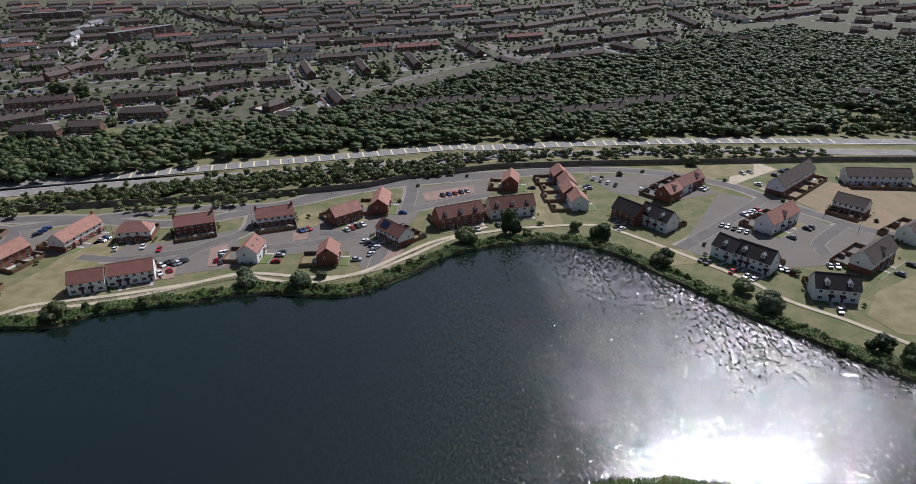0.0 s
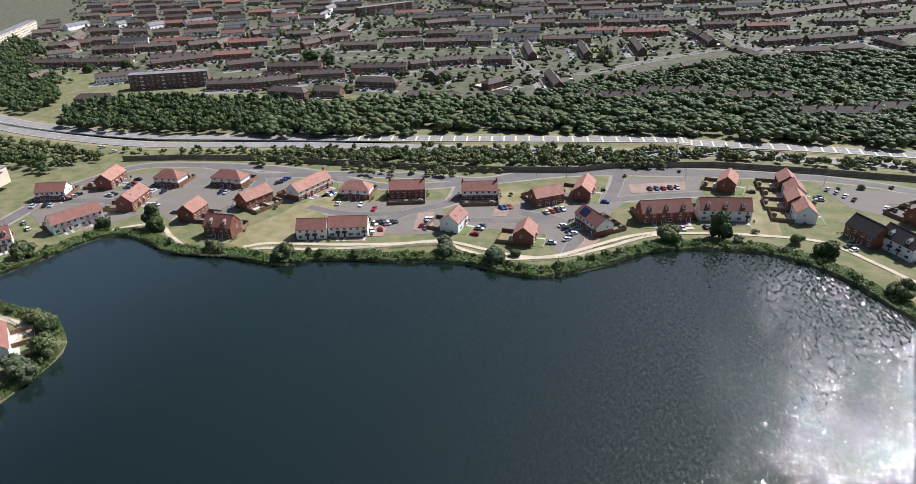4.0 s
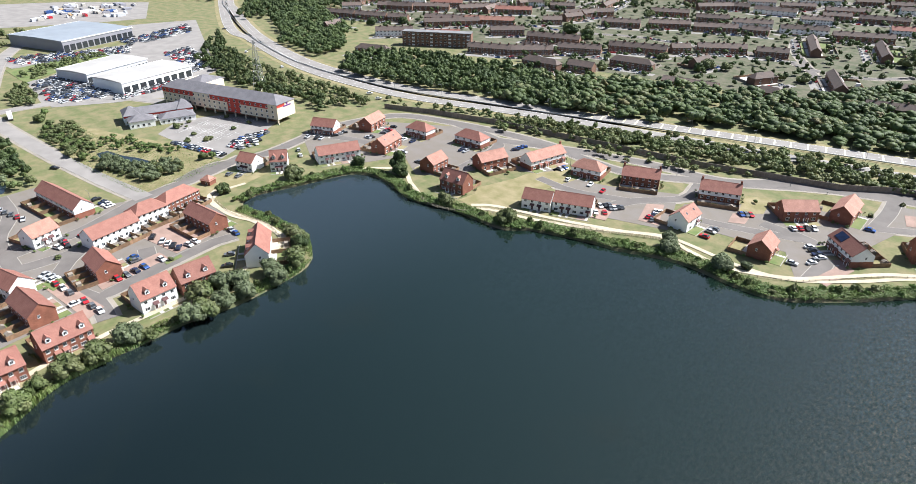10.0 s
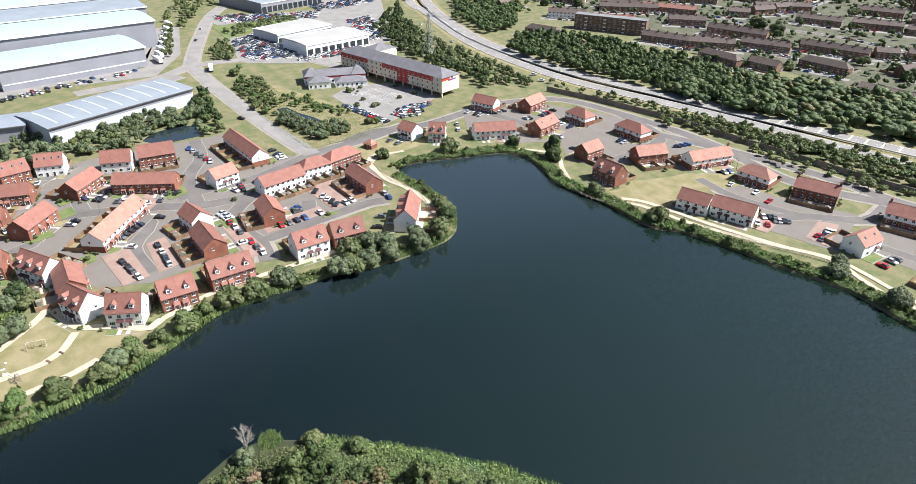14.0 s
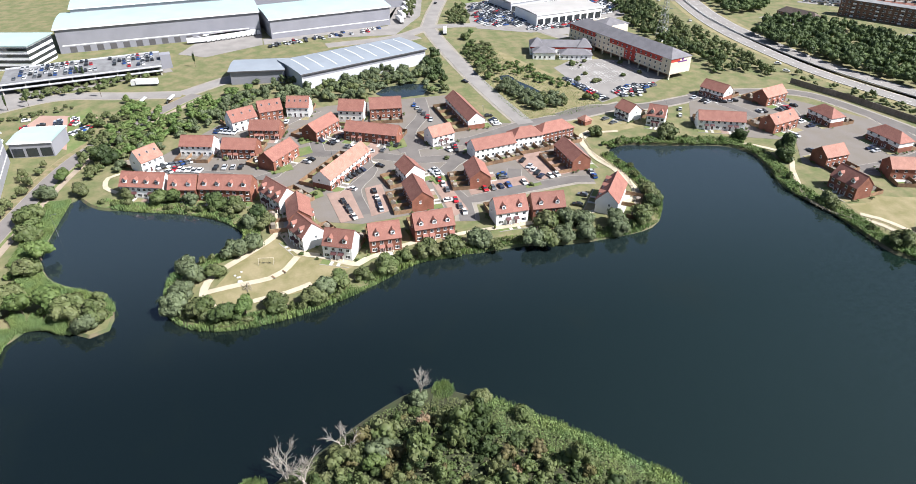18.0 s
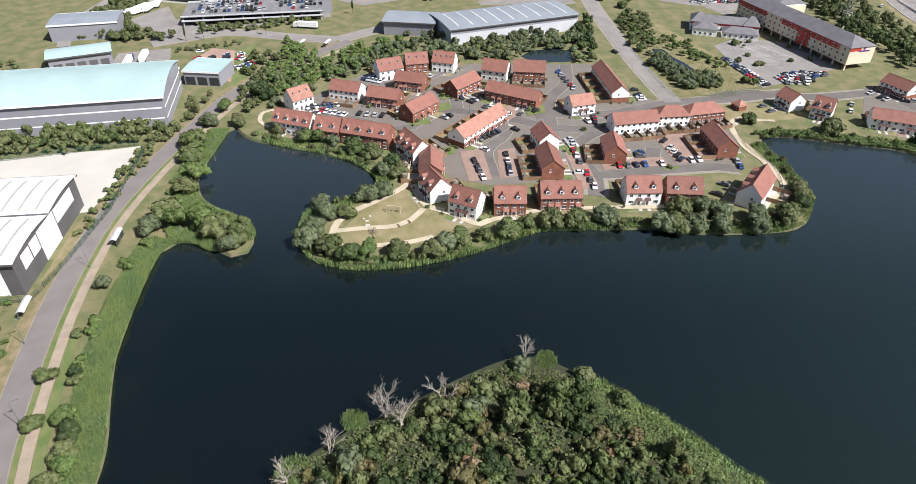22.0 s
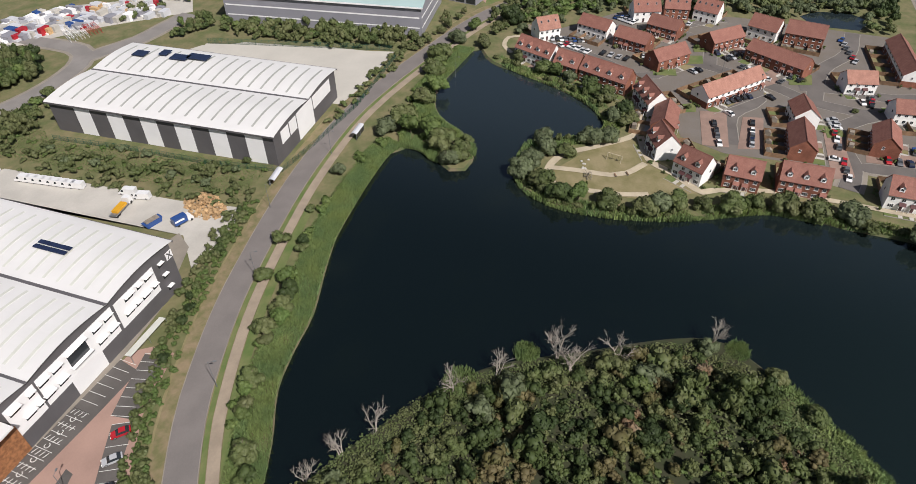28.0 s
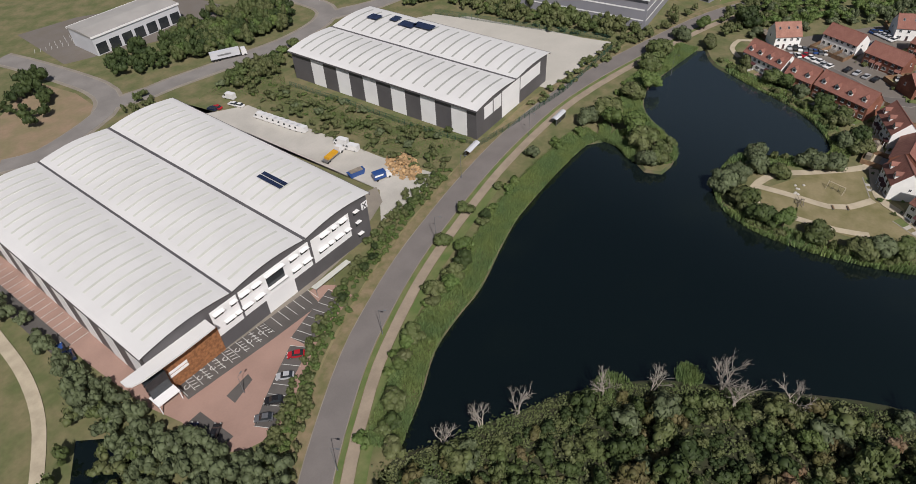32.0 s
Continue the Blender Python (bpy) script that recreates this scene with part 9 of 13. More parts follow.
house(-660.9, 883.8, 39.5, 26.2, 8.0, "render_white", "roof_brown", 2.0, 5, -1, chimneys=5, far=True, place='beyond the wood', group='estate houses', porch=False, ends=False)
house(-848.1, 810.3, 41.0, 26.9, 8.0, "brick_brown", "roof_dark", 2.0, 5, -1, chimneys=5, far=True, place='beyond the wood', group='estate houses', porch=False, ends=False)
house(-805.4, 813.6, 40.4, 24.6, 8.0, "brick_brown", "roof_brown", 2.0, 5, -1, chimneys=5, far=True, place='beyond the wood', group='estate houses', porch=False, ends=False)
house(-766.9, 816.9, 39.9, 23.6, 8.0, "brick_red", "roof_dark", 2.0, 5, -1, chimneys=5, far=True, place='beyond the wood', group='estate houses', porch=False, ends=False)
house(-722.2, 823.6, 39.3, 32.6, 8.0, "brick_red", "roof_brown", 2.0, 5, -1, chimneys=5, far=True, place='beyond the wood', group='estate houses', porch=False, ends=False)
house(-676.5, 826.1, 38.7, 26.5, 8.0, "brick_red", "roof_red", 2.0, 5, -1, chimneys=5, far=True, place='beyond the wood', group='estate houses', porch=False, ends=False)
house(-635.6, 832.3, 38.3, 35.5, 8.0, "brick_red", "roof_brown", 2.0, 5, -1, chimneys=5, far=True, place='beyond the wood', group='estate houses', porch=False, ends=False)
house(-583.5, 836.4, 37.6, 32.7, 8.0, "brick_red", "roof_red", 2.0, 5, -1, chimneys=5, far=True, place='beyond the wood', group='estate houses', porch=False, ends=False)
house(-541.2, 838.5, 37.1, 26.0, 8.0, "render_white", "roof_brown", 2.0, 5, -1, chimneys=5, far=True, place='beyond the wood', group='estate houses', porch=False, ends=False)
house(-814.6, 755.8, 39.5, 27.2, 8.0, "brick_brown", "roof_brown", 2.0, 5, -1, chimneys=5, far=True, place='beyond the wood', group='estate houses', porch=False, ends=False)
house(-765.2, 762.0, 38.8, 31.7, 8.0, "render_white", "roof_red", 2.0, 5, -1, chimneys=5, far=True, place='beyond the wood', group='estate houses', porch=False, ends=False)
house(-721.1, 764.8, 38.3, 25.5, 8.0, "brick_red", "roof_brown", 2.0, 5, -1, chimneys=5, far=True, place='beyond the wood', group='estate houses', porch=False, ends=False)
house(-676.5, 770.1, 37.7, 28.2, 8.0, "brick_red", "roof_dark", 2.0, 5, -1, chimneys=5, far=True, place='beyond the wood', group='estate houses', porch=False, ends=False)
house(-631.5, 776.6, 37.2, 35.7, 8.0, "brick_brown", "roof_dark", 2.0, 5, -1, chimneys=5, far=True, place='beyond the wood', group='estate houses', porch=False, ends=False)
house(-582.9, 778.4, 36.6, 23.5, 8.0, "render_white", "roof_dark", 2.0, 5, -1, chimneys=5, far=True, place='beyond the wood', group='estate houses', porch=False, ends=False)
house(-754.0, 701.0, 37.5, 27.4, 8.0, "render_white", "roof_brown", 2.0, 5, -1, chimneys=5, far=True, place='beyond the wood', group='estate houses', porch=False, ends=False)
house(-702.9, 709.5, 37.0, 38.4, 8.0, "brick_red", "roof_brown", 2.0, 5, -1, chimneys=5, far=True, place='beyond the wood', group='estate houses', porch=False, ends=False)
house(-644.9, 716.0, 36.3, 38.8, 8.0, "brick_red", "roof_red", 2.0, 5, -1, chimneys=5, far=True, place='beyond the wood', group='estate houses', porch=False, ends=False)
house(-592.7, 720.5, 35.7, 33.8, 8.0, "brick_brown", "roof_red", 2.0, 5, -1, chimneys=5, far=True, place='beyond the wood', group='estate houses', porch=False, ends=False)
house(-544.0, 725.3, 35.1, 31.2, 8.0, "render_white", "roof_brown", 2.0, 5, -1, chimneys=5, far=True, place='beyond the wood', group='estate houses', porch=False, ends=False)
house(-681.7, 648.6, 35.5, 33.6, 8.0, "brick_brown", "roof_brown", 2.0, 5, -1, chimneys=5, far=True, place='beyond the wood', group='estate houses', porch=False, ends=False)
house(-638.2, 652.6, 35.0, 28.5, 8.0, "brick_brown", "roof_brown", 2.0, 5, -1, chimneys=5, far=True, place='beyond the wood', group='estate houses', porch=False, ends=False)
house(-596.7, 658.1, 34.6, 30.2, 8.0, "brick_red", "roof_brown", 2.0, 5, -1, chimneys=5, far=True, place='beyond the wood', group='estate houses', porch=False, ends=False)
house(-552.0, 665.3, 34.1, 38.0, 8.0, "render_white", "roof_brown", 2.0, 5, -1, chimneys=5, far=True, place='beyond the wood', group='estate houses', porch=False, ends=False)
house(-508.4, 668.1, 33.6, 27.2, 8.0, "render_white", "roof_red", 2.0, 5, -1, chimneys=5, far=True, place='beyond the wood', group='estate houses', porch=False, ends=False)
house(-469.4, 674.2, 33.3, 33.4, 8.0, "render_white", "roof_brown", 2.0, 5, -1, chimneys=5, far=True, place='beyond the wood', group='estate houses', porch=False, ends=False)
house(-426.9, 678.3, 32.8, 28.5, 8.0, "brick_brown", "roof_brown", 2.0, 5, -1, chimneys=5, far=True, place='beyond the wood', group='estate houses', porch=False, ends=False)
house(-634.5, 592.1, 33.8, 28.7, 8.0, "brick_brown", "roof_brown", 2.0, 5, -1, chimneys=5, far=True, place='beyond the wood', group='estate houses', porch=False, ends=False)
house(-591.1, 598.4, 33.4, 31.6, 8.0, "render_white", "roof_dark", 2.0, 5, -1, chimneys=5, far=True, place='beyond the wood', group='estate houses', porch=False, ends=False)
house(-543.1, 606.0, 32.9, 37.9, 8.0, "brick_brown", "roof_red", 2.0, 5, -1, chimneys=5, far=True, place='beyond the wood', group='estate houses', porch=False, ends=False)
house(-495.2, 610.2, 32.4, 28.4, 8.0, "brick_brown", "roof_brown", 2.0, 5, -1, chimneys=5, far=True, place='beyond the wood', group='estate houses', porch=False, ends=False)
house(-453.3, 618.4, 32.1, 41.2, 8.0, "brick_brown", "roof_red", 2.0, 5, -1, chimneys=5, far=True, place='beyond the wood', group='estate houses', porch=False, ends=False)
house(-421.8, 377.1, 17.9, 31.2, 8.0, "brick_brown", "roof_brown", 2.0, 4, -1, hip=True, chimneys=0, far=True, place='beyond the wood', group='estate houses', porch=False, ends=False)
house(-582.8, 476.6, 17.2, 36.3, 8.0, "brick_brown", "roof_brown", 2.0, 4, -1, chimneys=4, far=True, place='beyond the wood', group='estate houses', porch=False, ends=False)
house(-545.8, 488.3, 17.4, 37.6, 8.0, "brick_brown", "roof_brown", 2.0, 4, -1, chimneys=4, far=True, place='beyond the wood', group='estate houses', porch=False, ends=False)
house(-515.7, 498.9, 22.3, 22.7, 8.0, "brick_brown", "roof_brown", 2.0, 3, -1, chimneys=3, far=True, place='beyond the wood', group='estate houses', porch=False, ends=False)
house(-555.6, 562.4, 32.6, 84.2, 8.0, "brick_brown", "roof_brown", 2.0, 7, -1, chimneys=7, far=True, place='beyond the wood', group='estate houses', porch=False, ends=False)
house(-475.7, 527.6, 26.7, 42.3, 8.0, "brick_brown", "roof_brown", 2.0, 5, -1, chimneys=5, far=True, place='beyond the wood', group='estate houses', porch=False, ends=False)
house(-433.2, 550.3, 29.6, 51.6, 8.0, "brick_brown", "roof_pink", 2.0, 6, -1, chimneys=6, far=True, place='beyond the wood', group='estate houses', porch=False, ends=False)
house(-349.7, 445.7, 22.8, 38.1, 8.0, "brick_brown", "roof_brown", 2.0, 5, -1, chimneys=5, far=True, place='beyond the wood', group='estate houses', porch=False, ends=False)
house(-319.8, 464.5, 41.6, 35.5, 8.0, "brick_brown", "roof_brown", 2.0, 5, -1, chimneys=5, far=True, place='beyond the wood', group='estate houses', porch=False, ends=False)
house(-632.6, 552.8, 98.7, 16.8, 8.0, "brick_brown", "roof_brown", 2.0, 2, -1, chimneys=2, far=True, place='beyond the wood', group='estate houses', porch=False, ends=False)
house(-680.6, 605.5, 125.1, 49.0, 8.0, "brick_brown", "roof_brown", 2.0, 2, -1, chimneys=2, far=True, place='beyond the wood', group='estate houses', porch=False, ends=False)
house(-479.1, 612.8, 101.2, 36.8, 8.0, "brick_brown", "roof_brown", 2.0, 2, -1, chimneys=2, far=True, place='beyond the wood', group='estate houses', porch=False, ends=False)
house(-464.8, 691.2, 67.7, 65.3, 8.0, "brick_brown", "roof_brown", 2.0, 4, -1, chimneys=4, far=True, place='beyond the wood', group='estate houses', porch=False, ends=False)
house(-536.1, 427.1, 98.0, 22.4, 8.0, "brick_brown", "roof_brown", 2.0, 3, -1, chimneys=0, far=True, place='beyond the wood', group='estate houses', porch=False, ends=False)
house(-808.4, 687.8, 55.9, 17.2, 8.0, "render_white", "roof_dark", 2.0, 5, -1, chimneys=5, far=True, place='beyond the wood', group='estate houses', porch=False, ends=False)
house(-777.7, 656.2, 54.7, 20.5, 8.0, "render_white", "roof_brown", 2.0, 5, -1, chimneys=5, far=True, place='beyond the wood', group='estate houses', porch=False, ends=False)
house(-751.7, 619.8, 53.5, 20.7, 8.0, "brick_brown", "roof_brown", 2.0, 5, -1, chimneys=5, far=True, place='beyond the wood', group='estate houses', porch=False, ends=False)
house(-610.8, 517.0, 48.4, 22.2, 8.0, "render_white", "roof_brown", 2.0, 5, -1, chimneys=5, far=True, place='beyond the wood', group='estate houses', porch=False, ends=False)
house(-387.1, 519.1, 44.0, 32.3, 8.0, "brick_brown", "roof_brown", 2.0, 5, -1, chimneys=5, far=True, place='beyond the wood', group='estate houses', porch=False, ends=False)
house(-466.8, 445.6, 44.1, 35.6, 8.0, "render_white", "roof_brown", 2.0, 5, -1, chimneys=5, far=True, place='beyond the wood', group='estate houses', porch=False, ends=False)
house(-423.7, 463.7, 43.6, 36.9, 8.0, "render_white", "roof_red", 2.0, 5, -1, chimneys=5, far=True, place='beyond the wood', group='estate houses', porch=False, ends=False)
house(-457.2, 517.9, 50.5, 57.2, 8.0, "brick_brown", "roof_brown", 2.0, 5, -1, chimneys=5, far=True, place='beyond the wood', group='estate houses', porch=False, ends=False)
house(-645.8, 563.5, 50.2, 42.0, 8.0, "brick_brown", "roof_brown", 2.0, 4, -1, chimneys=4, far=True, place='beyond the wood', group='estate houses', porch=False, ends=False)
house(-488.9, 607.6, 54.7, 55.5, 8.0, "brick_brown", "roof_brown", 2.0, 5, -1, chimneys=5, far=True, place='beyond the wood', group='estate houses', porch=False, ends=False)
house(-380.1, 658.3, 53.5, 56.0, 8.0, "brick_brown", "roof_brown", 2.0, 5, -1, chimneys=5, far=True, place='beyond the wood', group='estate houses', porch=False, ends=False)
house(-286.5, 797.9, 45.8, 58.8, 8.0, "brick_brown", "roof_brown", 2.0, 5, -1, chimneys=5, far=True, place='beyond the wood', group='estate houses', porch=False, ends=False)
house(-572.3, 550.2, 25.2, 42.4, 8.0, "brick_brown", "roof_brown", 2.0, 3, -1, chimneys=3, far=True, place='beyond the wood', group='estate houses', porch=False, ends=False)
flats(-430.5, 422.6, -376.4, 453.0, 4)
flats(-432.2, 841.8, -386.2, 920.4, 4)
flats(-677.4, 1066.3, -603.4, 1107.7, 4)
flats(-734.2, 540.4, -807.8, 656.9, 4, "hotel_cream")
house(-521.0, 812.1, 74.8, 18.5, 8.0, "render_white", "roof_slate", 2.0, 1, -1, chimneys=0, far=True, place='beyond the wood', group='estate houses', porch=False, ends=False)
house(-476.6, 828.0, 103.4, 39.4, 8.0, "render_white", "roof_slate", 2.0, 1, -1, chimneys=0, far=True, place='beyond the wood', group='estate houses', porch=False, ends=False)
house(-504.5, 895.7, 96.1, 33.2, 8.0, "render_white", "roof_slate", 2.0, 1, -1, chimneys=0, far=True, place='beyond the wood', group='estate houses', porch=False, ends=False)
house(-525.2, 955.1, 94.3, 37.2, 8.0, "render_white", "roof_slate", 2.0, 1, -1, chimneys=0, far=True, place='beyond the wood', group='estate houses', porch=False, ends=False)
house(-537.7, 1014.5, 78.4, 27.6, 8.0, "render_white", "roof_slate", 2.0, 1, -1, chimneys=0, far=True, place='beyond the wood', group='estate houses', porch=False, ends=False)
house(-558.2, 842.7, 61.1, 21.3, 8.0, "render_white", "roof_slate", 2.0, 1, -1, chimneys=0, far=True, place='beyond the wood', group='estate houses', porch=False, ends=False)
house(-613.3, 739.2, 60.2, 37.2, 8.0, "render_white", "roof_slate", 2.0, 2, -1, chimneys=0, far=True, place='beyond the wood', group='estate houses', porch=False, ends=False)
house(-650.0, 700.3, 84.2, 25.2, 8.0, "render_white", "roof_slate", 2.0, 2, -1, chimneys=0, far=True, place='beyond the wood', group='estate houses', porch=False, ends=False)
house(-757.0, 677.1, 92.5, 37.0, 8.0, "render_white", "roof_slate", 2.0, 2, -1, chimneys=0, far=True, place='beyond the wood', group='estate houses', porch=False, ends=False)
house(-705.1, 703.5, 90.3, 25.2, 8.0, "render_white", "roof_slate", 2.0, 2, -1, chimneys=0, far=True, place='beyond the wood', group='estate houses', porch=False, ends=False)
FRONT_PANELS = [("n", 4.0 + 11.5 * k, 9.8 + 11.5 * k, 0.1, 13.6, "clad_white") for k in range(8)]
FRONT_PANELS += [("w", 45.3, 52.9, 4.8, 13.4, "clad_white"), ("w", 22.1, 44.7, 5.0, 13.4, "clad_white"), ("w", 7.3, 21.2, 4.8, 13.0, "clad_white"), ("w", 28.8, 38.2, 0.2, 5.0, "clad_white")]
front_shed = shed("warehouse", -53.7, -160.2, -85.5, 92.5, 70.0, 15.4, 3, 1.2, "roof_sheet_white", "large warehouse with three curved white metal roofs", strips=22, strip_mat="skylight_pale", panels=FRONT_PANELS)
front_shed.matrix_world = front_shed.matrix_world @ Matrix(((1, 0.078, 0, 0), (0, 1, 0, 0), (0, 0, 1, 0), (0, 0, 0, 1)))
front_details(front_shed)
SECOND_PANELS = [("n", 4.0 + 13.5 * k, 10.5 + 13.5 * k, 0.1, 10.8, "clad_white") for k in range(6)] + [("s", 4.0 + 13.5 * k, 10.5 + 13.5 * k, 0.1, 10.8, "clad_white") for k in range(6)]
SECOND_PANELS += [("w", 20.0, 32.0, 0.2, 10.8, "clad_white"), ("w", 32.6, 37.5, 5.6, 10.6, "clad_white"), ("w", 38.2, 43.5, 5.6, 10.4, "clad_white"), ("w", 5.0, 19.4, 5.6, 10.6, "clad_white")]
second_shed = shed("warehouse", -168.9, -168.6, -79.8, 88.5, 48.3, 12.0, 2, 1.0, "roof_sheet_white", "warehouse with two curved white roofs and striped cladding", strips=17, strip_mat="skylight", panels=SECOND_PANELS)
second_shed.matrix_world = second_shed.matrix_world @ Matrix(((1, 0.18, 0, 0), (0, 1, 0, 0), (0, 0, 1, 0), (0, 0, 0, 1)))
for k, (px, py, n) in enumerate(((33, 14, 3), (24, 17, 2), (16, 15, 4), (9, 17, 5))):
    part("solar_panel", Build().box(-n * 0.9, -2.2, 0, n * 0.9, 2.2, 0.12).mesh("solar_panel", "solar"), second_shed, pose(px, SOLAR_SIDE * py, 13.75), "dark blue rooftop solar panels")
teal_shed = shed("warehouse", -274.3, -169.2, -75.6, 96.0, 42.0, 13.8, 1, 3.0, "roof_sheet_teal", "long grey warehouse with a pale blue-green curved roof", wall="clad_grey", panels=[("n", 1.0, 95.0, 8.2, 8.8, "clad_white"), ("n", 1.0, 95.0, 3.6, 4.1, "clad_white"), ("w", 0.5, 41.5, 8.2, 8.8, "clad_white"), ("w", 0.5, 41.5, 3.6, 4.1, "clad_white")], trim="clad_white")
teal_shed.matrix_world = teal_shed.matrix_world @ Matrix(((1, 0.16, 0, 0), (0, 1, 0, 0), (0, 0, 1, 0), (0, 0, 0, 1)))
teal_annex = box_building("office_annex", -315.0, -115.5, 83.0, 18.0, 17.5, 7.0, "clad_grey", "roof_sheet_teal", "grey two-storey office annexe with a flat pale roof", glass=True)
box_building("office_link", -291.5, -131.5, 3.5, 27.0, 12.0, 9.5, "clad_grey", "roof_sheet_teal", "grey clad link between warehouse and offices")
patch("yard", [(-330.0, -172.0), (-352.0, -176.0), (-360.0, -150.0), (-340.0, -144.0)], 0.06, "asphalt_pale", "pale lorry yard beside the depot", "yard")
small_teal = shed("depot", -334.5, -187.0, -66.0, 29.0, 15.0, 8.0, 1, 1.0, "roof_sheet_teal", "grey loading depot with dark bays and a pale curved roof", wall="clad_grey", panels=[("n", 1.5 + 5.4 * k, 5.5 + 5.4 * k, 0.2, 4.5, "clad_dark") for k in range(5)])
blue_shed = shed("warehouse", -392.2, 38.6, 111.0, 82.0, 31.0, 9.5, 1, 0.6, "roof_sheet_blue", "pale clad warehouse with a blue-grey metal roof", wall="clad_pale", strips=9, strip_mat="skylight_pale", panels=[("s", 0.5, 81.5, 6.6, 9.0, "clad_grey")])
low_blue = shed("warehouse", -392.0, -17.0, 82.0, 30.0, 21.0, 8.0, 1, 1.0, "roof_sheet_blue", "lower dark grey wing of a metal-clad warehouse", wall="clad_grey")
HALL_PANELS = [("s", 2.0, 120.0, 4.6, 5.3, "clad_white")] + [("s", 6.0 + 8 * j, 10.0 + 8 * j, 0.2, 4.0, "clad_dark") for j in range(14)]
shed("distribution_hall", -506.0, -82.0, 96.5, 128.0, 46.0, 16.0, 1, 1.4, "roof_sheet_teal", "huge pale grey distribution hall with a metal roof", wall="clad_grey", panels=HALL_PANELS, trim="clad_white")
shed("distribution_hall", -506.0, 30.0, 101.0, 88.0, 46.0, 13.5, 1, 1.4, "roof_sheet_teal", "pale grey front wing of the distribution hall", wall="clad_grey", panels=[("s", 1.0, 87.0, 3.6, 4.2, "clad_white")], trim="clad_white")
for k in range(3):
    shed("distribution_hall", -556.0 - 50 * k, -25.0 + 5 * k, 96.5, 240.0, 49.0, 19.5 + 1.5 * k, 1, 1.4, "roof_sheet_teal" if k % 2 == 0 else "roof_sheet_blue", "huge grey distribution hall with pale metal roofs", wall="clad_grey", trim="clad_white")
parking_deck(-421.0, -117.0, 99.3, 84.0, 32.0)
office_block(-462.0, -172.0, 75.0)
hotel(-372.5, 208.0, 14.5)
restaurant(-391.0, 171.5, 72.0)
white_dealer = box_building("car_showroom", -479.0, 206.0, 101.0, 58.0, 32.0, 8.0, "clad_white", "roof_sheet_grey", "white car showroom with dark glass fronts", glass=True)
box_building("car_showroom", -527.0, 198.0, 106.0, 54.0, 32.0, 7.0, "clad_pale", "roof_sheet_grey", "grey car showroom beside a full forecourt", glass=True)
box_building("industrial_unit", -667.0, 231.0, 106.0, 72.0, 70.0, 9.0, "clad_grey", "roof_sheet_blue", "blue-grey industrial unit with a pale roof", glass=True)
box_building("industrial_unit", -470.0, -330.0, 100.0, 50.0, 30.0, 7.0, "hotel_red", "roof_sheet_grey", "red clad industrial unit behind the trees")
box_building("industrial_unit", -122.0, -310.0, 3.0, 44.0, 20.0, 8.5, "clad_pale", "roof_sheet_grey", "blue and white industrial unit with a sloping roof", glass=True)
box_building("industrial_unit", -385.0, -205.0, -77.0, 36.0, 22.0, 9.0, "clad_grey", "roof_sheet_blue", "grey industrial unit by the yards")
patch("forecourt", [(-19.6, -140.2), (-23.7, -113.1), (-64.1, -112.7), (-81.7, -115.0), (-103.6, -123.9), (-107.8, -130.8), (-78.0, -136.7), (-38.5, -137.1)], 0.085, "pavement", "beige paving along the warehouse front", "pavement")
patch("car_park", [(-14.8, -216.7), (-22.0, -141.8), (-20.4, -123.2), (-21.8, -113.9), (-66.9, -111.9), (-69.9, -108.1), (-70.1, -101.8), (-52.8, -96.6), (-38.2, -87.7), (-30.4, -84.2), (-24.2, -86.3), (-20.5, -89.7), (-19.2, -103.6), (-16.4, -113.7), (-13.9, -136.5), (-11.0, -181.2), (-9.0, -200.9)], 0.07, "red_asphalt", "pinkish red asphalt car park round the warehouse", "car park")
patch("bay_strip", [(-24.1, -113.1), (-23.6, -107.5), (-48.1, -106.4), (-62.6, -106.2), (-63.8, -112.7), (-49.0, -112.8)], 0.1, "asphalt_dark", "dark asphalt parking bays for disabled drivers", "car park")
patch("bay_strip", [(-48.6, -101.3), (-51.4, -97.2), (-43.1, -93.2), (-36.8, -88.2), (-31.3, -85.4), (-28.9, -89.6), (-35.3, -93.8), (-42.6, -98.0)], 0.1, "asphalt_dark", "dark asphalt parking bays", "car park")
patch("bay_strip", [(-50.4, -103.2), (-51.4, -97.7), (-67.8, -102.3), (-67.4, -108.4), (-56.8, -105.4)], 0.1, "asphalt_dark", "dark asphalt parking bays", "car park")
patch("bay_strip", [(-10.4, -200.3), (-11.7, -183.1), (-14.1, -145.6), (-9.7, -144.7), (-7.9, -173.5), (-6.2, -189.1)], 0.1, "asphalt_dark", "dark asphalt parking bays by the hedge", "car park")
patch("bay_strip", [(-19.5, -102.1), (-23.5, -102.4), (-24.5, -91.1), (-20.4, -90.6)], 0.1, "asphalt_dark", "dark asphalt parking bays", "car park")
patch("bay_strip", [(-29.8, -101.3), (-36.8, -102.5), (-36.4, -100.3), (-29.9, -98.1)], 0.1, "asphalt_dark", "dark asphalt bays on a kerbed traffic island", "car park")
bay_lines(-24.1, -113.1, -49.0, -112.8, 12, 4.8, -1)
bay_lines(-49.0, -112.8, -63.8, -112.7, 6, 4.8, -1)
bay_lines(-28.9, -89.6, -48.6, -101.3, 8, 4.8, -1)
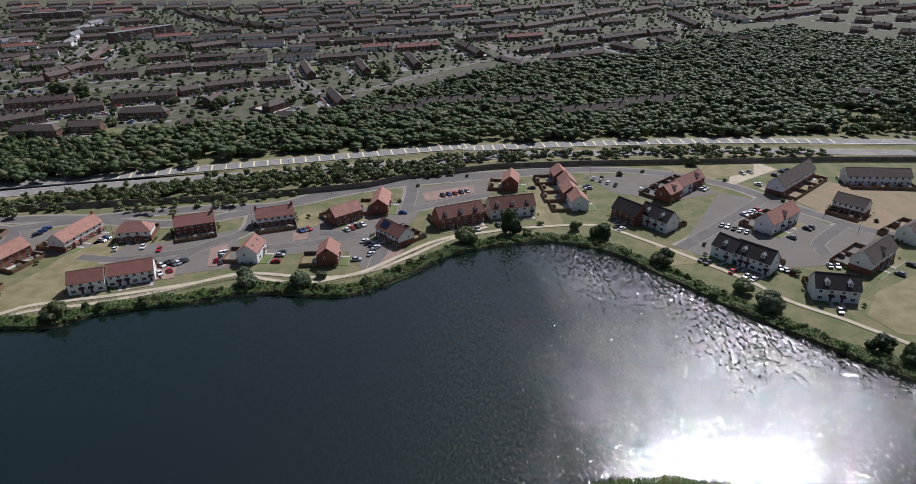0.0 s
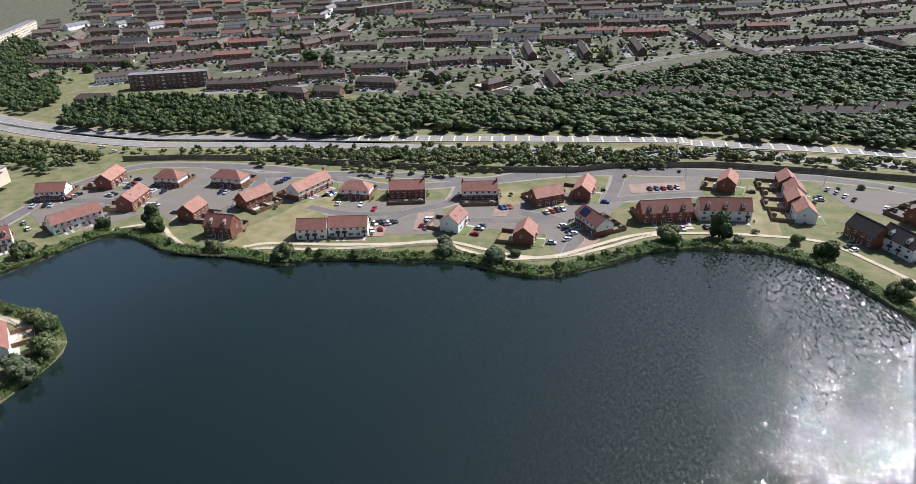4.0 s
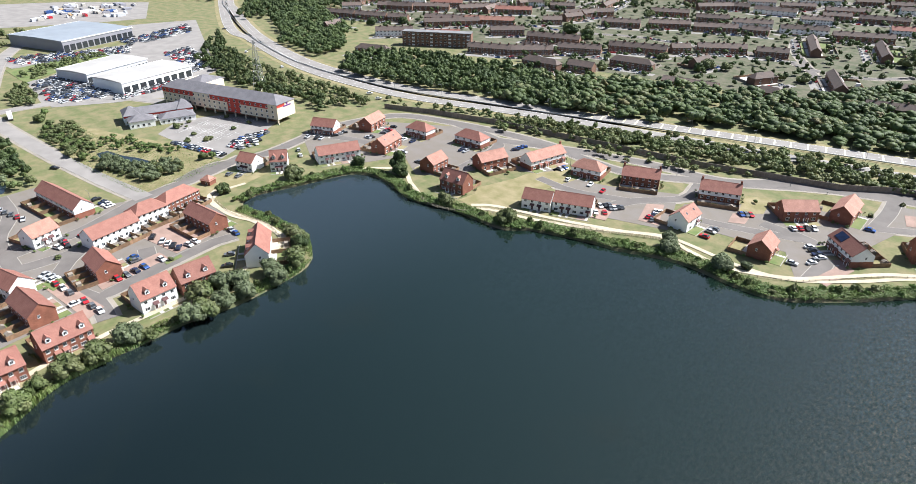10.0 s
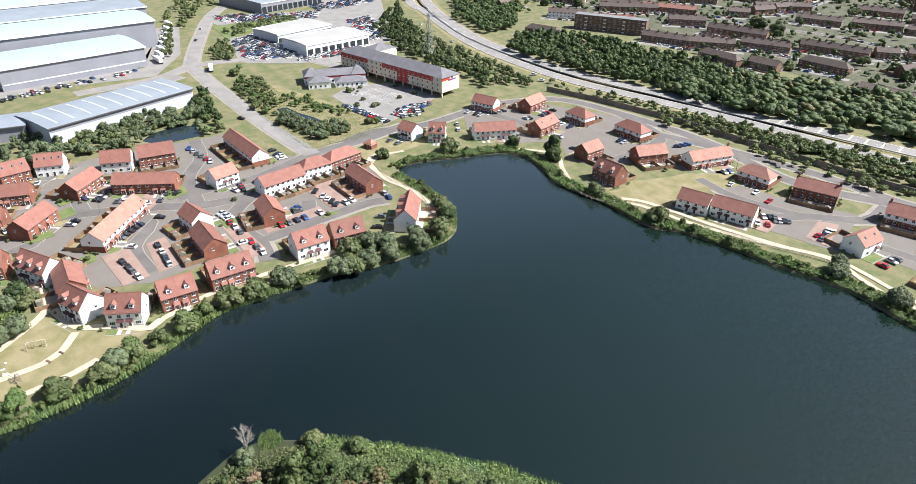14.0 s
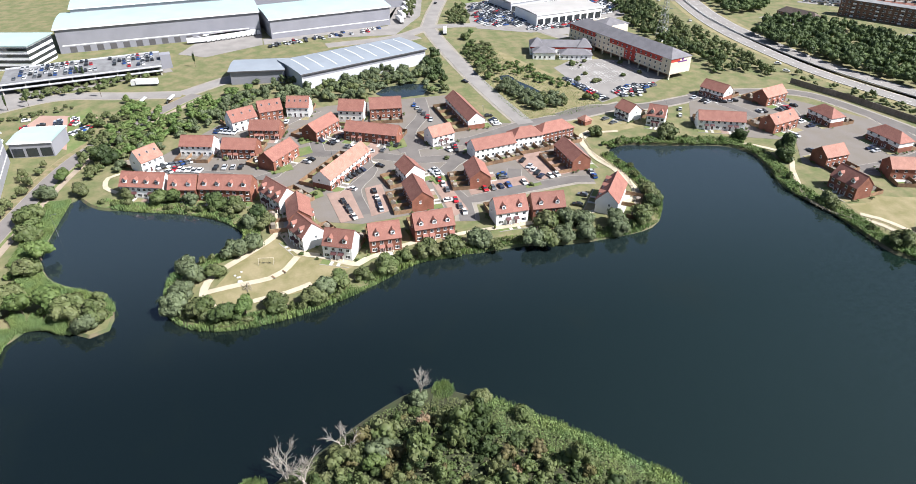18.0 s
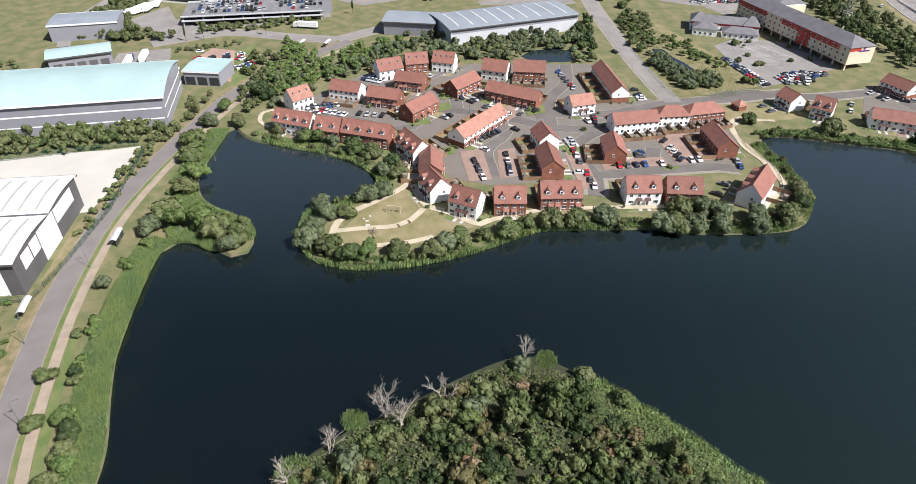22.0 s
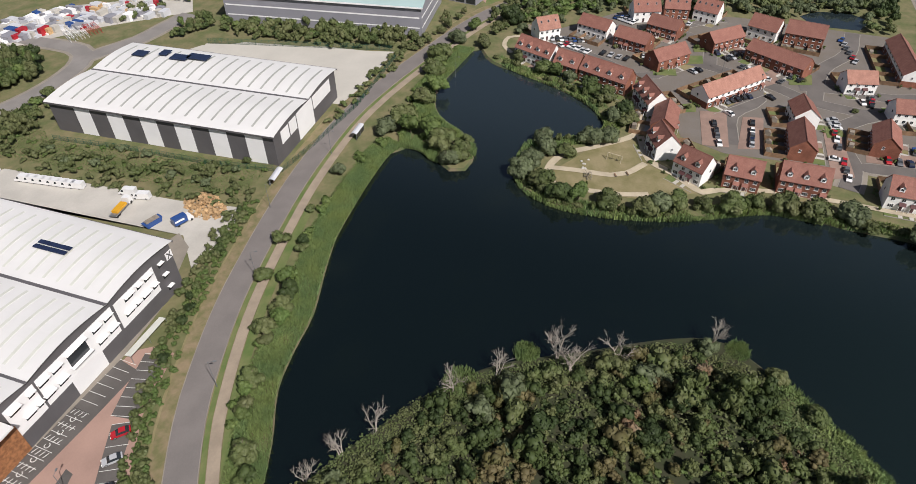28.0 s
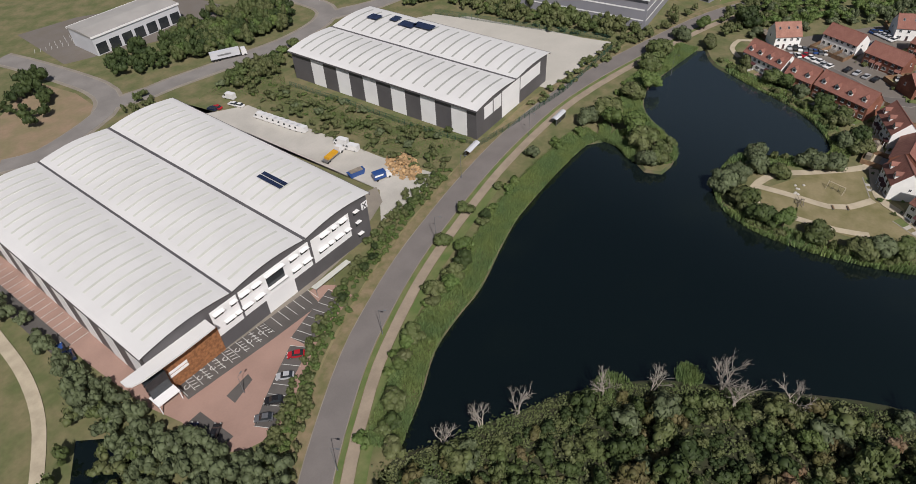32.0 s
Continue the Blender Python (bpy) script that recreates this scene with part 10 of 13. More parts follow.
bay_lines(-50.4, -103.2, -67.4, -108.4, 7, 4.6, -1)
bay_lines(-10.4, -200.3, -14.1, -145.6, 18, 4.8, 1)
bay_lines(-19.5, -102.1, -20.4, -90.6, 4, 4.8, -1)
disabled_bays(-24.1, -113.1, -49.0, -112.8)
car(-11.7, -145.6, 172.0, "blue", "car", "parked in the warehouse car park")
car(-12.3, -141.7, 172.0, "navy", "car", "parked in the warehouse car park")
car(-47.6, -97.6, 228.0, "red", "car", "parked in the warehouse car park")
car(-41.8, -94.6, 228.0, "silver", "car", "parked in the warehouse car park")
car(-35.8, -91.2, 228.0, "black", "car", "parked in the warehouse car park")
car(-31.5, -89.2, 228.0, "grey", "car", "parked in the warehouse car park")
car(-22.5, -94.8, 128.0, "black", "car", "parked in the warehouse car park")
car(-19.4, -99.1, 128.0, "navy", "car", "parked in the warehouse car park")
patch("yard", [(-97.6, -218.1), (-114.5, -208.2), (-118.6, -166.9), (-120.6, -142.2), (-123.7, -125.7), (-125.2, -118.3), (-95.9, -116.9), (-107.3, -128.9), (-98.4, -237.8)], 0.06, "concrete", "pale concrete loading yard between the warehouses", "yard")
car(-111.6, -196.3, 195.0, "white", "van", "parked in the loading yard")
car(-112.1, -193.4, 195.0, "white", "van", "parked in the loading yard")
car(-112.5, -190.6, 195.0, "white", "van", "parked in the loading yard")
car(-113.0, -187.9, 195.0, "white", "van", "parked in the loading yard")
car(-113.4, -185.1, 195.0, "white", "van", "parked in the loading yard")
car(-113.8, -182.4, 195.0, "white", "van", "parked in the loading yard")
car(-114.2, -179.7, 195.0, "white", "van", "parked in the loading yard")
car(-114.7, -177.1, 195.0, "white", "van", "parked in the loading yard")
car(-118.0, -158.9, 195.0, "white", "van", "parked in the loading yard")
car(-117.7, -153.1, 195.0, "white", "van", "parked in the loading yard")
car(-113.4, -218.8, 195.0, "white", "van", "parked in the loading yard")
car(-104.1, -216.5, 195.0, "navy", "car", "parked by the yard gate")
car(-105.7, -215.8, 195.0, "red", "car", "parked by the yard gate")
car(-111.1, -212.8, 195.0, "white", "car", "parked by the yard gate")
car(-111.9, -210.2, 195.0, "white", "car", "parked by the yard gate")
YARD = {"flatbed": (-113.0, -155.2), "box_truck": (-113.4, -132.3), "skip": (-108.5, -141.0), "crates": (-121.2, -131.8)}
yard_things()
patch("yard", [(-218.5, -207.3), (-242.6, -123.4), (-200.7, -121.2), (-223.3, -142.6), (-209.4, -212.1)], 0.06, "concrete_pale", "wide pale empty concrete yard with a green fence", "yard")
patch("yard", [(-220.5, -207.0), (-236.7, -153.8), (-240.5, -124.5), (-214.0, -122.6), (-193.0, -122.4), (-190.0, -150.0), (-204.0, -200.0)], 0.062, "concrete_pale", "pale concrete apron round the warehouse", "yard")
patch("yard", [(-218.3, -202.9), (-228.0, -191.0), (-241.5, -123.7), (-199.9, -122.4), (-223.8, -146.5)], 0.065, "concrete_pale", "pale concrete apron beside the warehouse", "yard")
patch("car_park", [(-337.9, -133.3), (-309.8, -103.6), (-350.9, -98.3), (-360.6, -127.2)], 0.06, "red_asphalt", "reddish gravel car park by the office annexe", "car park")
patch("yard", [(-299.4, -323.7), (-318.7, -293.8), (-322.5, -270.1), (-284.7, -254.3), (-255.7, -265.9), (-234.7, -267.7)], 0.05, "concrete_pale", "storage yard strewn with stacked goods", "yard")
patch("yard", [(-88.2, -353.9), (-115.2, -350.5), (-164.9, -324.2), (-169.4, -285.1), (-135.0, -287.6), (-87.3, -304.1)], 0.05, "plot_mix", "empty asphalt car park with worn bays", "car park")
bay_lines(-84.2, -325.8, -119.2, -312.2, 16, 4.8, 1)
bay_lines(-91.8, -327.4, -127.5, -315.1, 16, 4.8, 1)
bay_lines(-99.6, -329.0, -136.0, -318.2, 16, 4.8, 1)
bay_lines(-107.8, -330.6, -145.0, -321.4, 16, 4.8, 1)
patch("car_park", [(-363.7, 156.5), (-376.7, 174.6), (-372.6, 191.0), (-346.1, 238.6), (-322.1, 200.5), (-301.8, 159.4), (-328.0, 157.3)], 0.06, "asphalt_pale", "grey asphalt hotel car park", "car park")
bay_lines(-359.4, 171.9, -335.7, 179.6, 14, 4.8, 1)
bay_lines(-364.2, 180.2, -340.7, 190.4, 14, 4.8, 1)
bay_lines(-366.9, 191.7, -341.7, 203.2, 14, 4.8, 1)
bay_lines(-328.7, 164.4, -329.2, 187.3, 14, 4.8, 1)
patch("car_park", [(-545.1, 149.5), (-543.8, 179.0), (-480.0, 179.3), (-453.3, 232.6), (-421.5, 206.2), (-450.1, 171.1), (-475.6, 135.2)], 0.06, "asphalt_pale", "car dealer forecourt filled with cars", "car park")
patch("car_park", [(-618.1, 155.7), (-627.0, 186.0), (-609.8, 258.9), (-587.2, 292.7), (-535.4, 277.0), (-569.5, 227.0), (-595.7, 156.1)], 0.055, "asphalt_pale", "car dealer forecourt filled with cars", "car park")
car_row(-335.4, 155.7, -303.7, 163.0, 12, 0.0, 1, 0.95, "parked in the hotel car park")
car_row(-314.3, 175.9, -310.4, 189.8, 8, 0.0, 2, 0.95, "parked in the hotel car park")
car_row(-308.0, 172.9, -306.6, 184.7, 6, 0.0, 3, 0.90, "parked in the hotel car park")
car_row(-319.4, 191.5, -319.5, 202.2, 6, 0.0, 4, 0.80, "parked in the hotel car park")
car_row(-537.5, 153.7, -532.3, 174.7, 9, 20.0, 10, 0.85, "on the dealer forecourt")
car_row(-523.1, 151.6, -515.3, 172.5, 9, 20.0, 11, 0.85, "on the dealer forecourt")
car_row(-509.4, 149.5, -499.0, 170.3, 9, 20.0, 12, 0.85, "on the dealer forecourt")
car_row(-496.2, 147.5, -483.6, 168.3, 9, 20.0, 13, 0.85, "on the dealer forecourt")
car_row(-483.5, 145.7, -468.9, 166.4, 9, 20.0, 14, 0.85, "on the dealer forecourt")
car_row(-460.1, 173.2, -463.1, 227.9, 20, 0.0, 20, 0.90, "on the dealer forecourt")
car_row(-452.0, 171.1, -450.6, 197.9, 12, 0.0, 21, 0.90, "on the dealer forecourt")
car_row(-614.8, 181.9, -606.3, 254.4, 16, 0.0, 22, 0.80, "on the dealer forecourt")
car_row(-634.7, 165.6, -601.1, 172.3, 8, 0.0, 23, 0.80, "on the dealer forecourt")
car_row(-345.4, -113.1, -339.7, -102.0, 6, 0.0, 30, 0.70, "parked in a marked bay")
car_row(-328.2, -106.9, -337.2, -98.9, 6, 0.0, 31, 0.60, "parked in a marked bay")
car(-352.4, 96.9, -55.0, "black", "car", "on the road", 0.14)
car(-548.2, 125.2, 60.0, "black", "car", "on the road", 0.20)
car(-586.2, 139.4, 60.0, "silver", "car", "on the road", 0.20)
car(-333.0, 292.1, -30.0, "white", "car", "on the road", 0.33)
car(-319.2, 287.4, -30.0, "white", "car", "on the road", 0.33)
car(-373.9, 286.0, 75.0, "black", "car", "on the road", 0.33)
car(-440.5, 297.1, 70.0, "white", "car", "on the road", 0.33)
car(62.8, 378.8, 85.0, "white", "car", "on the road", 0.33)
car(28.6, 382.3, 85.0, "white", "car", "on the road", 0.33)
car(-530.6, 338.0, -40.0, "white", "car", "on the road", 0.33)
car(-612.4, 352.1, -30.0, "grey", "car", "on the road", 0.33)
car(-507.2, 308.6, 40.0, "white", "car", "on the road", 0.33)
lorry(-138.8, -246.6, 65.0, "clad_pale", "white", 12.5, "on the estate road", "steel_grey")
lorry(-396.4, -85.8, 170.0, "sign_white", "white", 12.0, "by the roundabout")
lorry(-347.3, -159.1, 100.0, "sign_white", "white", 12.0, "parked by the depot")
lorry(-339.7, -164.3, 100.0, "sign_white", "blue", 12.0, "parked by the depot")
lorry(-461.7, 112.1, 75.0, "sign_white", "white", 9.0, "at the roundabout")
bus_shelter(-141.1, -118.2, 190.0)
bus_shelter(-175.4, -106.2, 5.0)
bus_shelter(-363.6, -78.2, 165.0)
bus_shelter(-363.4, -63.9, 165.0)
street_lamp(-100.1, -98.4, 120.0)
street_lamp(-65.5, -85.8, 120.0)
street_lamp(-33.5, -67.1, 115.0)
street_lamp(-127.9, -112.1, 110.0)
street_lamp(-161.4, -109.3, 105.0)
street_lamp(-229.5, -89.5, 90.0)
street_lamp(-33.0, -98.8, 200.0, 6.0, "in the car park", 1.0)
street_lamp(-211.7, 328.4, 260.0, 11.0, "beside the dual road", 2.2)
street_lamp(-170.0, 337.9, 260.0, 11.0, "beside the dual road", 2.2)
street_lamp(-130.7, 349.0, 260.0, 11.0, "beside the dual road", 2.2)
street_lamp(-97.1, 356.7, 260.0, 11.0, "beside the dual road", 2.2)
street_lamp(-46.1, 372.3, 260.0, 11.0, "beside the dual road", 2.2)
street_lamp(3.3, 383.1, 260.0, 11.0, "beside the dual road", 2.2)
street_lamp(44.3, 390.8, 260.0, 11.0, "beside the dual road", 2.2)
street_lamp(-249.3, 319.7, 260.0, 11.0, "beside the dual road", 2.2)
street_lamp(-285.6, 313.2, 260.0, 11.0, "beside the dual road", 2.2)
street_lamp(-326.4, 309.4, 260.0, 11.0, "beside the dual road", 2.2)
street_lamp(-135.4, 364.6, 260.0, 11.0, "beside the dual road", 2.2)
street_lamp(-177.7, 350.7, 260.0, 11.0, "beside the dual road", 2.2)
street_lamp(-213.2, 333.1, 260.0, 11.0, "beside the dual road", 2.2)
street_lamp(-112.6, 295.2, 200.0, 6.0, "on the housing estate", 0.8)
street_lamp(-66.0, 317.6, 200.0, 6.0, "on the housing estate", 0.8)
street_lamp(-280.1, 184.1, 200.0, 6.0, "on the housing estate", 0.8)
street_lamp(-158.5, 270.5, 200.0, 6.0, "on the housing estate", 0.8)
street_lamp(8.6, 333.2, 200.0, 6.0, "on the housing estate", 0.8)
street_lamp(-50.3, 319.8, 200.0, 6.0, "on the housing estate", 0.8)
street_lamp(74.4, 343.2, 200.0, 6.0, "on the housing estate", 0.8)
street_lamp(173.9, 281.8, 200.0, 6.0, "on the housing estate", 0.8)
street_lamp(181.9, 266.3, 200.0, 6.0, "on the housing estate", 0.8)
street_lamp(-266.8, 61.8, 200.0, 6.0, "on the housing estate", 0.8)
street_lamp(-262.1, 28.0, 200.0, 6.0, "on the housing estate", 0.8)
street_lamp(-297.3, 91.7, 200.0, 6.0, "on the housing estate", 0.8)
street_lamp(-273.3, 12.9, 200.0, 6.0, "on the housing estate", 0.8)
pylon(-400.4, 250.0)
patch("shared_yard", [(-298.2, 208.9), (-284.8, 256.8), (-244.2, 279.0), (-179.0, 275.2), (-143.9, 244.5), (-125.8, 228.1), (-90.5, 237.4), (-102.1, 274.6), (-130.8, 261.9), (-150.9, 257.0), (-187.7, 244.8), (-197.6, 220.7), (-210.6, 211.2), (-232.2, 225.1), (-243.9, 200.2), (-265.8, 190.4)], 0.045, "plot_mix", "asphalt courts and drives between the houses", "yard")
patch("shared_yard", [(-91.5, 240.1), (-95.8, 265.9), (-68.3, 289.5), (-42.4, 301.0), (-24.4, 309.0), (-23.8, 325.6), (16.4, 339.2), (17.0, 315.9), (-17.5, 296.9), (-24.4, 273.2), (-28.7, 241.5), (-38.4, 231.8), (-47.5, 250.4), (-72.8, 248.4)], 0.045, "plot_mix", "asphalt courts and drives between the houses", "yard")
patch("shared_yard", [(71.1, 343.3), (119.8, 341.8), (135.9, 314.6), (108.2, 303.3), (81.5, 316.2)], 0.045, "plot_mix", "asphalt parking court", "yard")
patch("shared_yard", [(135.9, 314.6), (157.8, 302.0), (172.1, 273.0), (187.9, 263.0), (164.4, 235.3), (128.9, 231.0), (106.8, 241.8), (93.9, 247.6)], 0.045, "plot_mix", "asphalt courts and drives between the houses", "yard")
patch("shared_yard", [(185.3, 263.1), (197.9, 250.9), (237.0, 311.8), (195.5, 330.3), (166.0, 313.8)], 0.04, "dirt", "gardens of the houses", "garden")
patch("court", [(143.6, 322.9), (182.0, 349.6), (175.3, 365.4), (152.0, 340.8)], 0.06, "gravel_path", "pale gravel parking court", "yard")
patch("shared_yard", [(-278.3, -71.9), (-323.9, -37.2), (-335.3, 17.4), (-334.7, 81.8), (-297.0, 86.1), (-273.2, 125.2), (-245.4, 125.6), (-221.1, 119.1), (-213.7, 57.7), (-209.6, 18.0), (-215.3, 2.7), (-246.3, -7.3), (-256.7, -20.3), (-264.0, -46.8)], 0.035, "plot_mix", "asphalt courts and drives on the peninsula", "yard")
patch("bay_court", [(-236.7, 7.3), (-238.2, 16.9), (-213.9, 19.3), (-212.2, 10.4)], 0.13, "block_paving", "pinkish block-paved parking bays", "car park")
patch("bay_court", [(-237.5, 22.8), (-239.4, 30.1), (-216.7, 30.5), (-214.0, 22.2)], 0.13, "block_paving", "pinkish block-paved parking bays", "car park")
patch("bay_court", [(-238.9, 50.3), (-239.2, 56.2), (-209.5, 59.2), (-205.9, 52.1)], 0.13, "block_paving", "pinkish block-paved parking bays", "car park")
patch("bay_court", [(-267.6, 20.6), (-279.5, 33.2), (-271.4, 35.2), (-254.9, 21.3)], 0.13, "block_paving", "pinkish block-paved parking bays", "car park")
patch("bay_court", [(-228.4, 63.7), (-231.1, 89.6), (-224.2, 90.0), (-220.6, 63.4)], 0.13, "block_paving", "pinkish block-paved parking bays", "car park")
patch("bay_court", [(-249.8, 90.8), (-252.2, 104.9), (-228.9, 110.6), (-225.3, 93.7)], 0.13, "block_paving", "pinkish block-paved parking bays", "car park")
patch("bay_court", [(-124.0, 238.9), (-118.6, 246.3), (-114.2, 228.1), (-123.2, 226.0)], 0.13, "block_paving", "pinkish block-paved parking bays", "car park")
patch("bay_court", [(-108.6, 255.0), (-102.1, 259.4), (-95.1, 238.5), (-104.0, 237.8)], 0.13, "block_paving", "pinkish block-paved parking bays", "car park")
patch("bay_court", [(-75.8, 271.0), (-69.3, 277.6), (-68.1, 263.8), (-74.2, 261.1)], 0.13, "block_paving", "pinkish block-paved parking bays", "car park")
patch("bay_court", [(-18.7, 317.9), (8.7, 330.0), (9.3, 317.7), (-16.0, 306.5)], 0.13, "block_paving", "pinkish block-paved parking bays", "car park")
patch("bay_court", [(-33.6, 236.6), (-28.4, 233.6), (-23.5, 252.2), (-27.8, 256.2)], 0.13, "block_paving", "pinkish block-paved parking bays", "car park")
patch("lawn", [(-175.2, 202.8), (-169.5, 248.8), (-156.6, 267.0), (-147.0, 258.7), (-151.6, 241.1), (-151.8, 206.9), (-166.8, 202.1)], 0.05, "dry_grass", "dry yellow-green mown grass", "lawn")
patch("lawn", [(-78.2, 293.2), (-67.6, 297.9), (-65.5, 279.3), (-74.1, 271.8)], 0.05, "dry_grass", "dry yellow-green mown grass", "lawn")
patch("lawn", [(39.1, 334.8), (47.6, 325.6), (49.5, 276.1), (38.2, 273.1), (34.2, 301.5)], 0.05, "dry_grass", "dry yellow-green mown grass", "lawn")
patch("lawn", [(145.2, 195.4), (157.8, 211.6), (181.3, 224.9), (197.7, 224.6), (166.9, 180.5), (149.3, 183.6)], 0.05, "dry_grass", "dry yellow-green mown grass", "lawn")
patch("lawn", [(-177.5, 218.5), (-170.5, 240.1), (-156.0, 247.8), (-152.4, 218.0), (-160.6, 205.3), (-169.8, 206.3)], 0.05, "dry_grass", "dry yellow-green mown grass", "lawn")
patch("lawn", [(-281.3, 126.6), (-284.7, 148.1), (-267.1, 165.1), (-264.2, 149.6), (-261.7, 128.9)], 0.05, "dry_grass", "dry yellow-green mown grass", "lawn")
patch("lawn", [(-324.0, 102.0), (-407.1, 112.2), (-424.9, 129.2), (-351.7, 150.8), (-303.6, 158.6), (-288.1, 111.4)], 0.05, "dry_grass", "dry yellow-green mown grass", "lawn")
patch("lawn", [(-199.2, -8.3), (-196.0, 0.2), (-185.7, 9.0), (-178.6, 1.6), (-176.9, -11.3)], 0.05, "dry_grass", "dry yellow-green mown grass", "lawn")
patch("lawn", [(117.5, 356.7), (173.1, 360.1), (166.9, 345.2), (132.8, 332.1)], 0.05, "dry_grass", "dry yellow-green mown grass", "lawn")
patch("lawn", [(85.5, 253.5), (98.9, 247.5), (100.2, 236.7), (87.4, 234.4)], 0.05, "dry_grass", "dry yellow-green mown grass", "lawn")
patch("lawn", [(-179.0, -34.6), (-195.2, -26.4), (-210.1, -12.6), (-198.1, -7.7), (-190.6, -3.3), (-183.4, 12.8), (-173.1, -2.8), (-170.6, -21.9), (-171.7, -31.6)], 0.05, "dry_grass", "dry mown grass of the play area", "lawn")
strip("footpath", [(-246.4, 169.1), (-238.6, 195.1), (-220.7, 210.5), (-203.8, 201.4), (-184.4, 192.4), (-171.0, 195.3), (-158.8, 203.8), (-138.1, 208.7), (-114.8, 217.9), (-90.3, 230.1), (-75.7, 226.1), (-59.8, 223.3), (-40.5, 230.9), (-30.7, 239.5), (-14.7, 256.2), (-4.0, 263.8), (13.5, 274.6)], 2.2, 0.215, "gravel_path", "pale gravel lakeside path", "path", step=3.0)
strip("footpath", [(-167.3, 202.2), (-158.2, 208.6), (-130.8, 215.3), (-104.8, 223.8), (-86.4, 231.6), (-57.1, 227.6), (-38.8, 230.6), (-20.9, 244.7), (-3.6, 261.5), (17.8, 270.3), (39.7, 274.3), (59.0, 275.8), (69.2, 272.3), (82.0, 259.5), (97.1, 242.1), (113.3, 221.6), (122.0, 205.9), (134.9, 193.7), (139.9, 188.0), (149.3, 177.4)], 2.2, 0.222, "gravel_path", "pale gravel lakeside path", "path", step=3.0)
strip("footpath", [(-278.1, -74.6), (-274.6, -80.6), (-265.3, -79.8), (-259.6, -74.5)], 2.0, 0.215, "gravel_path", "pale gravel lakeside path", "path", step=3.0)
strip("footpath", [(-235.4, -18.3), (-221.3, -12.1), (-210.1, -13.1), (-198.0, -24.6), (-189.1, -34.0), (-178.9, -36.6), (-171.6, -33.2)], 2.6, 0.215, "gravel_path", "pale gravel lakeside path", "path", step=3.0)
strip("footpath", [(-210.2, -10.9), (-196.2, -5.6), (-190.9, 2.8), (-183.4, 12.8), (-186.1, 16.9)], 2.8, 0.226, "gravel_path", "pale gravel lakeside path", "path", step=3.0)
strip("footpath", [(-180.0, -36.3), (-181.5, -27.0), (-182.7, -16.1), (-185.8, -11.3), (-193.5, -6.5)], 2.4, 0.23, "gravel_path", "pale gravel lakeside path", "path", step=3.0)
strip("footpath", [(-171.5, -22.0), (-173.4, -10.6), (-176.4, -2.9)], 2.2, 0.234, "gravel_path", "pale gravel lakeside path", "path", step=3.0)
strip("footpath", [(-186.1, 16.9), (-191.7, 33.5), (-193.4, 54.2), (-193.7, 74.6), (-194.9, 99.4), (-198.5, 119.1), (-204.8, 127.8), (-221.7, 130.4), (-240.3, 126.1), (-261.7, 129.0), (-267.9, 136.2)], 2.2, 0.215, "gravel_path", "pale gravel lakeside path", "path", step=3.0)
strip("footpath", [(-264.2, 149.6), (-264.6, 136.8), (-254.9, 126.7), (-229.6, 128.8), (-207.6, 129.7), (-196.1, 123.6)], 2.0, 0.222, "gravel_path", "pale gravel lakeside path", "path", step=3.0)
strip("footpath", [(-3.2, -165.6), (-2.3, -146.0), (1.2, -129.6), (8.4, -114.4), (13.3, -106.4)], 3.0, 0.215, "gravel_path", "pale gravel park path", "path", step=3.0)
strip("footpath", [(-251.2, 141.9), (-252.2, 159.0), (-244.0, 170.2)], 2.0, 0.238, "gravel_path", "pale gravel lakeside path", "path", step=3.0)
rail_fence([(-202.0, 199.5), (-182.9, 190.6), (-169.2, 193.0), (-157.1, 201.4), (-136.7, 206.3), (-113.6, 215.5), (-89.2, 227.5), (-74.8, 223.6), (-59.1, 220.9), (-39.9, 228.5), (-30.2, 237.1), (-14.4, 253.5), (-3.8, 261.6)])
rail_fence([(-165.5, 199.4), (-156.5, 205.6), (-129.6, 212.7), (-103.8, 221.0), (-85.5, 228.7)])
rail_fence([(-202.8, 127.0), (-220.9, 131.2), (-239.4, 127.2), (-260.7, 130.1)])
fence([(268.7, 361.3), (218.9, 362.9), (160.0, 361.6), (74.1, 360.1), (22.8, 356.6), (-27.0, 341.4), (-47.7, 328.4), (-107.0, 313.5), (-174.2, 305.3), (-226.0, 299.2), (-269.4, 288.5), (-302.0, 276.6)], 3.0, 4.0, "timber_grey", "long grey timber noise barrier beside the dual road", "timber_grey", 0.08, "noise_barrier", "barriers")
fence([(-134.2, -206.9), (-138.3, -175.9), (-140.9, -143.3), (-145.8, -119.1), (-163.6, -117.3), (-194.1, -116.1), (-239.1, -120.5)], 2.2, 3.0, "fence_green", "green mesh fence along the warehouse plot", "fence_green", 0.03, "mesh_fence", "mesh fences")
fence([(-221.1, -205.9), (-229.4, -175.6), (-243.3, -124.4)], 2.6, 3.0, "fence_green", "tall green mesh fence behind the pale yard", "fence_green", 0.03, "mesh_fence", "mesh fences")
PLAY = {"swing": (-191.8, -16.8), "frame": (-179.6, -23.2), "stones": (-186.5, -26.5), "spring": (-189.5, -9.8), "bench": (-182.8, -14.7), "bench_b": (-185.1, -11.2)}
playground()
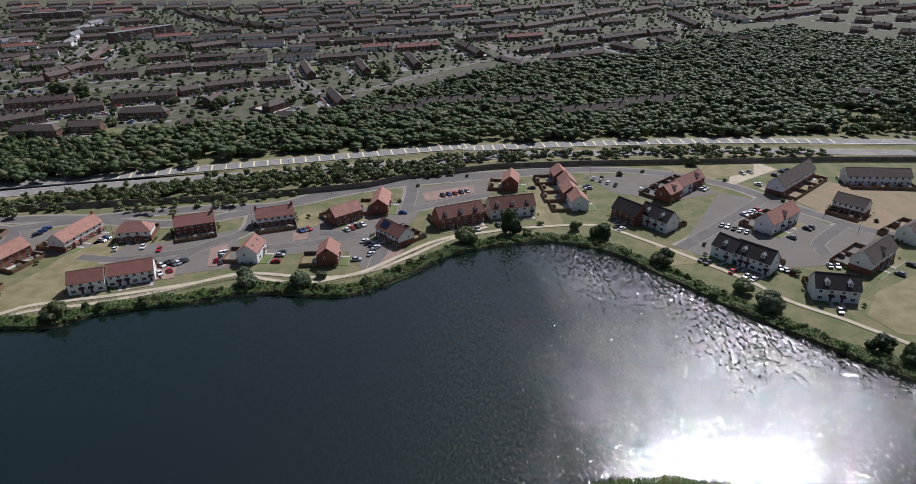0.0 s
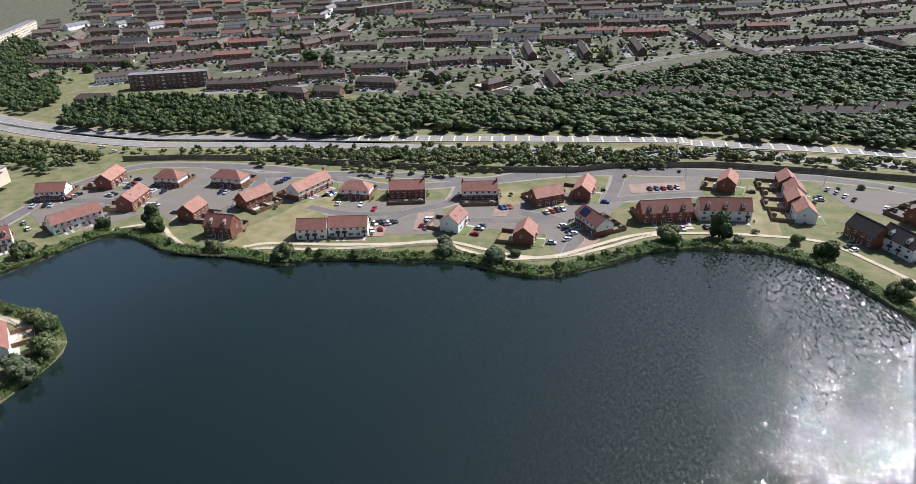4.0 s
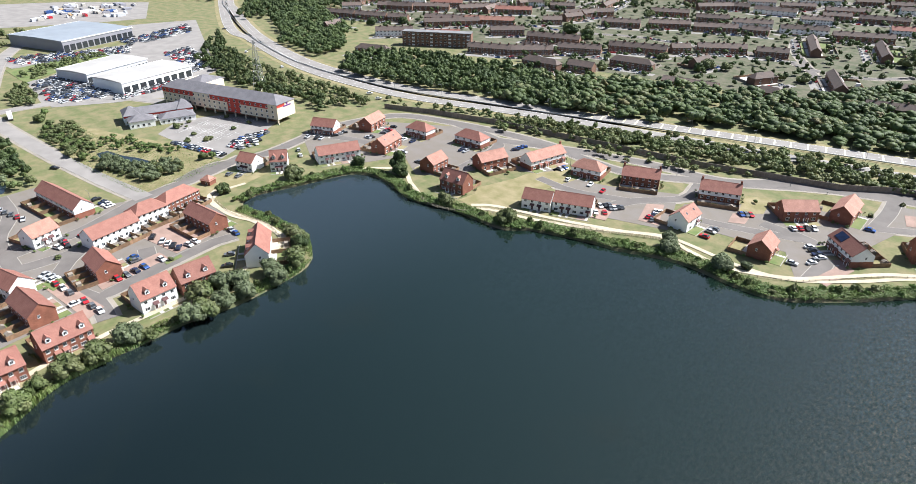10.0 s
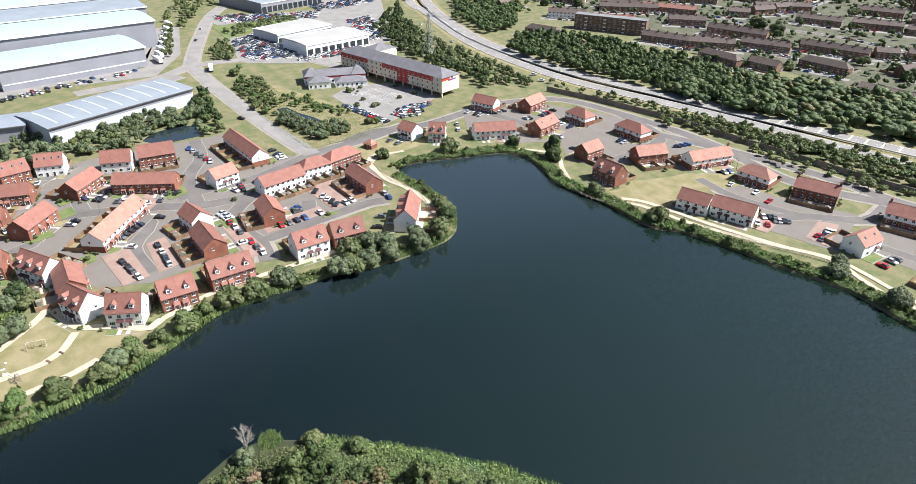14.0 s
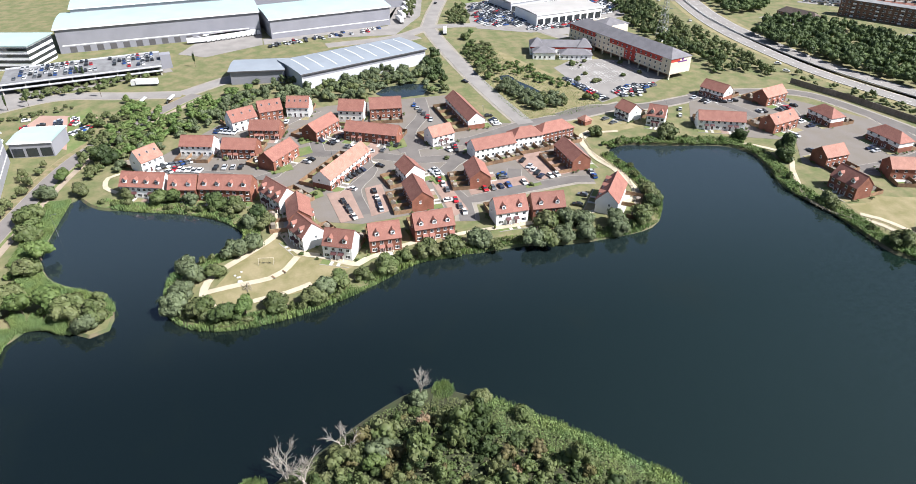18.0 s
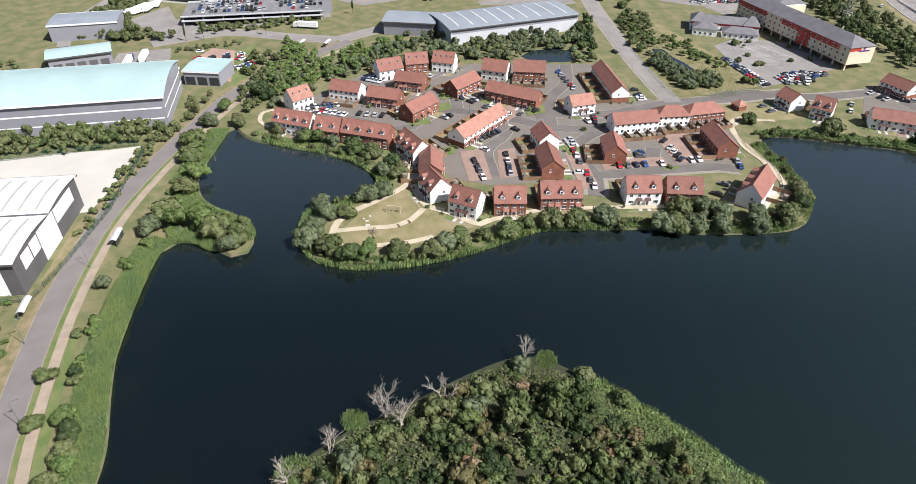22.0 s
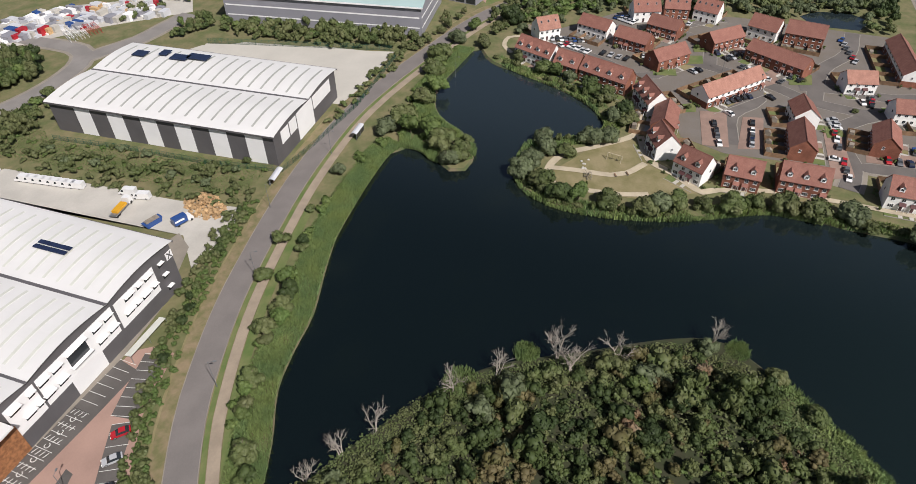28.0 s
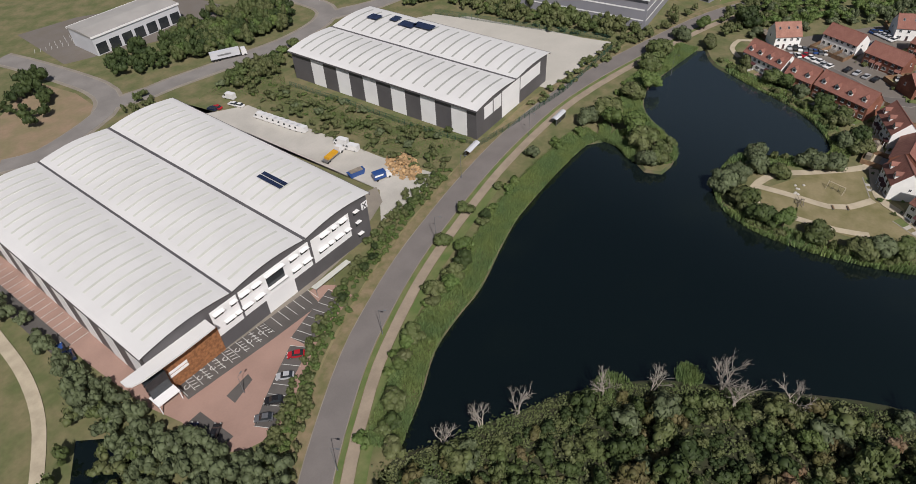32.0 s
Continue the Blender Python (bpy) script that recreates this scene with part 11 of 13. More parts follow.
car_row(-123.5, 237.8, -118.8, 244.8, 4, 0.0, 41, 0.85, "parked in a marked bay")
car_row(-121.6, 231.2, -117.4, 234.5, 3, 0.0, 42, 0.85, "parked in a marked bay")
car_row(-102.6, 252.0, -98.6, 238.9, 3, 90.0, 43, 0.85, "parked in a marked bay")
car_row(-36.6, 255.2, -37.2, 246.1, 4, 60.0, 44, 0.85, "parked in a marked bay")
car_row(-73.0, 270.8, -68.4, 274.3, 3, 10.0, 45, 0.85, "parked in a marked bay")
car_row(-12.6, 311.9, 6.6, 320.4, 6, 0.0, 46, 0.50, "parked in a marked bay")
car_row(-269.0, 226.3, -267.0, 234.5, 4, 20.0, 47, 0.85, "parked in a marked bay")
car_row(-284.6, 219.4, -284.9, 233.3, 4, 60.0, 48, 0.85, "parked in a marked bay")
car_row(-282.9, 194.5, -268.1, 185.7, 4, 90.0, 49, 0.85, "parked in a marked bay")
car_row(-193.3, 268.8, -192.4, 278.9, 3, 60.0, 50, 0.85, "parked in a marked bay")
car_row(-232.0, 12.4, -213.7, 16.0, 7, 90.0, 51, 0.85, "parked in a marked bay")
car_row(-235.2, 26.2, -216.5, 26.7, 6, 90.0, 52, 0.85, "parked in a marked bay")
car_row(-239.1, 53.8, -205.3, 57.3, 7, 80.0, 53, 0.85, "parked in a marked bay")
car_row(-258.9, 21.5, -275.6, 32.9, 6, 30.0, 54, 0.85, "parked in a marked bay")
car_row(-222.9, 65.0, -225.0, 89.1, 7, 0.0, 55, 0.85, "parked in a marked bay")
car_row(-246.3, 93.6, -226.8, 96.4, 6, 40.0, 56, 0.85, "parked in a marked bay")
car_row(-283.0, -45.4, -278.8, -62.5, 9, 20.0, 57, 0.85, "parked in a marked bay")
car_row(-313.4, -39.1, -318.8, -27.7, 6, 10.0, 58, 0.85, "parked in a marked bay")
car_row(-325.4, 60.7, -299.3, 65.6, 6, 60.0, 59, 0.85, "parked in a marked bay")
car_row(-272.1, 47.0, -283.9, 30.8, 6, 0.0, 60, 0.60, "parked in a marked bay")
car_row(-227.9, 118.2, -221.1, 118.0, 3, 80.0, 61, 0.85, "parked in a marked bay")
car_row(-270.2, 68.8, -261.4, 68.5, 3, 80.0, 62, 0.85, "parked in a marked bay")
car_row(-276.5, -21.7, -272.2, -8.2, 4, 30.0, 63, 0.85, "parked in a marked bay")
car_row(-289.3, 7.8, -293.4, 21.7, 4, 10.0, 64, 0.85, "parked in a marked bay")
car_row(-226.7, 95.2, -228.8, 108.3, 4, 0.0, 65, 0.85, "parked in a marked bay")
car_row(73.5, 338.5, 86.5, 324.5, 4, 20.0, 70, 0.85, "parked in a marked bay")
car_row(94.7, 320.0, 105.8, 315.5, 3, 0.0, 71, 0.85, "parked in a marked bay")
car_row(132.0, 264.4, 121.2, 274.3, 5, 0.0, 72, 0.85, "parked in a marked bay")
car_row(135.9, 284.1, 147.2, 291.0, 4, 0.0, 73, 0.85, "parked in a marked bay")
car_row(128.9, 231.0, 135.9, 225.9, 4, 40.0, 74, 0.85, "parked in a marked bay")
car_row(152.0, 340.8, 166.9, 345.2, 3, 0.0, 75, 0.85, "parked in a marked bay")
car_row(-118.8, 238.9, -114.7, 244.1, 4, 0.0, 76, 0.85, "parked in a marked bay")
car_row(-101.4, 241.2, -99.9, 252.1, 3, 80.0, 77, 0.85, "parked in a marked bay")
car_row(-131.8, 255.7, -128.9, 251.6, 1, 60.0, 78, 0.85, "parked in a marked bay")
car_row(146.6, 233.1, 155.2, 231.4, 3, 0.0, 79, 0.85, "parked in a marked bay")
tree(-172.8, -43.8, 1.25, "willow", "on the lake bank", tall=1.00)
tree(-179.6, -42.7, 1.12, "willow", "on the lake bank", tall=1.00)
tree(-188.8, -40.1, 1.12, "willow", "on the lake bank", tall=1.00)
tree(-194.4, -42.7, 1.00, "willow", "on the lake bank", tall=1.00)
tree(-189.1, -33.0, 0.94, "broadleaf", "on the lake bank", tall=1.00)
tree(-199.1, -26.9, 1.19, "willow", "on the lake bank", tall=1.00)
tree(-202.2, -20.8, 1.12, "willow", "on the lake bank", tall=1.00)
tree(-163.9, -28.7, 1.19, "dark", "on the lake bank", tall=1.00)
tree(-165.7, -23.3, 1.00, "bright", "on the lake bank", tall=1.00)
tree(-166.1, -14.8, 1.06, "broadleaf", "on the lake bank", tall=1.00)
tree(-168.3, -35.9, 1.12, "broadleaf", "on the lake bank", tall=1.00)
tree(-166.7, -2.7, 1.12, "broadleaf", "on the lake bank", tall=1.00)
tree(-170.0, 1.0, 1.12, "willow", "on the lake bank", tall=1.00)
tree(-173.6, 6.4, 1.00, "broadleaf", "on the lake bank", tall=1.00)
tree(-175.6, 13.6, 0.75, "broadleaf", "on the lake bank", tall=1.00)
tree(-177.6, 21.4, 1.12, "broadleaf", "on the lake bank", tall=1.00)
tree(-181.4, 28.9, 0.88, "broadleaf", "on the lake bank", tall=1.00)
tree(-182.5, 37.5, 1.12, "broadleaf", "on the lake bank", tall=1.00)
tree(-182.9, 46.1, 1.19, "broadleaf", "on the lake bank", tall=1.00)
tree(-184.5, 57.0, 1.25, "willow", "on the lake bank", tall=1.00)
tree(-181.2, 60.9, 0.75, "shrub", "on the lake bank", tall=1.00)
tree(-179.5, 75.0, 1.25, "willow", "on the lake bank", tall=1.00)
tree(-178.8, 79.7, 1.19, "broadleaf", "on the lake bank", tall=1.00)
tree(-180.1, 85.8, 1.12, "willow", "on the lake bank", tall=1.00)
tree(-179.5, 94.3, 1.12, "willow", "on the lake bank", tall=1.00)
tree(-179.1, 106.6, 1.19, "willow", "on the lake bank", tall=1.00)
tree(-182.3, 118.5, 1.12, "broadleaf", "on the lake bank", tall=1.00)
tree(-193.4, 128.1, 1.00, "dark", "on the lake bank", tall=1.00)
tree(-205.0, 132.1, 0.88, "broadleaf", "on the lake bank", tall=1.00)
tree(-254.1, -69.5, 0.88, "broadleaf", "on the lake bank", tall=1.00)
tree(-246.4, -56.7, 1.12, "broadleaf", "on the lake bank", tall=1.00)
tree(-245.6, -51.1, 1.00, "dark", "on the lake bank", tall=1.00)
tree(-242.7, -45.0, 0.88, "willow", "on the lake bank", tall=1.00)
tree(-237.0, -35.7, 1.12, "dark", "on the lake bank", tall=1.00)
tree(-232.4, -28.1, 1.12, "broadleaf", "on the lake bank", tall=1.00)
tree(-223.2, -19.1, 1.12, "dark", "on the lake bank", tall=1.00)
tree(-218.4, -22.6, 1.00, "willow", "on the lake bank", tall=1.00)
tree(-216.5, -16.4, 1.00, "broadleaf", "on the lake bank", tall=1.00)
tree(-276.9, -97.4, 0.88, "bright", "on the lake bank", tall=1.00)
tree(-291.1, -84.4, 1.50, "dark", "on the lake bank", tall=1.00)
tree(-261.8, -88.1, 1.00, "broadleaf", "on the lake bank", tall=1.00)
tree(-261.1, -100.9, 1.12, "willow", "on the lake bank", tall=1.00)
tree(-241.4, -101.2, 1.38, "broadleaf", "on the lake bank", tall=1.00)
tree(-228.7, -99.5, 1.25, "broadleaf", "on the lake bank", tall=1.00)
tree(-214.9, -91.7, 1.12, "bright", "on the lake bank", tall=1.00)
tree(-206.1, -93.3, 1.25, "broadleaf", "on the lake bank", tall=1.00)
tree(-188.0, -93.7, 1.38, "broadleaf", "on the lake bank", tall=1.00)
tree(-180.5, -97.1, 1.12, "willow", "on the lake bank", tall=1.00)
tree(-182.7, -88.7, 1.25, "bright", "on the lake bank", tall=1.00)
tree(-183.1, -81.7, 1.38, "bright", "on the lake bank", tall=1.00)
tree(-178.1, -74.2, 1.38, "broadleaf", "on the lake bank", tall=1.00)
tree(-175.0, -67.4, 1.25, "broadleaf", "on the lake bank", tall=1.00)
tree(-169.9, -68.9, 1.00, "willow", "on the lake bank", tall=1.00)
tree(-189.4, -142.4, 0.50, "bright", "in the scrub", tall=1.00)
tree(-301.7, -86.9, 0.80, "willow", "in the scrub", tall=1.00)
tree(-309.6, -79.9, 0.90, "willow", "in the scrub", tall=1.00)
tree(-318.2, -66.6, 0.80, "broadleaf", "in the scrub", tall=1.00)
tree(-291.9, -69.1, 1.00, "broadleaf", "in the scrub", tall=1.00)
tree(-239.2, 200.0, 1.00, "dark", "on the lake bank", tall=1.00)
tree(-218.8, 207.6, 1.25, "dark", "on the lake bank", tall=1.50)
tree(-177.4, 195.5, 1.00, "broadleaf", "on the lake bank", tall=1.00)
tree(-144.9, 199.7, 1.19, "broadleaf", "on the lake bank", tall=1.00)
tree(-84.3, 225.1, 1.00, "willow", "on the lake bank", tall=1.20)
tree(-62.1, 221.2, 1.06, "willow", "on the lake bank", tall=1.20)
tree(-54.9, 227.1, 0.62, "willow", "on the lake bank", tall=1.00)
tree(3.6, 258.7, 1.31, "broadleaf", "on the lake bank", tall=1.00)
tree(23.6, 267.7, 1.31, "dark", "on the lake bank", tall=1.50)
tree(31.1, 265.6, 0.62, "shrub", "on the lake bank", tall=1.00)
tree(53.8, 270.5, 0.88, "broadleaf", "on the lake bank", tall=1.00)
tree(62.7, 262.1, 1.12, "dark", "on the lake bank", tall=1.00)
tree(-251.5, 168.8, 1.38, "broadleaf", "on the lake bank", tall=1.00)
tree(-262.3, 137.0, 0.88, "broadleaf", "on the lake bank", tall=1.00)
tree(-113.4, 304.0, 0.88, "shrub", "on the lake bank", tall=1.00)
tree(-197.9, 131.1, 1.12, "broadleaf", "on the lake bank", tall=1.00)
tree(-187.5, 121.1, 1.00, "shrub", "on the lake bank", tall=1.00)
tree(-185.2, 108.8, 1.19, "willow", "on the lake bank", tall=1.00)
tree(-187.4, 95.7, 1.25, "willow", "on the lake bank", tall=1.00)
tree(-189.7, 91.4, 1.25, "willow", "on the lake bank", tall=1.00)
tree(-189.4, 83.7, 1.25, "broadleaf", "on the lake bank", tall=1.00)
tree(-145.3, 201.0, 1.12, "broadleaf", "on the lake bank", tall=1.00)
tree(-82.1, 221.1, 1.06, "willow", "on the lake bank", tall=1.00)
tree(-61.5, 220.6, 1.12, "willow", "on the lake bank", tall=1.00)
tree(3.6, 258.4, 1.25, "broadleaf", "on the lake bank", tall=1.00)
tree(64.2, 261.1, 1.25, "dark", "on the lake bank", tall=1.00)
tree(84.6, 237.0, 1.25, "broadleaf", "on the lake bank", tall=1.00)
tree(107.4, 212.7, 1.00, "broadleaf", "on the lake bank", tall=1.00)
tree(111.9, 200.0, 1.38, "willow", "on the lake bank", tall=1.00)
tree(136.9, 174.3, 1.12, "dark", "on the lake bank", tall=1.00)
tree(143.3, 167.9, 1.12, "dark", "on the lake bank", tall=1.00)
tree(90.6, 342.7, 0.50, "broadleaf", "on the lake bank", tall=1.00)
tree(38.6, 276.4, 0.38, "shrub", "on the lake bank", tall=1.00)
tree(136.6, 358.2, 1.00, "broadleaf", "on the lake bank", tall=1.00)
tree(133.6, 225.9, 0.50, "shrub", "on the lake bank", tall=1.00)
tree(-214.9, 205.6, 1.25, "dark", "on the lake bank", tall=1.00)
tree(-389.6, 189.5, 0.52, "broadleaf", "in the hotel car park", tall=1.00)
tree(-363.9, 214.0, 0.39, "broadleaf", "in the hotel car park", tall=1.00)
tree(-365.8, 169.2, 0.59, "broadleaf", "in the hotel car park", tall=1.00)
tree(-338.0, 160.7, 0.52, "broadleaf", "in the hotel car park", tall=1.00)
tree(-332.1, 168.8, 0.52, "broadleaf", "in the hotel car park", tall=1.00)
tree(-375.0, -136.2, 0.60, "poplar", "on the roadside", tall=1.00)
tree(-413.6, -119.3, 0.60, "poplar", "on the roadside", tall=1.00)
tree(-410.7, -115.5, 0.60, "poplar", "on the roadside", tall=1.00)
tree(-382.4, -102.2, 0.60, "poplar", "on the roadside", tall=1.00)
tree(-424.5, -56.1, 0.60, "poplar", "on the roadside", tall=1.00)
tree(-496.8, -5.8, 0.48, "poplar", "on the roadside", tall=1.00)
tree(-487.6, 0.2, 0.54, "poplar", "on the roadside", tall=1.00)
tree(-372.3, -145.5, 0.60, "poplar", "on the roadside", tall=1.00)
tree(-67.1, 622.9, 2.00, "broadleaf", "on the estate", tall=1.00)
tree(-117.8, 521.4, 1.30, "broadleaf", "on the estate", tall=1.00)
tree(-132.6, 516.2, 1.00, "broadleaf", "on the estate", tall=1.00)
tree(-344.3, 562.5, 2.00, "broadleaf", "on the estate", tall=1.00)
tree(-326.0, 566.2, 1.60, "broadleaf", "on the estate", tall=1.00)
tree(-372.4, 751.1, 1.40, "dark", "on the estate", tall=1.00)
tree(-373.1, 790.4, 1.20, "broadleaf", "on the estate", tall=1.00)
tree(-323.7, 787.4, 1.30, "broadleaf", "on the estate", tall=1.00)
tree(-313.8, 807.8, 1.20, "dark", "on the estate", tall=1.00)
tree(-325.8, 696.0, 1.50, "broadleaf", "on the estate", tall=1.00)
tree(-455.3, 686.9, 1.80, "broadleaf", "on the estate", tall=1.00)
tree(-446.2, 702.6, 1.80, "broadleaf", "on the estate", tall=1.00)
tree(-402.2, 684.1, 0.80, "dark", "on the estate", tall=1.00)
tree(-160.1, 777.4, 0.90, "dark", "on the estate", tall=1.00)
tree(-124.5, 685.0, 1.00, "dark", "on the estate", tall=1.00)
tree(-27.5, 679.7, 0.90, "dark", "on the estate", tall=1.00)
tree(-276.7, 606.9, 1.00, "broadleaf", "on the estate", tall=1.00)
tree(-187.3, 514.7, 1.40, "broadleaf", "on the estate", tall=1.00)
tree(-174.3, 517.9, 1.20, "broadleaf", "on the estate", tall=1.00)
tree(-207.4, 525.2, 1.00, "dark", "on the estate", tall=1.00)
tree(-225.3, 516.3, 1.30, "broadleaf", "on the estate", tall=1.00)
tree(-224.1, 1167.6, 1.50, "dark", "on the estate", tall=1.00)
tree(-187.1, 1122.5, 1.30, "dark", "on the estate", tall=1.00)
tree(-152.8, 1080.6, 1.20, "dark", "on the estate", tall=1.00)
tree(-239.5, 1282.8, 1.30, "broadleaf", "on the estate", tall=1.00)
tree(-62.5, 1225.8, 1.00, "broadleaf", "on the estate", tall=1.00)
tree(139.7, 898.2, 0.80, "broadleaf", "on the estate", tall=1.00)
tree(276.7, 862.2, 1.00, "broadleaf", "on the estate", tall=1.00)
tree(421.3, 1093.6, 0.90, "broadleaf", "on the estate", tall=1.00)
tree(403.9, 966.5, 1.00, "dark", "on the estate", tall=1.00)
tree(60.6, 877.3, 0.80, "broadleaf", "on the estate", tall=1.00)
tree(78.9, 827.2, 0.80, "broadleaf", "on the estate", tall=1.00)
tree(15.0, 880.5, 0.90, "broadleaf", "on the estate", tall=1.00)
tree(-77.7, 573.1, 0.70, "broadleaf", "on the estate", tall=1.00)
tree(-248.5, 457.2, 1.20, "broadleaf", "on the estate", tall=1.00)
tree(-216.3, 427.0, 1.00, "dark", "on the estate", tall=1.00)
tree(-129.5, 468.4, 0.80, "broadleaf", "on the estate", tall=1.00)
tree(-339.1, 557.5, 2.00, "dark", "on the estate", tall=1.00)
tree(-316.3, 551.7, 1.60, "dark", "on the estate", tall=1.00)
tree(-406.2, 749.3, 1.50, "dark", "on the estate", tall=1.00)
tree(-189.6, 501.8, 1.20, "dark", "on the estate", tall=1.00)
tree(-521.3, 466.4, 1.50, "dark", "on the estate", tall=1.00)
tree(-499.9, 490.7, 1.40, "dark", "on the estate", tall=1.00)
tree(-293.1, 426.0, 0.90, "dark", "on the estate", tall=1.00)
tree(-100.2, -96.2, 0.75, "broadleaf", "beside the footpath", tall=1.00)
tree(-69.5, -79.3, 0.75, "broadleaf", "beside the footpath", tall=1.00)
tree(-52.9, -69.3, 0.80, "broadleaf", "beside the footpath", tall=1.00)
tree(-43.7, -61.0, 0.70, "shrub", "beside the footpath", tall=1.00)
tree(-114.7, -99.9, 0.70, "shrub", "beside the footpath", tall=1.00)
tree(-83.6, -86.3, 0.55, "shrub", "beside the footpath", tall=1.00)
tree(-81.1, -82.6, 0.50, "shrub", "beside the footpath", tall=1.00)
tree(-62.4, -75.8, 0.60, "shrub", "beside the footpath", tall=1.00)
tree(-46.2, -65.6, 0.50, "shrub", "beside the footpath", tall=1.00)
tree(-173.8, -66.9, 0.69, "broadleaf", "on the lake bank", tall=1.00)
tree(-177.1, -71.6, 0.75, "willow", "on the lake bank", tall=1.00)
tree(-179.4, -66.9, 0.69, "shrub", "on the lake bank", tall=1.00)
tree(-172.3, -71.7, 0.62, "shrub", "on the lake bank", tall=1.00)
tree(-184.8, -67.5, 0.62, "broadleaf", "on the lake bank", tall=1.00)
for x, y, size, kind in ((-92.0, -85.0, 0.85, "broadleaf"), (-97.5, -86.0, 0.8, "dark"), (-88.0, -82.5, 0.75, "bright"), (-84.5, -84.5, 0.7, "broadleaf"), (-102.0, -89.5, 0.65, "bright"), (-117.0, -93.5, 0.55, "dark"),
                         (-113.5, -92.0, 0.5, "shrub"), (-66.5, -78.5, 0.55, "bright"), (-69.5, -77.5, 0.5, "shrub"), (-61.0, -75.0, 0.5, "bright"), (-152.0, -101.0, 0.7, "willow"), (-131.0, -99.5, 0.4, "shrub"), (-48.5, -65.5, 0.6, "dark"), (-52.5, -67.5, 0.5, "broadleaf")):
    tree(x, y, size, kind, "beside the footpath")
BORDER = WEST_ROAD[2:8]
thicket("shrub_border", line_spots(BORDER, 4.6, 1.5, 0.8, 1.5, 0.9, 2.1, 91, 0.0, -PATH_SIDE * 9.4, 0.8), "leaf_bright", "dense green shrub border between road and car park", "shrubs", 91, 6, 26, 0.11)
thicket("shrub_border", line_spots(BORDER, 3.6, 3.2, 1.2, 2.4, 1.8, 3.6, 92, 0.0, -PATH_SIDE * 10.2, 0.45), "leaf_dark", "taller dark shrubs in the roadside border", "shrubs", 92, 7, 30, 0.1)
build_island()
WOOD = [(-249.5, 332.4), (-165.5, 362.4), (-88.5, 389.7), (-30.8, 401.0), (44.8, 408.5), (160.7, 413.6), (254.1, 415.7), (287.0, 476.9), (327.7, 458.6), (360.4, 457.4), (626.4, 837.9), (489.5, 778.2), (445.5, 903.6), (283.3, 813.7), (201.5, 717.6), (106.5, 672.4), (39.5, 645.6), (-0.6, 598.6), (-67.7, 529.2), (-103.6, 467.4), (-150.9, 453.5), (-185.1, 444.3), (-243.7, 414.7), (-289.1, 395.1)]
for m, seed, gap, r0, r1, h0, h1 in (("leaf_dark", 1, 9.0, 4.5, 9.0, 5, 10.5), ("leaf", 101, 15.0, 4.0, 8.5, 5, 11), ("leaf_olive", 102, 30.0, 3.8, 7.0, 5, 10)):
    thicket("woodland", fill_spots(WOOD, gap, r0, r1, h0, h1, seed, 0.0, 1.0), m, "dense dark green woodland beside the dual road", "woodland", seed, 7, 9, 0.06)
thicket("woodland", fill_spots([(250.6, 409.1), (274.0, 452.8), (359.1, 449.5), (332.2, 411.5)], 6.5, 3.4, 5.4, 6, 9, 35, 0.0, 0.8), "leaf_dark", "trees beside the dual road", "woodland", 35, 6, 15, 0.1)
thicket("woodland", fill_spots([(-391.4, 315.0), (-311.4, 326.2), (-253.4, 338.2), (-199.2, 350.7), (-226.0, 399.3), (-304.8, 411.1), (-376.8, 400.8), (-416.3, 384.0), (-424.5, 350.2)], 6.5, 3.4, 5.6, 6.5, 10, 2, 0.0, 1.0), "leaf_dark", "dense dark green woodland beside the dual road", "woodland", 2, 6, 15, 0.1)
thicket("woodland", fill_spots([(-631.5, 420.6), (-670.0, 508.5), (-525.8, 435.3), (-451.6, 369.0), (-442.3, 333.2), (-504.9, 346.3)], 7, 3.5, 5.8, 6.5, 10, 3, 0.0, 1.0), "leaf_dark", "wooded clump inside the road bend", "woodland", 3, 6, 15, 0.1)
thicket("woodland", fill_spots([(-644.9, 385.5), (-822.9, 532.9), (-781.5, 599.4), (-620.9, 528.6), (-651.2, 478.7), (-634.2, 419.4)], 8, 3.5, 5.5, 7, 11, 4, 0.0, 0.8), "leaf_dark", "wooded strip along the slip road", "woodland", 4, 6, 15, 0.1)
thicket("hedge_belt", fill_spots([(-443.9, 244.5), (-390.1, 254.5), (-317.4, 261.6), (-306.2, 278.5), (-384.1, 284.5), (-450.4, 286.3), (-534.7, 303.2)], 5.5, 2.2, 3.6, 4, 6.5, 5, 0.0, 0.9), "leaf", "scrubby hedge trees along the dual road", "woodland", 5, 7, 13, 0.12)
thicket("hedge_belt", fill_spots([(-177.6, 311.4), (-156.0, 313.3), (-109.4, 320.3), (-49.0, 335.2), (5.2, 347.1), (4.3, 363.4), (-52.3, 352.5), (-115.9, 338.4), (-183.7, 322.4)], 5.0, 2.6, 4.2, 3.5, 6.5, 6, 0.0, 0.97), "leaf", "scrubby hedge trees along the dual road", "woodland", 6, 7, 13, 0.12)
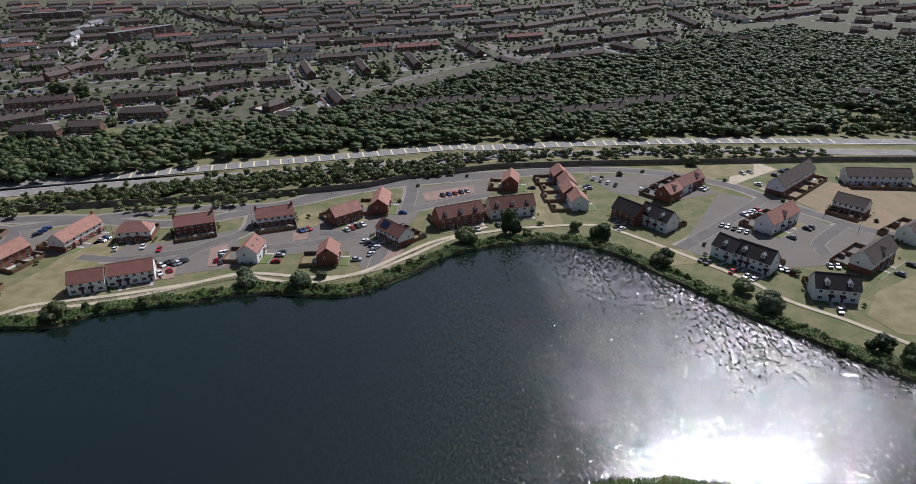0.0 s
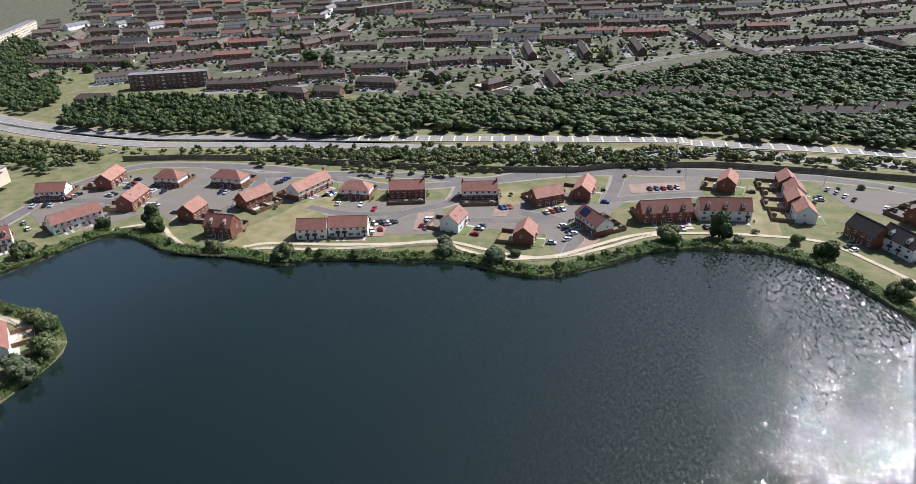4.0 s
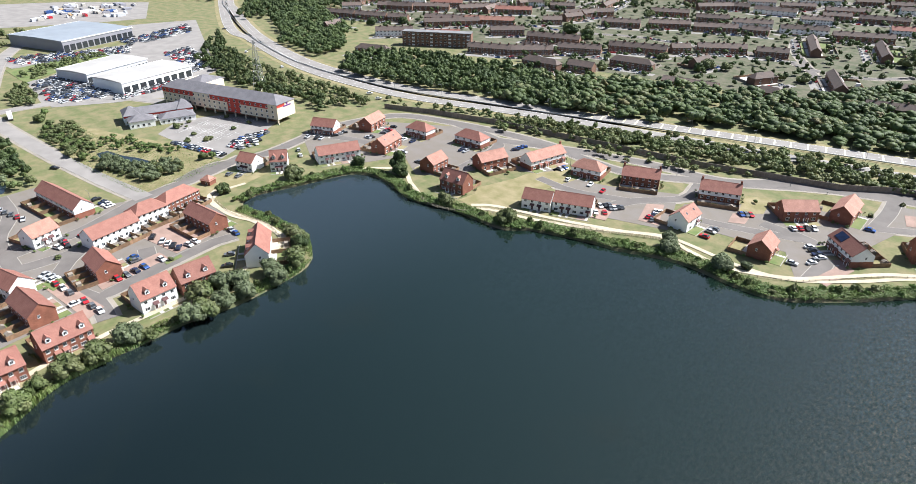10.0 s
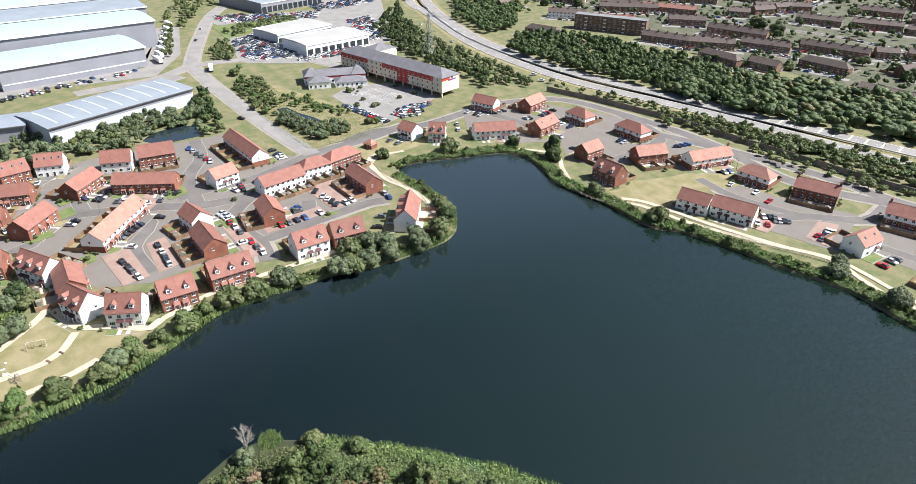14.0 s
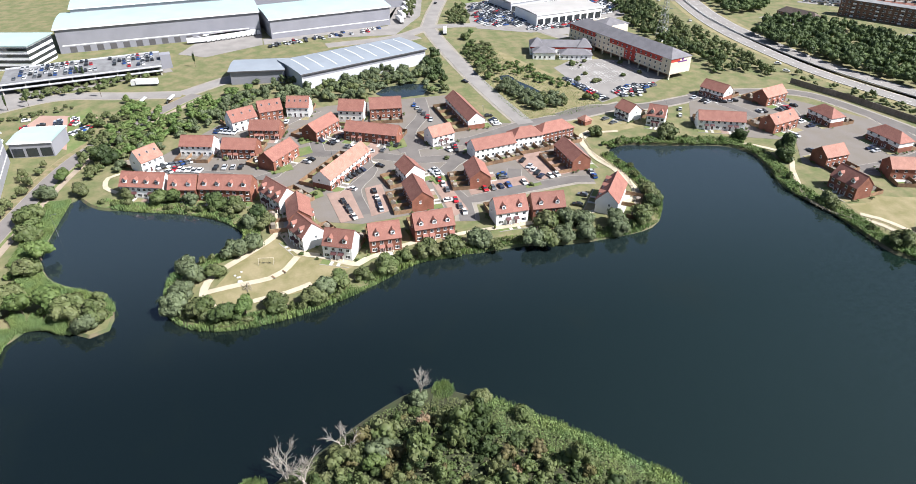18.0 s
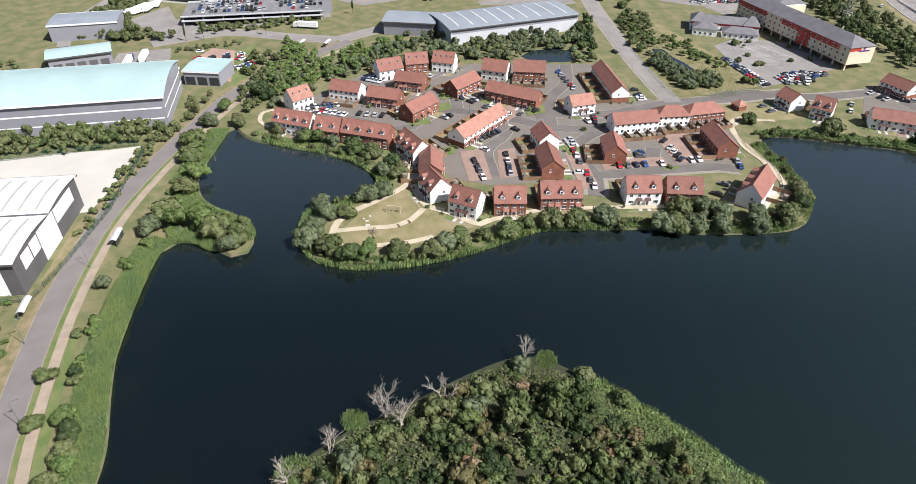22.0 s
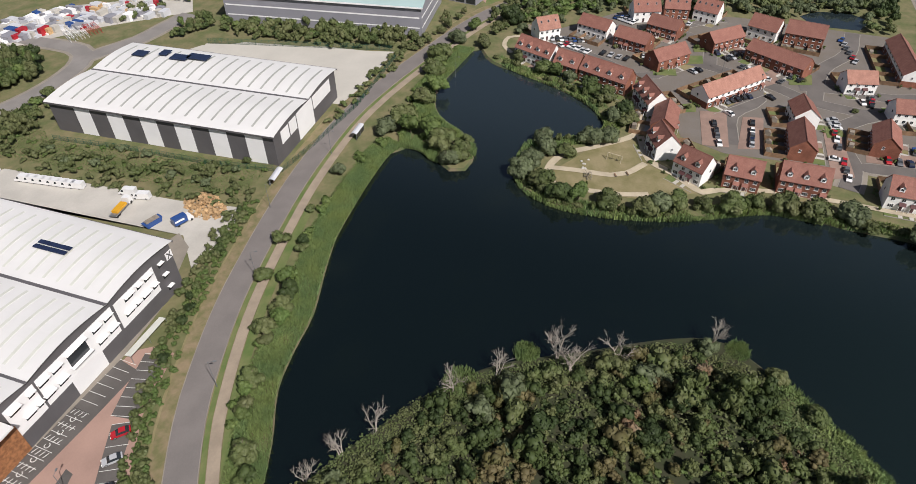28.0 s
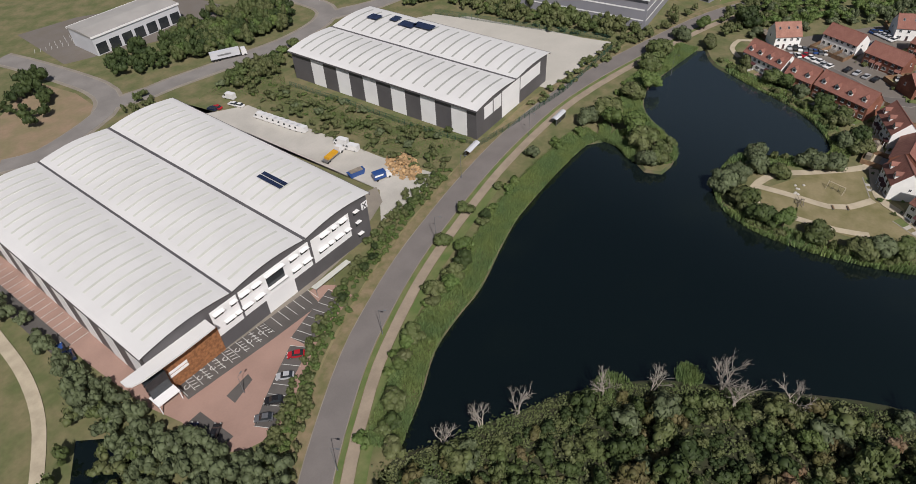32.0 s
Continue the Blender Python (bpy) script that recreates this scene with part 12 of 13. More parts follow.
thicket("hedge_belt", fill_spots([(-177.3, 303.9), (-121.1, 315.1), (-76.2, 318.5), (-116.3, 302.8), (-155.3, 290.3)], 5.0, 1.6, 2.8, 2.5, 4.5, 7, 0.0, 0.87), "leaf", "bushes on the bank below the noise barrier", "woodland", 7, 7, 13, 0.12)
thicket("hedge_belt", fill_spots([(-307.1, 281.8), (-243.4, 299.8), (-185.3, 318.2), (-192.8, 331.6), (-251.7, 310.9), (-315.8, 290.8)], 5.5, 1.6, 2.6, 2.5, 4.5, 8, 0.0, 0.72), "leaf", "low hedge trees along the dual road", "woodland", 8, 7, 13, 0.12)
thicket("hedge_belt", fill_spots([(-234.5, 308.7), (-183.6, 327.9), (-120.5, 349.0), (-49.7, 369.3), (-47.7, 351.7), (-115.1, 330.3), (-163.5, 310.7), (-222.6, 289.8)], 5.0, 2.4, 4.0, 3, 6.0, 9, 0.0, 0.97), "leaf", "scrubby hedge trees along the dual road", "woodland", 9, 7, 13, 0.12)
thicket("hedge_belt", fill_spots([(-49.1, 364.0), (28.0, 384.7), (78.3, 383.0), (138.8, 392.8), (226.8, 378.1), (221.1, 367.1), (133.1, 374.4), (76.2, 371.8), (27.0, 370.1), (-48.0, 353.7)], 5.0, 2.4, 3.8, 3, 5.5, 10, 0.0, 0.87), "leaf", "scrubby hedge trees along the dual road", "woodland", 10, 7, 13, 0.12)
ESTATE = [(-270.0, -71.0), (-287.0, -74.0), (-323.9, -37.2), (-338.0, 17.4), (-336.0, 88.0), (-240.0, 92.0), (-238.0, -66.0)]
BACK_POND = [(-337.0, 50.0), (-338.5, 69.5), (-351.0, 75.5), (-359.0, 67.0), (-356.0, 51.0), (-347.0, 44.0)]
thicket("scrub", fill_spots([(-369.0, 15.2), (-360.7, 39.1), (-375.5, 76.4), (-350.8, 87.2), (-327.8, 76.9), (-334.6, 49.1), (-342.6, 20.9), (-341.4, 11.4)], 5, 2, 3.5, 3, 6, 12, 0.0, 0.7, [BACK_POND, ESTATE]), "leaf", "trees and scrub beside the pond", "woodland", 12, 7, 13, 0.12)
thicket("scrub", fill_spots([(-375.5, 76.4), (-414.6, 92.2), (-346.4, 85.8), (-341.2, 78.8)], 5, 2.5, 4, 5, 8, 13, 0.0, 0.9, [BACK_POND, ESTATE]), "leaf_dark", "dark trees by the pond", "woodland", 13, 7, 13, 0.12)
thicket("scrub", fill_spots([(-324.8, -52.0), (-363.6, -30.5), (-385.1, 5.6), (-383.5, 83.0), (-353.8, 80.1), (-333.9, 27.8), (-296.2, -36.4), (-259.6, -51.0), (-257.4, -66.8), (-279.5, -79.6), (-309.7, -69.3)], 5.5, 2.0, 4.0, 3, 7, 14, 0.0, 0.75, [BACK_POND, ESTATE]), "leaf_silver", "rough green scrub and trees behind the houses", "woodland", 14, 9, 36, 0.085)
thicket("scrub", fill_spots([(-347.3, -105.5), (-351.4, -83.6), (-320.9, -70.8), (-288.4, -78.8), (-266.1, -83.0), (-279.5, -93.8)], 4.5, 1.8, 3.2, 2.5, 5, 15, 0.0, 0.7), "leaf", "hedge and shrubs beside the road", "woodland", 15, 7, 13, 0.12)
thicket("scrub", fill_spots([(-233.7, -197.4), (-246.9, -205.5), (-260.2, -174.0), (-265.3, -136.6), (-263.0, -122.5), (-245.8, -121.4), (-240.4, -151.5)], 5, 2.0, 3.6, 4, 7, 16, 0.0, 0.9), "leaf", "belt of shrubs between the warehouses", "woodland", 16, 7, 13, 0.12)
thicket("scrub", fill_spots([(-234.7, -212.6), (-264.0, -117.4), (-288.8, -114.6), (-301.5, -106.6), (-249.2, -111.9), (-239.0, -143.3), (-229.4, -174.5)], 4.5, 1.6, 2.8, 3, 5, 17, 0.0, 0.8), "leaf", "belt of shrubs below the grey warehouse", "woodland", 17, 7, 13, 0.12)
thicket("scrub", fill_spots([(-115.2, -211.0), (-130.9, -209.1), (-135.3, -172.7), (-139.2, -140.4), (-142.0, -121.2), (-124.0, -119.9), (-120.9, -145.4)], 3.6, 1.2, 2.8, 1.2, 4.2, 18, 0.0, 0.5), "leaf", "scrub and rough grass between the warehouses", "woodland", 18, 7, 13, 0.12)
thicket("hedge", fill_spots([(-120.7, -143.8), (-122.4, -130.2), (-125.5, -119.5), (-127.0, -121.3), (-123.1, -144.8), (-118.6, -173.3), (-115.2, -203.5), (-113.1, -204.3), (-116.5, -170.9)], 2.4, 1.0, 1.5, 1.2, 2.0, 19, 0.0, 1.0), "leaf", "clipped hedge along the yard", "woodland", 19, 7, 13, 0.12)
thicket("scrub", fill_spots([(-58.4, -98.6), (-85.8, -109.6), (-110.8, -114.4), (-122.7, -116.3), (-121.1, -123.8), (-94.1, -115.6), (-68.1, -106.1), (-49.8, -97.5), (-42.3, -92.9), (-30.9, -84.8), (-24.1, -82.1), (-25.6, -72.3), (-33.1, -77.5)], 2.4, 1.0, 2.2, 1.2, 3.2, 20, 0.0, 0.95), "leaf", "hedge and bushes between the road and the car park", "woodland", 20, 7, 13, 0.12)
thicket("scrub", fill_spots([(-11.2, -146.3), (-12.3, -133.4), (-16.9, -102.2), (-22.5, -84.1), (-28.9, -78.3), (-20.0, -65.4), (-5.3, -83.5), (-5.7, -125.9), (-10.9, -159.0), (-9.5, -177.6), (-6.4, -169.7)], 2.9, 1.7, 3.2, 3.5, 6.8, 21, 0.0, 1.0), "leaf_silver", "silvery willow scrub below the car park", "woodland", 21, 7, 13, 0.12)
thicket("scrub", fill_spots([(-5.7, -125.9), (-10.2, -115.4), (-12.2, -94.7), (-2.2, -78.4), (12.2, -96.1), (4.5, -115.5)], 4, 1.8, 3.0, 3, 6.0, 22, 0.0, 0.6), "leaf", "bushes by the small pond", "woodland", 22, 7, 13, 0.12)
thicket("scrub", fill_spots([(-94.7, -284.6), (-113.6, -291.6), (-153.5, -272.5), (-182.0, -264.5), (-171.8, -252.0), (-134.7, -259.1), (-98.9, -265.5)], 4.5, 2.2, 3.8, 4.5, 8.5, 23, 0.0, 0.9), "leaf_dark", "belt of trees along the access road", "woodland", 23, 7, 13, 0.12)
thicket("scrub", fill_spots([(-59.5, -290.9), (-74.4, -303.7), (-75.1, -294.1), (-66.1, -259.3), (-52.5, -253.7), (-50.6, -280.3)], 5, 2.0, 4.0, 4, 8, 24, 0.0, 0.8), "leaf_dark", "trees beside the roundabout", "woodland", 24, 7, 13, 0.12)
thicket("scrub", fill_spots([(-79.7, -244.5), (-94.5, -250.9), (-96.4, -236.6), (-84.1, -234.9)], 3.5, 1.0, 1.8, 2, 5, 25, 0.0, 0.8), "leaf", "shrubs on the roundabout island", "woodland", 25, 7, 13, 0.12)
thicket("scrub", fill_spots([(-118.1, -234.8), (-147.6, -234.2), (-138.6, -215.0), (-118.0, -214.8)], 4.5, 2.0, 3.2, 3, 6, 26, 0.0, 0.9), "leaf", "trees by the road junction", "woodland", 26, 7, 13, 0.12)
ACCESS = [(-90.0, -258.0), (-137.0, -251.5), (-176.0, -249.5), (-190.0, -260.0), (-189.0, -340.0), (-202.0, -340.0), (-201.0, -253.0), (-250.0, -242.0), (-250.0, -230.0), (-205.0, -231.0), (-176.0, -235.5), (-137.0, -236.5), (-90.0, -242.0)]
for m, seed, gap in (("leaf", 27, 5.0), ("leaf_dark", 127, 8.5), ("leaf_bright", 128, 9.0)):
    thicket("trees", fill_spots([(-116.1, -264.0), (-134.1, -290.1), (-157.5, -296.7), (-170.6, -287.3), (-186.4, -272.4), (-173.1, -252.6), (-161.5, -246.8), (-139.9, -249.2), (-122.0, -258.2)], gap, 2.2, 4.2, 4.5, 8.5, seed, 0.0, 0.8, [ACCESS]), m, "dense roadside trees above the access road", "trees", seed, 9, 36, 0.07)
    thicket("bushes", fill_spots([(-119.9, -235.1), (-135.3, -236.6), (-153.5, -235.4), (-175.4, -238.5), (-146.4, -223.4), (-130.3, -216.2), (-121.2, -222.8)], gap, 1.6, 3.2, 2.6, 5.0, seed + 3, 0.0, 0.8, [ACCESS]), m, "rounded bushes between the access road and the warehouse", "bushes", seed + 3, 9, 36, 0.08)
    thicket("bushes", fill_spots([(-218.3, -227.6), (-239.8, -231.2), (-248.5, -223.5), (-232.6, -206.5), (-246.4, -128.2), (-256.0, -132.1), (-244.1, -215.3), (-222.6, -212.4)], gap, 1.8, 3.4, 3.0, 5.5, seed + 6, 0.0, 0.8, [ACCESS]), m, "bushes along the fence of the pale yard", "bushes", seed + 6, 9, 36, 0.08)
BETWEEN = [(-103.0, -227.6), (-126.4, -234.6), (-143.0, -223.6), (-133.6, -208.9), (-148.8, -123.9), (-128.9, -123.8), (-125.0, -150.0), (-123.0, -181.9), (-119.5, -213.4), (-109.7, -228.2)]
for m, seed, gap, r0, r1, h0, h1 in (("leaf", 131, 7.0, 1.2, 2.6, 1.2, 3.2), ("leaf_silver", 132, 10.0, 1.4, 2.6, 1.5, 3.6), ("leaf_bright", 133, 6.0, 0.8, 1.8, 0.8, 2.0)):
    thicket("bushes", fill_spots(BETWEEN, gap, r0, r1, h0, h1, seed, 0.0, 0.55, [ACCESS]), m, "mixed green bushes on the rough strip between the warehouses", "bushes", seed, 9, 40, 0.08)
bed("rough_grass", [s[:2] for s in fill_spots(BETWEEN, 0.5, 1, 1, 1, 1, 134, 0.0, 0.7, [ACCESS])], 0.15, 0.6, 0.2, False, "leaf_bright", "tall rough grass between the warehouses", "rough grass", 134, 0.02, 0.2)
thicket("scrub", fill_spots([(-259.2, -288.9), (-283.2, -288.1), (-302.9, -274.6), (-339.3, -228.3), (-315.1, -200.6), (-275.0, -240.7), (-237.6, -251.3), (-223.7, -258.2)], 6, 2.0, 3.6, 3, 6, 28, 0.0, 0.6), "leaf", "bushes round the storage yards", "woodland", 28, 7, 13, 0.12)
thicket("scrub", fill_spots([(-515.0, 266.0), (-594.0, 334.6), (-406.4, 254.8), (-330.5, 260.4), (-324.8, 246.5), (-404.4, 243.6), (-464.3, 248.8)], 6, 2.5, 4.0, 4, 8, 29, 0.0, 0.9), "leaf_dark", "trees along the dual road behind the hotel", "woodland", 29, 7, 13, 0.12)
thicket("scrub", fill_spots([(-575.2, 106.1), (-625.3, 124.7), (-514.9, 101.3), (-495.6, 89.0)], 5, 2, 3.5, 4, 7, 30, 0.0, 0.9), "leaf", "trees by the distribution hall", "woodland", 30, 7, 13, 0.12)
thicket("scrub", fill_spots([(-641.3, 121.7), (-745.0, 162.4), (-743.7, 225.2), (-649.6, 152.5), (-585.5, 125.8)], 7, 2.5, 4.0, 4, 8, 31, 0.0, 0.6), "leaf", "trees beyond the roundabout", "woodland", 31, 7, 13, 0.12)
thicket("scrub", fill_spots([(-407.2, -152.4), (-421.6, -84.3), (-408.5, -76.0), (-385.0, -140.3)], 6, 1.6, 3.0, 2, 5, 32, 0.0, 0.6), "leaf", "bushes along the access road", "woodland", 32, 7, 13, 0.12)
thicket("gardens", fill_spots([(-272.5, 368.8), (-704.9, 1053.3), (-313.8, 1322.0), (246.7, 1320.5), (672.6, 1276.2), (249.6, 772.4), (11.4, 677.6), (-126.6, 493.7), (-230.4, 427.5)], 11, 1.8, 4.6, 3, 7.5, 33, 0.0, 0.55), "leaf_dark", "garden shrubs and small trees on the estate", "shrubs", 33, 3, 5, 0.2)
thicket("gardens", fill_spots([(-509.8, 389.7), (-811.8, 642.6), (-498.4, 894.0), (-348.2, 509.6), (-489.4, 479.7)], 11, 1.8, 4.2, 3, 7, 34, 0.0, 0.45), "leaf_dark", "garden shrubs and small trees on the estate", "shrubs", 34, 3, 5, 0.2)
thicket("gardens", fill_spots([(-780.3, 688.3), (-1370.1, 1245.9), (-669.2, 1271.7), (-506.2, 817.5), (-620.7, 707.8)], 12, 1.8, 4.4, 3, 7, 36, 0.0, 0.55), "leaf_dark", "garden shrubs and small trees on the estate", "shrubs", 36, 3, 5, 0.2)
thicket("scrub", fill_spots([(-181.8, -117.6), (-215.9, -116.6), (-247.5, -113.7), (-265.7, -112.1), (-271.6, -116.9), (-252.5, -120.8), (-222.4, -124.1), (-197.3, -122.5), (-175.8, -121.1)], 3.2, 1.2, 2.2, 1.4, 3.2, 50, 0.0, 0.8), "leaf", "bushes between the yard fence and the road", "woodland", 50, 7, 13, 0.12)
thicket("scrub", fill_spots([(-383.3, -20.7), (-369.5, 3.9), (-375.6, 30.5), (-391.0, 67.7), (-409.7, 86.7), (-384.4, 86.3), (-350.1, 72.8), (-361.2, 41.7), (-358.1, 21.9), (-357.3, -3.0), (-368.4, -20.9)], 6.0, 2.0, 3.6, 3, 6.5, 51, 0.0, 0.6, [BACK_POND, ESTATE]), "leaf_silver", "tall trees before the blue-grey warehouse", "woodland", 51, 9, 36, 0.085)
thicket("scrub", fill_spots([(-369.0, -87.0), (-342.7, -59.8), (-379.3, -23.8), (-349.5, -19.6), (-328.9, -43.0), (-298.8, -65.7), (-292.0, -80.9), (-307.4, -90.1)], 4.6, 2.0, 3.8, 2.5, 5.5, 52, 0.0, 0.7, [ESTATE]), "leaf_bright", "tall scrub and willows behind the houses", "woodland", 52, 9, 36, 0.085)
bed("bank_plants", along([(140.9, 161.9), (123.4, 179.5), (104.9, 200.9), (85.2, 227.0), (64.8, 251.7), (38.2, 262.3), (1.5, 253.1), (-22.4, 232.3), (-43.9, 217.1), (-76.0, 219.6), (-100.9, 212.9), (-108.7, 211.3), (-135.3, 204.0), (-145.3, 197.2), (-171.7, 196.2), (-194.2, 192.4), (-209.0, 197.7), (-227.2, 200.2), (-239.6, 192.5), (-246.4, 169.1), (-252.5, 148.1), (-249.8, 137.1)], 7.0, 16.0, 41, 0.0), 0.8, 2.4, 0.24, False, "leaf_bright", "rough green plants and brambles on the lake bank", "bank plants", 41, -0.5)
thicket("bank_plants", line_spots([(140.9, 161.9), (123.4, 179.5), (104.9, 200.9), (85.2, 227.0), (64.8, 251.7), (38.2, 262.3), (1.5, 253.1), (-22.4, 232.3), (-43.9, 217.1), (-76.0, 219.6), (-100.9, 212.9), (-108.7, 211.3), (-135.3, 204.0), (-145.3, 197.2), (-171.7, 196.2), (-194.2, 192.4), (-209.0, 197.7), (-227.2, 200.2), (-239.6, 192.5), (-246.4, 169.1), (-252.5, 148.1), (-249.8, 137.1)], 6.0, 2.8, 1.1, 2.0, 1.4, 2.8, 42, -0.5, 0, 0.8), "leaf_bright", "bright green bushes on the lake bank", "bank plants", 42, 7, 26, .16)
thicket("bank_plants", line_spots([(140.9, 161.9), (123.4, 179.5), (104.9, 200.9), (85.2, 227.0), (64.8, 251.7), (38.2, 262.3), (1.5, 253.1), (-22.4, 232.3), (-43.9, 217.1), (-76.0, 219.6), (-100.9, 212.9), (-108.7, 211.3), (-135.3, 204.0), (-145.3, 197.2), (-171.7, 196.2), (-194.2, 192.4), (-209.0, 197.7), (-227.2, 200.2), (-239.6, 192.5), (-246.4, 169.1), (-252.5, 148.1), (-249.8, 137.1)], 5.0, 5.0, 1.4, 2.6, 2.0, 4.2, 48, -0.5, 0, 0.5), "leaf", "darker bushes on the lake bank", "bank plants", 48, 7, 26, .16)
bed("bank_reeds", along([(-242.0, 132.7), (-227.6, 134.6), (-205.6, 135.0), (-191.6, 128.7), (-183.6, 120.9), (-180.6, 107.3), (-181.8, 86.8), (-184.3, 71.2), (-183.3, 55.1), (-185.6, 41.5), (-183.0, 48.5), (-182.3, 32.6), (-174.0, 16.4), (-167.6, 3.0), (-163.1, -13.7), (-162.4, -28.5), (-166.8, -39.3), (-176.1, -44.8), (-190.4, -45.3), (-196.6, -37.1), (-205.3, -24.5), (-214.0, -21.8), (-225.6, -28.3), (-236.6, -42.9), (-245.0, -63.8), (-252.4, -79.3)], 6.0, 14.0, 43), 0.6, 1.9, 0.16, True, "reed", "green reeds and plants on the peninsula bank", "bank plants", 43, -0.6)
thicket("bank_plants", line_spots([(-242.0, 132.7), (-227.6, 134.6), (-205.6, 135.0), (-191.6, 128.7), (-183.6, 120.9), (-180.6, 107.3), (-181.8, 86.8), (-184.3, 71.2), (-183.3, 55.1), (-185.6, 41.5), (-183.0, 48.5), (-182.3, 32.6), (-174.0, 16.4), (-167.6, 3.0), (-163.1, -13.7), (-162.4, -28.5), (-166.8, -39.3), (-176.1, -44.8), (-190.4, -45.3), (-196.6, -37.1), (-205.3, -24.5), (-214.0, -21.8), (-225.6, -28.3), (-236.6, -42.9), (-245.0, -63.8), (-252.4, -79.3)], 5.0, 3.2, 1.2, 2.2, 1.6, 3.6, 44, -0.5, 0, 0.75), "leaf", "bushes on the peninsula bank", "bank plants", 44, 7, 26, .16)
bed("reeds", along([(-258.0, -93.5), (-236.0, -94.6), (-220.2, -95.7), (-210.4, -93.6), (-196.2, -85.8), (-185.5, -70.2), (-177.5, -64.5), (-171.4, -72.2), (-176.7, -82.7), (-170.4, -92.4), (-129.7, -89.6), (-112.2, -85.7), (-93.1, -79.4), (-81.3, -77.5), (-69.0, -74.6), (-56.0, -67.8), (-43.6, -62.1)], 8.0, 42.0, 45, -1.6), 0.9, 2.1, 0.085, True, "reed", "tall green reeds between the path and the water", "reeds", 45, -0.4)
bed("verge_herbs", along([(-258.0, -93.5), (-236.0, -94.6), (-220.2, -95.7), (-210.4, -93.6), (-196.2, -85.8), (-185.5, -70.2), (-177.5, -64.5), (-171.4, -72.2), (-176.7, -82.7), (-170.4, -92.4), (-129.7, -89.6), (-112.2, -85.7), (-93.1, -79.4), (-81.3, -77.5), (-69.0, -74.6), (-56.0, -67.8), (-43.6, -62.1)], 4.0, 9.0, 47, -4.5), 0.3, 1.1, 0.18, False, "leaf_bright", "rough green herbs beside the footpath", "herbs", 47, 0.0)
thicket("bank_plants", line_spots([(-258.0, -93.5), (-236.0, -94.6), (-220.2, -95.7), (-210.4, -93.6), (-196.2, -85.8), (-185.5, -70.2), (-177.5, -64.5), (-171.4, -72.2), (-176.7, -82.7), (-170.4, -92.4), (-129.7, -89.6), (-112.2, -85.7), (-93.1, -79.4), (-81.3, -77.5), (-69.0, -74.6), (-56.0, -67.8), (-43.6, -62.1)], 4.0, 4.0, 1.3, 2.6, 1.8, 3.8, 46, -0.5, -5.0, 0.6), "leaf_bright", "bushes and young trees on the west bank", "bank plants", 46, 7, 26, .16)
street([(-698.5, 1306.5), (-552.7, 1114.0), (-399.9, 965.9), (-293.8, 891.5), (-206.2, 846.0), (-185.0, 808.3), (-171.7, 721.3), (-160.0, 641.5), (-120.0, 552.5), (-103.4, 515.0)], 6.0, "asphalt", True)
street([(-399.3, 569.5), (-346.9, 567.1), (-290.9, 590.2), (-226.5, 587.1), (-180.7, 592.3), (-145.8, 578.6), (-111.6, 560.9), (-72.6, 572.8), (-12.2, 654.2), (43.0, 705.6), (110.3, 698.4)], 6.0, "asphalt", True)
street([(-420.7, 701.2), (-430.2, 754.5), (-487.2, 915.5), (-510.2, 1005.1), (-592.9, 1157.5)], 6.0, "asphalt", True)
street([(-8.1, 903.3), (34.8, 807.4), (63.3, 725.6), (102.8, 688.8)], 6.0, "asphalt", True)
street([(-185.0, 808.3), (-99.4, 811.6), (-43.7, 830.6), (-7.9, 882.1), (47.6, 921.5), (97.9, 946.8), (256.5, 1068.8), (383.6, 1183.5)], 6.0, "asphalt", True)
street([(50.1, 719.2), (150.9, 787.0), (234.8, 845.2), (305.5, 931.2), (403.1, 1020.0)], 6.0, "asphalt", True)
street([(-340.6, 476.6), (-300.7, 483.4), (-259.9, 490.3), (-218.0, 497.5)], 6.0, "asphalt", True)
street([(-206.2, 846.0), (-180.5, 949.7), (-67.9, 984.0), (-17.8, 1033.3), (118.3, 1154.1)], 6.0, "asphalt", True)
car_row(-548.9, 1106.0, -399.9, 965.9, 14, 90.0, 1, 0.55, "on an estate street")
car_row(-397.5, 959.8, -292.1, 886.2, 14, 90.0, 2, 0.55, "on an estate street")
car_row(-292.1, 886.2, -206.2, 846.0, 10, 90.0, 3, 0.55, "on an estate street")
car_row(-288.2, 590.1, -226.5, 587.1, 14, 90.0, 4, 0.55, "on an estate street")
car_row(-226.5, 587.1, -180.7, 592.3, 12, 90.0, 5, 0.55, "on an estate street")
car_row(-155.9, 810.8, -99.4, 811.6, 8, 90.0, 6, 0.55, "on an estate street")
car_row(-92.8, 815.6, -43.7, 830.6, 8, 90.0, 7, 0.55, "on an estate street")
car_row(34.7, 803.0, 63.3, 725.6, 8, 90.0, 8, 0.55, "on an estate street")
car_row(97.3, 940.9, 254.8, 1061.4, 14, 90.0, 9, 0.55, "on an estate street")
car_row(150.9, 787.0, 234.8, 845.2, 10, 90.0, 10, 0.55, "on an estate street")
car_row(-399.3, 569.5, -346.9, 567.1, 8, 90.0, 11, 0.55, "on an estate street")
car_row(-300.7, 483.4, -259.9, 490.3, 8, 90.0, 12, 0.55, "on an estate street")
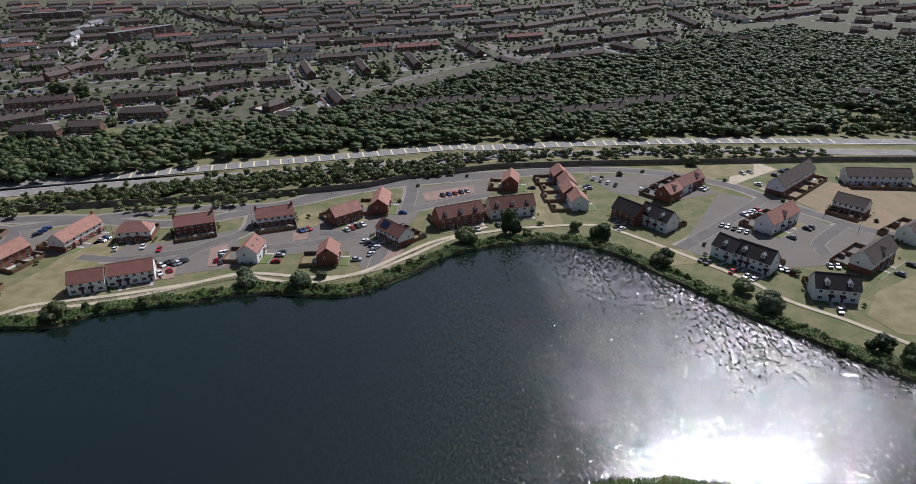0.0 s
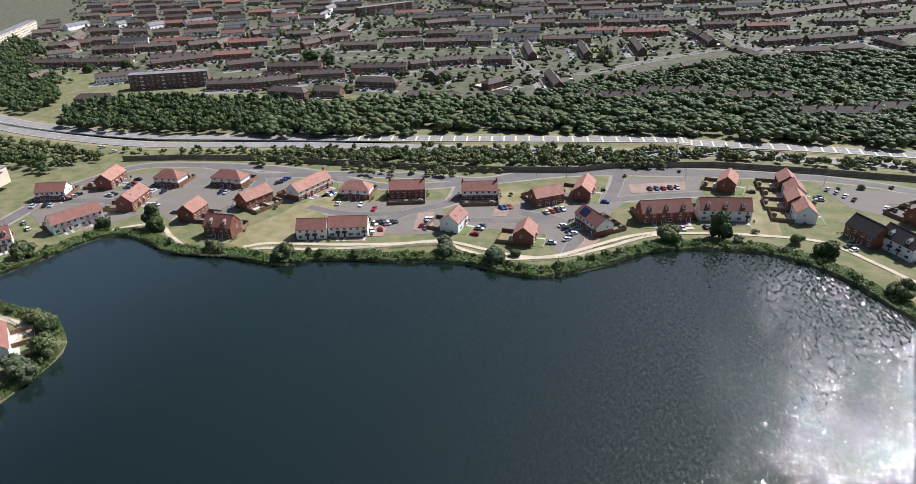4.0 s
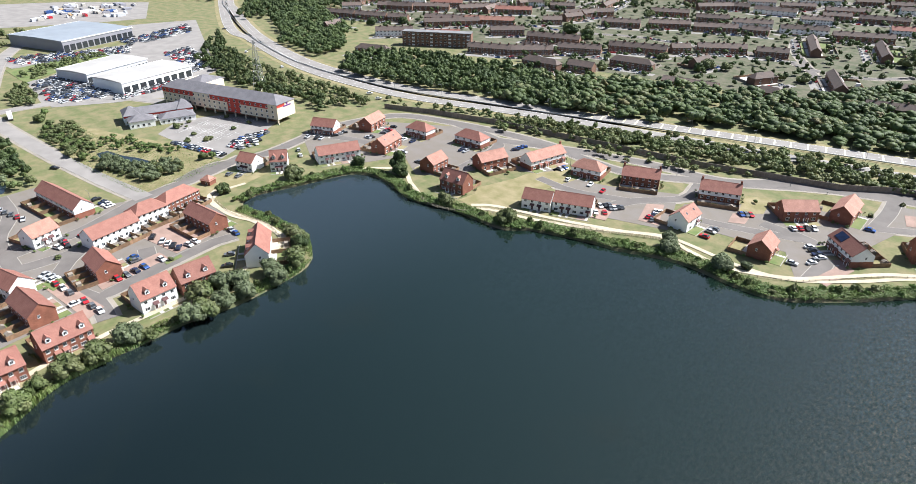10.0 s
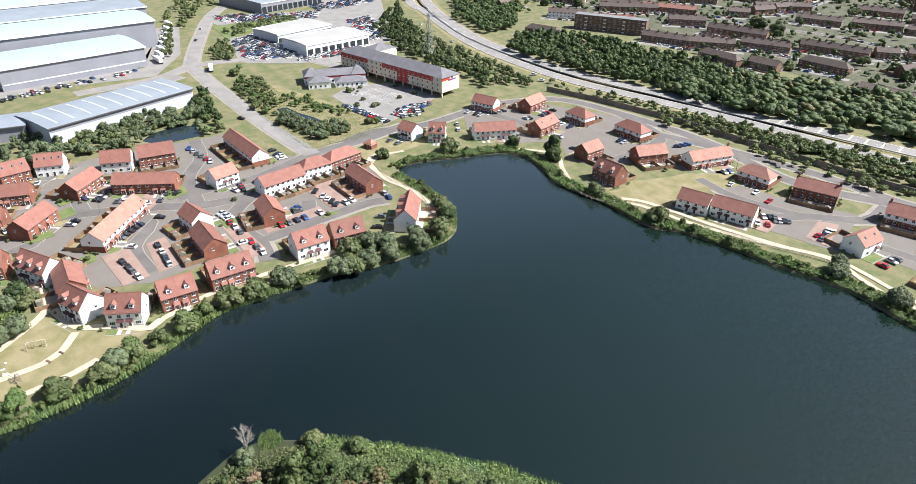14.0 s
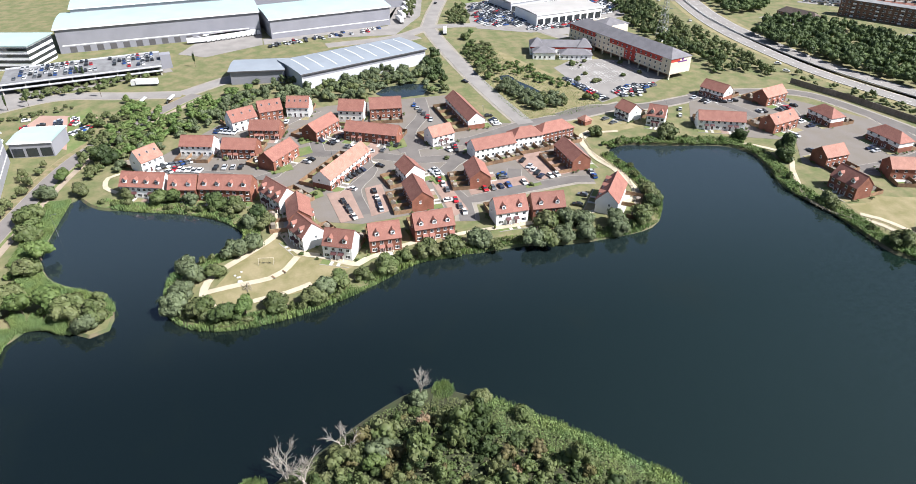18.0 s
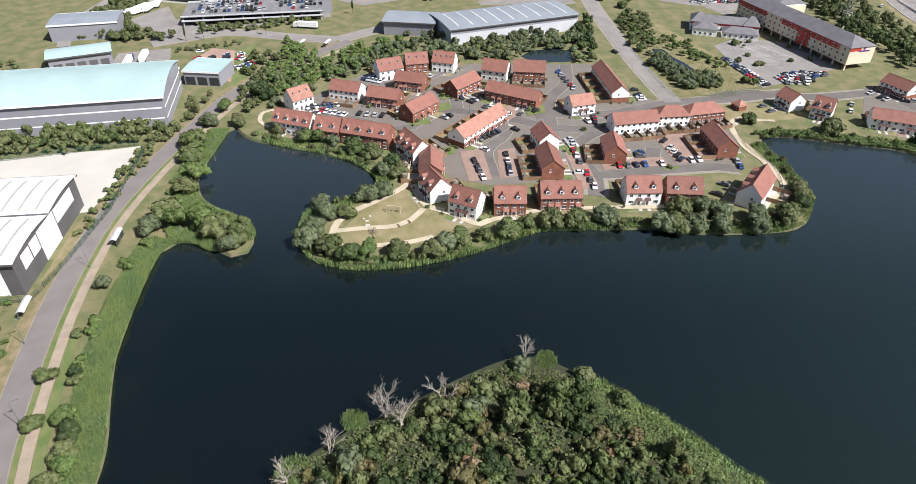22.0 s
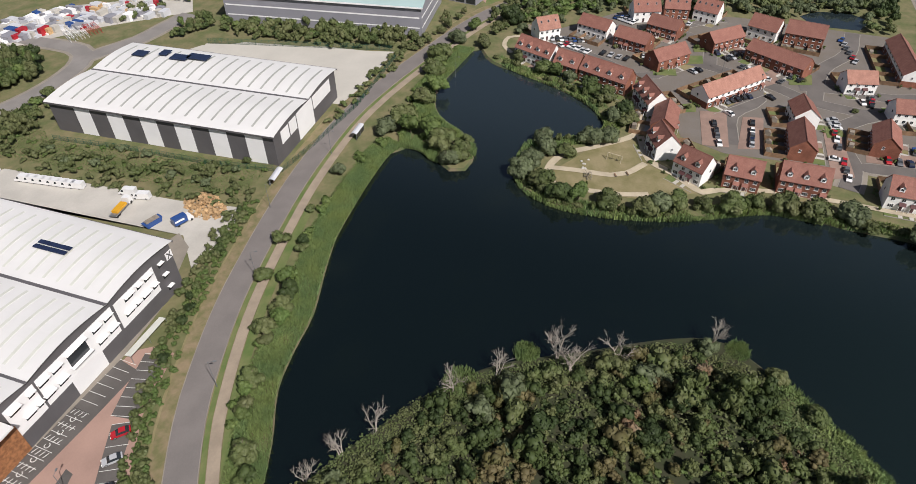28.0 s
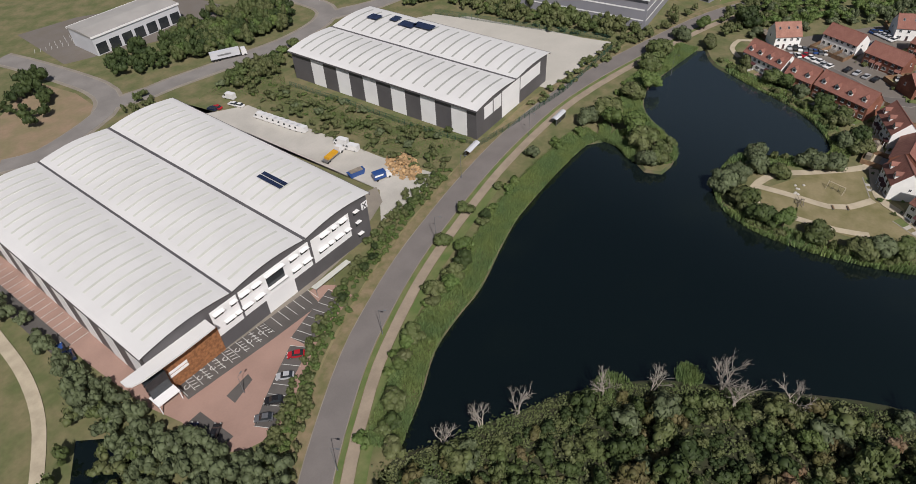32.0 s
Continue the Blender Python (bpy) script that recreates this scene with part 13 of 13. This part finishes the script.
car_row(-127.8, 542.1, -103.4, 515.0, 6, 90.0, 13, 0.55, "on an estate street")
estate_gardens()
lorry(-478.7, -52.9, 6.0, "sign_white", "white", 12.0, "parked along the hall")
lorry(-479.7, -49.7, 6.0, "sign_white", "white", 12.0, "parked along the hall")
lorry(-480.7, -46.4, 6.0, "sign_white", "white", 12.0, "parked along the hall")
lorry(-481.8, -43.1, 6.0, "sign_white", "white", 12.0, "parked along the hall")
lorry(-482.8, -39.8, 6.0, "sign_white", "white", 12.0, "parked along the hall")
lorry(-483.9, -36.5, 6.0, "sign_white", "white", 12.0, "parked along the hall")
lorry(-484.9, -33.1, 6.0, "sign_white", "white", 12.0, "parked along the hall")
lorry(-486.0, -29.7, 6.0, "sign_white", "white", 12.0, "parked along the hall")
lorry(-487.1, -26.3, 6.0, "sign_white", "white", 12.0, "parked along the hall")
lorry(-488.2, -22.9, 6.0, "sign_white", "white", 12.0, "parked along the hall")
lorry(-489.3, -19.4, 6.0, "sign_white", "white", 12.0, "parked along the hall")
patch("yard", [(-367.1, -163.5), (-406.8, -176.5), (-417.8, -152.2), (-440.7, -76.3), (-418.5, -68.7), (-399.6, -113.3), (-390.1, -141.7)], 0.05, "asphalt_pale", "asphalt decks and yards before the distribution hall", "car park")
patch("yard", [(-609.9, 90.6), (-609.9, 127.7), (-512.5, 104.6), (-463.1, 76.1), (-467.5, 28.8), (-480.6, 30.7), (-488.4, 74.8)], 0.05, "asphalt_pale", "pale grey lorry yard", "yard")
lorry(-503.6, 85.4, 95.0, "sign_white", "white", 12.0, "parked in the lorry yard")
lorry(-517.4, 89.5, 95.0, "sign_white", "white", 12.0, "parked in the lorry yard")
lorry(-532.0, 93.9, 95.0, "sign_white", "white", 12.0, "parked in the lorry yard")
lorry(-547.3, 98.4, 95.0, "sign_white", "white", 12.0, "parked in the lorry yard")
lorry(-563.5, 103.3, 95.0, "sign_white", "white", 12.0, "parked in the lorry yard")
lorry(-580.7, 108.4, 95.0, "sign_white", "white", 12.0, "parked in the lorry yard")
lorry(-598.8, 113.8, 95.0, "sign_white", "white", 12.0, "parked in the lorry yard")
lorry(-618.1, 119.6, 95.0, "sign_white", "white", 12.0, "parked in the lorry yard")
lorry(-484.6, -42.3, 5.0, "sign_white", "white", 12.0, "parked at the loading docks")
lorry(-485.4, -38.8, 5.0, "sign_white", "white", 12.0, "parked at the loading docks")
lorry(-486.3, -35.2, 5.0, "sign_white", "white", 12.0, "parked at the loading docks")
lorry(-487.2, -31.6, 5.0, "sign_white", "white", 12.0, "parked at the loading docks")
lorry(-488.1, -28.0, 5.0, "sign_white", "white", 12.0, "parked at the loading docks")
lorry(-489.0, -24.4, 5.0, "sign_white", "white", 12.0, "parked at the loading docks")
car_row(-454.5, -12.6, -479.1, 68.4, 20, 0.0, 90, 0.50, "parked by the hall")
car_row(-457.8, -10.3, -483.9, 69.2, 20, 0.0, 91, 0.50, "parked by the hall")
car_row(-461.3, -7.9, -488.7, 70.1, 20, 0.0, 92, 0.50, "parked by the hall")
clutter("stacked_goods", [(-295.3, -320.2), (-316.9, -292.5), (-318.2, -267.1), (-284.7, -254.3), (-258.9, -268.5), (-240.5, -272.7)], 420, 5, "white and grey stacked goods in a storage yard", 0.4, 2.6, 1.7)
clutter("stacked_goods", [(-202.0, -311.1), (-230.4, -296.5), (-248.8, -257.8), (-242.7, -242.0), (-222.2, -266.5), (-187.4, -294.4)], 260, 6, "stacked containers and materials in a far yard", 0.5, 3.4, 2.6)
for k in range(5):
    lattice_section(-204.0 - 2.9 * k, -270.5 + 1.2 * k, 62.0, "hotel_red" if k > 2 else "sign_white", "red lattice mast section lying in the yard" if k > 2 else "white lattice mast section lying in the yard")
patch("yard", [(-199.4, -308.2), (-233.3, -299.5), (-268.1, -251.5), (-248.8, -236.3), (-219.5, -264.0), (-182.9, -289.2)], 0.05, "concrete", "pale grey storage yard", "yard")
patch("rough_ground", [(-50.6, -280.3), (-72.1, -298.3), (-77.8, -273.8), (-77.5, -258.6), (-69.6, -247.5), (-49.1, -241.2), (-37.1, -246.4)], 0.03, "dirt", "rough dry ground beside the roundabout", "ground")
patch("yard", [(-454.4, -68.9), (-485.9, -56.9), (-489.5, -15.6), (-462.5, -15.3), (-443.0, -51.2)], 0.07, "asphalt_pale", "pale grey lorry apron along the hall", "yard")
patch("yard", [(-462.1, -14.2), (-488.7, 70.1), (-521.1, 94.0), (-562.2, 97.3), (-490.6, 74.7), (-477.0, -15.0)], 0.07, "asphalt_pale", "car park along the hall", "car park")
patch("lawn", [(-353.8, -113.1), (-367.1, -105.4), (-340.0, -95.6), (-304.2, -98.6), (-293.3, -100.8)], 0.05, "lawn", "mown grass beside the road", "lawn")
MARSH_POND = [(-358.3, 119.5), (-357.9, 125.5), (-345.2, 127.6), (-336.4, 131.2), (-324.4, 133.9), (-322.5, 131.7), (-332.0, 126.6), (-343.2, 122.1), (-350.5, 118.4)]
patch("pond", MARSH_POND, 0.06, "pond_water", "small dark pond among reeds and willows", "water")
thicket("scrub", fill_spots([(-349.3, 122.0), (-327.0, 124.4), (-318.0, 133.6), (-313.1, 143.3), (-302.9, 139.5), (-298.2, 129.3), (-298.6, 115.7), (-319.2, 114.7), (-334.8, 110.9)], 4.2, 2.0, 3.6, 3.0, 5.6, 11, 0.0, 0.85, [MARSH_POND]), "leaf_silver", "grey-green willow clumps south of the pond", "scrub", 11, 9, 40, 0.08)
thicket("scrub", fill_spots([(-349.3, 122.0), (-327.0, 124.4), (-318.0, 133.6), (-313.1, 143.3), (-302.9, 139.5), (-298.2, 129.3), (-298.6, 115.7), (-319.2, 114.7), (-334.8, 110.9)], 6.5, 1.8, 3.0, 2.6, 5.0, 111, 0.0, 0.8, [MARSH_POND]), "leaf", "green bushes among the willows", "scrub", 111, 9, 40, 0.08)
thicket("scrub", fill_spots([(-429.0, 120.8), (-424.7, 131.1), (-393.8, 128.4), (-366.0, 122.6), (-346.9, 114.4), (-354.7, 108.3), (-380.5, 109.7), (-406.8, 110.5)], 4.5, 1.8, 3.4, 2.4, 4.6, 65, 0.0, 0.8, [MARSH_POND]), "leaf", "rounded bushes between the road and the pond", "scrub", 65, 9, 40, 0.08)
thicket("scrub", fill_spots([(-429.0, 120.8), (-424.7, 131.1), (-393.8, 128.4), (-366.0, 122.6), (-346.9, 114.4), (-354.7, 108.3), (-380.5, 109.7), (-406.8, 110.5)], 7.0, 1.6, 3.0, 2.4, 4.6, 112, 0.0, 0.8, [MARSH_POND]), "leaf_bright", "bright green bushes between the road and the pond", "scrub", 112, 9, 40, 0.08)
thicket("scrub", fill_spots([(-386.2, 131.2), (-371.5, 143.9), (-342.5, 147.9), (-327.6, 154.9), (-325.4, 148.1), (-339.1, 137.9), (-353.0, 130.2), (-366.8, 124.9)], 3.6, 1.2, 2.6, 1.6, 3.4, 66, 0.0, 0.75, [MARSH_POND]), "leaf_bright", "low green growth along the far side of the pond", "scrub", 66, 8, 34, 0.09)
MARSH = [(-418.5, 110.2), (-419.7, 133.8), (-385.4, 132.3), (-342.8, 151.0), (-320.9, 154.3), (-297.4, 158.5), (-289.8, 135.4), (-289.5, 110.4), (-305.5, 108.9), (-348.5, 107.3), (-381.3, 108.6)]
bed("rough_grass", [s[:2] for s in fill_spots(MARSH, 0.62, 1, 1, 1, 1, 67, 0.0, 0.8, [MARSH_POND])], 0.15, 0.7, 0.2, False, "leaf_bright", "tall yellow-green grass and herbs round the pond", "rough grass", 67, 0.02, 0.11)
tree(*(-308.0, 153.1), 0.75, "broadleaf", "beside the pond plot")
tree(*(-306.4, 157.2), 0.55, "bright", "beside the pond plot")
tree(*(-438.3, 121.0), 0.9, "broadleaf", "beside the road bend")
tree(*(-447.1, 126.9), 0.75, "bright", "beside the road bend")
tree(*(-364.7, 168.6), 0.42, "broadleaf", "in the hotel car park")
tree(*(-346.6, 169.3), 0.42, "broadleaf", "in the hotel car park")
tree(*(-332.7, 171.7), 0.42, "broadleaf", "in the hotel car park")
tree(*(-360.3, 199.0), 0.42, "broadleaf", "in the hotel car park")
tree(*(-340.6, 201.8), 0.42, "broadleaf", "in the hotel car park")
tree(*(-369.0, 178.7), 0.42, "broadleaf", "in the hotel car park")
tree(*(-338.2, 189.7), 0.42, "broadleaf", "in the hotel car park")
bay_lines(-355.3, 166.1, -360.2, 189.3, 12, 4.8, 1, z=0.09)
bay_lines(-347.8, 165.3, -351.4, 190.9, 14, 4.8, -1, z=0.09)
bay_lines(-337.3, 168.9, -339.6, 195.4, 14, 4.8, 1, z=0.09)
patch("pond", BACK_POND, 0.06, "pond_water", "dark pond behind the houses", "water")
patch("pond", [(-1.7, -117.7), (-10.5, -108.4), (-9.4, -92.3), (-3.8, -85.3), (8.8, -100.9)], 0.05, "pond_water", "small dark pond below the car park", "water")
patch("yard", [(-965.0, 240.0), (-911.0, 323.0), (-835.0, 385.0), (-730.0, 330.0), (-745.0, 285.0), (-790.0, 200.0)], 0.05, "asphalt_pale", "wide pale lorry park beyond the car dealers", "yard")
clutter("parked_trailers", [(-900.0, 300.0), (-835.0, 370.0), (-760.0, 325.0), (-800.0, 245.0)], 70, 9, "white and grey lorry trailers in a far yard", 1.5, 3.4, 4.5)
thicket("woodland", fill_spots([(-980.0, 280.0), (-880.0, 400.0), (-780.0, 440.0), (-900.0, 560.0), (-1250.0, 480.0), (-1150.0, 250.0)], 11, 4.0, 8.0, 6, 12, 41, 0.0, 0.8), "leaf_dark", "dark trees beyond the far lorry park", "woodland", 41, 5, 8, 0.12)
car_field([(-529.3, 147.5), (-556.3, 182.1), (-474.2, 180.6), (-459.4, 169.3), (-468.3, 140.1)], 15.0, 0, 0.85)
car_field([(-459.3, 174.2), (-466.5, 221.7), (-450.7, 214.4), (-445.4, 172.2)], 15.0, 1, 0.90)
car_field([(-706.8, 287.4), (-628.0, 272.5), (-600.1, 251.2), (-623.8, 255.2)], 10.0, 2, 0.90)
car_field([(-641.4, 278.8), (-666.1, 341.6), (-625.8, 324.3), (-607.8, 267.0)], 10.0, 3, 0.90)
car_field([(-625.9, 163.5), (-633.7, 180.1), (-602.5, 252.3), (-579.2, 241.6), (-599.1, 161.8)], 10.0, 4, 0.80)
car_field([(-555.8, 259.8), (-565.5, 287.2), (-483.4, 263.3), (-472.9, 239.5)], 15.0, 5, 0.85)
car_field([(-414.3, -77.4), (-439.9, -81.6), (-427.7, -156.6), (-402.1, -152.4)], 99.3, 31, 0.55, 6.4, 2.6, 5.36)
car_field([(-355.0, -140.0), (-356.0, -102.0), (-333.0, -99.0), (-330.0, -130.0)], 10.0, 32, 0.4, 7.5)
car_field([(-347.9, 157.4), (-301.1, 163.6), (-298.1, 160.4), (-342.8, 154.0)], 14.5, 20, 0.95, 5.6)
car_field([(-320.6, 173.8), (-322.1, 190.8), (-312.1, 188.3), (-308.4, 169.1)], 14.5, 21, 0.95, 5.6)
car_field([(-323.2, 189.5), (-320.4, 200.9), (-312.5, 197.2), (-316.0, 186.9)], 14.5, 22, 0.95, 5.6)
far_cars()
patch("forecourt", [(-627.4, 161.6), (-614.9, 257.9), (-706.2, 299.7), (-682.8, 361.1), (-470.0, 258.1), (-448.2, 212.2), (-442.7, 171.0), (-463.9, 136.7), (-530.6, 145.9), (-563.8, 185.8), (-592.6, 159.7)], 0.05, "asphalt_pale", "asphalt forecourts of the car dealers", "car park")
patch("verge", [(-591.9, 150.7), (-599.5, 196.9), (-596.8, 238.9), (-578.6, 230.9), (-563.8, 185.8), (-540.8, 147.2)], 0.16, "lawn", "grass strip with shrubs between the forecourts", "verge")
thicket("scrub", fill_spots([(-572.0, 153.1), (-598.0, 198.8), (-596.0, 228.1), (-584.6, 223.3), (-568.5, 189.9), (-543.1, 150.1)], 5, 1.8, 3.0, 2.5, 4.5, 60, 0.0, 0.8), "leaf", "shrubs between the forecourts", "woodland", 60, 7, 13, 0.12)
thicket("scrub", fill_spots([(-506.2, 124.4), (-540.8, 147.2), (-486.2, 136.9), (-476.8, 129.9), (-485.2, 119.8)], 5, 2.0, 3.4, 3.5, 6, 61, 0.0, 0.9), "leaf", "trees beside the forecourt", "woodland", 61, 7, 13, 0.12)
thicket("scrub", fill_spots([(-376.2, -210.7), (-418.8, -219.3), (-473.7, -212.1), (-483.3, -198.1), (-411.7, -192.7), (-384.0, -176.0), (-379.2, -145.6), (-373.0, -156.4), (-368.1, -185.7)], 5.5, 2.2, 4.2, 3.5, 7.5, 62, 0.0, 0.9), "leaf", "large belt of scrub beside the access road", "woodland", 62, 7, 13, 0.12)
thicket("scrub", fill_spots([(-382.0, -141.6), (-398.0, -146.2), (-398.7, -121.1), (-404.1, -98.3), (-419.8, -86.9), (-414.4, -75.3), (-403.3, -84.3), (-385.8, -118.0)], 5, 1.8, 3.0, 2.5, 5, 63, 0.0, 0.85), "leaf", "shrubs before the car deck", "woodland", 63, 7, 13, 0.12)
thicket("hedge", fill_spots([(-356.5, -146.4), (-370.5, -114.4), (-365.6, -113.3), (-351.0, -143.8)], 3, 1.2, 1.8, 1.5, 2.5, 64, 0.0, 1.0), "leaf", "clipped hedge along the access road", "woodland", 64, 7, 13, 0.12)
street([(-362.2, -210.5), (-386.5, -219.0), (-411.2, -225.5), (-430.9, -224.4), (-460.3, -222.0), (-498.0, -219.0)], 7, "asphalt_pale", False, 0.03)
lorry(-423.3, -193.6, 40.0, "sign_white", "white", 12.0, "parked by the car deck")
lorry(-425.5, -190.6, 55.0, "sign_white", "white", 12.0, "parked by the car deck")
lorry(-435.2, -190.2, 70.0, "sign_white", "white", 12.0, "parked by the car deck")
lorry(-437.6, -187.0, 85.0, "sign_white", "white", 12.0, "parked by the car deck")
lorry(-447.8, -186.5, 100.0, "sign_white", "white", 12.0, "parked by the car deck")
patch("yard", [(-411.7, -192.7), (-440.9, -178.5), (-410.0, -163.3), (-387.1, -141.4), (-374.9, -139.5), (-378.0, -158.0), (-397.8, -181.0)], 0.06, "asphalt_pale", "pale grey yard with parked trailers", "yard")
patch("car_park", [(-406.9, -148.7), (-412.3, -164.0), (-424.2, -76.7), (-416.7, -72.8), (-406.4, -98.7), (-401.0, -121.6)], 0.06, "plot_mix", "car park along the deck", "car park")
thicket("scrub", fill_spots([(-368.0, 166.9), (-393.2, 183.7), (-356.3, 172.1), (-353.6, 166.9)], 4, 1, 1.6, 2, 3, 67, 0.0, 0.6), "leaf", "shrubs by the hotel", "woodland", 67, 7, 13, 0.12)
car_row(-276.0, -55.0, -271.0, -42.5, 6, 0.0, 301, 0.95, "parked behind the terrace", ("white", "silver", "white", "red", "white"))
car_row(-314.5, -39.5, -309.6, -29.1, 5, 0.0, 302, 0.9, "parked along the street")
car_row(-273.0, -38.5, -270.0, -24.7, 4, 0.0, 303, 0.85, "parked behind the terrace", ("black", "silver", "black"))
car_row(-245.6, 15.0, -255.1, 24.8, 5, 0.0, 304, 0.95, "parked before the terrace", ("black", "navy", "grey"))
gable_shrubs("leaf", 401, 0.35)
gable_shrubs("leaf_bright", 402, 0.25)
patch("lawn", [(-294.3, -1.1), (-296.8, 6.4), (-291.3, 8.3), (-288.2, 0.1)], 0.2, "lawn", "small green lawn with a kerb beside the street", "lawn")
patch("lawn", [(-282.6, -3.7), (-285.7, 3.9), (-277.9, 5.0), (-274.4, -2.4)], 0.2, "lawn", "small green lawn with a kerb beside the street", "lawn")
patch("lawn", [(-279.8, 38.8), (-282.8, 47.7), (-273.3, 47.7), (-270.4, 39.0)], 0.2, "lawn", "small green lawn with a kerb beside the street", "lawn")
patch("lawn", [(-265.7, -14.7), (-268.7, -5.5), (-262.7, -4.3), (-259.9, -13.4)], 0.2, "lawn", "small green lawn with a kerb beside the street", "lawn")
patch("lawn", [(-238.9, 0.1), (-242.2, 5.4), (-235.1, 6.1), (-232.9, 1.2)], 0.2, "lawn", "small green lawn with a kerb beside the street", "lawn")
patch("lawn", [(-240.5, 50.9), (-242.8, 55.6), (-235.8, 58.3), (-232.6, 51.7)], 0.2, "lawn", "small green lawn with a kerb beside the street", "lawn")
patch("lawn", [(-242.3, 66.3), (-231.3, 65.9), (-224.8, 66.9), (-228.4, 64.4)], 0.2, "lawn", "small green lawn with a kerb beside the street", "lawn")
patch("lawn", [(-222.2, 87.2), (-223.5, 94.3), (-221.2, 93.9), (-220.0, 86.9)], 0.2, "lawn", "small green lawn with a kerb beside the street", "lawn")
patch("lawn", [(-294.1, 32.9), (-287.7, 41.2), (-283.7, 39.7), (-289.9, 32.0)], 0.2, "lawn", "small green lawn with a kerb beside the street", "lawn")
patch("lawn", [(-260.5, 83.5), (-262.2, 94.5), (-259.3, 93.7), (-257.6, 83.3)], 0.2, "lawn", "small green lawn with a kerb beside the street", "lawn")
tree(-292.3, 0.8, 0.32, "bright", "on the housing estate", tall=1.00)
tree(-276.1, 40.8, 0.32, "bright", "on the housing estate", tall=1.00)
tree(-264.2, -10.5, 0.32, "broadleaf", "on the housing estate", tall=1.00)
tree(-237.0, 3.0, 0.32, "broadleaf", "on the housing estate", tall=1.00)
tree(-237.6, 54.8, 0.32, "broadleaf", "on the housing estate", tall=1.00)
tree(-231.4, 66.3, 0.32, "broadleaf", "on the housing estate", tall=1.00)
tree(-221.9, 89.6, 0.32, "broadleaf", "on the housing estate", tall=1.00)
tree(-291.4, 34.1, 0.32, "bright", "on the housing estate", tall=1.00)
tree(-254.6, 15.0, 0.32, "broadleaf", "on the housing estate", tall=1.00)
tree(-255.4, 62.0, 0.32, "broadleaf", "on the housing estate", tall=1.00)
tree(-232.0, 79.4, 0.32, "broadleaf", "on the housing estate", tall=1.00)
tree(-231.2, 118.2, 0.32, "broadleaf", "on the housing estate", tall=1.00)
tree(-279.1, -21.4, 0.32, "broadleaf", "on the housing estate", tall=1.00)
tree(-280.4, -32.9, 0.32, "broadleaf", "on the housing estate", tall=1.00)
tree(-217.0, 233.5, 0.30, "bright", "on the housing estate", tall=1.00)
tree(-176.7, 241.5, 0.30, "bright", "on the housing estate", tall=1.00)
tree(-150.9, 257.0, 0.30, "broadleaf", "on the housing estate", tall=1.00)
tree(-124.0, 274.6, 0.30, "broadleaf", "on the housing estate", tall=1.00)
tree(-72.2, 287.8, 0.30, "bright", "on the housing estate", tall=1.00)
tree(-29.5, 306.7, 0.30, "broadleaf", "on the housing estate", tall=1.00)
tree(-21.4, 328.4, 0.30, "broadleaf", "on the housing estate", tall=1.00)
tree(5.4, 342.8, 0.30, "broadleaf", "on the housing estate", tall=1.00)
tree(-197.0, 258.0, 0.30, "broadleaf", "on the housing estate", tall=1.00)
tree(-278.5, 246.0, 0.30, "broadleaf", "on the housing estate", tall=1.00)
tree(66.3, 316.6, 0.32, "broadleaf", "on the housing estate", tall=1.00)
tree(79.9, 338.3, 0.32, "broadleaf", "on the housing estate", tall=1.00)
tree(104.9, 347.1, 0.32, "broadleaf", "on the housing estate", tall=1.00)
tree(145.4, 331.7, 0.32, "broadleaf", "on the housing estate", tall=1.00)
tree(163.6, 301.8, 0.32, "broadleaf", "on the housing estate", tall=1.00)
tree(181.0, 290.1, 0.32, "broadleaf", "on the housing estate", tall=1.00)
tree(195.3, 275.8, 0.32, "broadleaf", "on the housing estate", tall=1.00)
tree(123.8, 241.5, 0.32, "broadleaf", "on the housing estate", tall=1.00)
tree(107.0, 253.0, 0.32, "broadleaf", "on the housing estate", tall=1.00)
